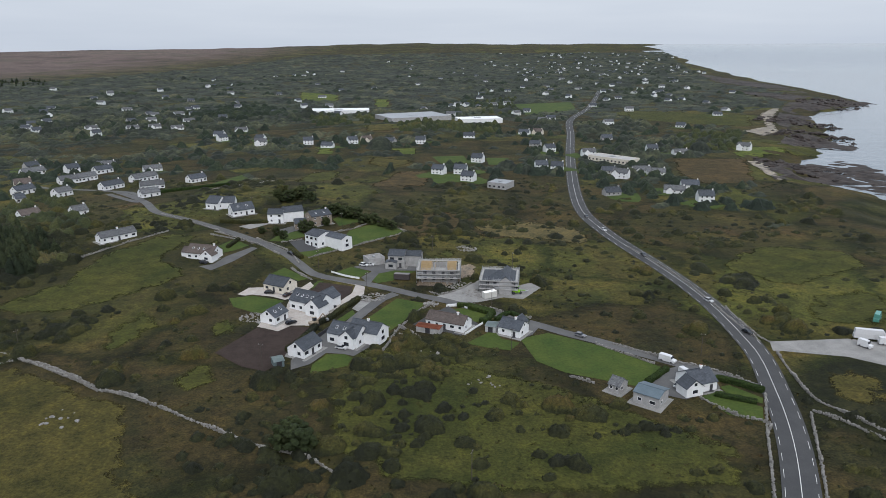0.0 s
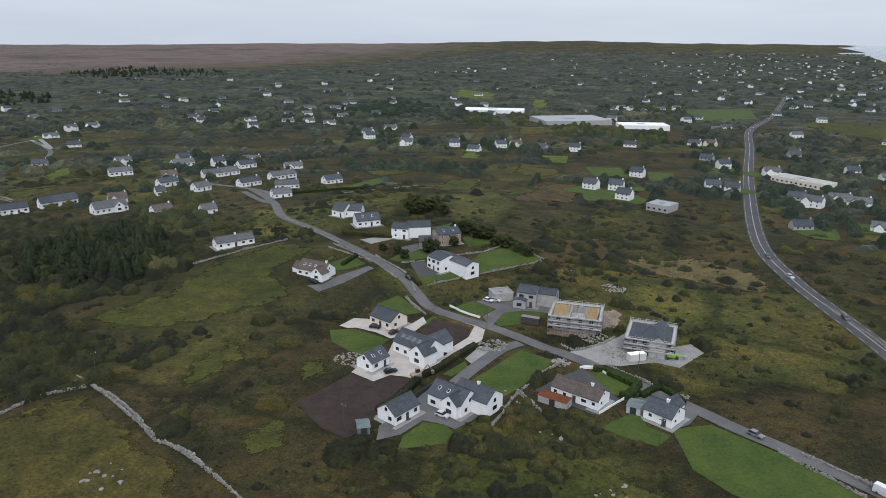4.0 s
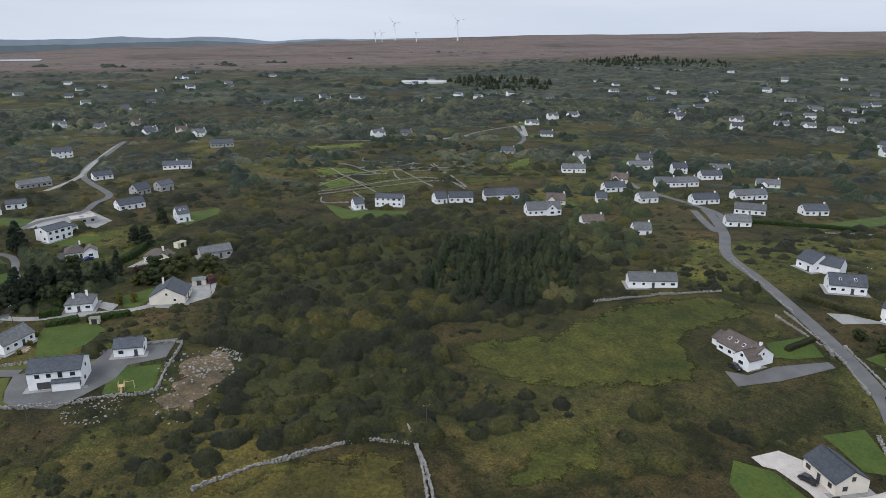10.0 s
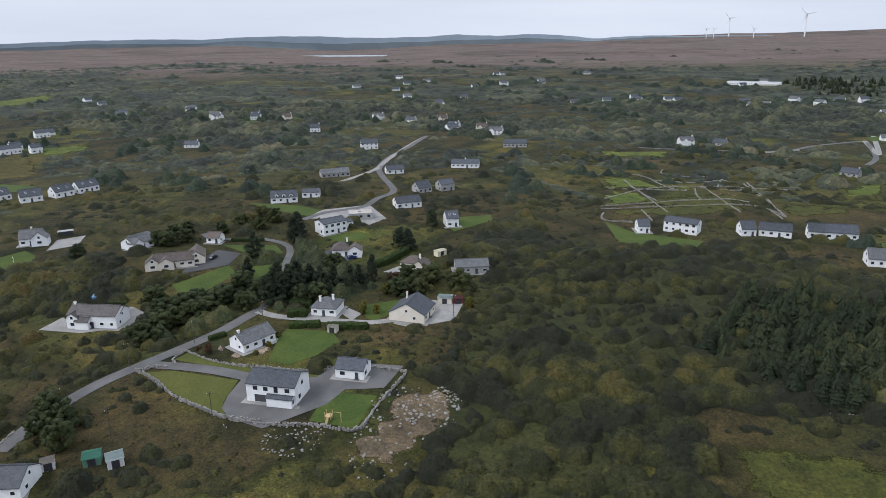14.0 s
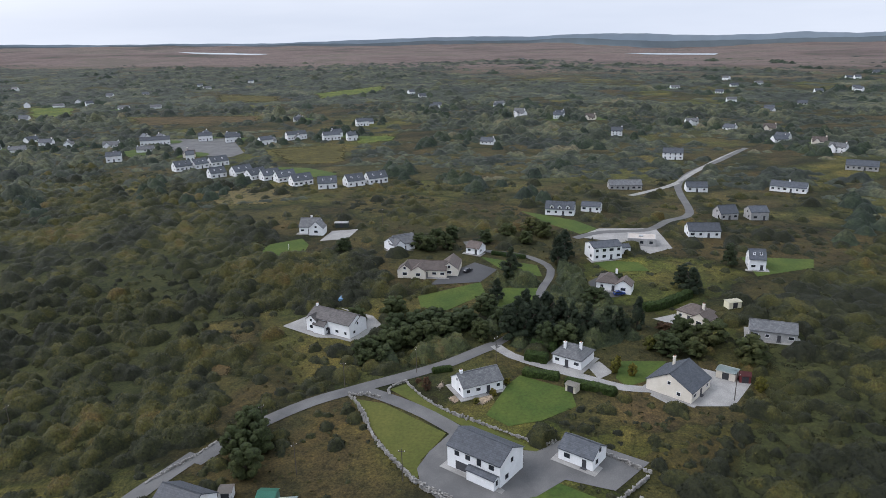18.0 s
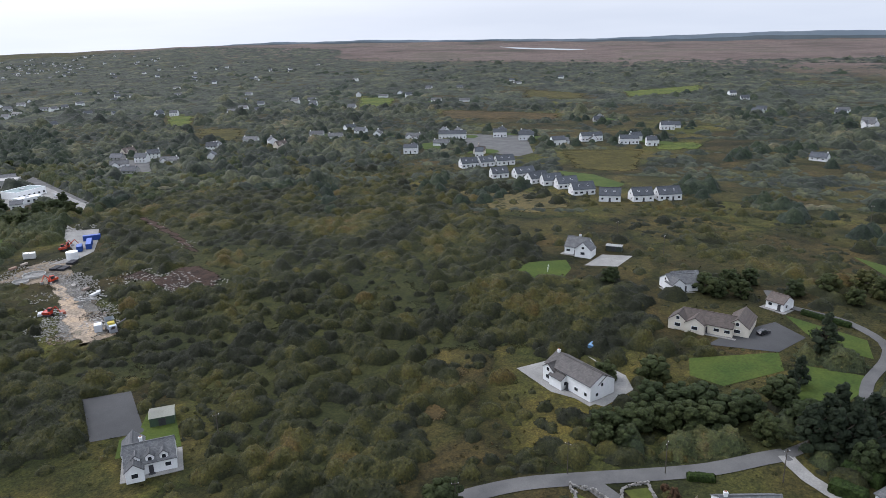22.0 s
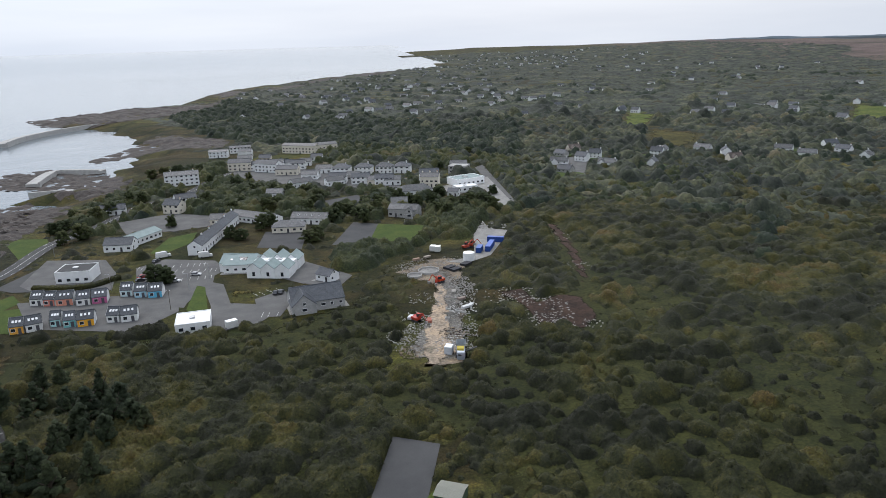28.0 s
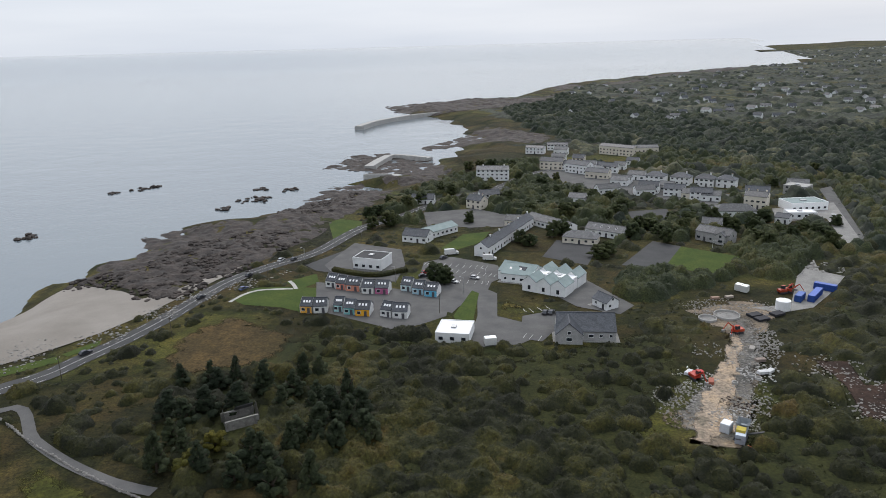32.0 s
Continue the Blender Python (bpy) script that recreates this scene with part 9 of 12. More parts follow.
house(-270.9, -251.0, 144, 9.6, 8, 4.6, 2.2, wall=BLOCK, roof=OLDSLATE, label="grey gabled house with a slate roof")
house(-277.9, -246.0, 146, 8.0, 8, 4.6, 2.2, wall=BLOCK, roof=OLDSLATE, wings=[(0,-3,5,5,4,2,90)], label="grey gabled house with a front wing")
flat_building(-342.4, -365.8, 146, 13.6, 12, 5.5, BLOCK, CONCRETE, "pale flat-roofed block with a flat roof", "building", 2)
flat_building(-334.4, -324.3, -164, 21.9, 14, 4.5, PAINT, SHEET, "long industrial unit with a pale roof", "building", 1)
flat_building(-326.8, -301.3, -175, 14.8, 8, 3.4, WHITE, FRAME, "long white unit with a white roof", "building", 1)
house(-315.2, -289.1, 154, 7.0, 8, 3.2, 1.5, label="white shop unit with a dark roof")

# far houses
far_house(-340, 576, 62, 5)
far_house(-302, 498, 36, 3)
far_house(-280, 581, 21, 2)
far_house(-233, 559, 36, 2)
far_house(-369, 537, 61, 4)
far_house(-288, 422, 44, 3)
far_house(-295, 554, 53, 1)
far_house(-3, 542, -23, 1)
far_house(14, 543, -12, 1)
far_house(30, 597, -22, 1)
far_house(79, 560, 5, 1)
far_house(91, 554, -14, 1)
far_house(19, 513, -24, 1)
far_house(129, 542, -1, 5)
far_house(164, 535, -11, 2)
far_house(113, 462, 13, 5)
far_house(157, 468, -17, 2)
far_house(173, 485, -6, 0)
far_house(134, 523, -32, 4)
far_house(168, 441, -3, 1)
far_house(155, 544, -1, 2)
far_house(192, 645, 3, 1)
far_house(214, 632, 9, 2)
far_house(282, 657, -40, 4)
far_house(130, 626, 6, 4)
far_house(203, 869, 11, 4)
far_house(170, 732, 6, 5)
far_house(126, 896, -10, 4)
far_house(90, 777, -24, 0)
far_house(105, 779, -33, 3)
far_house(28, 748, -0, 0)
far_house(-22, 708, -4, 1)
far_house(-53, 712, -25, 5)
far_house(-78, 720, 33, 3)
far_house(-91, 709, 28, 1)
far_house(-112, 685, -12, 0)
far_house(-135, 708, 10, 1)
far_house(-188, 728, -16, 1)
far_house(-245, 776, -15, 0)
far_house(-403, 919, 48, 5)
far_house(-375, 915, 40, 4)
far_house(-416, 839, 46, 2)
far_house(-506, 873, 32, 1)
far_house(-373, 1008, 41, 2)
far_house(-378, 1093, 42, 3)
far_house(-578, 1034, 29, 5)
far_house(-819, 1514, 1, 4)
far_house(-630, 1364, 26, 4)
far_house(-696, 1088, 34, 3)
far_house(-628, 1030, 66, 4)
far_house(-617, 1270, 0, 5)
far_house(-580, 1478, 47, 1)
far_house(-380, 1074, -8, 0)
far_house(-314, 1097, -9, 1)
far_house(-455, 1539, 11, 0)
far_house(-606, 1912, -8, 1)
far_house(-315, 1387, 12, 5)
far_house(-447, 2176, 4, 1)
far_house(-222, 1324, -6, 2)
far_house(-207, 1471, 11, 1)
far_house(-148, 1561, -25, 5)
far_house(-55, 1663, 9, 4)
far_house(-5, 1898, 7, 0)
far_house(70, 2635, -16, 2)
far_house(104, 1782, 4, 2)
far_house(106, 1176, 10, 4)
far_house(123, 1044, -16, 3)
far_house(239, 1137, -4, 3)
far_house(276, 1056, 2, 4)
far_house(438, 1440, -38, 5)
far_house(282, 839, -27, 3)
far_house(377, 977, -4, 0)
far_house(320, 1432, 2, 1)
far_house(415, 1696, -30, 5)
far_house(479, 1700, -26, 4)
far_house(685, 2576, -36, 0)
far_house(530, 2240, -11, 5)
far_house(485, 2431, 5, 1)
far_house(363, 2229, -1, 1)
far_house(256, 1916, -21, 0)
far_house(271, 2648, -8, 3)
far_house(211, 2924, 29, 4)
far_house(143, 940, 2, 0)
far_house(99, 652, 19, 1)
far_house(91, 690, -28, 5)
far_house(693, 2087, -6, 5)
far_house(-569, 483, 83, 4)
far_house(-561, 510, 30, 5)
far_house(-539, 655, 59, 2)
far_house(-557, 705, 70, 4)
far_house(-473, 608, 42, 0)
far_house(-559, 741, 8, 2)
far_house(-463, 807, 43, 1)
far_house(-498, 848, 2, 0)
far_house(-507, 909, 57, 3)
far_house(-383, 781, 48, 1)
far_house(-368, 841, 41, 2)
far_house(-346, 852, 31, 2)
far_house(-314, 839, 30, 2)
far_house(-230, 736, 45, 1)
far_house(-181, 701, 9, 4)
far_house(-231, 813, 1, 2)
far_house(-603, 948, 52, 5)
far_house(-708, 999, 69, 2)
far_house(-846, 1125, 17, 0)
far_house(-712, 865, 42, 5)
far_house(-671, 779, 76, 4)
far_house(-781, 853, 72, 1)
far_house(-798, 834, 39, 0)
far_house(-819, 786, 20, 4)
far_house(-803, 732, 29, 2)
far_house(-838, 729, 46, 0)
far_house(-901, 660, 77, 3)
far_house(-932, 627, 81, 1)
far_house(-921, 582, 70, 3)
far_house(-1383, 760, 60, 2)
far_house(-1540, 666, 76, 3)
far_house(-1206, 534, 48, 1)
far_house(-1216, 604, 59, 5)
far_house(-1065, 341, 90, 4)
far_house(-958, 364, 41, 0)
far_house(-1415, 390, 54, 4)
far_house(-836, 266, 99, 4)
far_house(-727, 323, 109, 0)
far_house(-804, 332, 71, 3)
far_house(-593, 1082, 11, 0)
far_house(-555, 1163, -6, 4)
far_house(-472, 1068, 38, 2)
far_house(-395, 977, 21, 4)
far_house(-328, 919, 39, 2)
far_house(-352, 1008, 35, 0)
far_house(-500, 1295, 25, 0)
far_house(-295, 955, 11, 3)
far_house(-410, 1392, 10, 4)
far_house(-530, 1670, 45, 0)
far_house(-646, 1397, 47, 4)
far_house(-432, 1230, 29, 5)
far_house(-1029, 1484, 65, 0)
far_house(-932, 1498, 63, 2)
far_house(-1191, 477, 96, 3)
far_house(-1409, 581, 97, 1)
far_house(-1311, 422, 93, 4)
far_house(-429, 517, 28, 5)
far_house(-760, 192, 88, 1)
far_house(-998, 51, -281, 0)
far_house(-896, 90, -298, 4)
far_house(-882, 132, -266, 1)
far_house(-974, -27, -283, 0)
far_house(-803, 297, 47, 0)
far_house(-745, 330, 53, 0)
far_house(-713, 350, 81, 3)
far_house(-666, 350, 57, 4)
far_house(-1041, 419, 77, 5)
far_house(-979, 368, 74, 3)
far_house(-1290, 382, 95, 0)
far_house(-1186, 345, 72, 3)
far_house(-1265, 291, 104, 2)
far_house(-1421, 598, 95, 1)
far_house(-1577, 680, 91, 5)
far_house(-1257, 618, 78, 2)
far_house(-1226, 536, 79, 1)
far_house(-1394, 769, 99, 0)
far_house(-919, 536, 75, 5)
far_house(-917, 624, 50, 0)
far_house(-887, 666, 87, 0)
far_house(-802, 716, 35, 2)
far_house(-837, 804, 78, 5)
far_house(-777, 788, 14, 4)
far_house(-1033, 864, 87, 0)
far_house(-1064, 925, 56, 4)
far_house(-832, -150, -230, 5)
far_house(-2339, -57, -268, 2)
far_house(-1114, -77, -247, 3)
far_house(-1165, -107, -226, 1)
far_house(-826, -1037, -204, 4)
far_house(-817, -1072, -192, 1)
far_house(-658, -685, -181, 3)
far_house(-665, -662, -233, 1)
far_house(-741, -619, -237, 4)
far_house(-748, -595, -213, 5)
far_house(-833, -620, -248, 4)
far_house(-824, -572, -245, 1)
far_house(-813, -488, -254, 3)
far_house(-974, -525, -221, 1)
far_house(-1120, -600, -258, 3)
far_house(-1152, -557, -253, 5)
far_house(-1286, -522, -216, 2)
far_house(-1438, -512, -258, 1)
far_house(-1581, -516, -236, 5)
far_house(-667, -351, -191, 0)
far_house(-655, -324, -253, 0)
far_house(-650, -252, -242, 2)
far_house(-513, -370, -228, 1)
far_house(-443, -403, -241, 5)
far_house(-464, -383, -214, 1)
far_house(-463, -421, -177, 3)
far_house(-457, -349, -230, 2)
far_house(-999, -29, -258, 5)
far_house(-1021, 49, -227, 2)
far_house(-920, 86, -282, 4)
far_house(-898, 133, -253, 1)
far_house(-698, 82, -280, 0)
far_house(-876, 167, -284, 3)
far_house(-1500, -1465, -201, 2)
far_house(-1551, -1444, -198, 1)
far_house(-1226, -1436, -191, 1)
far_house(-1266, -1903, -178, 1)
far_house(-1663, -1889, -241, 4)
far_house(-1829, -1623, -232, 0)
far_house(-1507, -2043, -227, 1)
far_house(-334, -1162, -158, 0)
far_house(-373, -1180, -187, 5)
far_house(-393, -1055, -172, 1)
far_house(-396, -885, -215, 5)
far_house(-578, -1451, -159, 0)
far_house(-513, -1284, -159, 4)
far_house(-542, -1172, -185, 1)
far_house(-642, -1398, -170, 1)
far_house(-894, -2058, -166, 5)
far_house(-647, -1182, -203, 4)
far_house(-609, -1015, -210, 1)
far_house(-636, -955, -197, 2)
far_house(-535, -715, -195, 0)
far_house(-772, -1003, -175, 5)
far_house(-702, -978, -188, 4)
far_house(-659, -939, -209, 1)
far_house(-1178, -1732, -211, 5)
far_house(-1322, -1826, -244, 1)
far_house(-1165, -1347, -217, 0)
far_house(-1570, -1814, -186, 3)
far_house(-1511, -1486, -242, 1)
far_house(-1489, -1376, -239, 0)
far_house(-929, -845, -246, 0)
far_house(-807, -556, -224, 5)
far_house(-824, -499, -234, 5)
far_house(-553, -326, -184, 3)
far_house(-426, -370, -210, 2)
far_house(-448, -374, -237, 1)
far_house(-415, -335, -235, 5)
far_house(-336, -1323, -213, 5)
far_house(-277, -1279, -208, 2)
far_house(-455, -953, -204, 2)
far_house(-437, -814, -186, 0)
far_house(-432, -1346, -174, 5)
far_house(-524, -967, -194, 2)
far_house(-694, -1355, -207, 3)
far_house(-987, -1951, -216, 5)
far_house(-1494, -2921, -173, 0)
far_house(-1416, -2460, -215, 1)
far_house(-888, -2372, -189, 5)
far_house(-883, -1197, -212, 5)
far_house(-890, -996, -213, 2)
far_house(-268, -1236, -149, 2)
far_house(-295, -1274, -203, 2)
far_house(-342, -1184, -156, 2)
far_house(-364, -1098, -153, 0)
far_house(-395, -1022, -177, 3)
far_house(-406, -948, -161, 5)
far_house(-427, -906, -223, 4)
far_house(-291, -842, -154, 5)
far_house(-407, -1283, -166, 3)
far_house(-467, -1349, -164, 4)
far_house(-475, -1140, -202, 2)
far_house(-500, -1081, -227, 2)
far_house(-485, -941, -177, 3)
far_house(-581, -1020, -214, 1)
far_house(-603, -999, -192, 4)
far_house(-364, -873, -223, 4)
far_house(-550, -1617, -199, 0)
far_house(-563, -1413, -188, 2)
far_house(-732, -1816, -213, 5)
far_house(-732, -1565, -220, 5)
far_house(-555, -1256, -219, 4)
far_house(-608, -1247, -227, 3)
far_house(-412, -802, -210, 1)
far_house(-378, -872, -189, 5)

# the estate and the hamlets beyond the scrub
patch("yard", [(-693.9, -227.3), (-709.2, -165.9), (-633.3, -114.2), (-612.6, -115.6), (-618.9, -152.3), (-638.6, -182.8)], ASPHALT, "grey tarmac estate turning area", lift=0.17, cell=8)
patch("yard", [(-440.7, -399.3), (-458.4, -381.7), (-422.2, -318.9), (-403.8, -322), (-421, -364)], ASPHALT, "tarmac in front of village houses", lift=0.17, cell=8)
patch("field", [(-656.6, -671.9), (-678.1, -635.1), (-594.7, -521.5), (-589.2, -562.9)], PASTURE, "bright green pasture", lift=0.15, cell=12)
patch("field", [(-595.8, -518.3), (-624, -462.9), (-558.2, -389.5), (-545, -442)], MEADOW, "olive pasture", lift=0.15, cell=12)
patch("field", [(-949.6, -607.9), (-947.7, -525.3), (-844.8, -448.5), (-831.1, -495.1)], PASTURE, "bright green pasture", lift=0.15, cell=12)
patch("field", [(-1162.5, -437.7), (-1124.2, -304.8), (-1038.6, -263.9), (-1028, -358.8)], MEADOW, "olive pasture", lift=0.15, cell=12)
patch("field", [(-1177.6, -271.5), (-1344.3, -206.2), (-1226.9, -164.9), (-1086.4, -224.3)], PASTURE, "green pasture", lift=0.15, cell=12)
patch("field", [(-722.4, -52), (-750.9, -14.9), (-707.8, -1.7), (-683.3, -32.2)], PASTURE, "green pasture", lift=0.15, cell=12)
patch("field", [(-654.6, -106.9), (-692.6, -40.7), (-581.1, -2.5), (-576.3, -52)], MEADOW, "rough olive grazing", lift=0.15, cell=12)
patch("field", [(-852.5, -380.8), (-882, -218.8), (-825.2, -189.5), (-779.9, -318.2)], HEATH, "brown rough grazing", lift=0.15, cell=12)
patch("lawn", [(-628.6, -225.2), (-645.2, -218.6), (-614.9, -193.2), (-604.9, -203.8)], LAWN, "mown green lawn", lift=0.15, cell=12)
far_house(-681.8, -238.9, 58, 1)
far_house(-683.6, -223.4, -120, 1)
far_house(-707.1, -191.9, -170, 1)
far_house(-699.6, -160.4, -80, 1)
far_house(-616.7, -321, -50, 2)
far_house(-617.7, -348.2, -52, 2)
far_house(-648.8, -296.2, -145, 2)
far_house(-598.9, -211.3, 28, 0)
far_house(-630, -204.3, -62, 2)
far_house(-612.1, -153.4, -150, 3)
far_house(-727.4, -67.3, -42, 1)
far_house(-723.3, -49.7, 38, 0)
far_house(-683.8, -116.6, -40, 2)
far_house(-710.9, -101.7, 53, 2)
far_house(-847.8, -155.5, 38, 5)
far_house(-821.3, -66.6, -50, 0)
far_house(-822.8, -724, -50, 1)
far_house(-791.8, -644.8, -50, 1)
far_house(-719.8, -613.9, -52, 2)
far_house(-824.1, -632.8, -62, 2)
far_house(-853.8, -642.8, -60, 1)
far_house(-873.5, -628.9, -62, 0)
far_house(-958.5, -613.8, 38, 1)
far_house(-958.7, -562.3, -62, 2)
far_house(-998.5, -562.2, -150, 1)
far_house(-946.3, -402.3, -60, 2)
far_house(-934.9, -442.7, -60, 2)
far_house(-671, -706.1, 28, 0)
far_house(-1328.4, -560.5, -62, 1)
far_house(-561.2, -347, -120, 1)
far_house(-562.6, -379.1, -60, 2)
far_house(-526.9, -384.4, 38, 2)
far_house(-487.9, -335.9, -130, 0)
# large sheds far off
flat_building(-149.4, 1041.2, 4, 83.5, 35, 4.6, WHITE, FRAME, "long white factory with a pale roof", "factory", 1, windows=False)
flat_building(-38.2, 915.9, 25, 81.3, 60, 5, BLOCK, STEEL, "wide grey factory with ribbed roofs", "factory", 1, windows=False)
flat_building(45.2, 895.6, 11, 54.9, 30, 4.6, WHITE, FRAME, "pale factory shed with a flat roof", "factory", 1, windows=False)
flat_building(41.0, 489.1, -30, 14.2, 14, 4, BLOCK, STEEL, "grey sheet-roofed barn with a flat roof", "barn", 1)
flat_building(145.7, 597.2, -47, 40.9, 16, 4, CREAM, CONCRETE, "cream roadside building with a flat roof", "building", 1)
flat_building(-1047.0, 894.7, 45, 78.3, 20, 4, WHITE, STEEL, "long white building with a flat roof", "building", 1)

# walls, hedges and trees of the gardens
hedge([(-47.8, 243.4), (-43.3, 250), (-39.5, 259.9), (-34.5, 270.6)], 2.2, 1.8, seed=74, mat=SCRUB, label="dark hedge along a gravel yard")
hedge([(-53.6, 220.6), (-50.3, 227.8), (-47.2, 241.5)], 2.4, 2, seed=75, mat=SCRUB, label="dark hedge between two plots")
hedge([(10.1, 262.1), (16.8, 257.1), (19.9, 254.7)], 2.4, 2, seed=76)
hedge([(19.4, 257.6), (16.7, 249.1), (13.6, 247.6)], 2.4, 2, seed=77)
hedge([(5.4, 263.5), (10.5, 263.3), (19.5, 257.2)], 2, 1.8, seed=78)
hedge([(20, 249), (25.8, 255.8), (32.1, 248.1)], 2, 1.6, seed=79)
hedge([(-197.1, 457.8), (-149, 484.6)], 2.2, 2, seed=80)
hedge([(-74.7, 328.8), (-67.1, 319.3)], 2.2, 2, seed=81, mat=SCRUB, label="dark garden hedge of the coast")
hedge([(-122.4, 375.8), (-107.4, 374.2), (-94.3, 376.7)], 3, 2.2, seed=82, mat=SCRUB, label="dark garden hedge of the coast")
hedge([(-106.1, 331.4), (-103.9, 344.7)], 1.8, 1.6, seed=83, mat=SCRUB, label="dark field hedge of the coast")
hedge([(-278, 128.3), (-280.6, 133.8)], 2, 1.6, seed=84)
hedge([(-281.3, 154.8), (-279.6, 165.5)], 3, 2.2, seed=85, label="tall clipped green hedge")
hedge([(-277.2, 167.2), (-274.7, 176.7), (-273, 181.2)], 3, 2.2, seed=86, label="tall clipped green hedge")
hedge([(-291.2, 154.6), (-289.6, 161.6)], 3.4, 3, seed=87, label="tall clipped green hedge")
hedge([(-299.2, 155.6), (-297.6, 163.7)], 3.4, 3, seed=88, label="tall clipped green hedge")
hedge([(-333.5, 191.1), (-337, 198), (-348.9, 208.9)], 3.4, 3, seed=89, label="tall clipped green hedge")
hedge([(-383.6, 130.8), (-379.9, 145.9)], 2, 1.6, seed=90)
hedge([(85.4, 200.6), (90.4, 197.4), (96.9, 191.5)], 2.2, 1.8, seed=91)
hedge([(63.3, 198), (72.5, 207.7)], 2, 1.6, seed=92)
hedge([(81.6, 190.2), (91.9, 184.7)], 2, 1.4, seed=93)
hedge([(-98.5, -179.6), (-118.8, -174.3), (-131.7, -184.2)], 3, 2, seed=94, mat=SCRUB, label="dark shrub bank of the coast")
tree(-42, 162, 5, 7, SCRUB, "dark thorn tree beside a stone wall", 0)
tree(-37, 160, 5.5, 7.5, SCRUB, "dark thorn tree beside a stone wall", 0)
tree(-41, 167, 4.5, 6, SCRUB, "dark thorn tree beside a stone wall", 0)
tree(-74, 361, 4, 7, SCRUB, "broad-leaved tree with a dense dark crown", 0)
tree(-70, 360, 4, 6.5, SCRUB, "broad-leaved tree with a dense dark crown", 0)
tree(-95, 356, 3, 4, SCRUB, "broad-leaved tree with a dense dark crown", 0)
tree(-87, 354, 3, 4.5, SCRUB, "broad-leaved tree with a dense dark crown", 0)
tree(-82, 348, 3, 5, SCRUB, "broad-leaved tree with a dense dark crown", 0)
tree(-102, 426, 6, 8, SCRUB, "broad-leaved tree with a dense dark crown", 0)
tree(-95, 424, 6, 8, SCRUB, "broad-leaved tree with a dense dark crown", 0)
tree(-91, 432, 6, 8, SCRUB, "broad-leaved tree with a dense dark crown", 0)
tree(-83, 425, 6, 7, SCRUB, "broad-leaved tree with a dense dark crown", 0)
tree(-102, 439, 6, 8, SCRUB, "broad-leaved tree with a dense dark crown", 0)
tree(-90, 440, 6, 7.5, SCRUB, "broad-leaved tree with a dense dark crown", 0)
tree(-64, 373, 3, 5, SCRUB, "broad-leaved tree with a dense dark crown", 0)
tree(-62, 395, 6, 7, SCRUB, "broad-leaved tree with a dense dark crown", 0)
tree(-55, 390, 6, 7, SCRUB, "broad-leaved tree with a dense dark crown", 0)
tree(-50, 389, 6, 7, SCRUB, "broad-leaved tree with a dense dark crown", 0)
tree(-44, 380, 5, 6, SCRUB, "broad-leaved tree with a dense dark crown", 0)
tree(-39, 380, 5, 6, SCRUB, "broad-leaved tree with a dense dark crown", 0)
tree(-67, 396, 5, 6, SCRUB, "broad-leaved tree with a dense dark crown", 0)
tree(-33, 375, 4, 5, SCRUB, "broad-leaved tree with a dense dark crown", 0)
tree(-28, 371, 4, 5, SCRUB, "broad-leaved tree with a dense dark crown", 0)
tree(-304, 148, 6, 13, NEEDLE, "tall dark cypress with a ragged crown", 2)
tree(-309, 150, 6, 14, NEEDLE, "tall dark cypress with a ragged crown", 2)
tree(-305, 153, 6, 13, NEEDLE, "tall dark cypress with a ragged crown", 2)
tree(-310, 156, 6, 14, NEEDLE, "tall dark cypress with a ragged crown", 2)
tree(-306, 159, 6, 12, NEEDLE, "tall dark cypress with a ragged crown", 2)
tree(-311, 168, 5, 12, NEEDLE, "tall dark cypress with a ragged crown", 2)
tree(-309, 179, 5, 12, NEEDLE, "tall dark cypress with a ragged crown", 2)
tree(-312, 173, 5, 12, NEEDLE, "tall dark cypress with a ragged crown", 2)
tree(-315, 164, 6, 12, NEEDLE, "tall dark cypress with a ragged crown", 2)
tree(-318, 152, 6, 13, NEEDLE, "tall dark cypress with a ragged crown", 2)
tree(-317, 159, 6, 13, NEEDLE, "tall dark cypress with a ragged crown", 2)
tree(-307, 169, 5, 11, NEEDLE, "tall dark cypress with a ragged crown", 2)
tree(-314, 183, 4, 10, NEEDLE, "tall dark cypress with a ragged crown", 2)
tree(-319, 189, 4, 12, NEEDLE, "tall dark cypress with a ragged crown", 2)
tree(-326, 139, 4, 9, NEEDLE, "tall dark cypress with a ragged crown", 2)
tree(-334, 140, 4, 10, NEEDLE, "tall dark cypress with a ragged crown", 2)
tree(-359, 142, 6, 13, NEEDLE, "tall dark cypress with a ragged crown", 2)
tree(-374, 160, 6, 14, NEEDLE, "tall dark cypress with a ragged crown", 2)
tree(-384, 162, 6, 13, NEEDLE, "tall dark cypress with a ragged crown", 2)
tree(-384, 228, 5, 10, NEEDLE, "tall dark cypress with a ragged crown", 2)
tree(-352, 210, 6, 11, NEEDLE, "tall dark cypress with a ragged crown", 2)
tree(-357, 207, 6, 10, NEEDLE, "tall dark cypress with a ragged crown", 2)
tree(-310, 202, 6, 9, SCRUB, "broad-leaved tree with a dense dark crown", 0)
tree(-301, 166, 6, 8, SCRUB, "broad-leaved tree with a dense dark crown", 0)
tree(-300, 160, 5, 8, SCRUB, "broad-leaved tree with a dense dark crown", 0)
tree(-321, 138, 6, 8, SCRUB, "broad-leaved tree with a dense dark crown", 0)
tree(-313, 145, 6, 8, SCRUB, "broad-leaved tree with a dense dark crown", 0)
tree(-334, 175, 6, 8, SCRUB, "broad-leaved tree with a dense dark crown", 0)
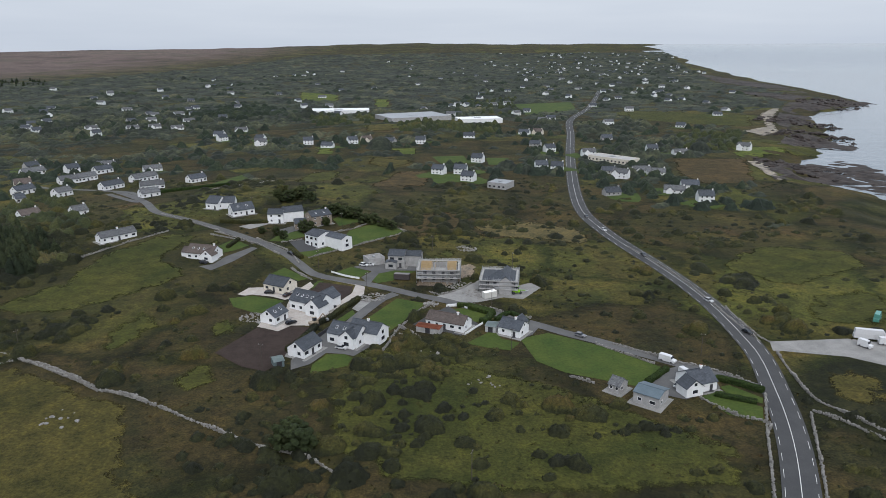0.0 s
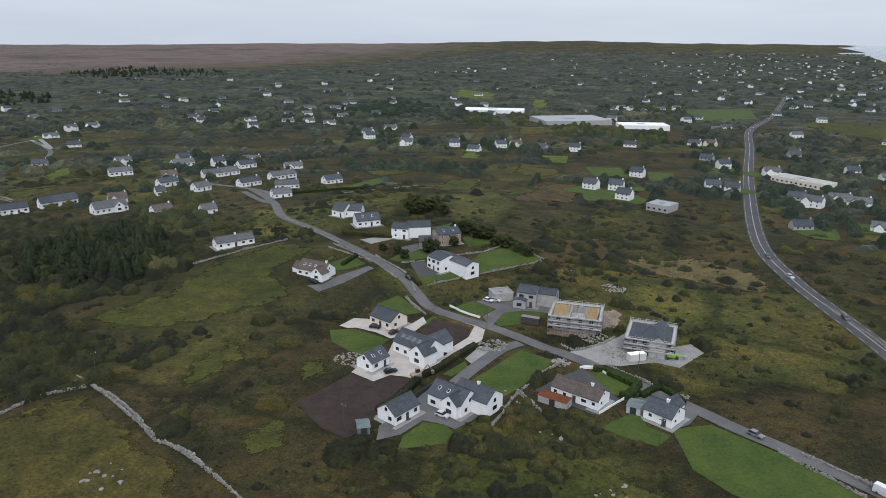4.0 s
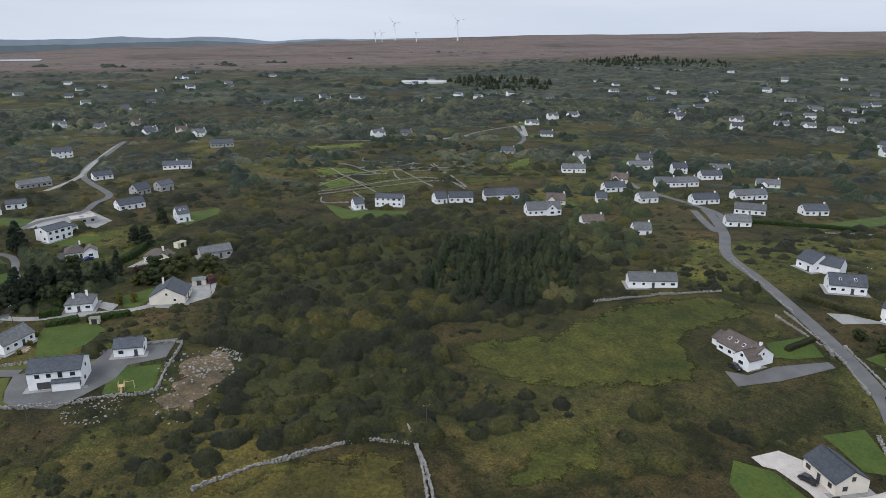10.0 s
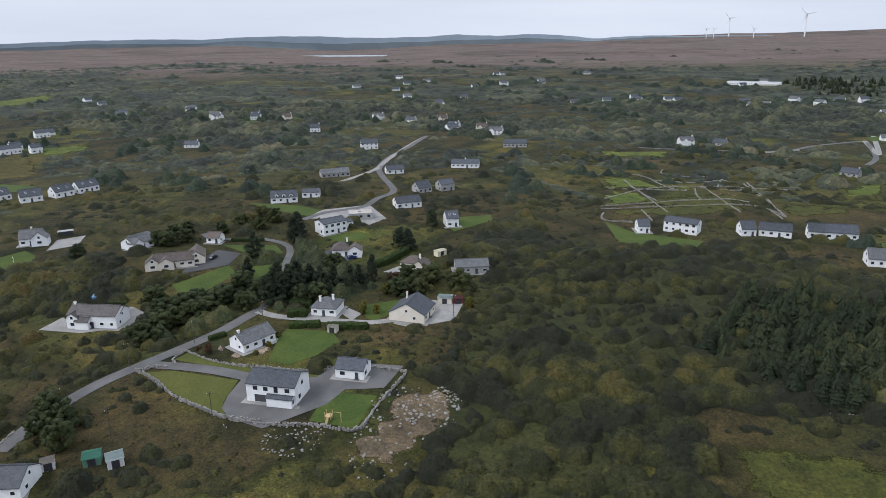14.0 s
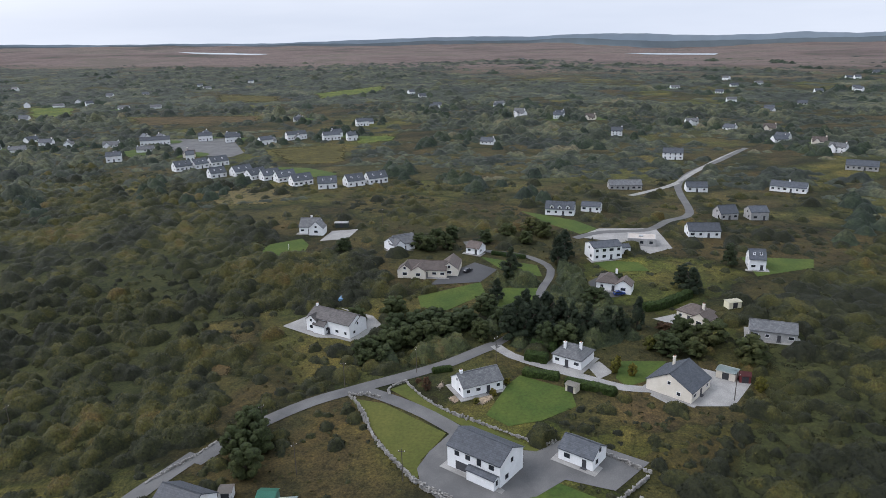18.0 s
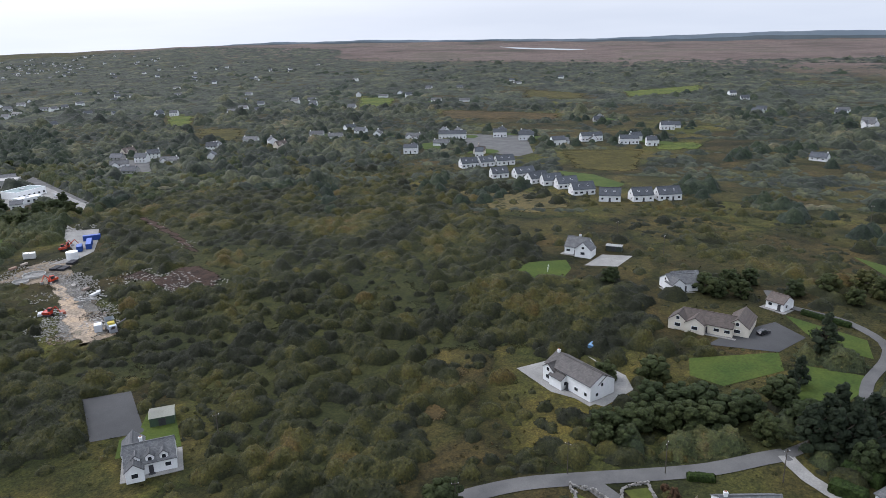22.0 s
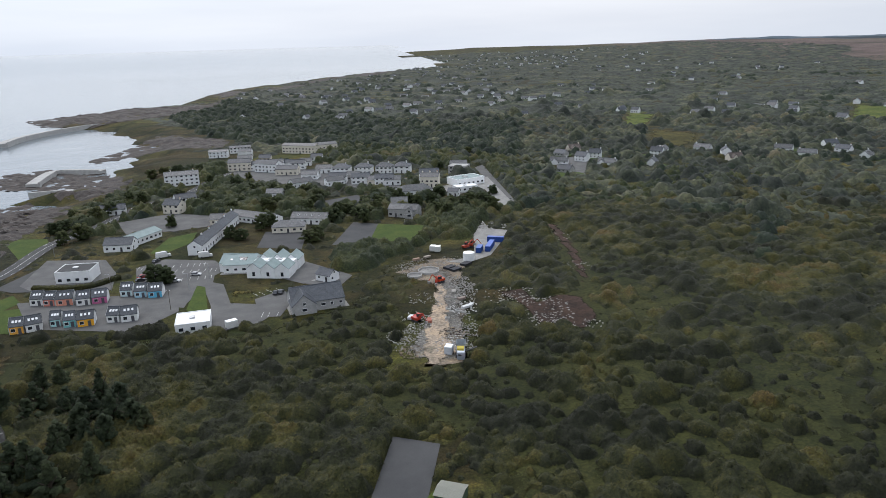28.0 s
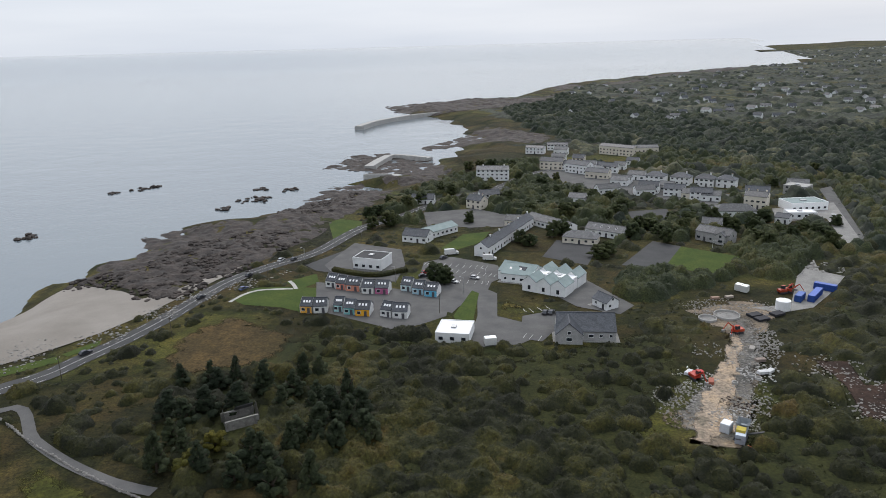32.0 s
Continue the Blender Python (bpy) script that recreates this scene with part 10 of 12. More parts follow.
tree(-356, 183, 4, 5, SCRUB, "broad-leaved tree with a dense dark crown", 0)
tree(-301, 197, 6, 7, SCRUB, "broad-leaved tree with a dense dark crown", 0)
tree(-310, 211, 7, 8, SCRUB, "broad-leaved tree with a dense dark crown", 0)
tree(-299, 221, 7, 8, SCRUB, "broad-leaved tree with a dense dark crown", 0)
tree(-301, 205, 5, 6, SCRUB, "broad-leaved tree with a dense dark crown", 0)
tree(-303, 192, 2.6, 4.5, GORSE, "bright yellow-green garden shrub", 0)
tree(-285, 186, 1.8, 4, GORSE, "bright yellow-green garden shrub", 0)
tree(-286, 181, 1.8, 4, GORSE, "bright yellow-green garden shrub", 0)
tree(-290, 182, 1.6, 4, GORSE, "bright yellow-green garden shrub", 0)
tree(-282, 220, 2.5, 4, GORSE, "bright yellow-green garden shrub", 0)
tree(-268, 148, 1.4, 2, GORSE, "bright yellow-green garden shrub", 0)
tree(-263, 144, 1.3, 1.6, GORSE, "bright yellow-green garden shrub", 0)
tree(-275, 151, 1.3, 2, GORSE, "bright yellow-green garden shrub", 0)
tree(-268, 129, 1.6, 4, RUSSET, "russet-leaved bushy garden shrub", 0)
tree(-271, 126, 1.4, 2, RUSSET, "russet-leaved bushy garden shrub", 0)
tree(-316, 199, 3, 3.5, RUSSET, "russet-leaved bushy garden shrub", 0)
tree(-318, 197, 3, 3, RUSSET, "russet-leaved bushy garden shrub", 0)
tree(-286, 104, 5, 6, SCRUB, "grey-green willow with an uneven crown", 0)
tree(-288, 107, 5, 6, SCRUB, "grey-green willow with an uneven crown", 0)
tree(-291, 112, 6, 7, SCRUB, "grey-green willow with an uneven crown", 0)
tree(-296, 116, 6, 7, SCRUB, "grey-green willow with an uneven crown", 0)
tree(-298, 121, 6, 7, SCRUB, "grey-green willow with an uneven crown", 0)
tree(-301, 126, 6, 7, SCRUB, "grey-green willow with an uneven crown", 0)
tree(-303, 110, 6, 7, SCRUB, "grey-green willow with an uneven crown", 0)
tree(-306, 117, 6, 7, SCRUB, "grey-green willow with an uneven crown", 0)
tree(-309, 122, 6, 7, SCRUB, "grey-green willow with an uneven crown", 0)
tree(-281, 107, 4, 5, SCRUB, "grey-green willow with an uneven crown", 0)
tree(-283, 112, 4, 5, SCRUB, "grey-green willow with an uneven crown", 0)
tree(-310, 94, 5, 6, SCRUB, "grey-green willow with an uneven crown", 0)
tree(-317, 106, 6, 7, SCRUB, "grey-green willow with an uneven crown", 0)
tree(-306, 129, 6, 7, SCRUB, "grey-green willow with an uneven crown", 0)
tree(-311, 132, 6, 7, SCRUB, "grey-green willow with an uneven crown", 0)
tree(-303, 139, 5, 7, SCRUB, "grey-green willow with an uneven crown", 0)
tree(-379, 65, 5, 6, SCRUB, "broad-leaved tree with a dense dark crown", 0)
tree(-388, 110, 5, 7, SCRUB, "broad-leaved tree with a dense dark crown", 0)
tree(-395, 104, 5, 7, SCRUB, "broad-leaved tree with a dense dark crown", 0)
tree(-384, 103, 5, 7, SCRUB, "broad-leaved tree with a dense dark crown", 0)
tree(-387, 98, 5, 7, SCRUB, "broad-leaved tree with a dense dark crown", 0)
tree(-400, 110, 5, 7, SCRUB, "broad-leaved tree with a dense dark crown", 0)
tree(-398, 126, 5, 6, SCRUB, "broad-leaved tree with a dense dark crown", 0)
tree(-407, 135, 6, 7, SCRUB, "broad-leaved tree with a dense dark crown", 0)
tree(-416, 145, 6, 7, SCRUB, "broad-leaved tree with a dense dark crown", 0)
tree(-409, 151, 6, 8, SCRUB, "broad-leaved tree with a dense dark crown", 0)
tree(-400, 144, 5, 6, SCRUB, "broad-leaved tree with a dense dark crown", 0)
tree(-236, 91, 5, 9, SCRUB, "dark tree beside the lane", 0)
tree(-229, 91, 5, 8, SCRUB, "dark tree beside the lane", 0)
tree(-232, 96, 5, 8, SCRUB, "dark tree beside the lane", 0)
tree(-222, 97, 5, 8, SCRUB, "dark tree beside the lane", 0)
tree(-241, 90, 4, 7, SCRUB, "dark tree beside the lane", 0)
tree(-108, -50, 6, 11, NEEDLE, "dark ragged pine with uneven crown", 2)
tree(-115, -55, 6, 10, NEEDLE, "dark ragged pine with uneven crown", 2)
tree(-105, -44, 6, 10, NEEDLE, "dark ragged pine with uneven crown", 2)
tree(-97, -49, 6, 9, NEEDLE, "dark ragged pine with uneven crown", 2)
tree(-142, -56, 6, 11, NEEDLE, "dark ragged pine with uneven crown", 2)
tree(-149, -52, 6, 11, NEEDLE, "dark ragged pine with uneven crown", 2)
tree(-142, -48, 6, 10, NEEDLE, "dark ragged pine with uneven crown", 2)
tree(-150, -58, 6, 10, NEEDLE, "dark ragged pine with uneven crown", 2)
tree(-127, -66, 5, 9, NEEDLE, "dark ragged pine with uneven crown", 2)
tree(-118, -65, 5, 8, NEEDLE, "dark ragged pine with uneven crown", 2)
tree(-103, -66, 5, 8, NEEDLE, "dark ragged pine with uneven crown", 2)
tree(-136, -61, 5, 9, NEEDLE, "dark ragged pine with uneven crown", 2)
tree(-130, -33, 6, 10, NEEDLE, "dark ragged pine with uneven crown", 2)
tree(-137, -27, 6, 11, NEEDLE, "dark ragged pine with uneven crown", 2)
tree(-149, -41, 5, 10, NEEDLE, "dark ragged pine with uneven crown", 2)
tree(-138, -42, 5, 9, NEEDLE, "dark ragged pine with uneven crown", 2)
tree(-155, -47, 6, 10, NEEDLE, "dark ragged pine with uneven crown", 2)
tree(-117, -28, 4, 6, GORSE, "bright yellow-green bushy shrub", 0)
tree(-118, -36, 4, 6, GORSE, "bright yellow-green bushy shrub", 0)
tree(-116, -25, 4, 5, GORSE, "bright yellow-green bushy shrub", 0)
tree(-97, -297, 4.5, 6, SCRUB, "broad-leaved tree with a dense dark crown", 0)
tree(-102, -305, 5.5, 9, SCRUB, "broad-leaved tree with a dense dark crown", 0)
tree(-107, -321, 6.5, 8, SCRUB, "broad-leaved tree with a dense dark crown", 0)
tree(-89, -312, 5, 7, SCRUB, "broad-leaved tree with a dense dark crown", 0)
tree(-88, -289, 6, 6, SCRUB, "broad-leaved tree with a dense dark crown", 0)
tree(-115, -347, 4.5, 9, SCRUB, "broad-leaved tree with a dense dark crown", 0)
tree(-122, -348, 5.5, 8, SCRUB, "broad-leaved tree with a dense dark crown", 0)
tree(-116, -457, 6.5, 7, SCRUB, "broad-leaved tree with a dense dark crown", 0)
tree(-125, -461, 5, 6, SCRUB, "broad-leaved tree with a dense dark crown", 0)
tree(-137, -443, 6, 9, SCRUB, "broad-leaved tree with a dense dark crown", 0)
tree(-153, -444, 4.5, 8, SCRUB, "broad-leaved tree with a dense dark crown", 0)
tree(-163, -399, 5.5, 7, SCRUB, "broad-leaved tree with a dense dark crown", 0)
tree(-171, -352, 6.5, 6, SCRUB, "broad-leaved tree with a dense dark crown", 0)
tree(-163, -326, 5, 9, SCRUB, "broad-leaved tree with a dense dark crown", 0)
tree(-179, -297, 6, 8, SCRUB, "broad-leaved tree with a dense dark crown", 0)
tree(-185, -312, 4.5, 7, SCRUB, "broad-leaved tree with a dense dark crown", 0)
tree(-191, -320, 5.5, 6, SCRUB, "broad-leaved tree with a dense dark crown", 0)
tree(-199, -292, 6.5, 9, SCRUB, "broad-leaved tree with a dense dark crown", 0)
tree(-205, -299, 5, 8, SCRUB, "broad-leaved tree with a dense dark crown", 0)
tree(-212, -286, 6, 7, SCRUB, "broad-leaved tree with a dense dark crown", 0)
tree(-218, -307, 4.5, 6, SCRUB, "broad-leaved tree with a dense dark crown", 0)
tree(-222, -275, 5.5, 9, SCRUB, "broad-leaved tree with a dense dark crown", 0)
tree(-228, -294, 6.5, 8, SCRUB, "broad-leaved tree with a dense dark crown", 0)
tree(-232, -315, 5, 7, SCRUB, "broad-leaved tree with a dense dark crown", 0)
tree(-226, -338, 6, 6, SCRUB, "broad-leaved tree with a dense dark crown", 0)
tree(-215, -330, 4.5, 9, SCRUB, "broad-leaved tree with a dense dark crown", 0)
tree(-205, -345, 5.5, 8, SCRUB, "broad-leaved tree with a dense dark crown", 0)
tree(-193, -353, 6.5, 7, SCRUB, "broad-leaved tree with a dense dark crown", 0)
tree(-187, -344, 5, 6, SCRUB, "broad-leaved tree with a dense dark crown", 0)
tree(-181, -370, 6, 9, SCRUB, "broad-leaved tree with a dense dark crown", 0)
tree(-190, -390, 4.5, 8, SCRUB, "broad-leaved tree with a dense dark crown", 0)
tree(-221, -221, 5.5, 7, SCRUB, "broad-leaved tree with a dense dark crown", 0)
tree(-217, -216, 6.5, 6, SCRUB, "broad-leaved tree with a dense dark crown", 0)
tree(-194, -249, 5, 9, SCRUB, "broad-leaved tree with a dense dark crown", 0)
tree(-199, -255, 6, 8, SCRUB, "broad-leaved tree with a dense dark crown", 0)
tree(-178, -237, 4.5, 7, SCRUB, "broad-leaved tree with a dense dark crown", 0)
tree(-183, -232, 5.5, 6, SCRUB, "broad-leaved tree with a dense dark crown", 0)
tree(-148, -171, 6.5, 9, SCRUB, "broad-leaved tree with a dense dark crown", 0)
tree(-152, -169, 5, 8, SCRUB, "broad-leaved tree with a dense dark crown", 0)
tree(-266, -297, 6, 7, SCRUB, "broad-leaved tree with a dense dark crown", 0)
tree(-277, -304, 4.5, 6, SCRUB, "broad-leaved tree with a dense dark crown", 0)
tree(-278, -285, 5.5, 9, SCRUB, "broad-leaved tree with a dense dark crown", 0)
tree(-265, -278, 6.5, 8, SCRUB, "broad-leaved tree with a dense dark crown", 0)
tree(-257, -283, 5, 7, SCRUB, "broad-leaved tree with a dense dark crown", 0)
tree(-283, -279, 6, 6, SCRUB, "broad-leaved tree with a dense dark crown", 0)
tree(-285, -262, 4.5, 9, SCRUB, "broad-leaved tree with a dense dark crown", 0)
tree(-295, -268, 5.5, 8, SCRUB, "broad-leaved tree with a dense dark crown", 0)
tree(-293, -247, 6.5, 7, SCRUB, "broad-leaved tree with a dense dark crown", 0)
tree(-257, -254, 5, 6, SCRUB, "broad-leaved tree with a dense dark crown", 0)
tree(-260, -260, 6, 9, SCRUB, "broad-leaved tree with a dense dark crown", 0)
tree(-250, -243, 4.5, 8, SCRUB, "broad-leaved tree with a dense dark crown", 0)
tree(-247, -254, 5.5, 7, SCRUB, "broad-leaved tree with a dense dark crown", 0)
tree(-244, -270, 6.5, 6, SCRUB, "broad-leaved tree with a dense dark crown", 0)
tree(-238, -264, 5, 9, SCRUB, "broad-leaved tree with a dense dark crown", 0)
tree(-234, -253, 6, 8, SCRUB, "broad-leaved tree with a dense dark crown", 0)
tree(-146, -274, 4.5, 7, SCRUB, "broad-leaved tree with a dense dark crown", 0)
tree(-144, -359, 5.5, 6, SCRUB, "broad-leaved tree with a dense dark crown", 0)
tree(-102, -263, 6.5, 9, SCRUB, "broad-leaved tree with a dense dark crown", 0)
tree(-94, -256, 5, 8, SCRUB, "broad-leaved tree with a dense dark crown", 0)
tree(-85, -281, 6, 7, SCRUB, "broad-leaved tree with a dense dark crown", 0)
tree(-334, -388, 4.5, 6, SCRUB, "broad-leaved tree with a dense dark crown", 0)
tree(-370, -431, 5.5, 9, SCRUB, "broad-leaved tree with a dense dark crown", 0)
tree(-305, -287, 6.5, 8, SCRUB, "broad-leaved tree with a dense dark crown", 0)
tree(-306, -258, 5, 7, SCRUB, "broad-leaved tree with a dense dark crown", 0)
tree(-320, -270, 6, 6, SCRUB, "broad-leaved tree with a dense dark crown", 0)
tree(-309, -248, 4.5, 9, SCRUB, "broad-leaved tree with a dense dark crown", 0)
tree(-296, -237, 5.5, 8, SCRUB, "broad-leaved tree with a dense dark crown", 0)
tree(-325, -260, 6.5, 7, SCRUB, "broad-leaved tree with a dense dark crown", 0)
tree(-340, -284, 5, 6, SCRUB, "broad-leaved tree with a dense dark crown", 0)
tree(-324, -240, 6, 9, SCRUB, "broad-leaved tree with a dense dark crown", 0)

# poles and lamps
pole(-144.2, 219.5, 8.5)
pole(-57.4, 308.2, 8.5)
pole(-32.3, 280.4, 8.5)
pole(-5.2, 335.5, 8.5)
pole(19.5, 265.5, 8.5)
pole(32.0, 310.1, 8.5)
pole(-59.2, 209.1, 8.5)
pole(-111.9, 402.4, 8.5)
pole(-54.9, 370.1, 8.5)
pole(-208.4, 138.3, 8.5)
pole(-277.2, 123.8, 8.5)
pole(-239.5, 92.9, 8.5)
pole(-265.2, 105.6, 8.5)
pole(-226.2, 133.3, 8.5)
pole(-229.0, 26.5, 8.5)
pole(-418.2, 71.3, 8.5)
pole(-514.0, 135.2, 8.5)
pole(-288.0, 146.0, 8.5)
pole(-274.9, 212.1, 8.5)
pole(-428.8, 46.0, 8.5)
pole(-224.6, 108.2, 8.5)
pole(6.7, 147.7, 8.5)
pole(23.5, 223.3, 8.5)
pole(87.2, 218.1, 8.5)
pole(-67.6, -98.5, 8.5)
pole(-51.1, -63.6, 8.5)
pole(-156.6, -135.6, 8.5)
pole(-75.6, -160.7, 8.5)
lamp(-80.7, -190.3)
lamp(-95.2, -232.6)
lamp(-110.5, -298.4)
lamp(-169.6, -170.0)
lamp(-130.7, -168.2)
lamp(-161.9, -158.4)

# vehicles
car(-35.3, 223.2, -22, (0.6, 0.6, 0.6), label="white parked car in a yard")
car(-57.1, 244.6, 41, (0.02, 0.02, 0.022), label="black car on pale gravel")
car(-72.3, 275.3, -3, (0.02, 0.02, 0.022), label="dark car beside a bungalow")
car(-64.3, 272.8, 57, (0.03, 0.012, 0.012), label="dark maroon car beside a bungalow")
car(-44.4, 260.2, 54, (0.03, 0.03, 0.035), label="dark car behind a house")
car(-73.4, 324.6, -46, (0.02, 0.02, 0.022), label="dark car on the local road")
car(-36.9, 311.4, -25, (0.7, 0.7, 0.7), label="white boat-shaped car on a drive")
car(-34.1, 312.4, -17, (0.65, 0.65, 0.65), label="white parked car of the coast")
car(-110.6, 309.7, -17, (0.03,0.03,0.035), label="dark car beside a house")
car(110.4, 235.9, -64, (0.02, 0.02, 0.022), label="dark car on the coast road")
car(108.0, 268.3, -64, (0.6, 0.6, 0.6), label="white car on the coast road")
car(49.4, 234.6, -38, (0.2, 0.2, 0.21), label="grey car on the local road")
car(72.6, 196.0, 47, (0.55, 0.55, 0.55), label="silver car in a yard")
car(74.5, 213.8, -42, (0.7, 0.7, 0.7), label="white van on the local road", long=5.6, tall=2.3, van=True, name="van")
car(144.5, 221.5, -57, (0.7, 0.7, 0.7), label="white lorry cab in a yard", long=4.5, tall=2.6, van=True, name="van")
car(150.9, 227.3, -17, (0.62, 0.62, 0.62), label="white lorry trailer in a yard", long=13, tall=3.6, van=True, name="lorry")
car(153.0, 222.5, -14, (0.7, 0.7, 0.7), label="white van in a yard", long=6, tall=2.6, van=True, name="van")
car(162.0, 244.0, 51, (0.1, 0.3, 0.25), label="green and white lorry in a yard", long=7, tall=3.2, van=True, name="lorry")
car(77.0, 202.8, -67, (0.68, 0.68, 0.68), label="white box van in a yard", long=5.4, tall=2.4, van=True, name="van")
car(88.4, 374.2, -71, (0.6, 0.6, 0.6), label="white car on the coast road")
car(84.5, 402.1, -89, (0.1, 0.1, 0.1), label="dark car on the coast road")
car(98.3, 329.4, -79, (0.1, 0.1, 0.1), label="dark car on the coast road")
car(-281.3, 191.7, 144, (0.03, 0.03, 0.035), label="dark car beside a bungalow")
car(-346.6, 183.8, 108, (0.02, 0.05, 0.2), label="blue car in a yard")
car(-326.2, 83.1, -177, (0.12, 0.25, 0.42), label="blue van behind a long house", long=4.8, tall=2.0, van=True, name="van")
car(-362.0, 124.1, 150, (0.03, 0.03, 0.035), label="dark car beside a bungalow")
car(-307.8, 236.2, 89, (0.6, 0.6, 0.6), label="white car beside a derelict house")
car(-45.3, -82.2, -111, (0.03, 0.03, 0.035), label="dark car on the coast road")
car(-56.6, -137.7, -100, (0.03, 0.03, 0.035), label="dark car on the coast road")
car(-63.5, -167.3, -104, (0.05, 0.05, 0.055), label="dark car on the coast road")
car(-69.3, -150.0, -109, (0.08, 0.1, 0.2), label="blue car on the coast road")
car(-68.4, -191.0, -100, (0.6, 0.6, 0.6), label="white car on the coast road")
car(-74.0, -193.1, -98, (0.05, 0.05, 0.055), label="dark car on the coast road")
car(-141.0, -176.6, -147, (0.05, 0.05, 0.055), label="dark car in a car park")
car(-141.2, -181.4, -143, (0.3, 0.03, 0.03), label="red car in a car park")
car(-142.4, -186.1, -129, (0.3, 0.3, 0.3), label="silver car in a car park")
car(-163.7, -177.4, 165, (0.6, 0.6, 0.6), label="white car in a car park")
car(-147.0, -212.1, -155, (0.7, 0.7, 0.68), label="white motorhome in a car park", long=7, tall=2.8, van=True, name="motorhome")
car(-166.5, -205.3, -173, (0.7, 0.7, 0.68), label="white motorhome in a car park", long=6.5, tall=2.8, van=True, name="motorhome")
car(-196.1, -140.7, -104, (0.03, 0.03, 0.035), label="dark car in marked bays")
car(-198.3, -141.0, -107, (0.05, 0.05, 0.055), label="dark car in marked bays")
car(-155.6, -171.0, 157, (0.6, 0.6, 0.6), label="white car in a car park")
car(-144.6, -204.8, -125, (0.05, 0.05, 0.055), label="dark car in a car park")
car(-343.5, -299.4, 88, (0.6,0.6,0.6), label="white van in a yard", long=5, tall=2.2, van=True, name="van")
bays([(-137.5, -193.5), (-168, -190.8)], 5)
bays([(-141.8, -185.6), (-173.1, -180.2)], 5)
bays([(-147.5, -170.6), (-171.9, -170.3)], 4.5)
bays([(-189.7, -139.8), (-200, -145.8)], 4.5)
bays([(-189.6, -116.6), (-197.4, -114.9)], 4.5)
bays([(-69.5, -148.9), (-80.4, -177.2)], 3)

# building sites
digger(-48.1, 243.2, 40, (0.35, 0.28, 0.2), "small tracked excavator on a gravel yard")
digger(30.8, 278.8, 10, (0.25, 0.55, 0.03), "lime green telehandler on a building site", False)
container(19.2, 274.5, 30, (0.55, 0.54, 0.5), 6.0, "off-white steel site container")
container(-18.3, 295.2, -10, (0.06, 0.05, 0.05), 7.0, "dark brown site container")
digger(-261.2, -130.9, 70, (0.5, 0.05, 0.02), "red tracked excavator on a building site")
digger(-286.8, -173.1, 200, (0.4, 0.06, 0.03), "red excavator on a building site")
container(-297.4, -169.1, 60, (0.02, 0.06, 0.25), 12.0, "long blue steel site container")
container(-291.1, -166.0, 60, (0.02, 0.06, 0.22), 6.0, "blue steel site container")
container(-303.8, -178.8, 150, (0.02, 0.06, 0.25), 8.0, "blue steel site container")
container(-270.9, -175.4, 60, (0.55, 0.55, 0.52), 3.0, "grey steel site cabin")
container(-272.9, -173.6, 60, (0.55, 0.55, 0.52), 3.0, "grey steel site cabin")
container(-247.1, -66.3, 60, (0.5, 0.52, 0.55), 3.0, "pale plastic tank crate")
container(-249.8, -62.0, 75, (0.35, 0.38, 0.42), 4.0, "open grey steel rubbish skip")
boulders("rubble", -235, -77, 117, 7, 0.34, STONE, "heap of broken stone and rubble on cleared ground", 95)
boulders("rubble", -243, -95, 104, 7, 0.34, CONCRETE, "heap of broken stone and rubble on cleared ground", 96)
boulders("rubble", -266, -118, 156, 8, 0.48, STONE, "heap of broken stone and rubble on cleared ground", 97)
boulders("rubble", -263, -101, 78, 6, 0.41, CONCRETE, "heap of broken stone and rubble on cleared ground", 98)
boulders("rubble", -253, -80, 91, 5, 0.41, MUD, "heap of broken stone and rubble on cleared ground", 99)
boulders("rubble", -260, -155, 130, 10, 0.41, STONE, "heap of broken stone and rubble on cleared ground", 100)
boulders("rubble", -275, -156, 78, 8, 0.41, STONE, "heap of broken stone and rubble on cleared ground", 101)
boulders("rubble", -312, -208, 78, 8, 0.61, STONE, "heap of broken stone and rubble on cleared ground", 102)
boulders("rubble", -258, -90, 78, 6, 0.34, STONE, "heap of broken stone and rubble on cleared ground", 103)
boulders("rubble", -250, -116, 65, 6, 0.34, STONE, "heap of broken stone and rubble on cleared ground", 104)
boulders("rubble", -236, -71, 78, 5, 0.41, MUD, "heap of broken stone and rubble on cleared ground", 105)
boulders("rubble", -288, -91, 143, 14, 0.48, STONE, "heap of broken stone and rubble on cleared ground", 106)
boulders("rubble", -286, -108, 104, 12, 0.41, STONE, "heap of broken stone and rubble on cleared ground", 107)
boulders("rubble", -287, -78, 78, 10, 0.41, STONE, "heap of broken stone and rubble on cleared ground", 108)
boulders("rubble", -251, -74, 78, 5, 0.34, CONCRETE, "heap of broken stone and rubble on cleared ground", 109)
boulders("rubble", -220, 184, 70, 10, 0.42, STONE, "pale boulders on dug-over ground", 110)
boulders("rubble", -216, 192, 60, 10, 0.48, STONE, "pale boulders on dug-over ground", 111)
boulders("rubble", -200, 175, 60, 12, 0.41, STONE, "pale boulders on dug-over ground", 112)
boulders("rubble", -221, 198, 78, 6, 0.41, STONE, "pale boulders on dug-over ground", 113)
boulders("rubble", -211, 154, 104, 8, 0.34, STONE, "pale boulders on dug-over ground", 114)
boulders("rubble", -73, 250, 78, 5, 0.41, STONE, "heap of grey stones", 115)
boulders("rubble", -29, 273, 91, 5, 0.48, STONE, "heap of grey stones", 116)
boulders("rubble", 6, 288, 78, 5, 0.48, STONE, "heap of grey stones", 117)
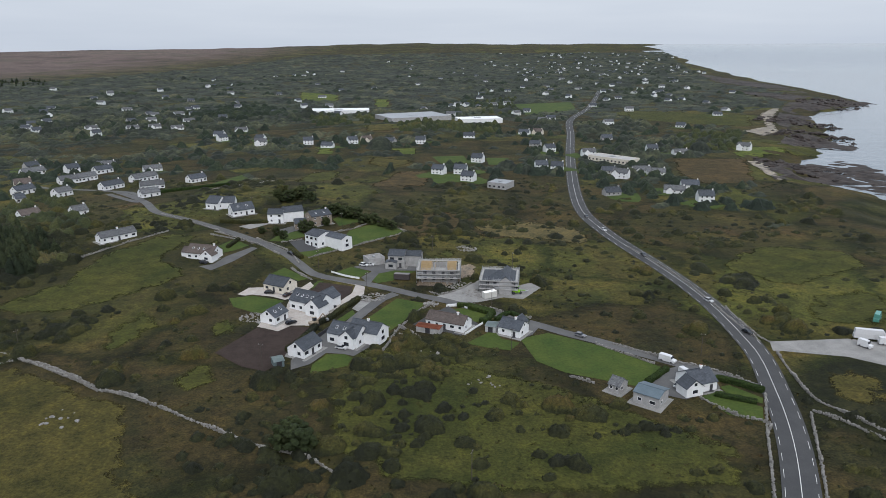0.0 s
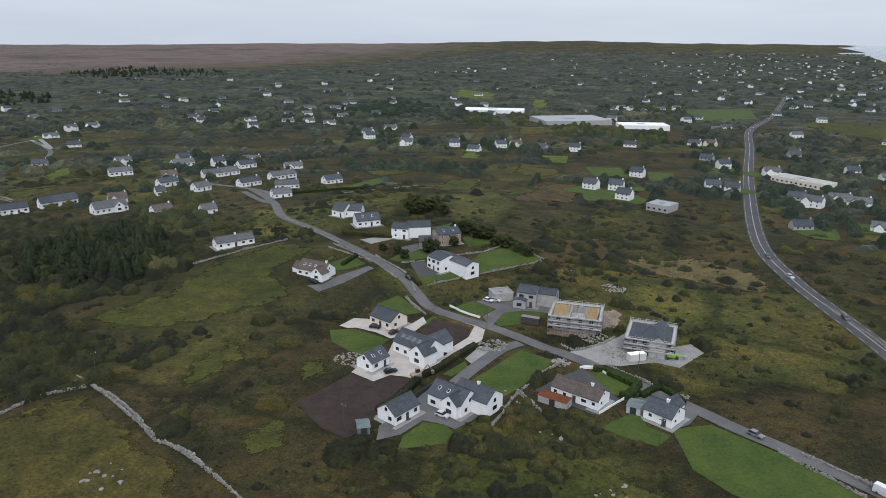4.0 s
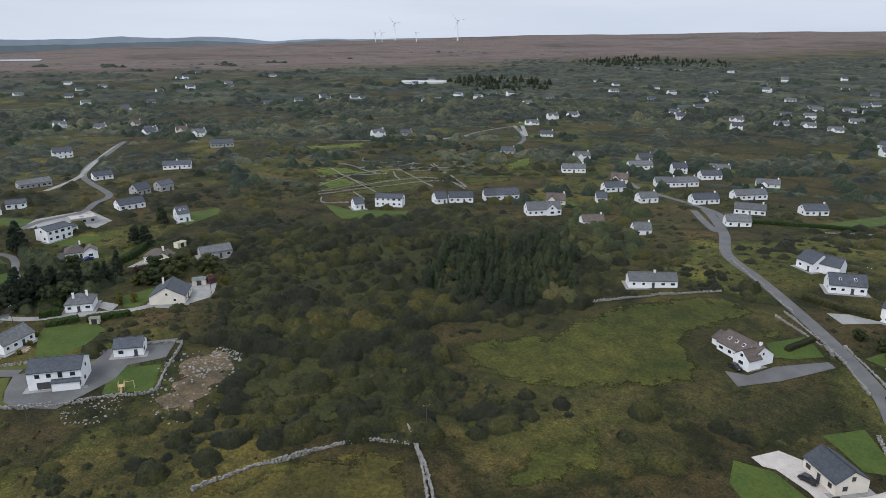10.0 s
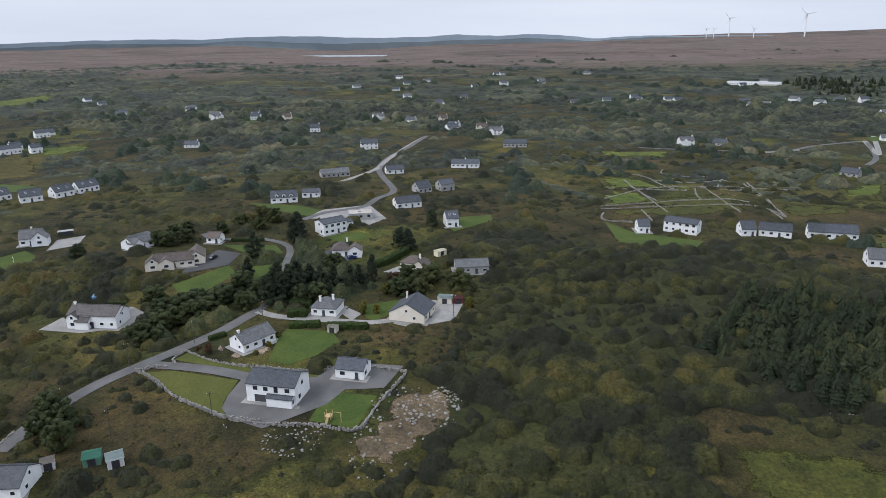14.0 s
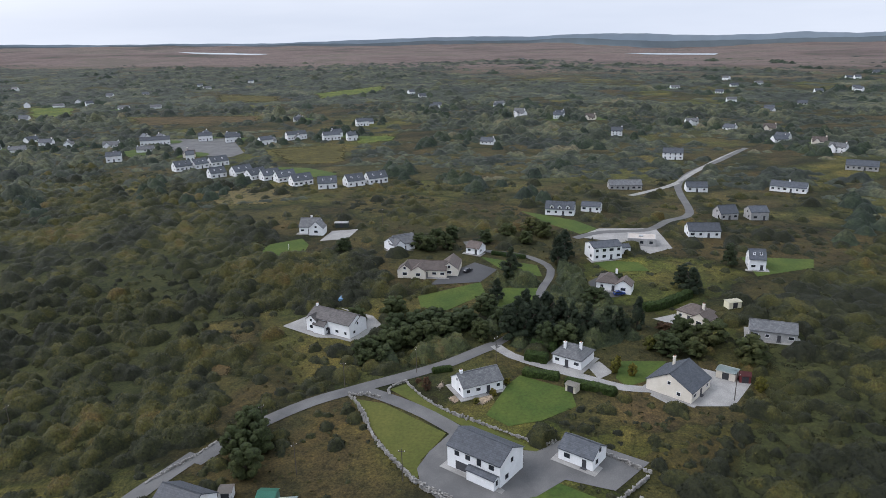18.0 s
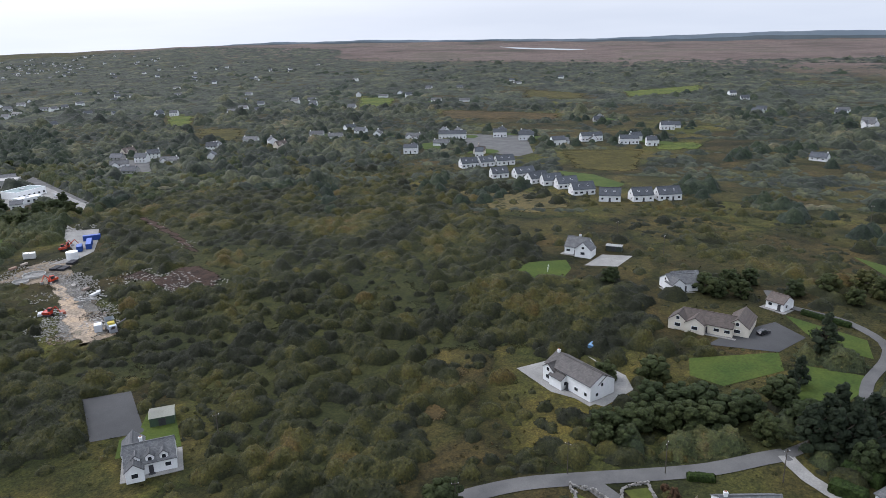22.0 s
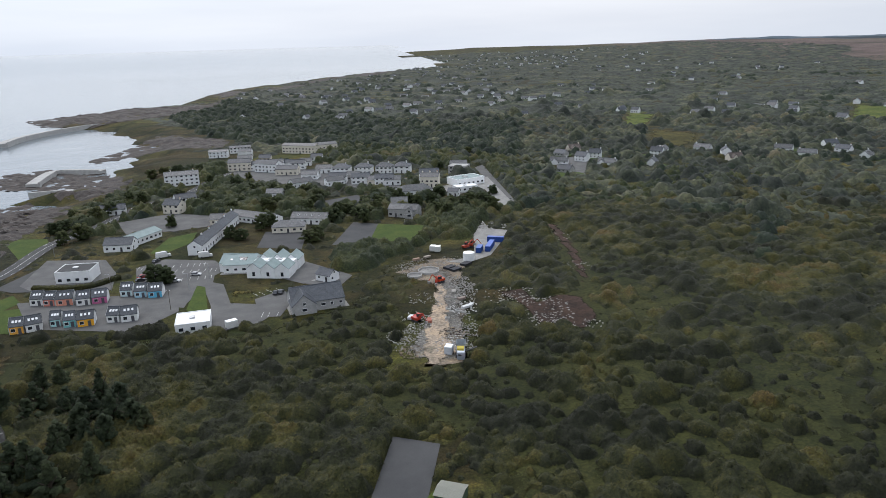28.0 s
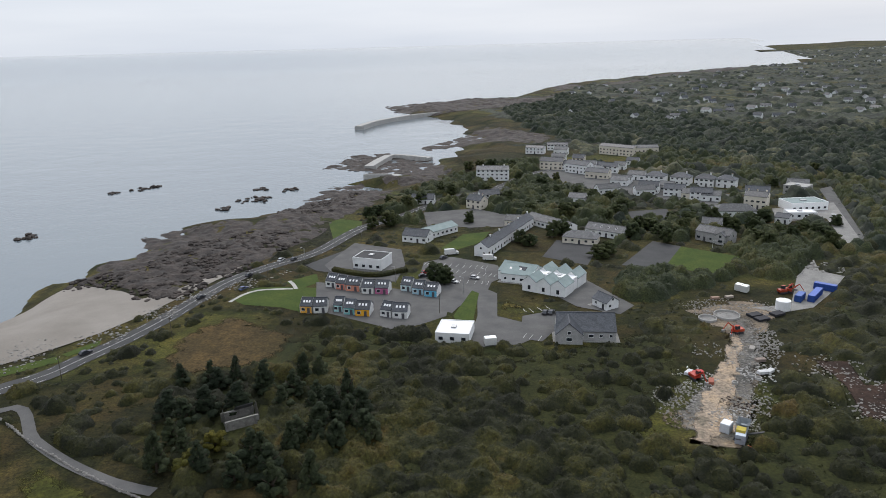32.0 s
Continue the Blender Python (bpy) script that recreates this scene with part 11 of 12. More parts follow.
boulders("rubble", 14, 278, 91, 6, 0.54, STONE, "heap of grey stones", 118)
boulders("rubble", 12, 341, 65, 5, 0.54, STONE, "heap of grey stones", 119)
boulders("rubble", -5, 266, 52, 3, 0.54, STONE, "heap of grey stones", 120)
boulders("boulder", -5, 221, 12, 6, 0.6, STONE, "weathered boulders in rough grass", 121)
boulders("boulder", -107, 176, 12, 6, 0.6, STONE, "weathered boulders in rough grass", 122)
boulders("boulder", -20, 237, 12, 6, 0.6, STONE, "weathered boulders in rough grass", 123)
boulders("boulder", 13, 198, 12, 6, 0.6, STONE, "weathered boulders in rough grass", 124)
play_frame(-217.8, 163.6, 70)
goal(-377.4, 39.2, 20)
goal(-272.8, -235.1, 15, 5, 4)

# pier and quay
pier([(73.2, -757.6), (69.8, -806.6), (52.6, -860.3), (23.3, -911.1), (-20.6, -948.9)], 6, -2.5, "long grey concrete pier with rock armour")
pier([(-25.9, -476.4), (-26.1, -521.2), (-32.6, -537.8), (-68.9, -522.9)], 5, -4, "old stone quay")
pier([(-33.6, -435), (-59.4, -436.5), (-65.4, -422.7)], 4, -4, "short stone slipway wall")

# wind turbines
turbine(-3328, 2849, 15, 104, 57, 40)
turbine(-3549, 2556, 23, 83, 46, 40)
turbine(-3591, 2493, -2, 55, 30, 40)
turbine(-3477, 2657, -3, 55, 30, 40)
turbine(-3612, 2462, -2, 55, 30, 40)
lake([(-2792.5, 259), (-2786.4, 347.6), (-2644.1, 560.8), (-2533, 533.4), (-2645.1, 336.9)])
lake([(-3285, -1839.4), (-3166.7, -1285.8), (-3065.3, -1293.4), (-3123.8, -1615.8)])

# where scrub, woods and spruces stand
DENSE = [([(-305.6, 228.3), (-365.7, 268.7), (-328.4, 295), (-231.3, 396.7), (-171.3, 315.8), (-196.9, 264.8), (-186.3, 237.4), (-166.1, 207.7), (-192.9, 169.1), (-237.2, 194.1)], 0.95),
         ([(-402.3, -305.9), (-492.4, -82.9), (-380.2, 40), (-381.6, 75), (-330.6, 106.3), (-314.8, 71.7), (-296.3, 50.7), (-235.1, 79.9), (-209.5, 39.9), (-237.1, -1.7), (-225.3, -29.7), (-257.1, -84)], 0.8),
         ([(-101.1, -125.8), (-224.3, -100.6), (-229.3, -66), (-254.9, -57.7), (-304.8, -187.5), (-492.1, -245.5), (-575.9, -209.5), (-315.6, 35), (-227.2, 4.3), (-231, -18.8), (-218.5, -22.8), (-208.9, -1.4), (-128.8, -25.2)], 0.9),
         ([(44.5, 237.9), (33.3, 342.8), (72.8, 325), (90.9, 253.5), (102.3, 213.1), (63.9, 232.7)], 0.45),
         ([(-334.9, 279.1), (-315.5, 367.5), (-208.8, 384.4), (-170.4, 310), (-199.9, 265), (-140, 216.1), (-158.7, 196), (-165.4, 167.8)], 0.9),
         ([(-282.1, 105), (-311.8, 139.3), (-352.4, 135.3), (-317.7, 114.2), (-334.7, 87.7), (-291.5, 86.4)], 0.5),
         ([(-333, 220), (-420.2, 298.4), (-238, 236.2), (-232.7, 205.1), (-272.5, 216)], 0.95),
         ([(-257.5, -84.1), (-239.6, -62.7), (-255.7, -35.1), (-296.4, -43.3), (-320.7, -109.1)], 0.8),
         ([(-241.1, -80.6), (-264.5, -86.2), (-307.4, -89.6), (-367.1, -100.9), (-303.1, -6.3), (-228.3, -14)], 0.9),
         ([(-77, -81.5), (-98.4, -113.1), (-157.7, -111.8), (-185.8, -106.8), (-244.1, -144.4), (-250.1, -107.4), (-235, -65.6), (-231.6, -36.4), (-116.7, -16.6)], 0.95),
         ([(-44.1, -46.6), (-66.6, -98.3), (-75, -133), (-102.3, -124.7), (-77, -81.5), (-114.2, -20.8)], 0.3)]
WOODS = [([(-302.6, 471.1), (-269.5, 489.2), (-192.8, 372.3), (-173.2, 309.2), (-194.6, 292.5)], 320, 3.0),
         ([(-243.9, -487.6), (-277.8, -560.9), (-330.7, -505.1), (-400.7, -392.6), (-358.2, -274), (-360.2, -339.2), (-365.1, -399.8), (-337.5, -388.4), (-313.2, -410.7), (-315, -441.9), (-270.3, -439.6), (-246.6, -458.1)], 1500, 3.4),
         ([(-146.1, -316.7), (-172.7, -383.3), (-196.8, -365.7), (-218.8, -337.8), (-233.2, -281.7), (-226.2, -257.4), (-199.1, -288.1), (-167, -285.3)], 420, 3.6),
         ([(-88.4, -300.7), (-89.5, -354.4), (-115.5, -385.6), (-129.3, -376.6), (-127, -323), (-118.9, -291.9), (-102.8, -273.7)], 260, 3.0),
         ([(-150, -469.9), (-169.9, -484.7), (-176.2, -389.4), (-159.2, -359.8), (-144.1, -387.6)], 120, 3.4),
         ([(-256.6, -277.1), (-279.1, -272.7), (-280.8, -250.8), (-263.8, -244.3), (-251.3, -253.9)], 150, 3.2),
         ([(-102.2, -263.2), (-105.1, -355.8), (-117.3, -482.3), (-161.6, -470.3), (-219, -354.5), (-261, -348.1), (-305.2, -367.9), (-312, -320.5), (-331.6, -282.9), (-326.7, -239.9), (-293.5, -236.8), (-284.5, -256.4), (-258.9, -271.3), (-222.5, -230.9), (-199.5, -272.8), (-168.6, -270), (-154.4, -281.5), (-137.3, -266.9)], 1100, 2.6),
         ([(-333.4, -313.7), (-380.9, -363), (-409.9, -324.9), (-433.1, -270.8), (-494.3, -311.9), (-533.7, -270), (-431.8, -217.5), (-358.7, -216.4), (-323.6, -230.9)], 500, 2.6),
         ([(-282.1, 105), (-307.7, 141.8), (-352.7, 137.5), (-374.2, 162.8), (-346.9, 176.5), (-310.4, 189), (-300.3, 176.6), (-301.7, 159), (-297.6, 145.1), (-281.4, 126.7)], 480, 2.4),
         ([(-71.2, -1025.9), (-173.1, -1183.7), (-325.1, -839.6), (-410.1, -647.1), (-511.6, -690.8), (-403.5, -392.8), (-376.9, -454.5), (-325.5, -477.2), (-266.9, -550.3), (-189.9, -604.9), (-151.3, -671.7)], 4200, 4.4),
         ([(-278, -235.5), (-308.9, -280.9), (-313.7, -220.5), (-289.1, -186.9), (-280.4, -209), (-270.3, -192.4), (-247, -168.9), (-222.3, -153.5), (-228.7, -196.1), (-265.7, -191.9)], 900, 2.8),
         ([(-343.5, 972.1), (-322.8, 1144.5), (-230.8, 1059.1), (-260.8, 929.6)], 250, 5)]
SPRUCES = [([(-228, 281), (-255.8, 315.5), (-256.7, 341.3), (-222.9, 345.6), (-187.7, 324.9), (-174, 306), (-186.2, 291.4), (-210.1, 281.1)], 330, 11),
           ([(-1052.2, 943), (-1095.3, 1063.7), (-893.2, 1061.7), (-781.3, 935.3), (-860.6, 857.6)], 300, 12),
           ([(-1375.7, 1673), (-1451.2, 2008.6), (-1075.9, 1962.1), (-941.5, 1704.3), (-1160.9, 1491.6)], 400, 13),
           ([(-239.3, 344.4), (-226.2, 369.7), (-180.1, 318.2), (-190.5, 297.6), (-197, 285.4)], 200, 11),
           ([(-606.7, 1254), (-303.9, 999.3), (-254.9, 880.5), (-311.8, 882.9)], 60, 9)]

# gardens, pastures and heather between the houses beside the coast road
patch("lawn", [(-9.4, 626.5), (18.6, 631.9), (22.3, 595.3), (-1.7, 590.1)], LAWN, "mown green garden lawn", lift=0.15, cell=10)
patch("lawn", [(38.2, 618.8), (58.1, 618.3), (54.9, 583), (38.4, 583.3)], LAWN, "mown green garden lawn", lift=0.15, cell=10)
patch("lawn", [(-10.4, 542.3), (24.8, 541.8), (27.8, 514.2), (-5.6, 499.7)], LAWN, "mown green garden lawn", lift=0.15, cell=10)
patch("field", [(-127.1, 691.9), (-106.3, 690.8), (-99.1, 641.8), (-118.4, 642.6)], PASTURE, "small green pasture", lift=0.15, cell=10)
patch("field", [(-51.3, 681.9), (-23.8, 681.3), (-22.5, 639.9), (-43.1, 640.3)], PASTURE, "small green pasture", lift=0.15, cell=10)
patch("field", [(-108.9, 550.1), (-74.9, 563.9), (-75.2, 501.6), (-112.4, 485.4)], GREENFIELD, "rough green pasture", lift=0.15, cell=10)
patch("field", [(-68.7, 637.6), (-16.4, 605.1), (-38.2, 563.5), (-68.2, 586.2)], MEADOW, "olive rough grazing", lift=0.15, cell=10)
patch("field", [(-37.9, 557.9), (-1.7, 562.7), (-9.5, 485.9), (-59.4, 472.5)], HEATH, "brown heather among fields", lift=0.15, cell=10)
patch("field", [(-96.2, 842.1), (-56.4, 850.3), (-49.4, 789.1), (-89.8, 783.5)], MEADOW, "pale rough grazing", lift=0.15, cell=10)
patch("field", [(-126, 1298), (-95.4, 1299), (-83.9, 1137.9), (-109, 1137.3)], PASTURE, "small green pasture", lift=0.15, cell=10)
patch("field", [(-293.6, 1475.8), (-202.1, 1402.4), (-180.1, 1246), (-252.7, 1265.6)], PASTURE, "small green pasture", lift=0.15, cell=10)
patch("field", [(270.6, 1077.9), (422.4, 972.5), (372.7, 839), (319.6, 859), (241.9, 930.9)], GREENFIELD, "green coastal pasture", lift=0.15, cell=10)
patch("field", [(273.7, 671.6), (334.8, 685.9), (322.2, 647.2), (253.1, 606.3)], PASTURE, "green coastal pasture", lift=0.15, cell=10)
patch("field", [(196.5, 613.6), (270, 611.6), (230.8, 499.2), (186.6, 489.7), (176.4, 533.8)], HEATH, "brown heather above the shore", lift=0.15, cell=10)
patch("field", [(314.6, 717.2), (376.5, 701), (370.8, 658.5), (320.3, 643)], GREENFIELD, "green coastal turf", lift=0.15, cell=10)
WOODS += [([(-187.3, 990), (-70.1, 946.4), (-55.7, 838.2), (-150.3, 844.2)], 90, 3.6), ([(-67.2, 906.4), (31.5, 846.9), (79.1, 849.6), (61.3, 794), (-52.5, 788.9)], 120, 3.8), ([(37.2, 1276.9), (141.6, 1311.9), (103.7, 991.5), (54, 1018.6)], 80, 3.4), ([(257.6, 772.6), (328.9, 780.7), (265.4, 637.3), (223.8, 651.5)], 130, 3.6)]

# building site plant
concrete_ring(-254.0, -142.3, 3.2, 0.8)
concrete_ring(-261.3, -146.4, 4.6, 0.8)
concrete_ring(-257.0, -101.3, 1.0, 0.7)
concrete_ring(-260.0, -98.4, 1.2, 0.7)
concrete_ring(-261.5, -96.8, 1.0, 0.7)
concrete_ring(-254.2, -93.0, 0.9, 0.7)
water_tank(-282.5, -155.5)
crusher(-250.4, -63.9, 70)
digger(-262.1, -131.0, 20, (0.45, 0.06, 0.02), "orange-red tracked excavator on a site track")
digger(-243.2, -94.4, 120, (0.45, 0.05, 0.03), "red tracked excavator beside rubble")
digger(-289.3, -174.6, 160, (0.40, 0.06, 0.03), "red tracked excavator in a stone yard")
stack(-271.0, -147.5, 30, 5.0, 3.2, 0.7, (0.03, 0.03, 0.035), "sheeted_stack", "low dark sheeted stack on site gravel", "stack")
stack(-272.7, -143.9, 30, 5.0, 3.2, 0.7, (0.03, 0.03, 0.035), "sheeted_stack", "low dark sheeted stack on site gravel", "stack")
stack(-279.2, -149.5, 35, 5.0, 3.2, 0.7, (0.03, 0.03, 0.035), "sheeted_stack", "low dark sheeted stack on site gravel", "stack")
stack(-243.2, -100.6, 10, 3.2, 1.6, 0.8, (0.7, 0.7, 0.7), "material_stack", "stack of site material on rough ground", "stack")
stack(-241.7, -97.8, 60, 3.2, 1.6, 0.8, (0.6, 0.6, 0.62), "material_stack", "stack of site material on rough ground", "stack")
stack(-244.5, -98.2, 20, 3.2, 1.6, 0.8, (0.5, 0.06, 0.06), "material_stack", "stack of site material on rough ground", "stack")
stack(-247.5, -92.8, 80, 3.2, 1.6, 0.8, (0.35, 0.12, 0.08), "material_stack", "stack of site material on rough ground", "stack")
stack(-263.6, -100.7, 20, 3.2, 1.6, 0.8, (0.6, 0.6, 0.6), "material_stack", "stack of site material on rough ground", "stack")
stack(-265.8, -101.7, 50, 3.2, 1.6, 0.8, (0.55, 0.55, 0.55), "material_stack", "stack of site material on rough ground", "stack")
stack(-264.7, -109.3, 15, 3.2, 1.6, 0.8, (0.25, 0.2, 0.17), "material_stack", "stack of site material on rough ground", "stack")
stack(-263.9, -117.5, 70, 3.2, 1.6, 0.8, (0.3, 0.28, 0.25), "material_stack", "stack of site material on rough ground", "stack")
stack(-250.3, -57.5, 40, 3.2, 1.6, 0.8, (0.45, 0.10, 0.05), "material_stack", "stack of site material on rough ground", "stack")
stack(-260.0, -163.9, 15, 3.2, 1.6, 0.8, (0.3, 0.2, 0.15), "material_stack", "stack of site material on rough ground", "stack")
stack(-265.5, -165.7, 25, 3.2, 1.6, 0.8, (0.35, 0.3, 0.25), "material_stack", "stack of site material on rough ground", "stack")
boulders("rubble", -269, -123, 182, 6, 0.41, STONE, "heap of broken stone and rubble on cleared ground", 125)
boulders("rubble", -270, -132, 156, 5, 0.34, STONE, "heap of broken stone and rubble on cleared ground", 126)
boulders("rubble", -237, -84, 208, 7, 0.34, STONE, "heap of broken stone and rubble on cleared ground", 127)
boulders("rubble", -242, -88, 104, 5, 0.27, STONE, "heap of broken stone and rubble on cleared ground", 128)
boulders("rubble", -253, -154, 156, 8, 0.27, STONE, "heap of broken stone and rubble on cleared ground", 129)
boulders("rubble", -262, -109, 182, 8, 0.34, STONE, "heap of broken stone and rubble on cleared ground", 130)
boulders("rubble", -252, -81, 78, 4, 0.34, SOIL, "heap of broken stone and rubble on cleared ground", 131)
boulders("rubble", -250, -72, 182, 7, 0.34, STONE, "heap of broken stone and rubble on cleared ground", 132)
boulders("rubble", -259, -81, 156, 6, 0.34, STONE, "heap of broken stone and rubble on cleared ground", 133)
ruin(-117.9, -49.7, 40)
shelf([(-67.4, -1057.2), (-134.5, -1163.9), (-151.6, -1113.7), (-90.5, -1014.1)], "dark reef of rock along the far shore", 12.0, 1.8)
shelf([(-212.7, -1454.6), (-290.2, -1620.9), (-354, -1626.4), (-270.7, -1441.9)], "dark reef of rock along the far shore", 12.0, 1.8)
shelf([(-319.4, -1683.5), (-458, -1981.1), (-496.2, -1933.8), (-357.8, -1672.5)], "dark reef of rock along the far shore", 12.0, 1.8)
shelf([(-116.6, -1467.3), (-175.9, -1517.4), (-212.7, -1436.2), (-149.5, -1269.3)], "dark reef of rock along the far shore", 12.0, 1.8)
shelf([(-492, -1903.6), (-669.1, -2415), (-697.8, -2219.3), (-545.5, -1884.1)], "dark reef of rock along the far shore", 12.0, 1.8)
shelf([(584.6, 1466.6), (632.3, 1368.1), (664.2, 1282.3), (590.3, 1212.1), (578.3, 1342.3)], "dark reef of rock along the far shore", 14.0, 1.8)
shelf([(693.8, 1897.7), (744.9, 1737.2), (728.6, 1527.9), (670.3, 1531.9), (665.6, 1743.5)], "dark reef of rock along the far shore", 14.0, 1.8)
patch("field", [(-51.2, -38.8), (-70, -29.3), (-85.5, -22.4), (-101.4, -17.6), (-109, -15.2), (-113.3, -6.6), (-85.2, -1.3)], GREENFIELD, "green pasture below a narrow lane", cell=6)
stone_wall([(-49.7, -40.4), (-69.2, -30.3), (-86.9, -22.7), (-101.4, -17.6), (-110.5, -15)], 0.8, seed=134)

# small walled fields above the row of houses
patch("field", [(-472.7, 364.7), (-457.3, 385.1), (-427.1, 386.9), (-437.6, 366.8), (-440.7, 348.6)], PASTURE, "small bright green pasture between walls", cell=9)
patch("field", [(-435.5, 346.2), (-429.1, 364.2), (-402.8, 362.6), (-401.6, 330)], PASTURE, "small bright green pasture between walls", cell=9)
patch("field", [(-441.8, 386.4), (-435.9, 406.6), (-420.3, 398.7), (-424.6, 390)], PASTURE, "small green pasture between walls", cell=9)
patch("field", [(-423.5, 378), (-417.7, 397.1), (-400.7, 389.4), (-403.1, 367.1)], GREENFIELD, "rushy field between walls", cell=9)
patch("field", [(-397, 327.8), (-394.7, 386.3), (-376.7, 409.6), (-363.6, 369.8), (-379.4, 320.1)], GREENFIELD, "rough grazing below field walls", cell=9)
patch("field", [(-421.9, 405.5), (-410.4, 422.7), (-393.3, 419.9), (-401.2, 392.3)], STRAW, "brown grass between walls", cell=9)
patch("field", [(-487.7, 376), (-483.1, 411.9), (-466.8, 403.4), (-477.8, 379.5)], GREENFIELD, "rough grazing between walls", cell=9)
patch("field", [(-554.7, 399), (-544.1, 456.4), (-520.9, 438), (-533.5, 389.1)], PASTURE, "green pasture beside a lane", cell=9)
patch("field", [(-400.7, 481.6), (-404.8, 521.3), (-380.2, 497.5), (-380.7, 471.6)], PASTURE, "green pasture among scrub", cell=9)
patch("field", [(-388.1, 421.6), (-366.1, 451.3), (-346.4, 461.8), (-345.9, 406.7)], GREENFIELD, "rough grazing among scrub", cell=9)
stone_wall([(-477.1, 362.7), (-476.5, 378.8), (-463.2, 388.3), (-444.5, 387.9), (-426.9, 388.3)], 1.0, 0.7, seed=200, size=0.95)
stone_wall([(-451.1, 389.7), (-440.8, 407.6), (-439.1, 426.6), (-444.3, 433.4)], 1.0, 0.7, seed=201, size=0.95)
stone_wall([(-439.4, 348.8), (-432.3, 367.8), (-423.3, 389.2), (-420.7, 393.3)], 1.0, 0.7, seed=202, size=0.95)
stone_wall([(-442, 367.2), (-419.4, 364.6), (-402.8, 363.7)], 1.0, 0.7, seed=203, size=0.95)
stone_wall([(-400.6, 328.5), (-399.7, 350.4), (-400.3, 371.9), (-398.1, 388.5), (-393.8, 407.4), (-379.2, 411.4)], 1.0, 0.7, seed=204, size=0.95)
stone_wall([(-424.6, 401.5), (-411.2, 393.8), (-400.3, 389.9)], 1.0, 0.7, seed=205, size=0.95)
stone_wall([(-426.3, 406.4), (-414, 421.4), (-410.2, 434.1)], 1.0, 0.7, seed=206, size=0.95)
stone_wall([(-479.6, 410.8), (-469.9, 405.2), (-458.3, 414.2), (-451.5, 426.5), (-445.8, 439.3)], 1.0, 0.7, seed=207, size=0.95)
stone_wall([(-424.6, 417), (-441.1, 430.8), (-430.3, 432.7)], 1.0, 0.7, seed=208, size=0.95)
stone_wall([(-427.2, 437), (-401.1, 427.5), (-381.3, 422)], 1.0, 0.7, seed=209, size=0.95)
stone_wall([(-386.7, 322.9), (-374.6, 317.2), (-365.4, 329)], 1.0, 0.7, seed=210, size=0.95)
stone_wall([(-387.6, 345.7), (-365.2, 340)], 1.0, 0.7, seed=211, size=0.95)
stone_wall([(-365.3, 409.9), (-350.9, 405.6)], 1.0, 0.7, seed=212, size=0.95)
road("lane", [(-562.9, 437.2), (-550.6, 465.2), (-537.9, 497.3), (-527.5, 515.1), (-523.2, 537.1), (-527.4, 558.4), (-535.6, 578.3), (-541.3, 615.8), (-539.2, 630.4), (-501.5, 603.2), (-473.4, 579), (-455.7, 555.2)], 4.0, ASPHALT, "lane to a grey house")
low_wall([(-522.7, 513.1), (-517.7, 527.8), (-520.7, 553)], 1.1, 0.3, mat=CONCRETE, label="long pale roadside wall along a lane")
# cleared strip beside the building site
patch("cleared_ground", [(-340.2, -204.9), (-346.4, -197), (-335, -149.3), (-323.2, -115.5), (-311.5, -98.5), (-317.7, -118.9), (-329.3, -157.3)], REDSOIL, "bulldozed strip of red-brown soil with pale stones", lift=0.2, cell=4)
patch("cleared_ground", [(-279.4, -113), (-293.1, -113.2), (-291.7, -98.6), (-301.1, -102.3), (-311.5, -98.5), (-306.3, -73.4), (-295.4, -67.2), (-288.3, -75.5), (-280.7, -74.5), (-283.7, -92.9)], REDSOIL, "cleared red-brown soil strewn with pale stones", lift=0.2, cell=4)
boulders("stones", -284.4, -106.1, 40, 4, 0.36, STONE, "pale stones turned up in cleared soil", 240)
boulders("stones", -287, -81.5, 60, 5, 0.36, STONE, "pale stones turned up in cleared soil", 241)
boulders("stones", -296.6, -95.9, 30, 4, 0.36, STONE, "pale stones turned up in cleared soil", 242)
boulders("stones", -326.1, -130.1, 40, 7, 0.36, STONE, "pale stones turned up in cleared soil", 243)
boulders("stones", -339.5, -176.2, 40, 9, 0.36, STONE, "pale stones turned up in cleared soil", 244)
boulders("stones", -301.3, -72.3, 30, 4, 0.36, STONE, "pale stones turned up in cleared soil", 245)
patch("site_ground", [(-260.9, -152.5), (-274.5, -150.3), (-270.4, -114.2), (-259.9, -78.9), (-251.4, -57.8), (-234.6, -59.4), (-230.2, -74.1), (-241.6, -93.1), (-253.2, -116.4)], SITE, "grey crushed stone of a building site", lift=0.13, cell=4)
patch("site_track", [(-260.9, -138.9), (-266.2, -138.2), (-259.9, -105.3), (-252.2, -79.9), (-244.2, -58.5), (-235.4, -59.3), (-240.8, -80.8), (-251.1, -106.3)], TRACK, "wide pale trodden site track", lift=0.18, cell=4)
patch("heath", [(-73.5, -126.9), (-115.7, -109.9), (-115.1, -84), (-98.5, -74.4), (-81.7, -65.9), (-65.4, -96.6)], HEATH, "brown grass slope beside the coast road", cell=8, lift=0.12)
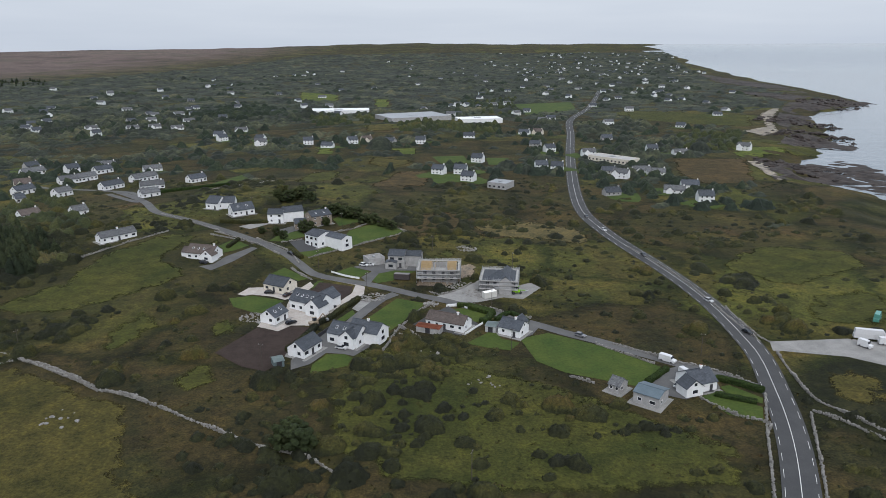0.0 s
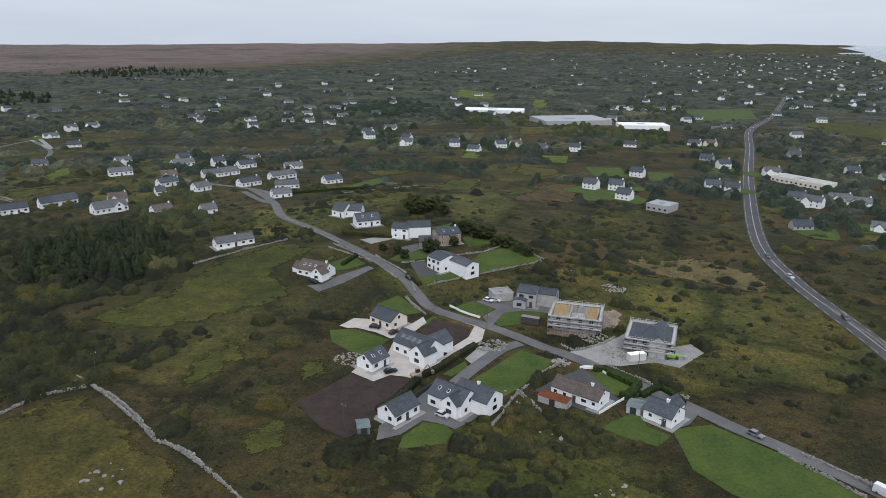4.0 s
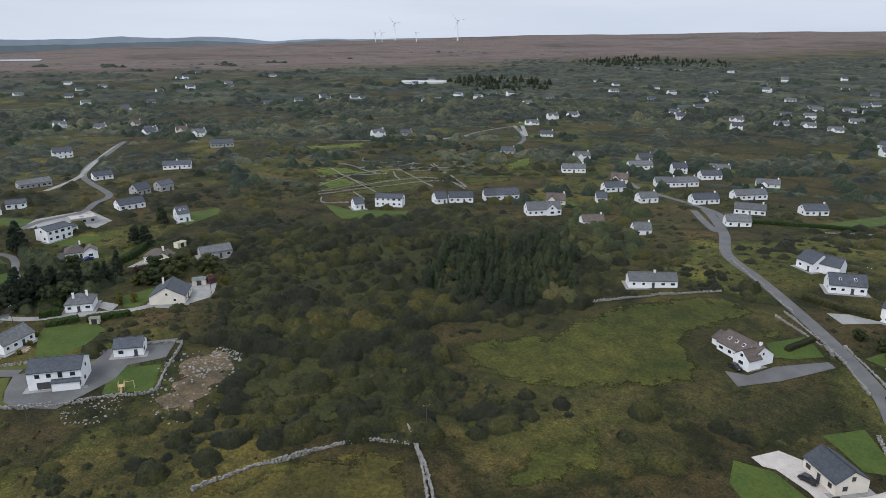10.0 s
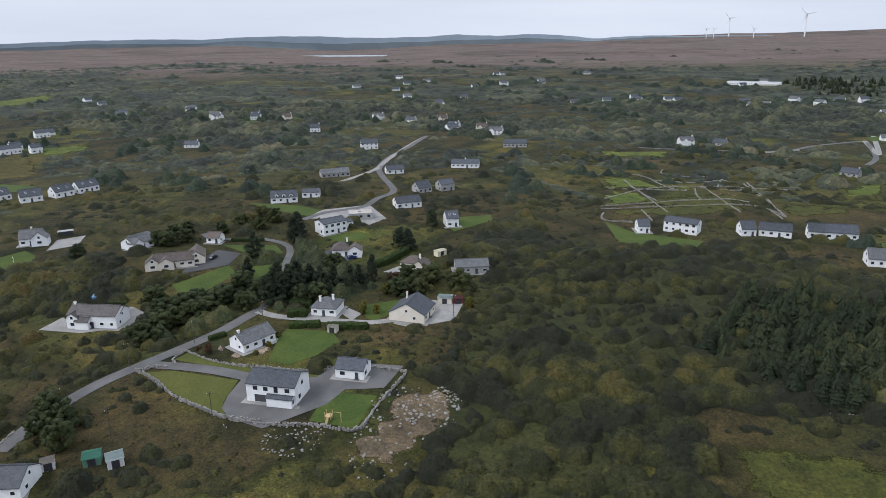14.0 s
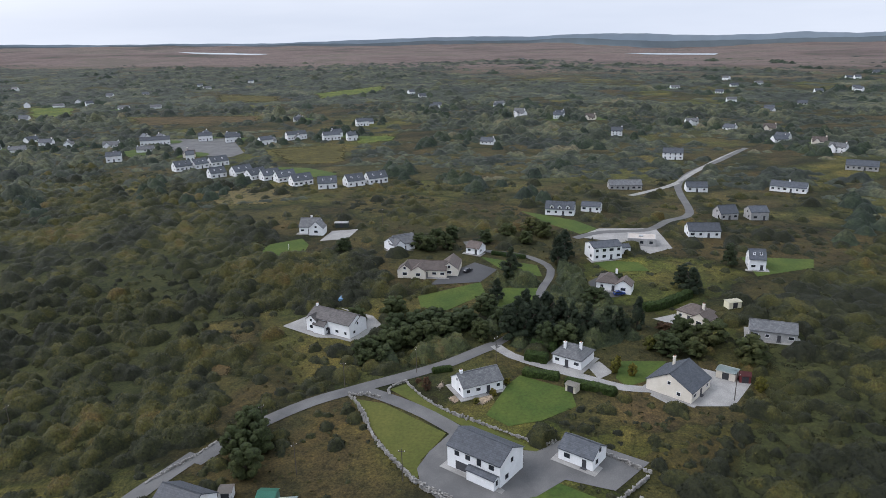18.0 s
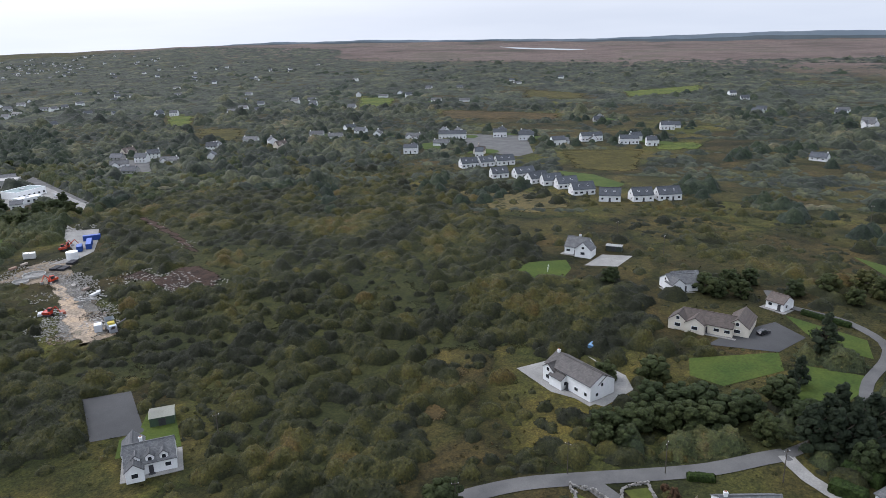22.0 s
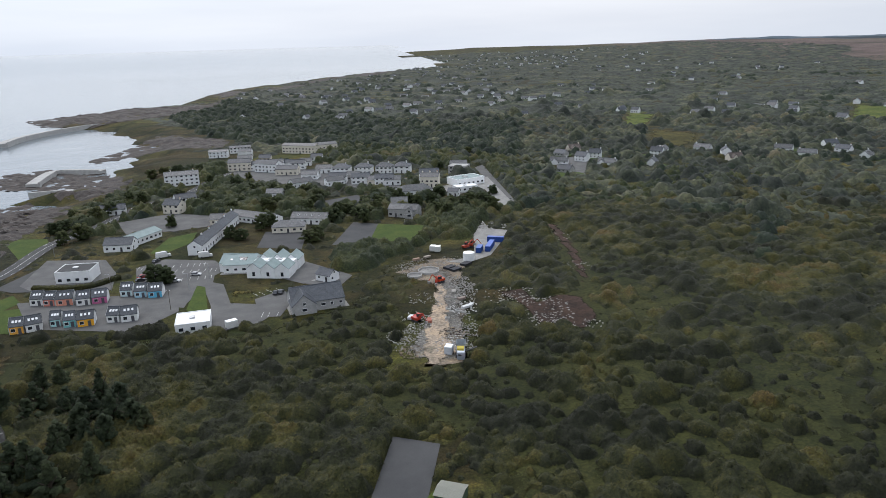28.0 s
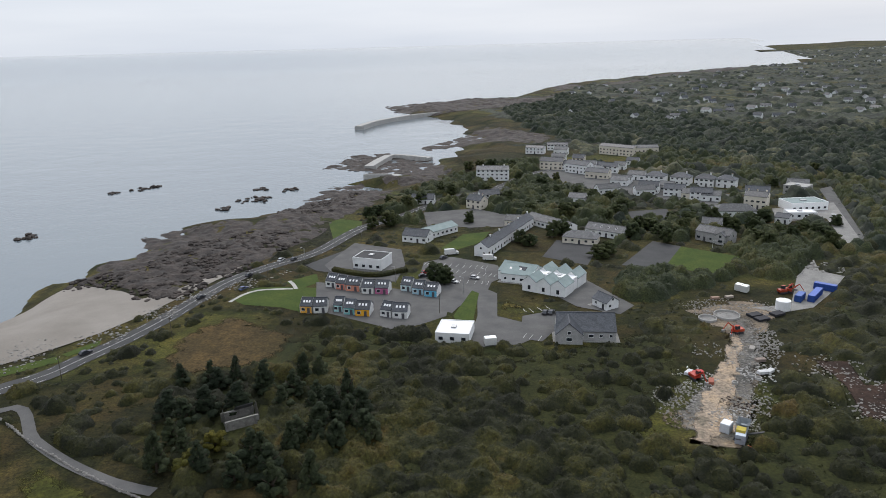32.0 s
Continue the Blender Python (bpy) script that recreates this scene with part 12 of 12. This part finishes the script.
# pines round the ruined cottage
for x, y, r, h in ((-91.6, -64.9, 3.8, 8.9), (-99.9, -67.6, 4.0, 9.1), (-106.9, -70.1, 3.5, 10.1), (-118.1, -66, 4.9, 11.7), (-127.9, -56, 4.6, 9.4), (-131.6, -75, 4.3, 9.6), (-137.2, -55.4, 3.7, 8.9), (-144.4, -63.8, 3.7, 12.2), (-149.6, -48.6, 4.7, 11.7), (-144.2, -41.2, 4.7, 9.3), (-138.4, -36.7, 3.9, 11.0), (-133.9, -29.8, 4.6, 11.9), (-129.5, -23.7, 4.8, 8.8), (-120.3, -24.3, 4.4, 11.2), (-112.1, -31.2, 4.2, 9.2), (-105.7, -36.1, 4.2, 8.9), (-108.5, -24.9, 4.9, 12.0), (-158.2, -43, 4.3, 9.7), (-140.8, -20.9, 4.9, 10.8), (-148.7, -24.6, 4.8, 11.9), (-126.5, -75.4, 4.2, 10.2)):
    tree(x, y, r, h, NEEDLE, "tall dark pine with layered branches", 2)

# more of the village
# village tarmac and the houses along the street
road("footpath", [(-70.6, -135.3), (-71.9, -143.7), (-75.6, -149.7), (-82.4, -152.3), (-89.8, -153.8)], 1.6, CONCRETE, "pale concrete footpath across a green")
road("footpath", [(-84.1, -163.5), (-87.7, -159.3), (-91.2, -153.9)], 1.6, CONCRETE, "pale concrete footpath across a green")
patch("yard", [(-114.4, -296.1), (-143.3, -309.3), (-172.4, -290.1), (-178.3, -269.9), (-148.6, -263.9), (-123.2, -265.4)], ASPHALT, "grey seafront car park", lift=0.17, cell=5)
patch("yard", [(-91.6, -187.1), (-93.5, -225.9), (-120.7, -217.2), (-128.8, -193), (-130.8, -168.7), (-104.3, -169.3)], ASPHALT, "grey tarmac round a flat-roofed building", lift=0.17, cell=5)
patch("yard", [(-171.5, -425.7), (-200.5, -473.6), (-235.8, -425.4), (-291.8, -344.3), (-287.1, -319.7), (-231.3, -359.8), (-191.7, -388.2)], ASPHALT, "village street and forecourts", lift=0.17, cell=5)
patch("yard", [(-317, -321.3), (-356, -340.5), (-342.5, -255.1), (-332.9, -246.1), (-340, -300.1), (-312.3, -289.2)], GREYGRAVEL, "gravel yard behind village shops", lift=0.17, cell=5)
patch("yard", [(-204.1, -192.6), (-229.1, -153.3), (-223.5, -143.7), (-207.8, -149.3), (-198.6, -161)], ASPHALT, "tarmac between public buildings", lift=0.17, cell=5)
house(-251.1, -363.8, 167, 13, 7.5, 4.8, 2.4, roof=SLATE, storeys=2, label="white terraced house with a slate roof")
house(-266.3, -354.8, 167, 13, 7.5, 4.8, 2.4, roof=SLATE, storeys=2, label="white terraced house with a slate roof")
house(-281, -344.3, 167, 13, 7.5, 4.8, 2.4, roof=SLATE, storeys=2, label="white terraced house with a slate roof")
house(-229.1, -434.4, 167, 11, 7.5, 4.8, 2.3, roof=SLATE, storeys=2, label="white house on the village street")
house(-237, -394.2, 167, 10, 7.5, 3, 2.2, roof=OLDSLATE, storeys=1, label="low white house with a weathered roof")
house(-213.1, -443.1, 167, 11, 7.5, 5, 2.3, roof=OLDSLATE, storeys=2, label="tall white house on the village street")
house(-196.7, -443.7, 167, 10, 7.5, 4.8, 2.2, roof=SLATE, storeys=2, label="white house on the village street")
house(-189, -521.1, 167, 12, 7.5, 4.6, 2.2, roof=OLDSLATE, storeys=2, label="pale house near the harbour")
house(-314.4, -347.8, 167, 14, 7.5, 5.2, 2.6, roof=SLATE, storeys=2, label="large white house behind the street")
house(-345.6, -377.9, 167, 13, 7.5, 4.6, 2.2, roof=OLDSLATE, storeys=2, label="pale house behind the street")
house(-276.2, -273.2, 167, 10, 7.5, 3.2, 2.4, roof=OLDSLATE, storeys=1, label="white house above a playing field")
house(-276.6, -252.1, 167, 10, 7.5, 3.2, 2.4, roof=SLATE, storeys=1, label="white house above a playing field")
house(-236.4, -449.8, 167, 9.1, 7, 3.4, 2.2, roof=OLDSLATE, label="low white village house with a grey roof")
house(-247.5, -470.6, 167, 9.7, 7, 3.4, 2.2, label="white village house with a slate roof")
house(-166.0, -526.7, 170, 16.5, 8, 5.4, 1.2, storeys=2, roof=OLDSLATE, label="pale two-storey building near the harbour")
house(-184.6, -549.0, -179, 19.0, 8, 5, 1.2, storeys=2, label="long white building near the harbour")
house(-188.4, -481.8, 169, 11.9, 7, 4.6, 2.2, storeys=2, roof=OLDSLATE, label="grey-roofed village house on the street")
house(-204.8, -471.5, 166, 9.8, 7, 5.2, 2.4, wall=CREAM, storeys=2, label="yellow gabled house on the street")
house(-219.8, -444.1, 168, 9.5, 7, 4.2, 2.2, label="small white house on the street")
road("street", [(-213.8, -405.5), (-226.7, -370.8), (-248.9, -371.9), (-276.5, -362.6), (-302.9, -355.6), (-311.4, -332.3)], 4.5, ASPHALT, "village street in front of a terrace")
patch("lawn", [(-252.8, -375.7), (-277.2, -367.9), (-293.8, -361.9), (-292.4, -370.6), (-271.6, -380.4)], LAWN, "green strip in front of a terrace")

# ---------------------------------------------------------------- wild plants
def sow(seed, x0, x1, y0, y1, count):
    rng = np.random.RandomState(seed)
    return rng.uniform(x0, x1, count), rng.uniform(y0, y1, count), rng


def lumpy(px, py, scale, seed):
    """A cheap smooth field between 0 and 1."""
    rng = np.random.RandomState(seed)
    v = np.zeros(len(px))
    for k in range(7):
        a, f = rng.rand() * 6.283, scale * (0.6 + 0.35 * k)
        v += np.sin((px * math.cos(a) + py * math.sin(a)) * f + rng.rand() * 6.283) / (1 + 0.25 * k)
    return 0.5 + v / 6


def inland(px, py, by=55):
    return np.interp(py, SHORE_Y, SHORE_X) - px > by


# bramble and bracken cover the floor of the thickets, their shade painted into its colour
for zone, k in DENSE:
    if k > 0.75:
        patch("undergrowth", zone, UNDER, "bramble and bracken floor under scrub, shade painted in", lift=0.05, cell=14, clear=False, fade=14.0)

# near scrub
px, py, rng = sow(21, -560, 260, -420, 520, 200000)
near = np.hypot(px + 100, py - 120)
dense = np.zeros(len(px))
for zone, k in DENSE:
    dense[within(px, py, zone)] = k
want = np.clip((lumpy(px, py, 0.05, 4) - 0.38) * 0.6, 0.04, 0.22)
want = np.where(dense > 0, dense * np.clip((lumpy(px, py, 0.035, 9) - 0.10) * 0.75, np.where(dense > 0.88, 0.23, np.where(dense > 0.7, 0.16, 0.09)), 0.5), want)
ok = (rng.rand(len(px)) < want) & inland(px, py) & clear_of(px, py, 0.8)
px, py, near, dn = px[ok], py[ok], near[ok], dense[ok]
r = np.exp(rng.normal(0.0, 0.5, ok.sum())) * np.where(dn > 0.5, 1.75, 1.2) * np.clip(0.45 + lumpy(px, py, 0.045, 12) * 1.15, 0.5, 1.7)
r = np.clip(r, 0.6, 4.0)
h = r * rng.uniform(0.65, 1.1, len(r)) + np.where(dn > 0.5, 0.7 * lumpy(px, py, 0.05, 15), 0)
close = near < 270
# bushes in the valley and above the village are painted darker, as if shaded
painted_shade = np.where(within(px, py, [(-276.9, -42.6), (-340.8, -63), (-411.5, -55.5), (-315.7, 35), (-246.6, 10.2)]) | within(px, py, DENSE[4][0]) | within(px, py, DENSE[0][0]) | within(px, py, [(-247.8, -49.8), (-288.7, -68), (-374.4, -111.6), (-303.1, -6.3), (-233.4, -13.9)]), 0.24, 0.0)
canopy("scrub", px[close], py[close], r[close], h[close], 0.68, 240000, 0.32, SCRUB, "dense low scrub of willow, gorse and bramble", 31, painted_shade=painted_shade[close])
canopy("scrub", px[~close], py[~close], r[~close], h[~close], 1.3, 110000, 0.45, SCRUB, "scrub and thorn bushes on rough ground", 32, painted_shade=painted_shade[~close])

# low heather and bracken tufts between the bushes
px, py, rng = sow(41, -420, 160, -160, 420, 30000)
ok = inland(px, py) & clear_of(px, py, 0.0) & (rng.rand(len(px)) < np.clip(lumpy(px, py, 0.08, 5) * 1.1, 0.15, 0.9))
px, py = px[ok], py[ok]
r = rng.uniform(0.35, 0.9, len(px))
TUFT = [card_cloud(RND, 8, 0.42, 0.2, 0.1, 0.9, 0) for _ in range(5)]
scatter("bracken", TUFT, px, py, r, r * rng.uniform(0.6, 1.0, len(px)), HEATHER, "tufts of bracken, heather and rushes", "bracken", 33)

for k in range(420):
    y = RND.choice((1, -1)) * RND.uniform(850, 3600) + 100
    x = float(np.interp(y, SHORE_Y, SHORE_X)) - RND.choice((1, 1, 2)) * RND.uniform(90, 700)
    if clear_of(np.array([x]), np.array([y]), 12)[0]:
        far_house(x, y, RND.uniform(0, 360), RND.randrange(6))
distant_houses()
# far scrub and hedgerow trees
px, py, rng = sow(22, -2300, 800, -1900, 2100, 330000)
near = np.hypot(px + 100, py - 120)
thick = lumpy(px, py, 0.012, 6) * 0.55 + lumpy(px, py, 0.045, 61) * 0.45 + 0.16 * ((px < -330) & (py < -180) & (py > -900))
want = np.clip((thick - 0.36) * 3.2, 0.03, 0.8) * np.clip(650 / near, 0.3, 1)
bog_from = np.interp(py, [-1000, -500, 0, 400, 800, 1200, 1600, 2500], [1600, 2050, 2150, 1850, 1420, 1480, 1700, 1700]) + 420 * (lumpy(px, py, 0.006, 17) - 0.5)
bare = np.clip((-0.98 * px + 0.18 * py - bog_from) / 160, 0, 0.97)
want = want * (1 - bare)
ok = (near > 455) & (rng.rand(len(px)) < want) & inland(px, py, 90) & clear_of(px, py, 1.0)
fx_, fy_ = px[ok], py[ok]
fr_ = np.exp(rng.normal(0, 0.4, len(fx_))) * 2.7
fh_ = fr_ * rng.uniform(0.6, 1.05, len(fx_)) * np.clip(0.55 + (thick[ok] - 0.3) * 1.9, 0.6, 1.5)

# woods behind the village and dark plantations
for k, (zone, count, size) in enumerate(WOODS):
    a = np.array(zone)
    px, py, rng = sow(60 + k, a[:, 0].min(), a[:, 0].max(), a[:, 1].min(), a[:, 1].max(), count)
    ok = within(px, py, zone) & clear_of(px, py, 1.5) & inland(px, py, 40)
    px, py = px[ok], py[ok]
    r = rng.uniform(0.7, 1.25, len(px)) * size
    canopy("woodland", px, py, r, r * rng.uniform(1.0, 1.5, len(px)) + 1.0, 1.2 if size < 4 else 2.2, int(len(px) * 30), 0.55 if size < 4 else 0.9, TREELEAF if size < 4 else SHELTER, "dark broad-leaved woodland of uneven height", 70 + k, "woodland")
for k, (zone, count, size) in enumerate(SPRUCES):
    a = np.array(zone)
    px, py, rng = sow(80 + k, a[:, 0].min(), a[:, 0].max(), a[:, 1].min(), a[:, 1].max(), count)
    ok = within(px, py, zone)
    px, py = px[ok], py[ok]
    hh = rng.uniform(0.4, 1.1, len(px)) * size * 0.85
    scatter("spruce_stand", SPRUCE, px, py, hh * 0.44, hh, NEEDLE, "stand of dark spruce trees", "spruce trees", 90 + k)

# trees that shelter the scattered houses, and hedge lines between the small fields
rng = np.random.RandomState(55)
hx, hy = np.repeat([p[0] for p in HOMES], 9), np.repeat([p[1] for p in HOMES], 9)
ang, dist = rng.rand(len(hx)) * 6.283, rng.uniform(11, 34, len(hx))
hx, hy = hx + np.cos(ang) * dist, hy + np.sin(ang) * dist
ok = clear_of(hx, hy, 0.5) & inland(hx, hy)
hx, hy = hx[ok], hy[ok]
r = rng.uniform(1.8, 4.2, len(hx))
hh = r * rng.uniform(1.1, 1.9, len(hx))
# dark clumps and lines of trees out in the fields
for k in range(260):
    d_, a_ = 420 + 1700 * rng.rand() ** 1.4, rng.uniform(0, 6.283)
    cx_, cy_, n, run = HUB[0] + d_ * math.cos(a_), HUB[1] + d_ * math.sin(a_), rng.randint(5, 22), rng.uniform(4, 34)
    t_ = rng.normal(0, run, n)
    turn_ = rng.uniform(-0.5, 0.9)
    hx = np.r_[hx, cx_ + t_ * math.cos(turn_) + rng.normal(0, 5, n)]
    hy = np.r_[hy, cy_ + t_ * math.sin(turn_) + rng.normal(0, 5, n)]
    q_ = rng.uniform(2.2, 4.4, n)
    r, hh = np.r_[r, q_], np.r_[hh, q_ * rng.uniform(1.1, 1.8, n)]
ok = clear_of(hx, hy, 0.5) & inland(hx, hy, 90)
hx, hy, r, hh = hx[ok], hy[ok], r[ok], hh[ok]
away = np.hypot(hx - HUB[0], hy - HUB[1])
canopy("shelter_trees", hx[away < 850], hy[away < 850], r[away < 850], hh[away < 850], 1.6, 40000, 0.6, SHELTER, "dark shelter trees round scattered houses", 36, "trees")
canopy("shelter_trees", hx[away >= 850], hy[away >= 850], r[away >= 850] * 1.4, hh[away >= 850] * 1.1, 3.4, 24000, 1.1, SHELTER, "dark shelter trees round distant houses", 39, "trees")
# mown gardens round the scattered houses
gv, gf = [], []
for x, y in HOMES:
    if math.hypot(x - HUB[0], y - HUB[1]) < 200 or rng.rand() < 0.3:
        continue
    a0, cx_, cy_ = rng.rand() * 6.28, x + rng.uniform(-9, 9), y + rng.uniform(-9, 9)
    ring_ = [(cx_ + math.cos(a0 + k * .698) * q, cy_ + math.sin(a0 + k * .698) * q) for k, q in enumerate(rng.uniform(8, 17, 9))]
    b0 = len(gv)
    zz = land(np.array([cx_] + [p[0] for p in ring_]), np.array([cy_] + [p[1] for p in ring_])) + 0.3
    gv += [(cx_, cy_, zz[0])] + [(p[0], p[1], h_) for p, h_ in zip(ring_, zz[1:])]
    gf += [(b0, b0 + 1 + k, b0 + 1 + (k + 1) % 9) for k in range(9)]
tagged(mesh_object("lawn", gv, gf, LAWN), "green gardens round the scattered houses", "lawn", kind="stuff")
lx, ly = [], []
for k in range(420):
    x, y, a, L = rng.uniform(-1500, 700), rng.uniform(-1300, 1500), rng.choice([0.5, 2.05]) + rng.uniform(-.25, .25), rng.uniform(40, 150)
    n = int(L / 3.2)
    lx += list(x + np.cos(a) * np.linspace(0, L, n)); ly += list(y + np.sin(a) * np.linspace(0, L, n))
lx, ly = np.array(lx) + rng.uniform(-1, 1, len(lx)), np.array(ly) + rng.uniform(-1, 1, len(ly))
ok = (np.hypot(lx + 100, ly - 120) > 380) & inland(lx, ly, 60) & clear_of(lx, ly, 1.0) & (rng.rand(len(lx)) < 0.8)
lx, ly = lx[ok], ly[ok]
r = rng.uniform(1.2, 2.8, len(lx))
fx_, fy_, fr_, fh_ = np.r_[fx_, lx], np.r_[fy_, ly], np.r_[fr_, r * 1.15], np.r_[fh_, r * rng.uniform(0.6, 1.0, len(lx))]
span = np.hypot(fx_ + 100, fy_ - 120)
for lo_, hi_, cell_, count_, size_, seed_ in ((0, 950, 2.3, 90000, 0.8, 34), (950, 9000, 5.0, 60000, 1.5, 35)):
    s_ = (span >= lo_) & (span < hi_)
    canopy("far_scrub", fx_[s_], fy_[s_], np.maximum(fr_[s_], cell_ * 0.8), fh_[s_], cell_, count_, size_, HAZYLEAF, "distant thickets, hedgerows and shelter trees", seed_, "bushes")

# the coast's more distant trees and houses
rng = np.random.RandomState(77)
ty = np.concatenate([rng.uniform(900, 3700, 9000), rng.uniform(-3600, -800, 9000)])
tx = np.interp(ty, SHORE_Y, SHORE_X) - rng.uniform(100, 1900, len(ty))
ok = clear_of(tx, ty, 1.0)
tx, ty = tx[ok], ty[ok]
r = rng.uniform(2.0, 5.0, len(tx)) * np.clip(np.abs(ty) / 1600, 0.8, 1.3)
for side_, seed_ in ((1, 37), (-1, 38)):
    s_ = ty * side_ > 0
    canopy("distant_trees", tx[s_], ty[s_], np.maximum(r[s_] * 1.7, 7), r[s_] * 0.95, 8.5, 30000, 2.2, HAZYLEAF, "distant trees and thickets along the coast", seed_, "trees")
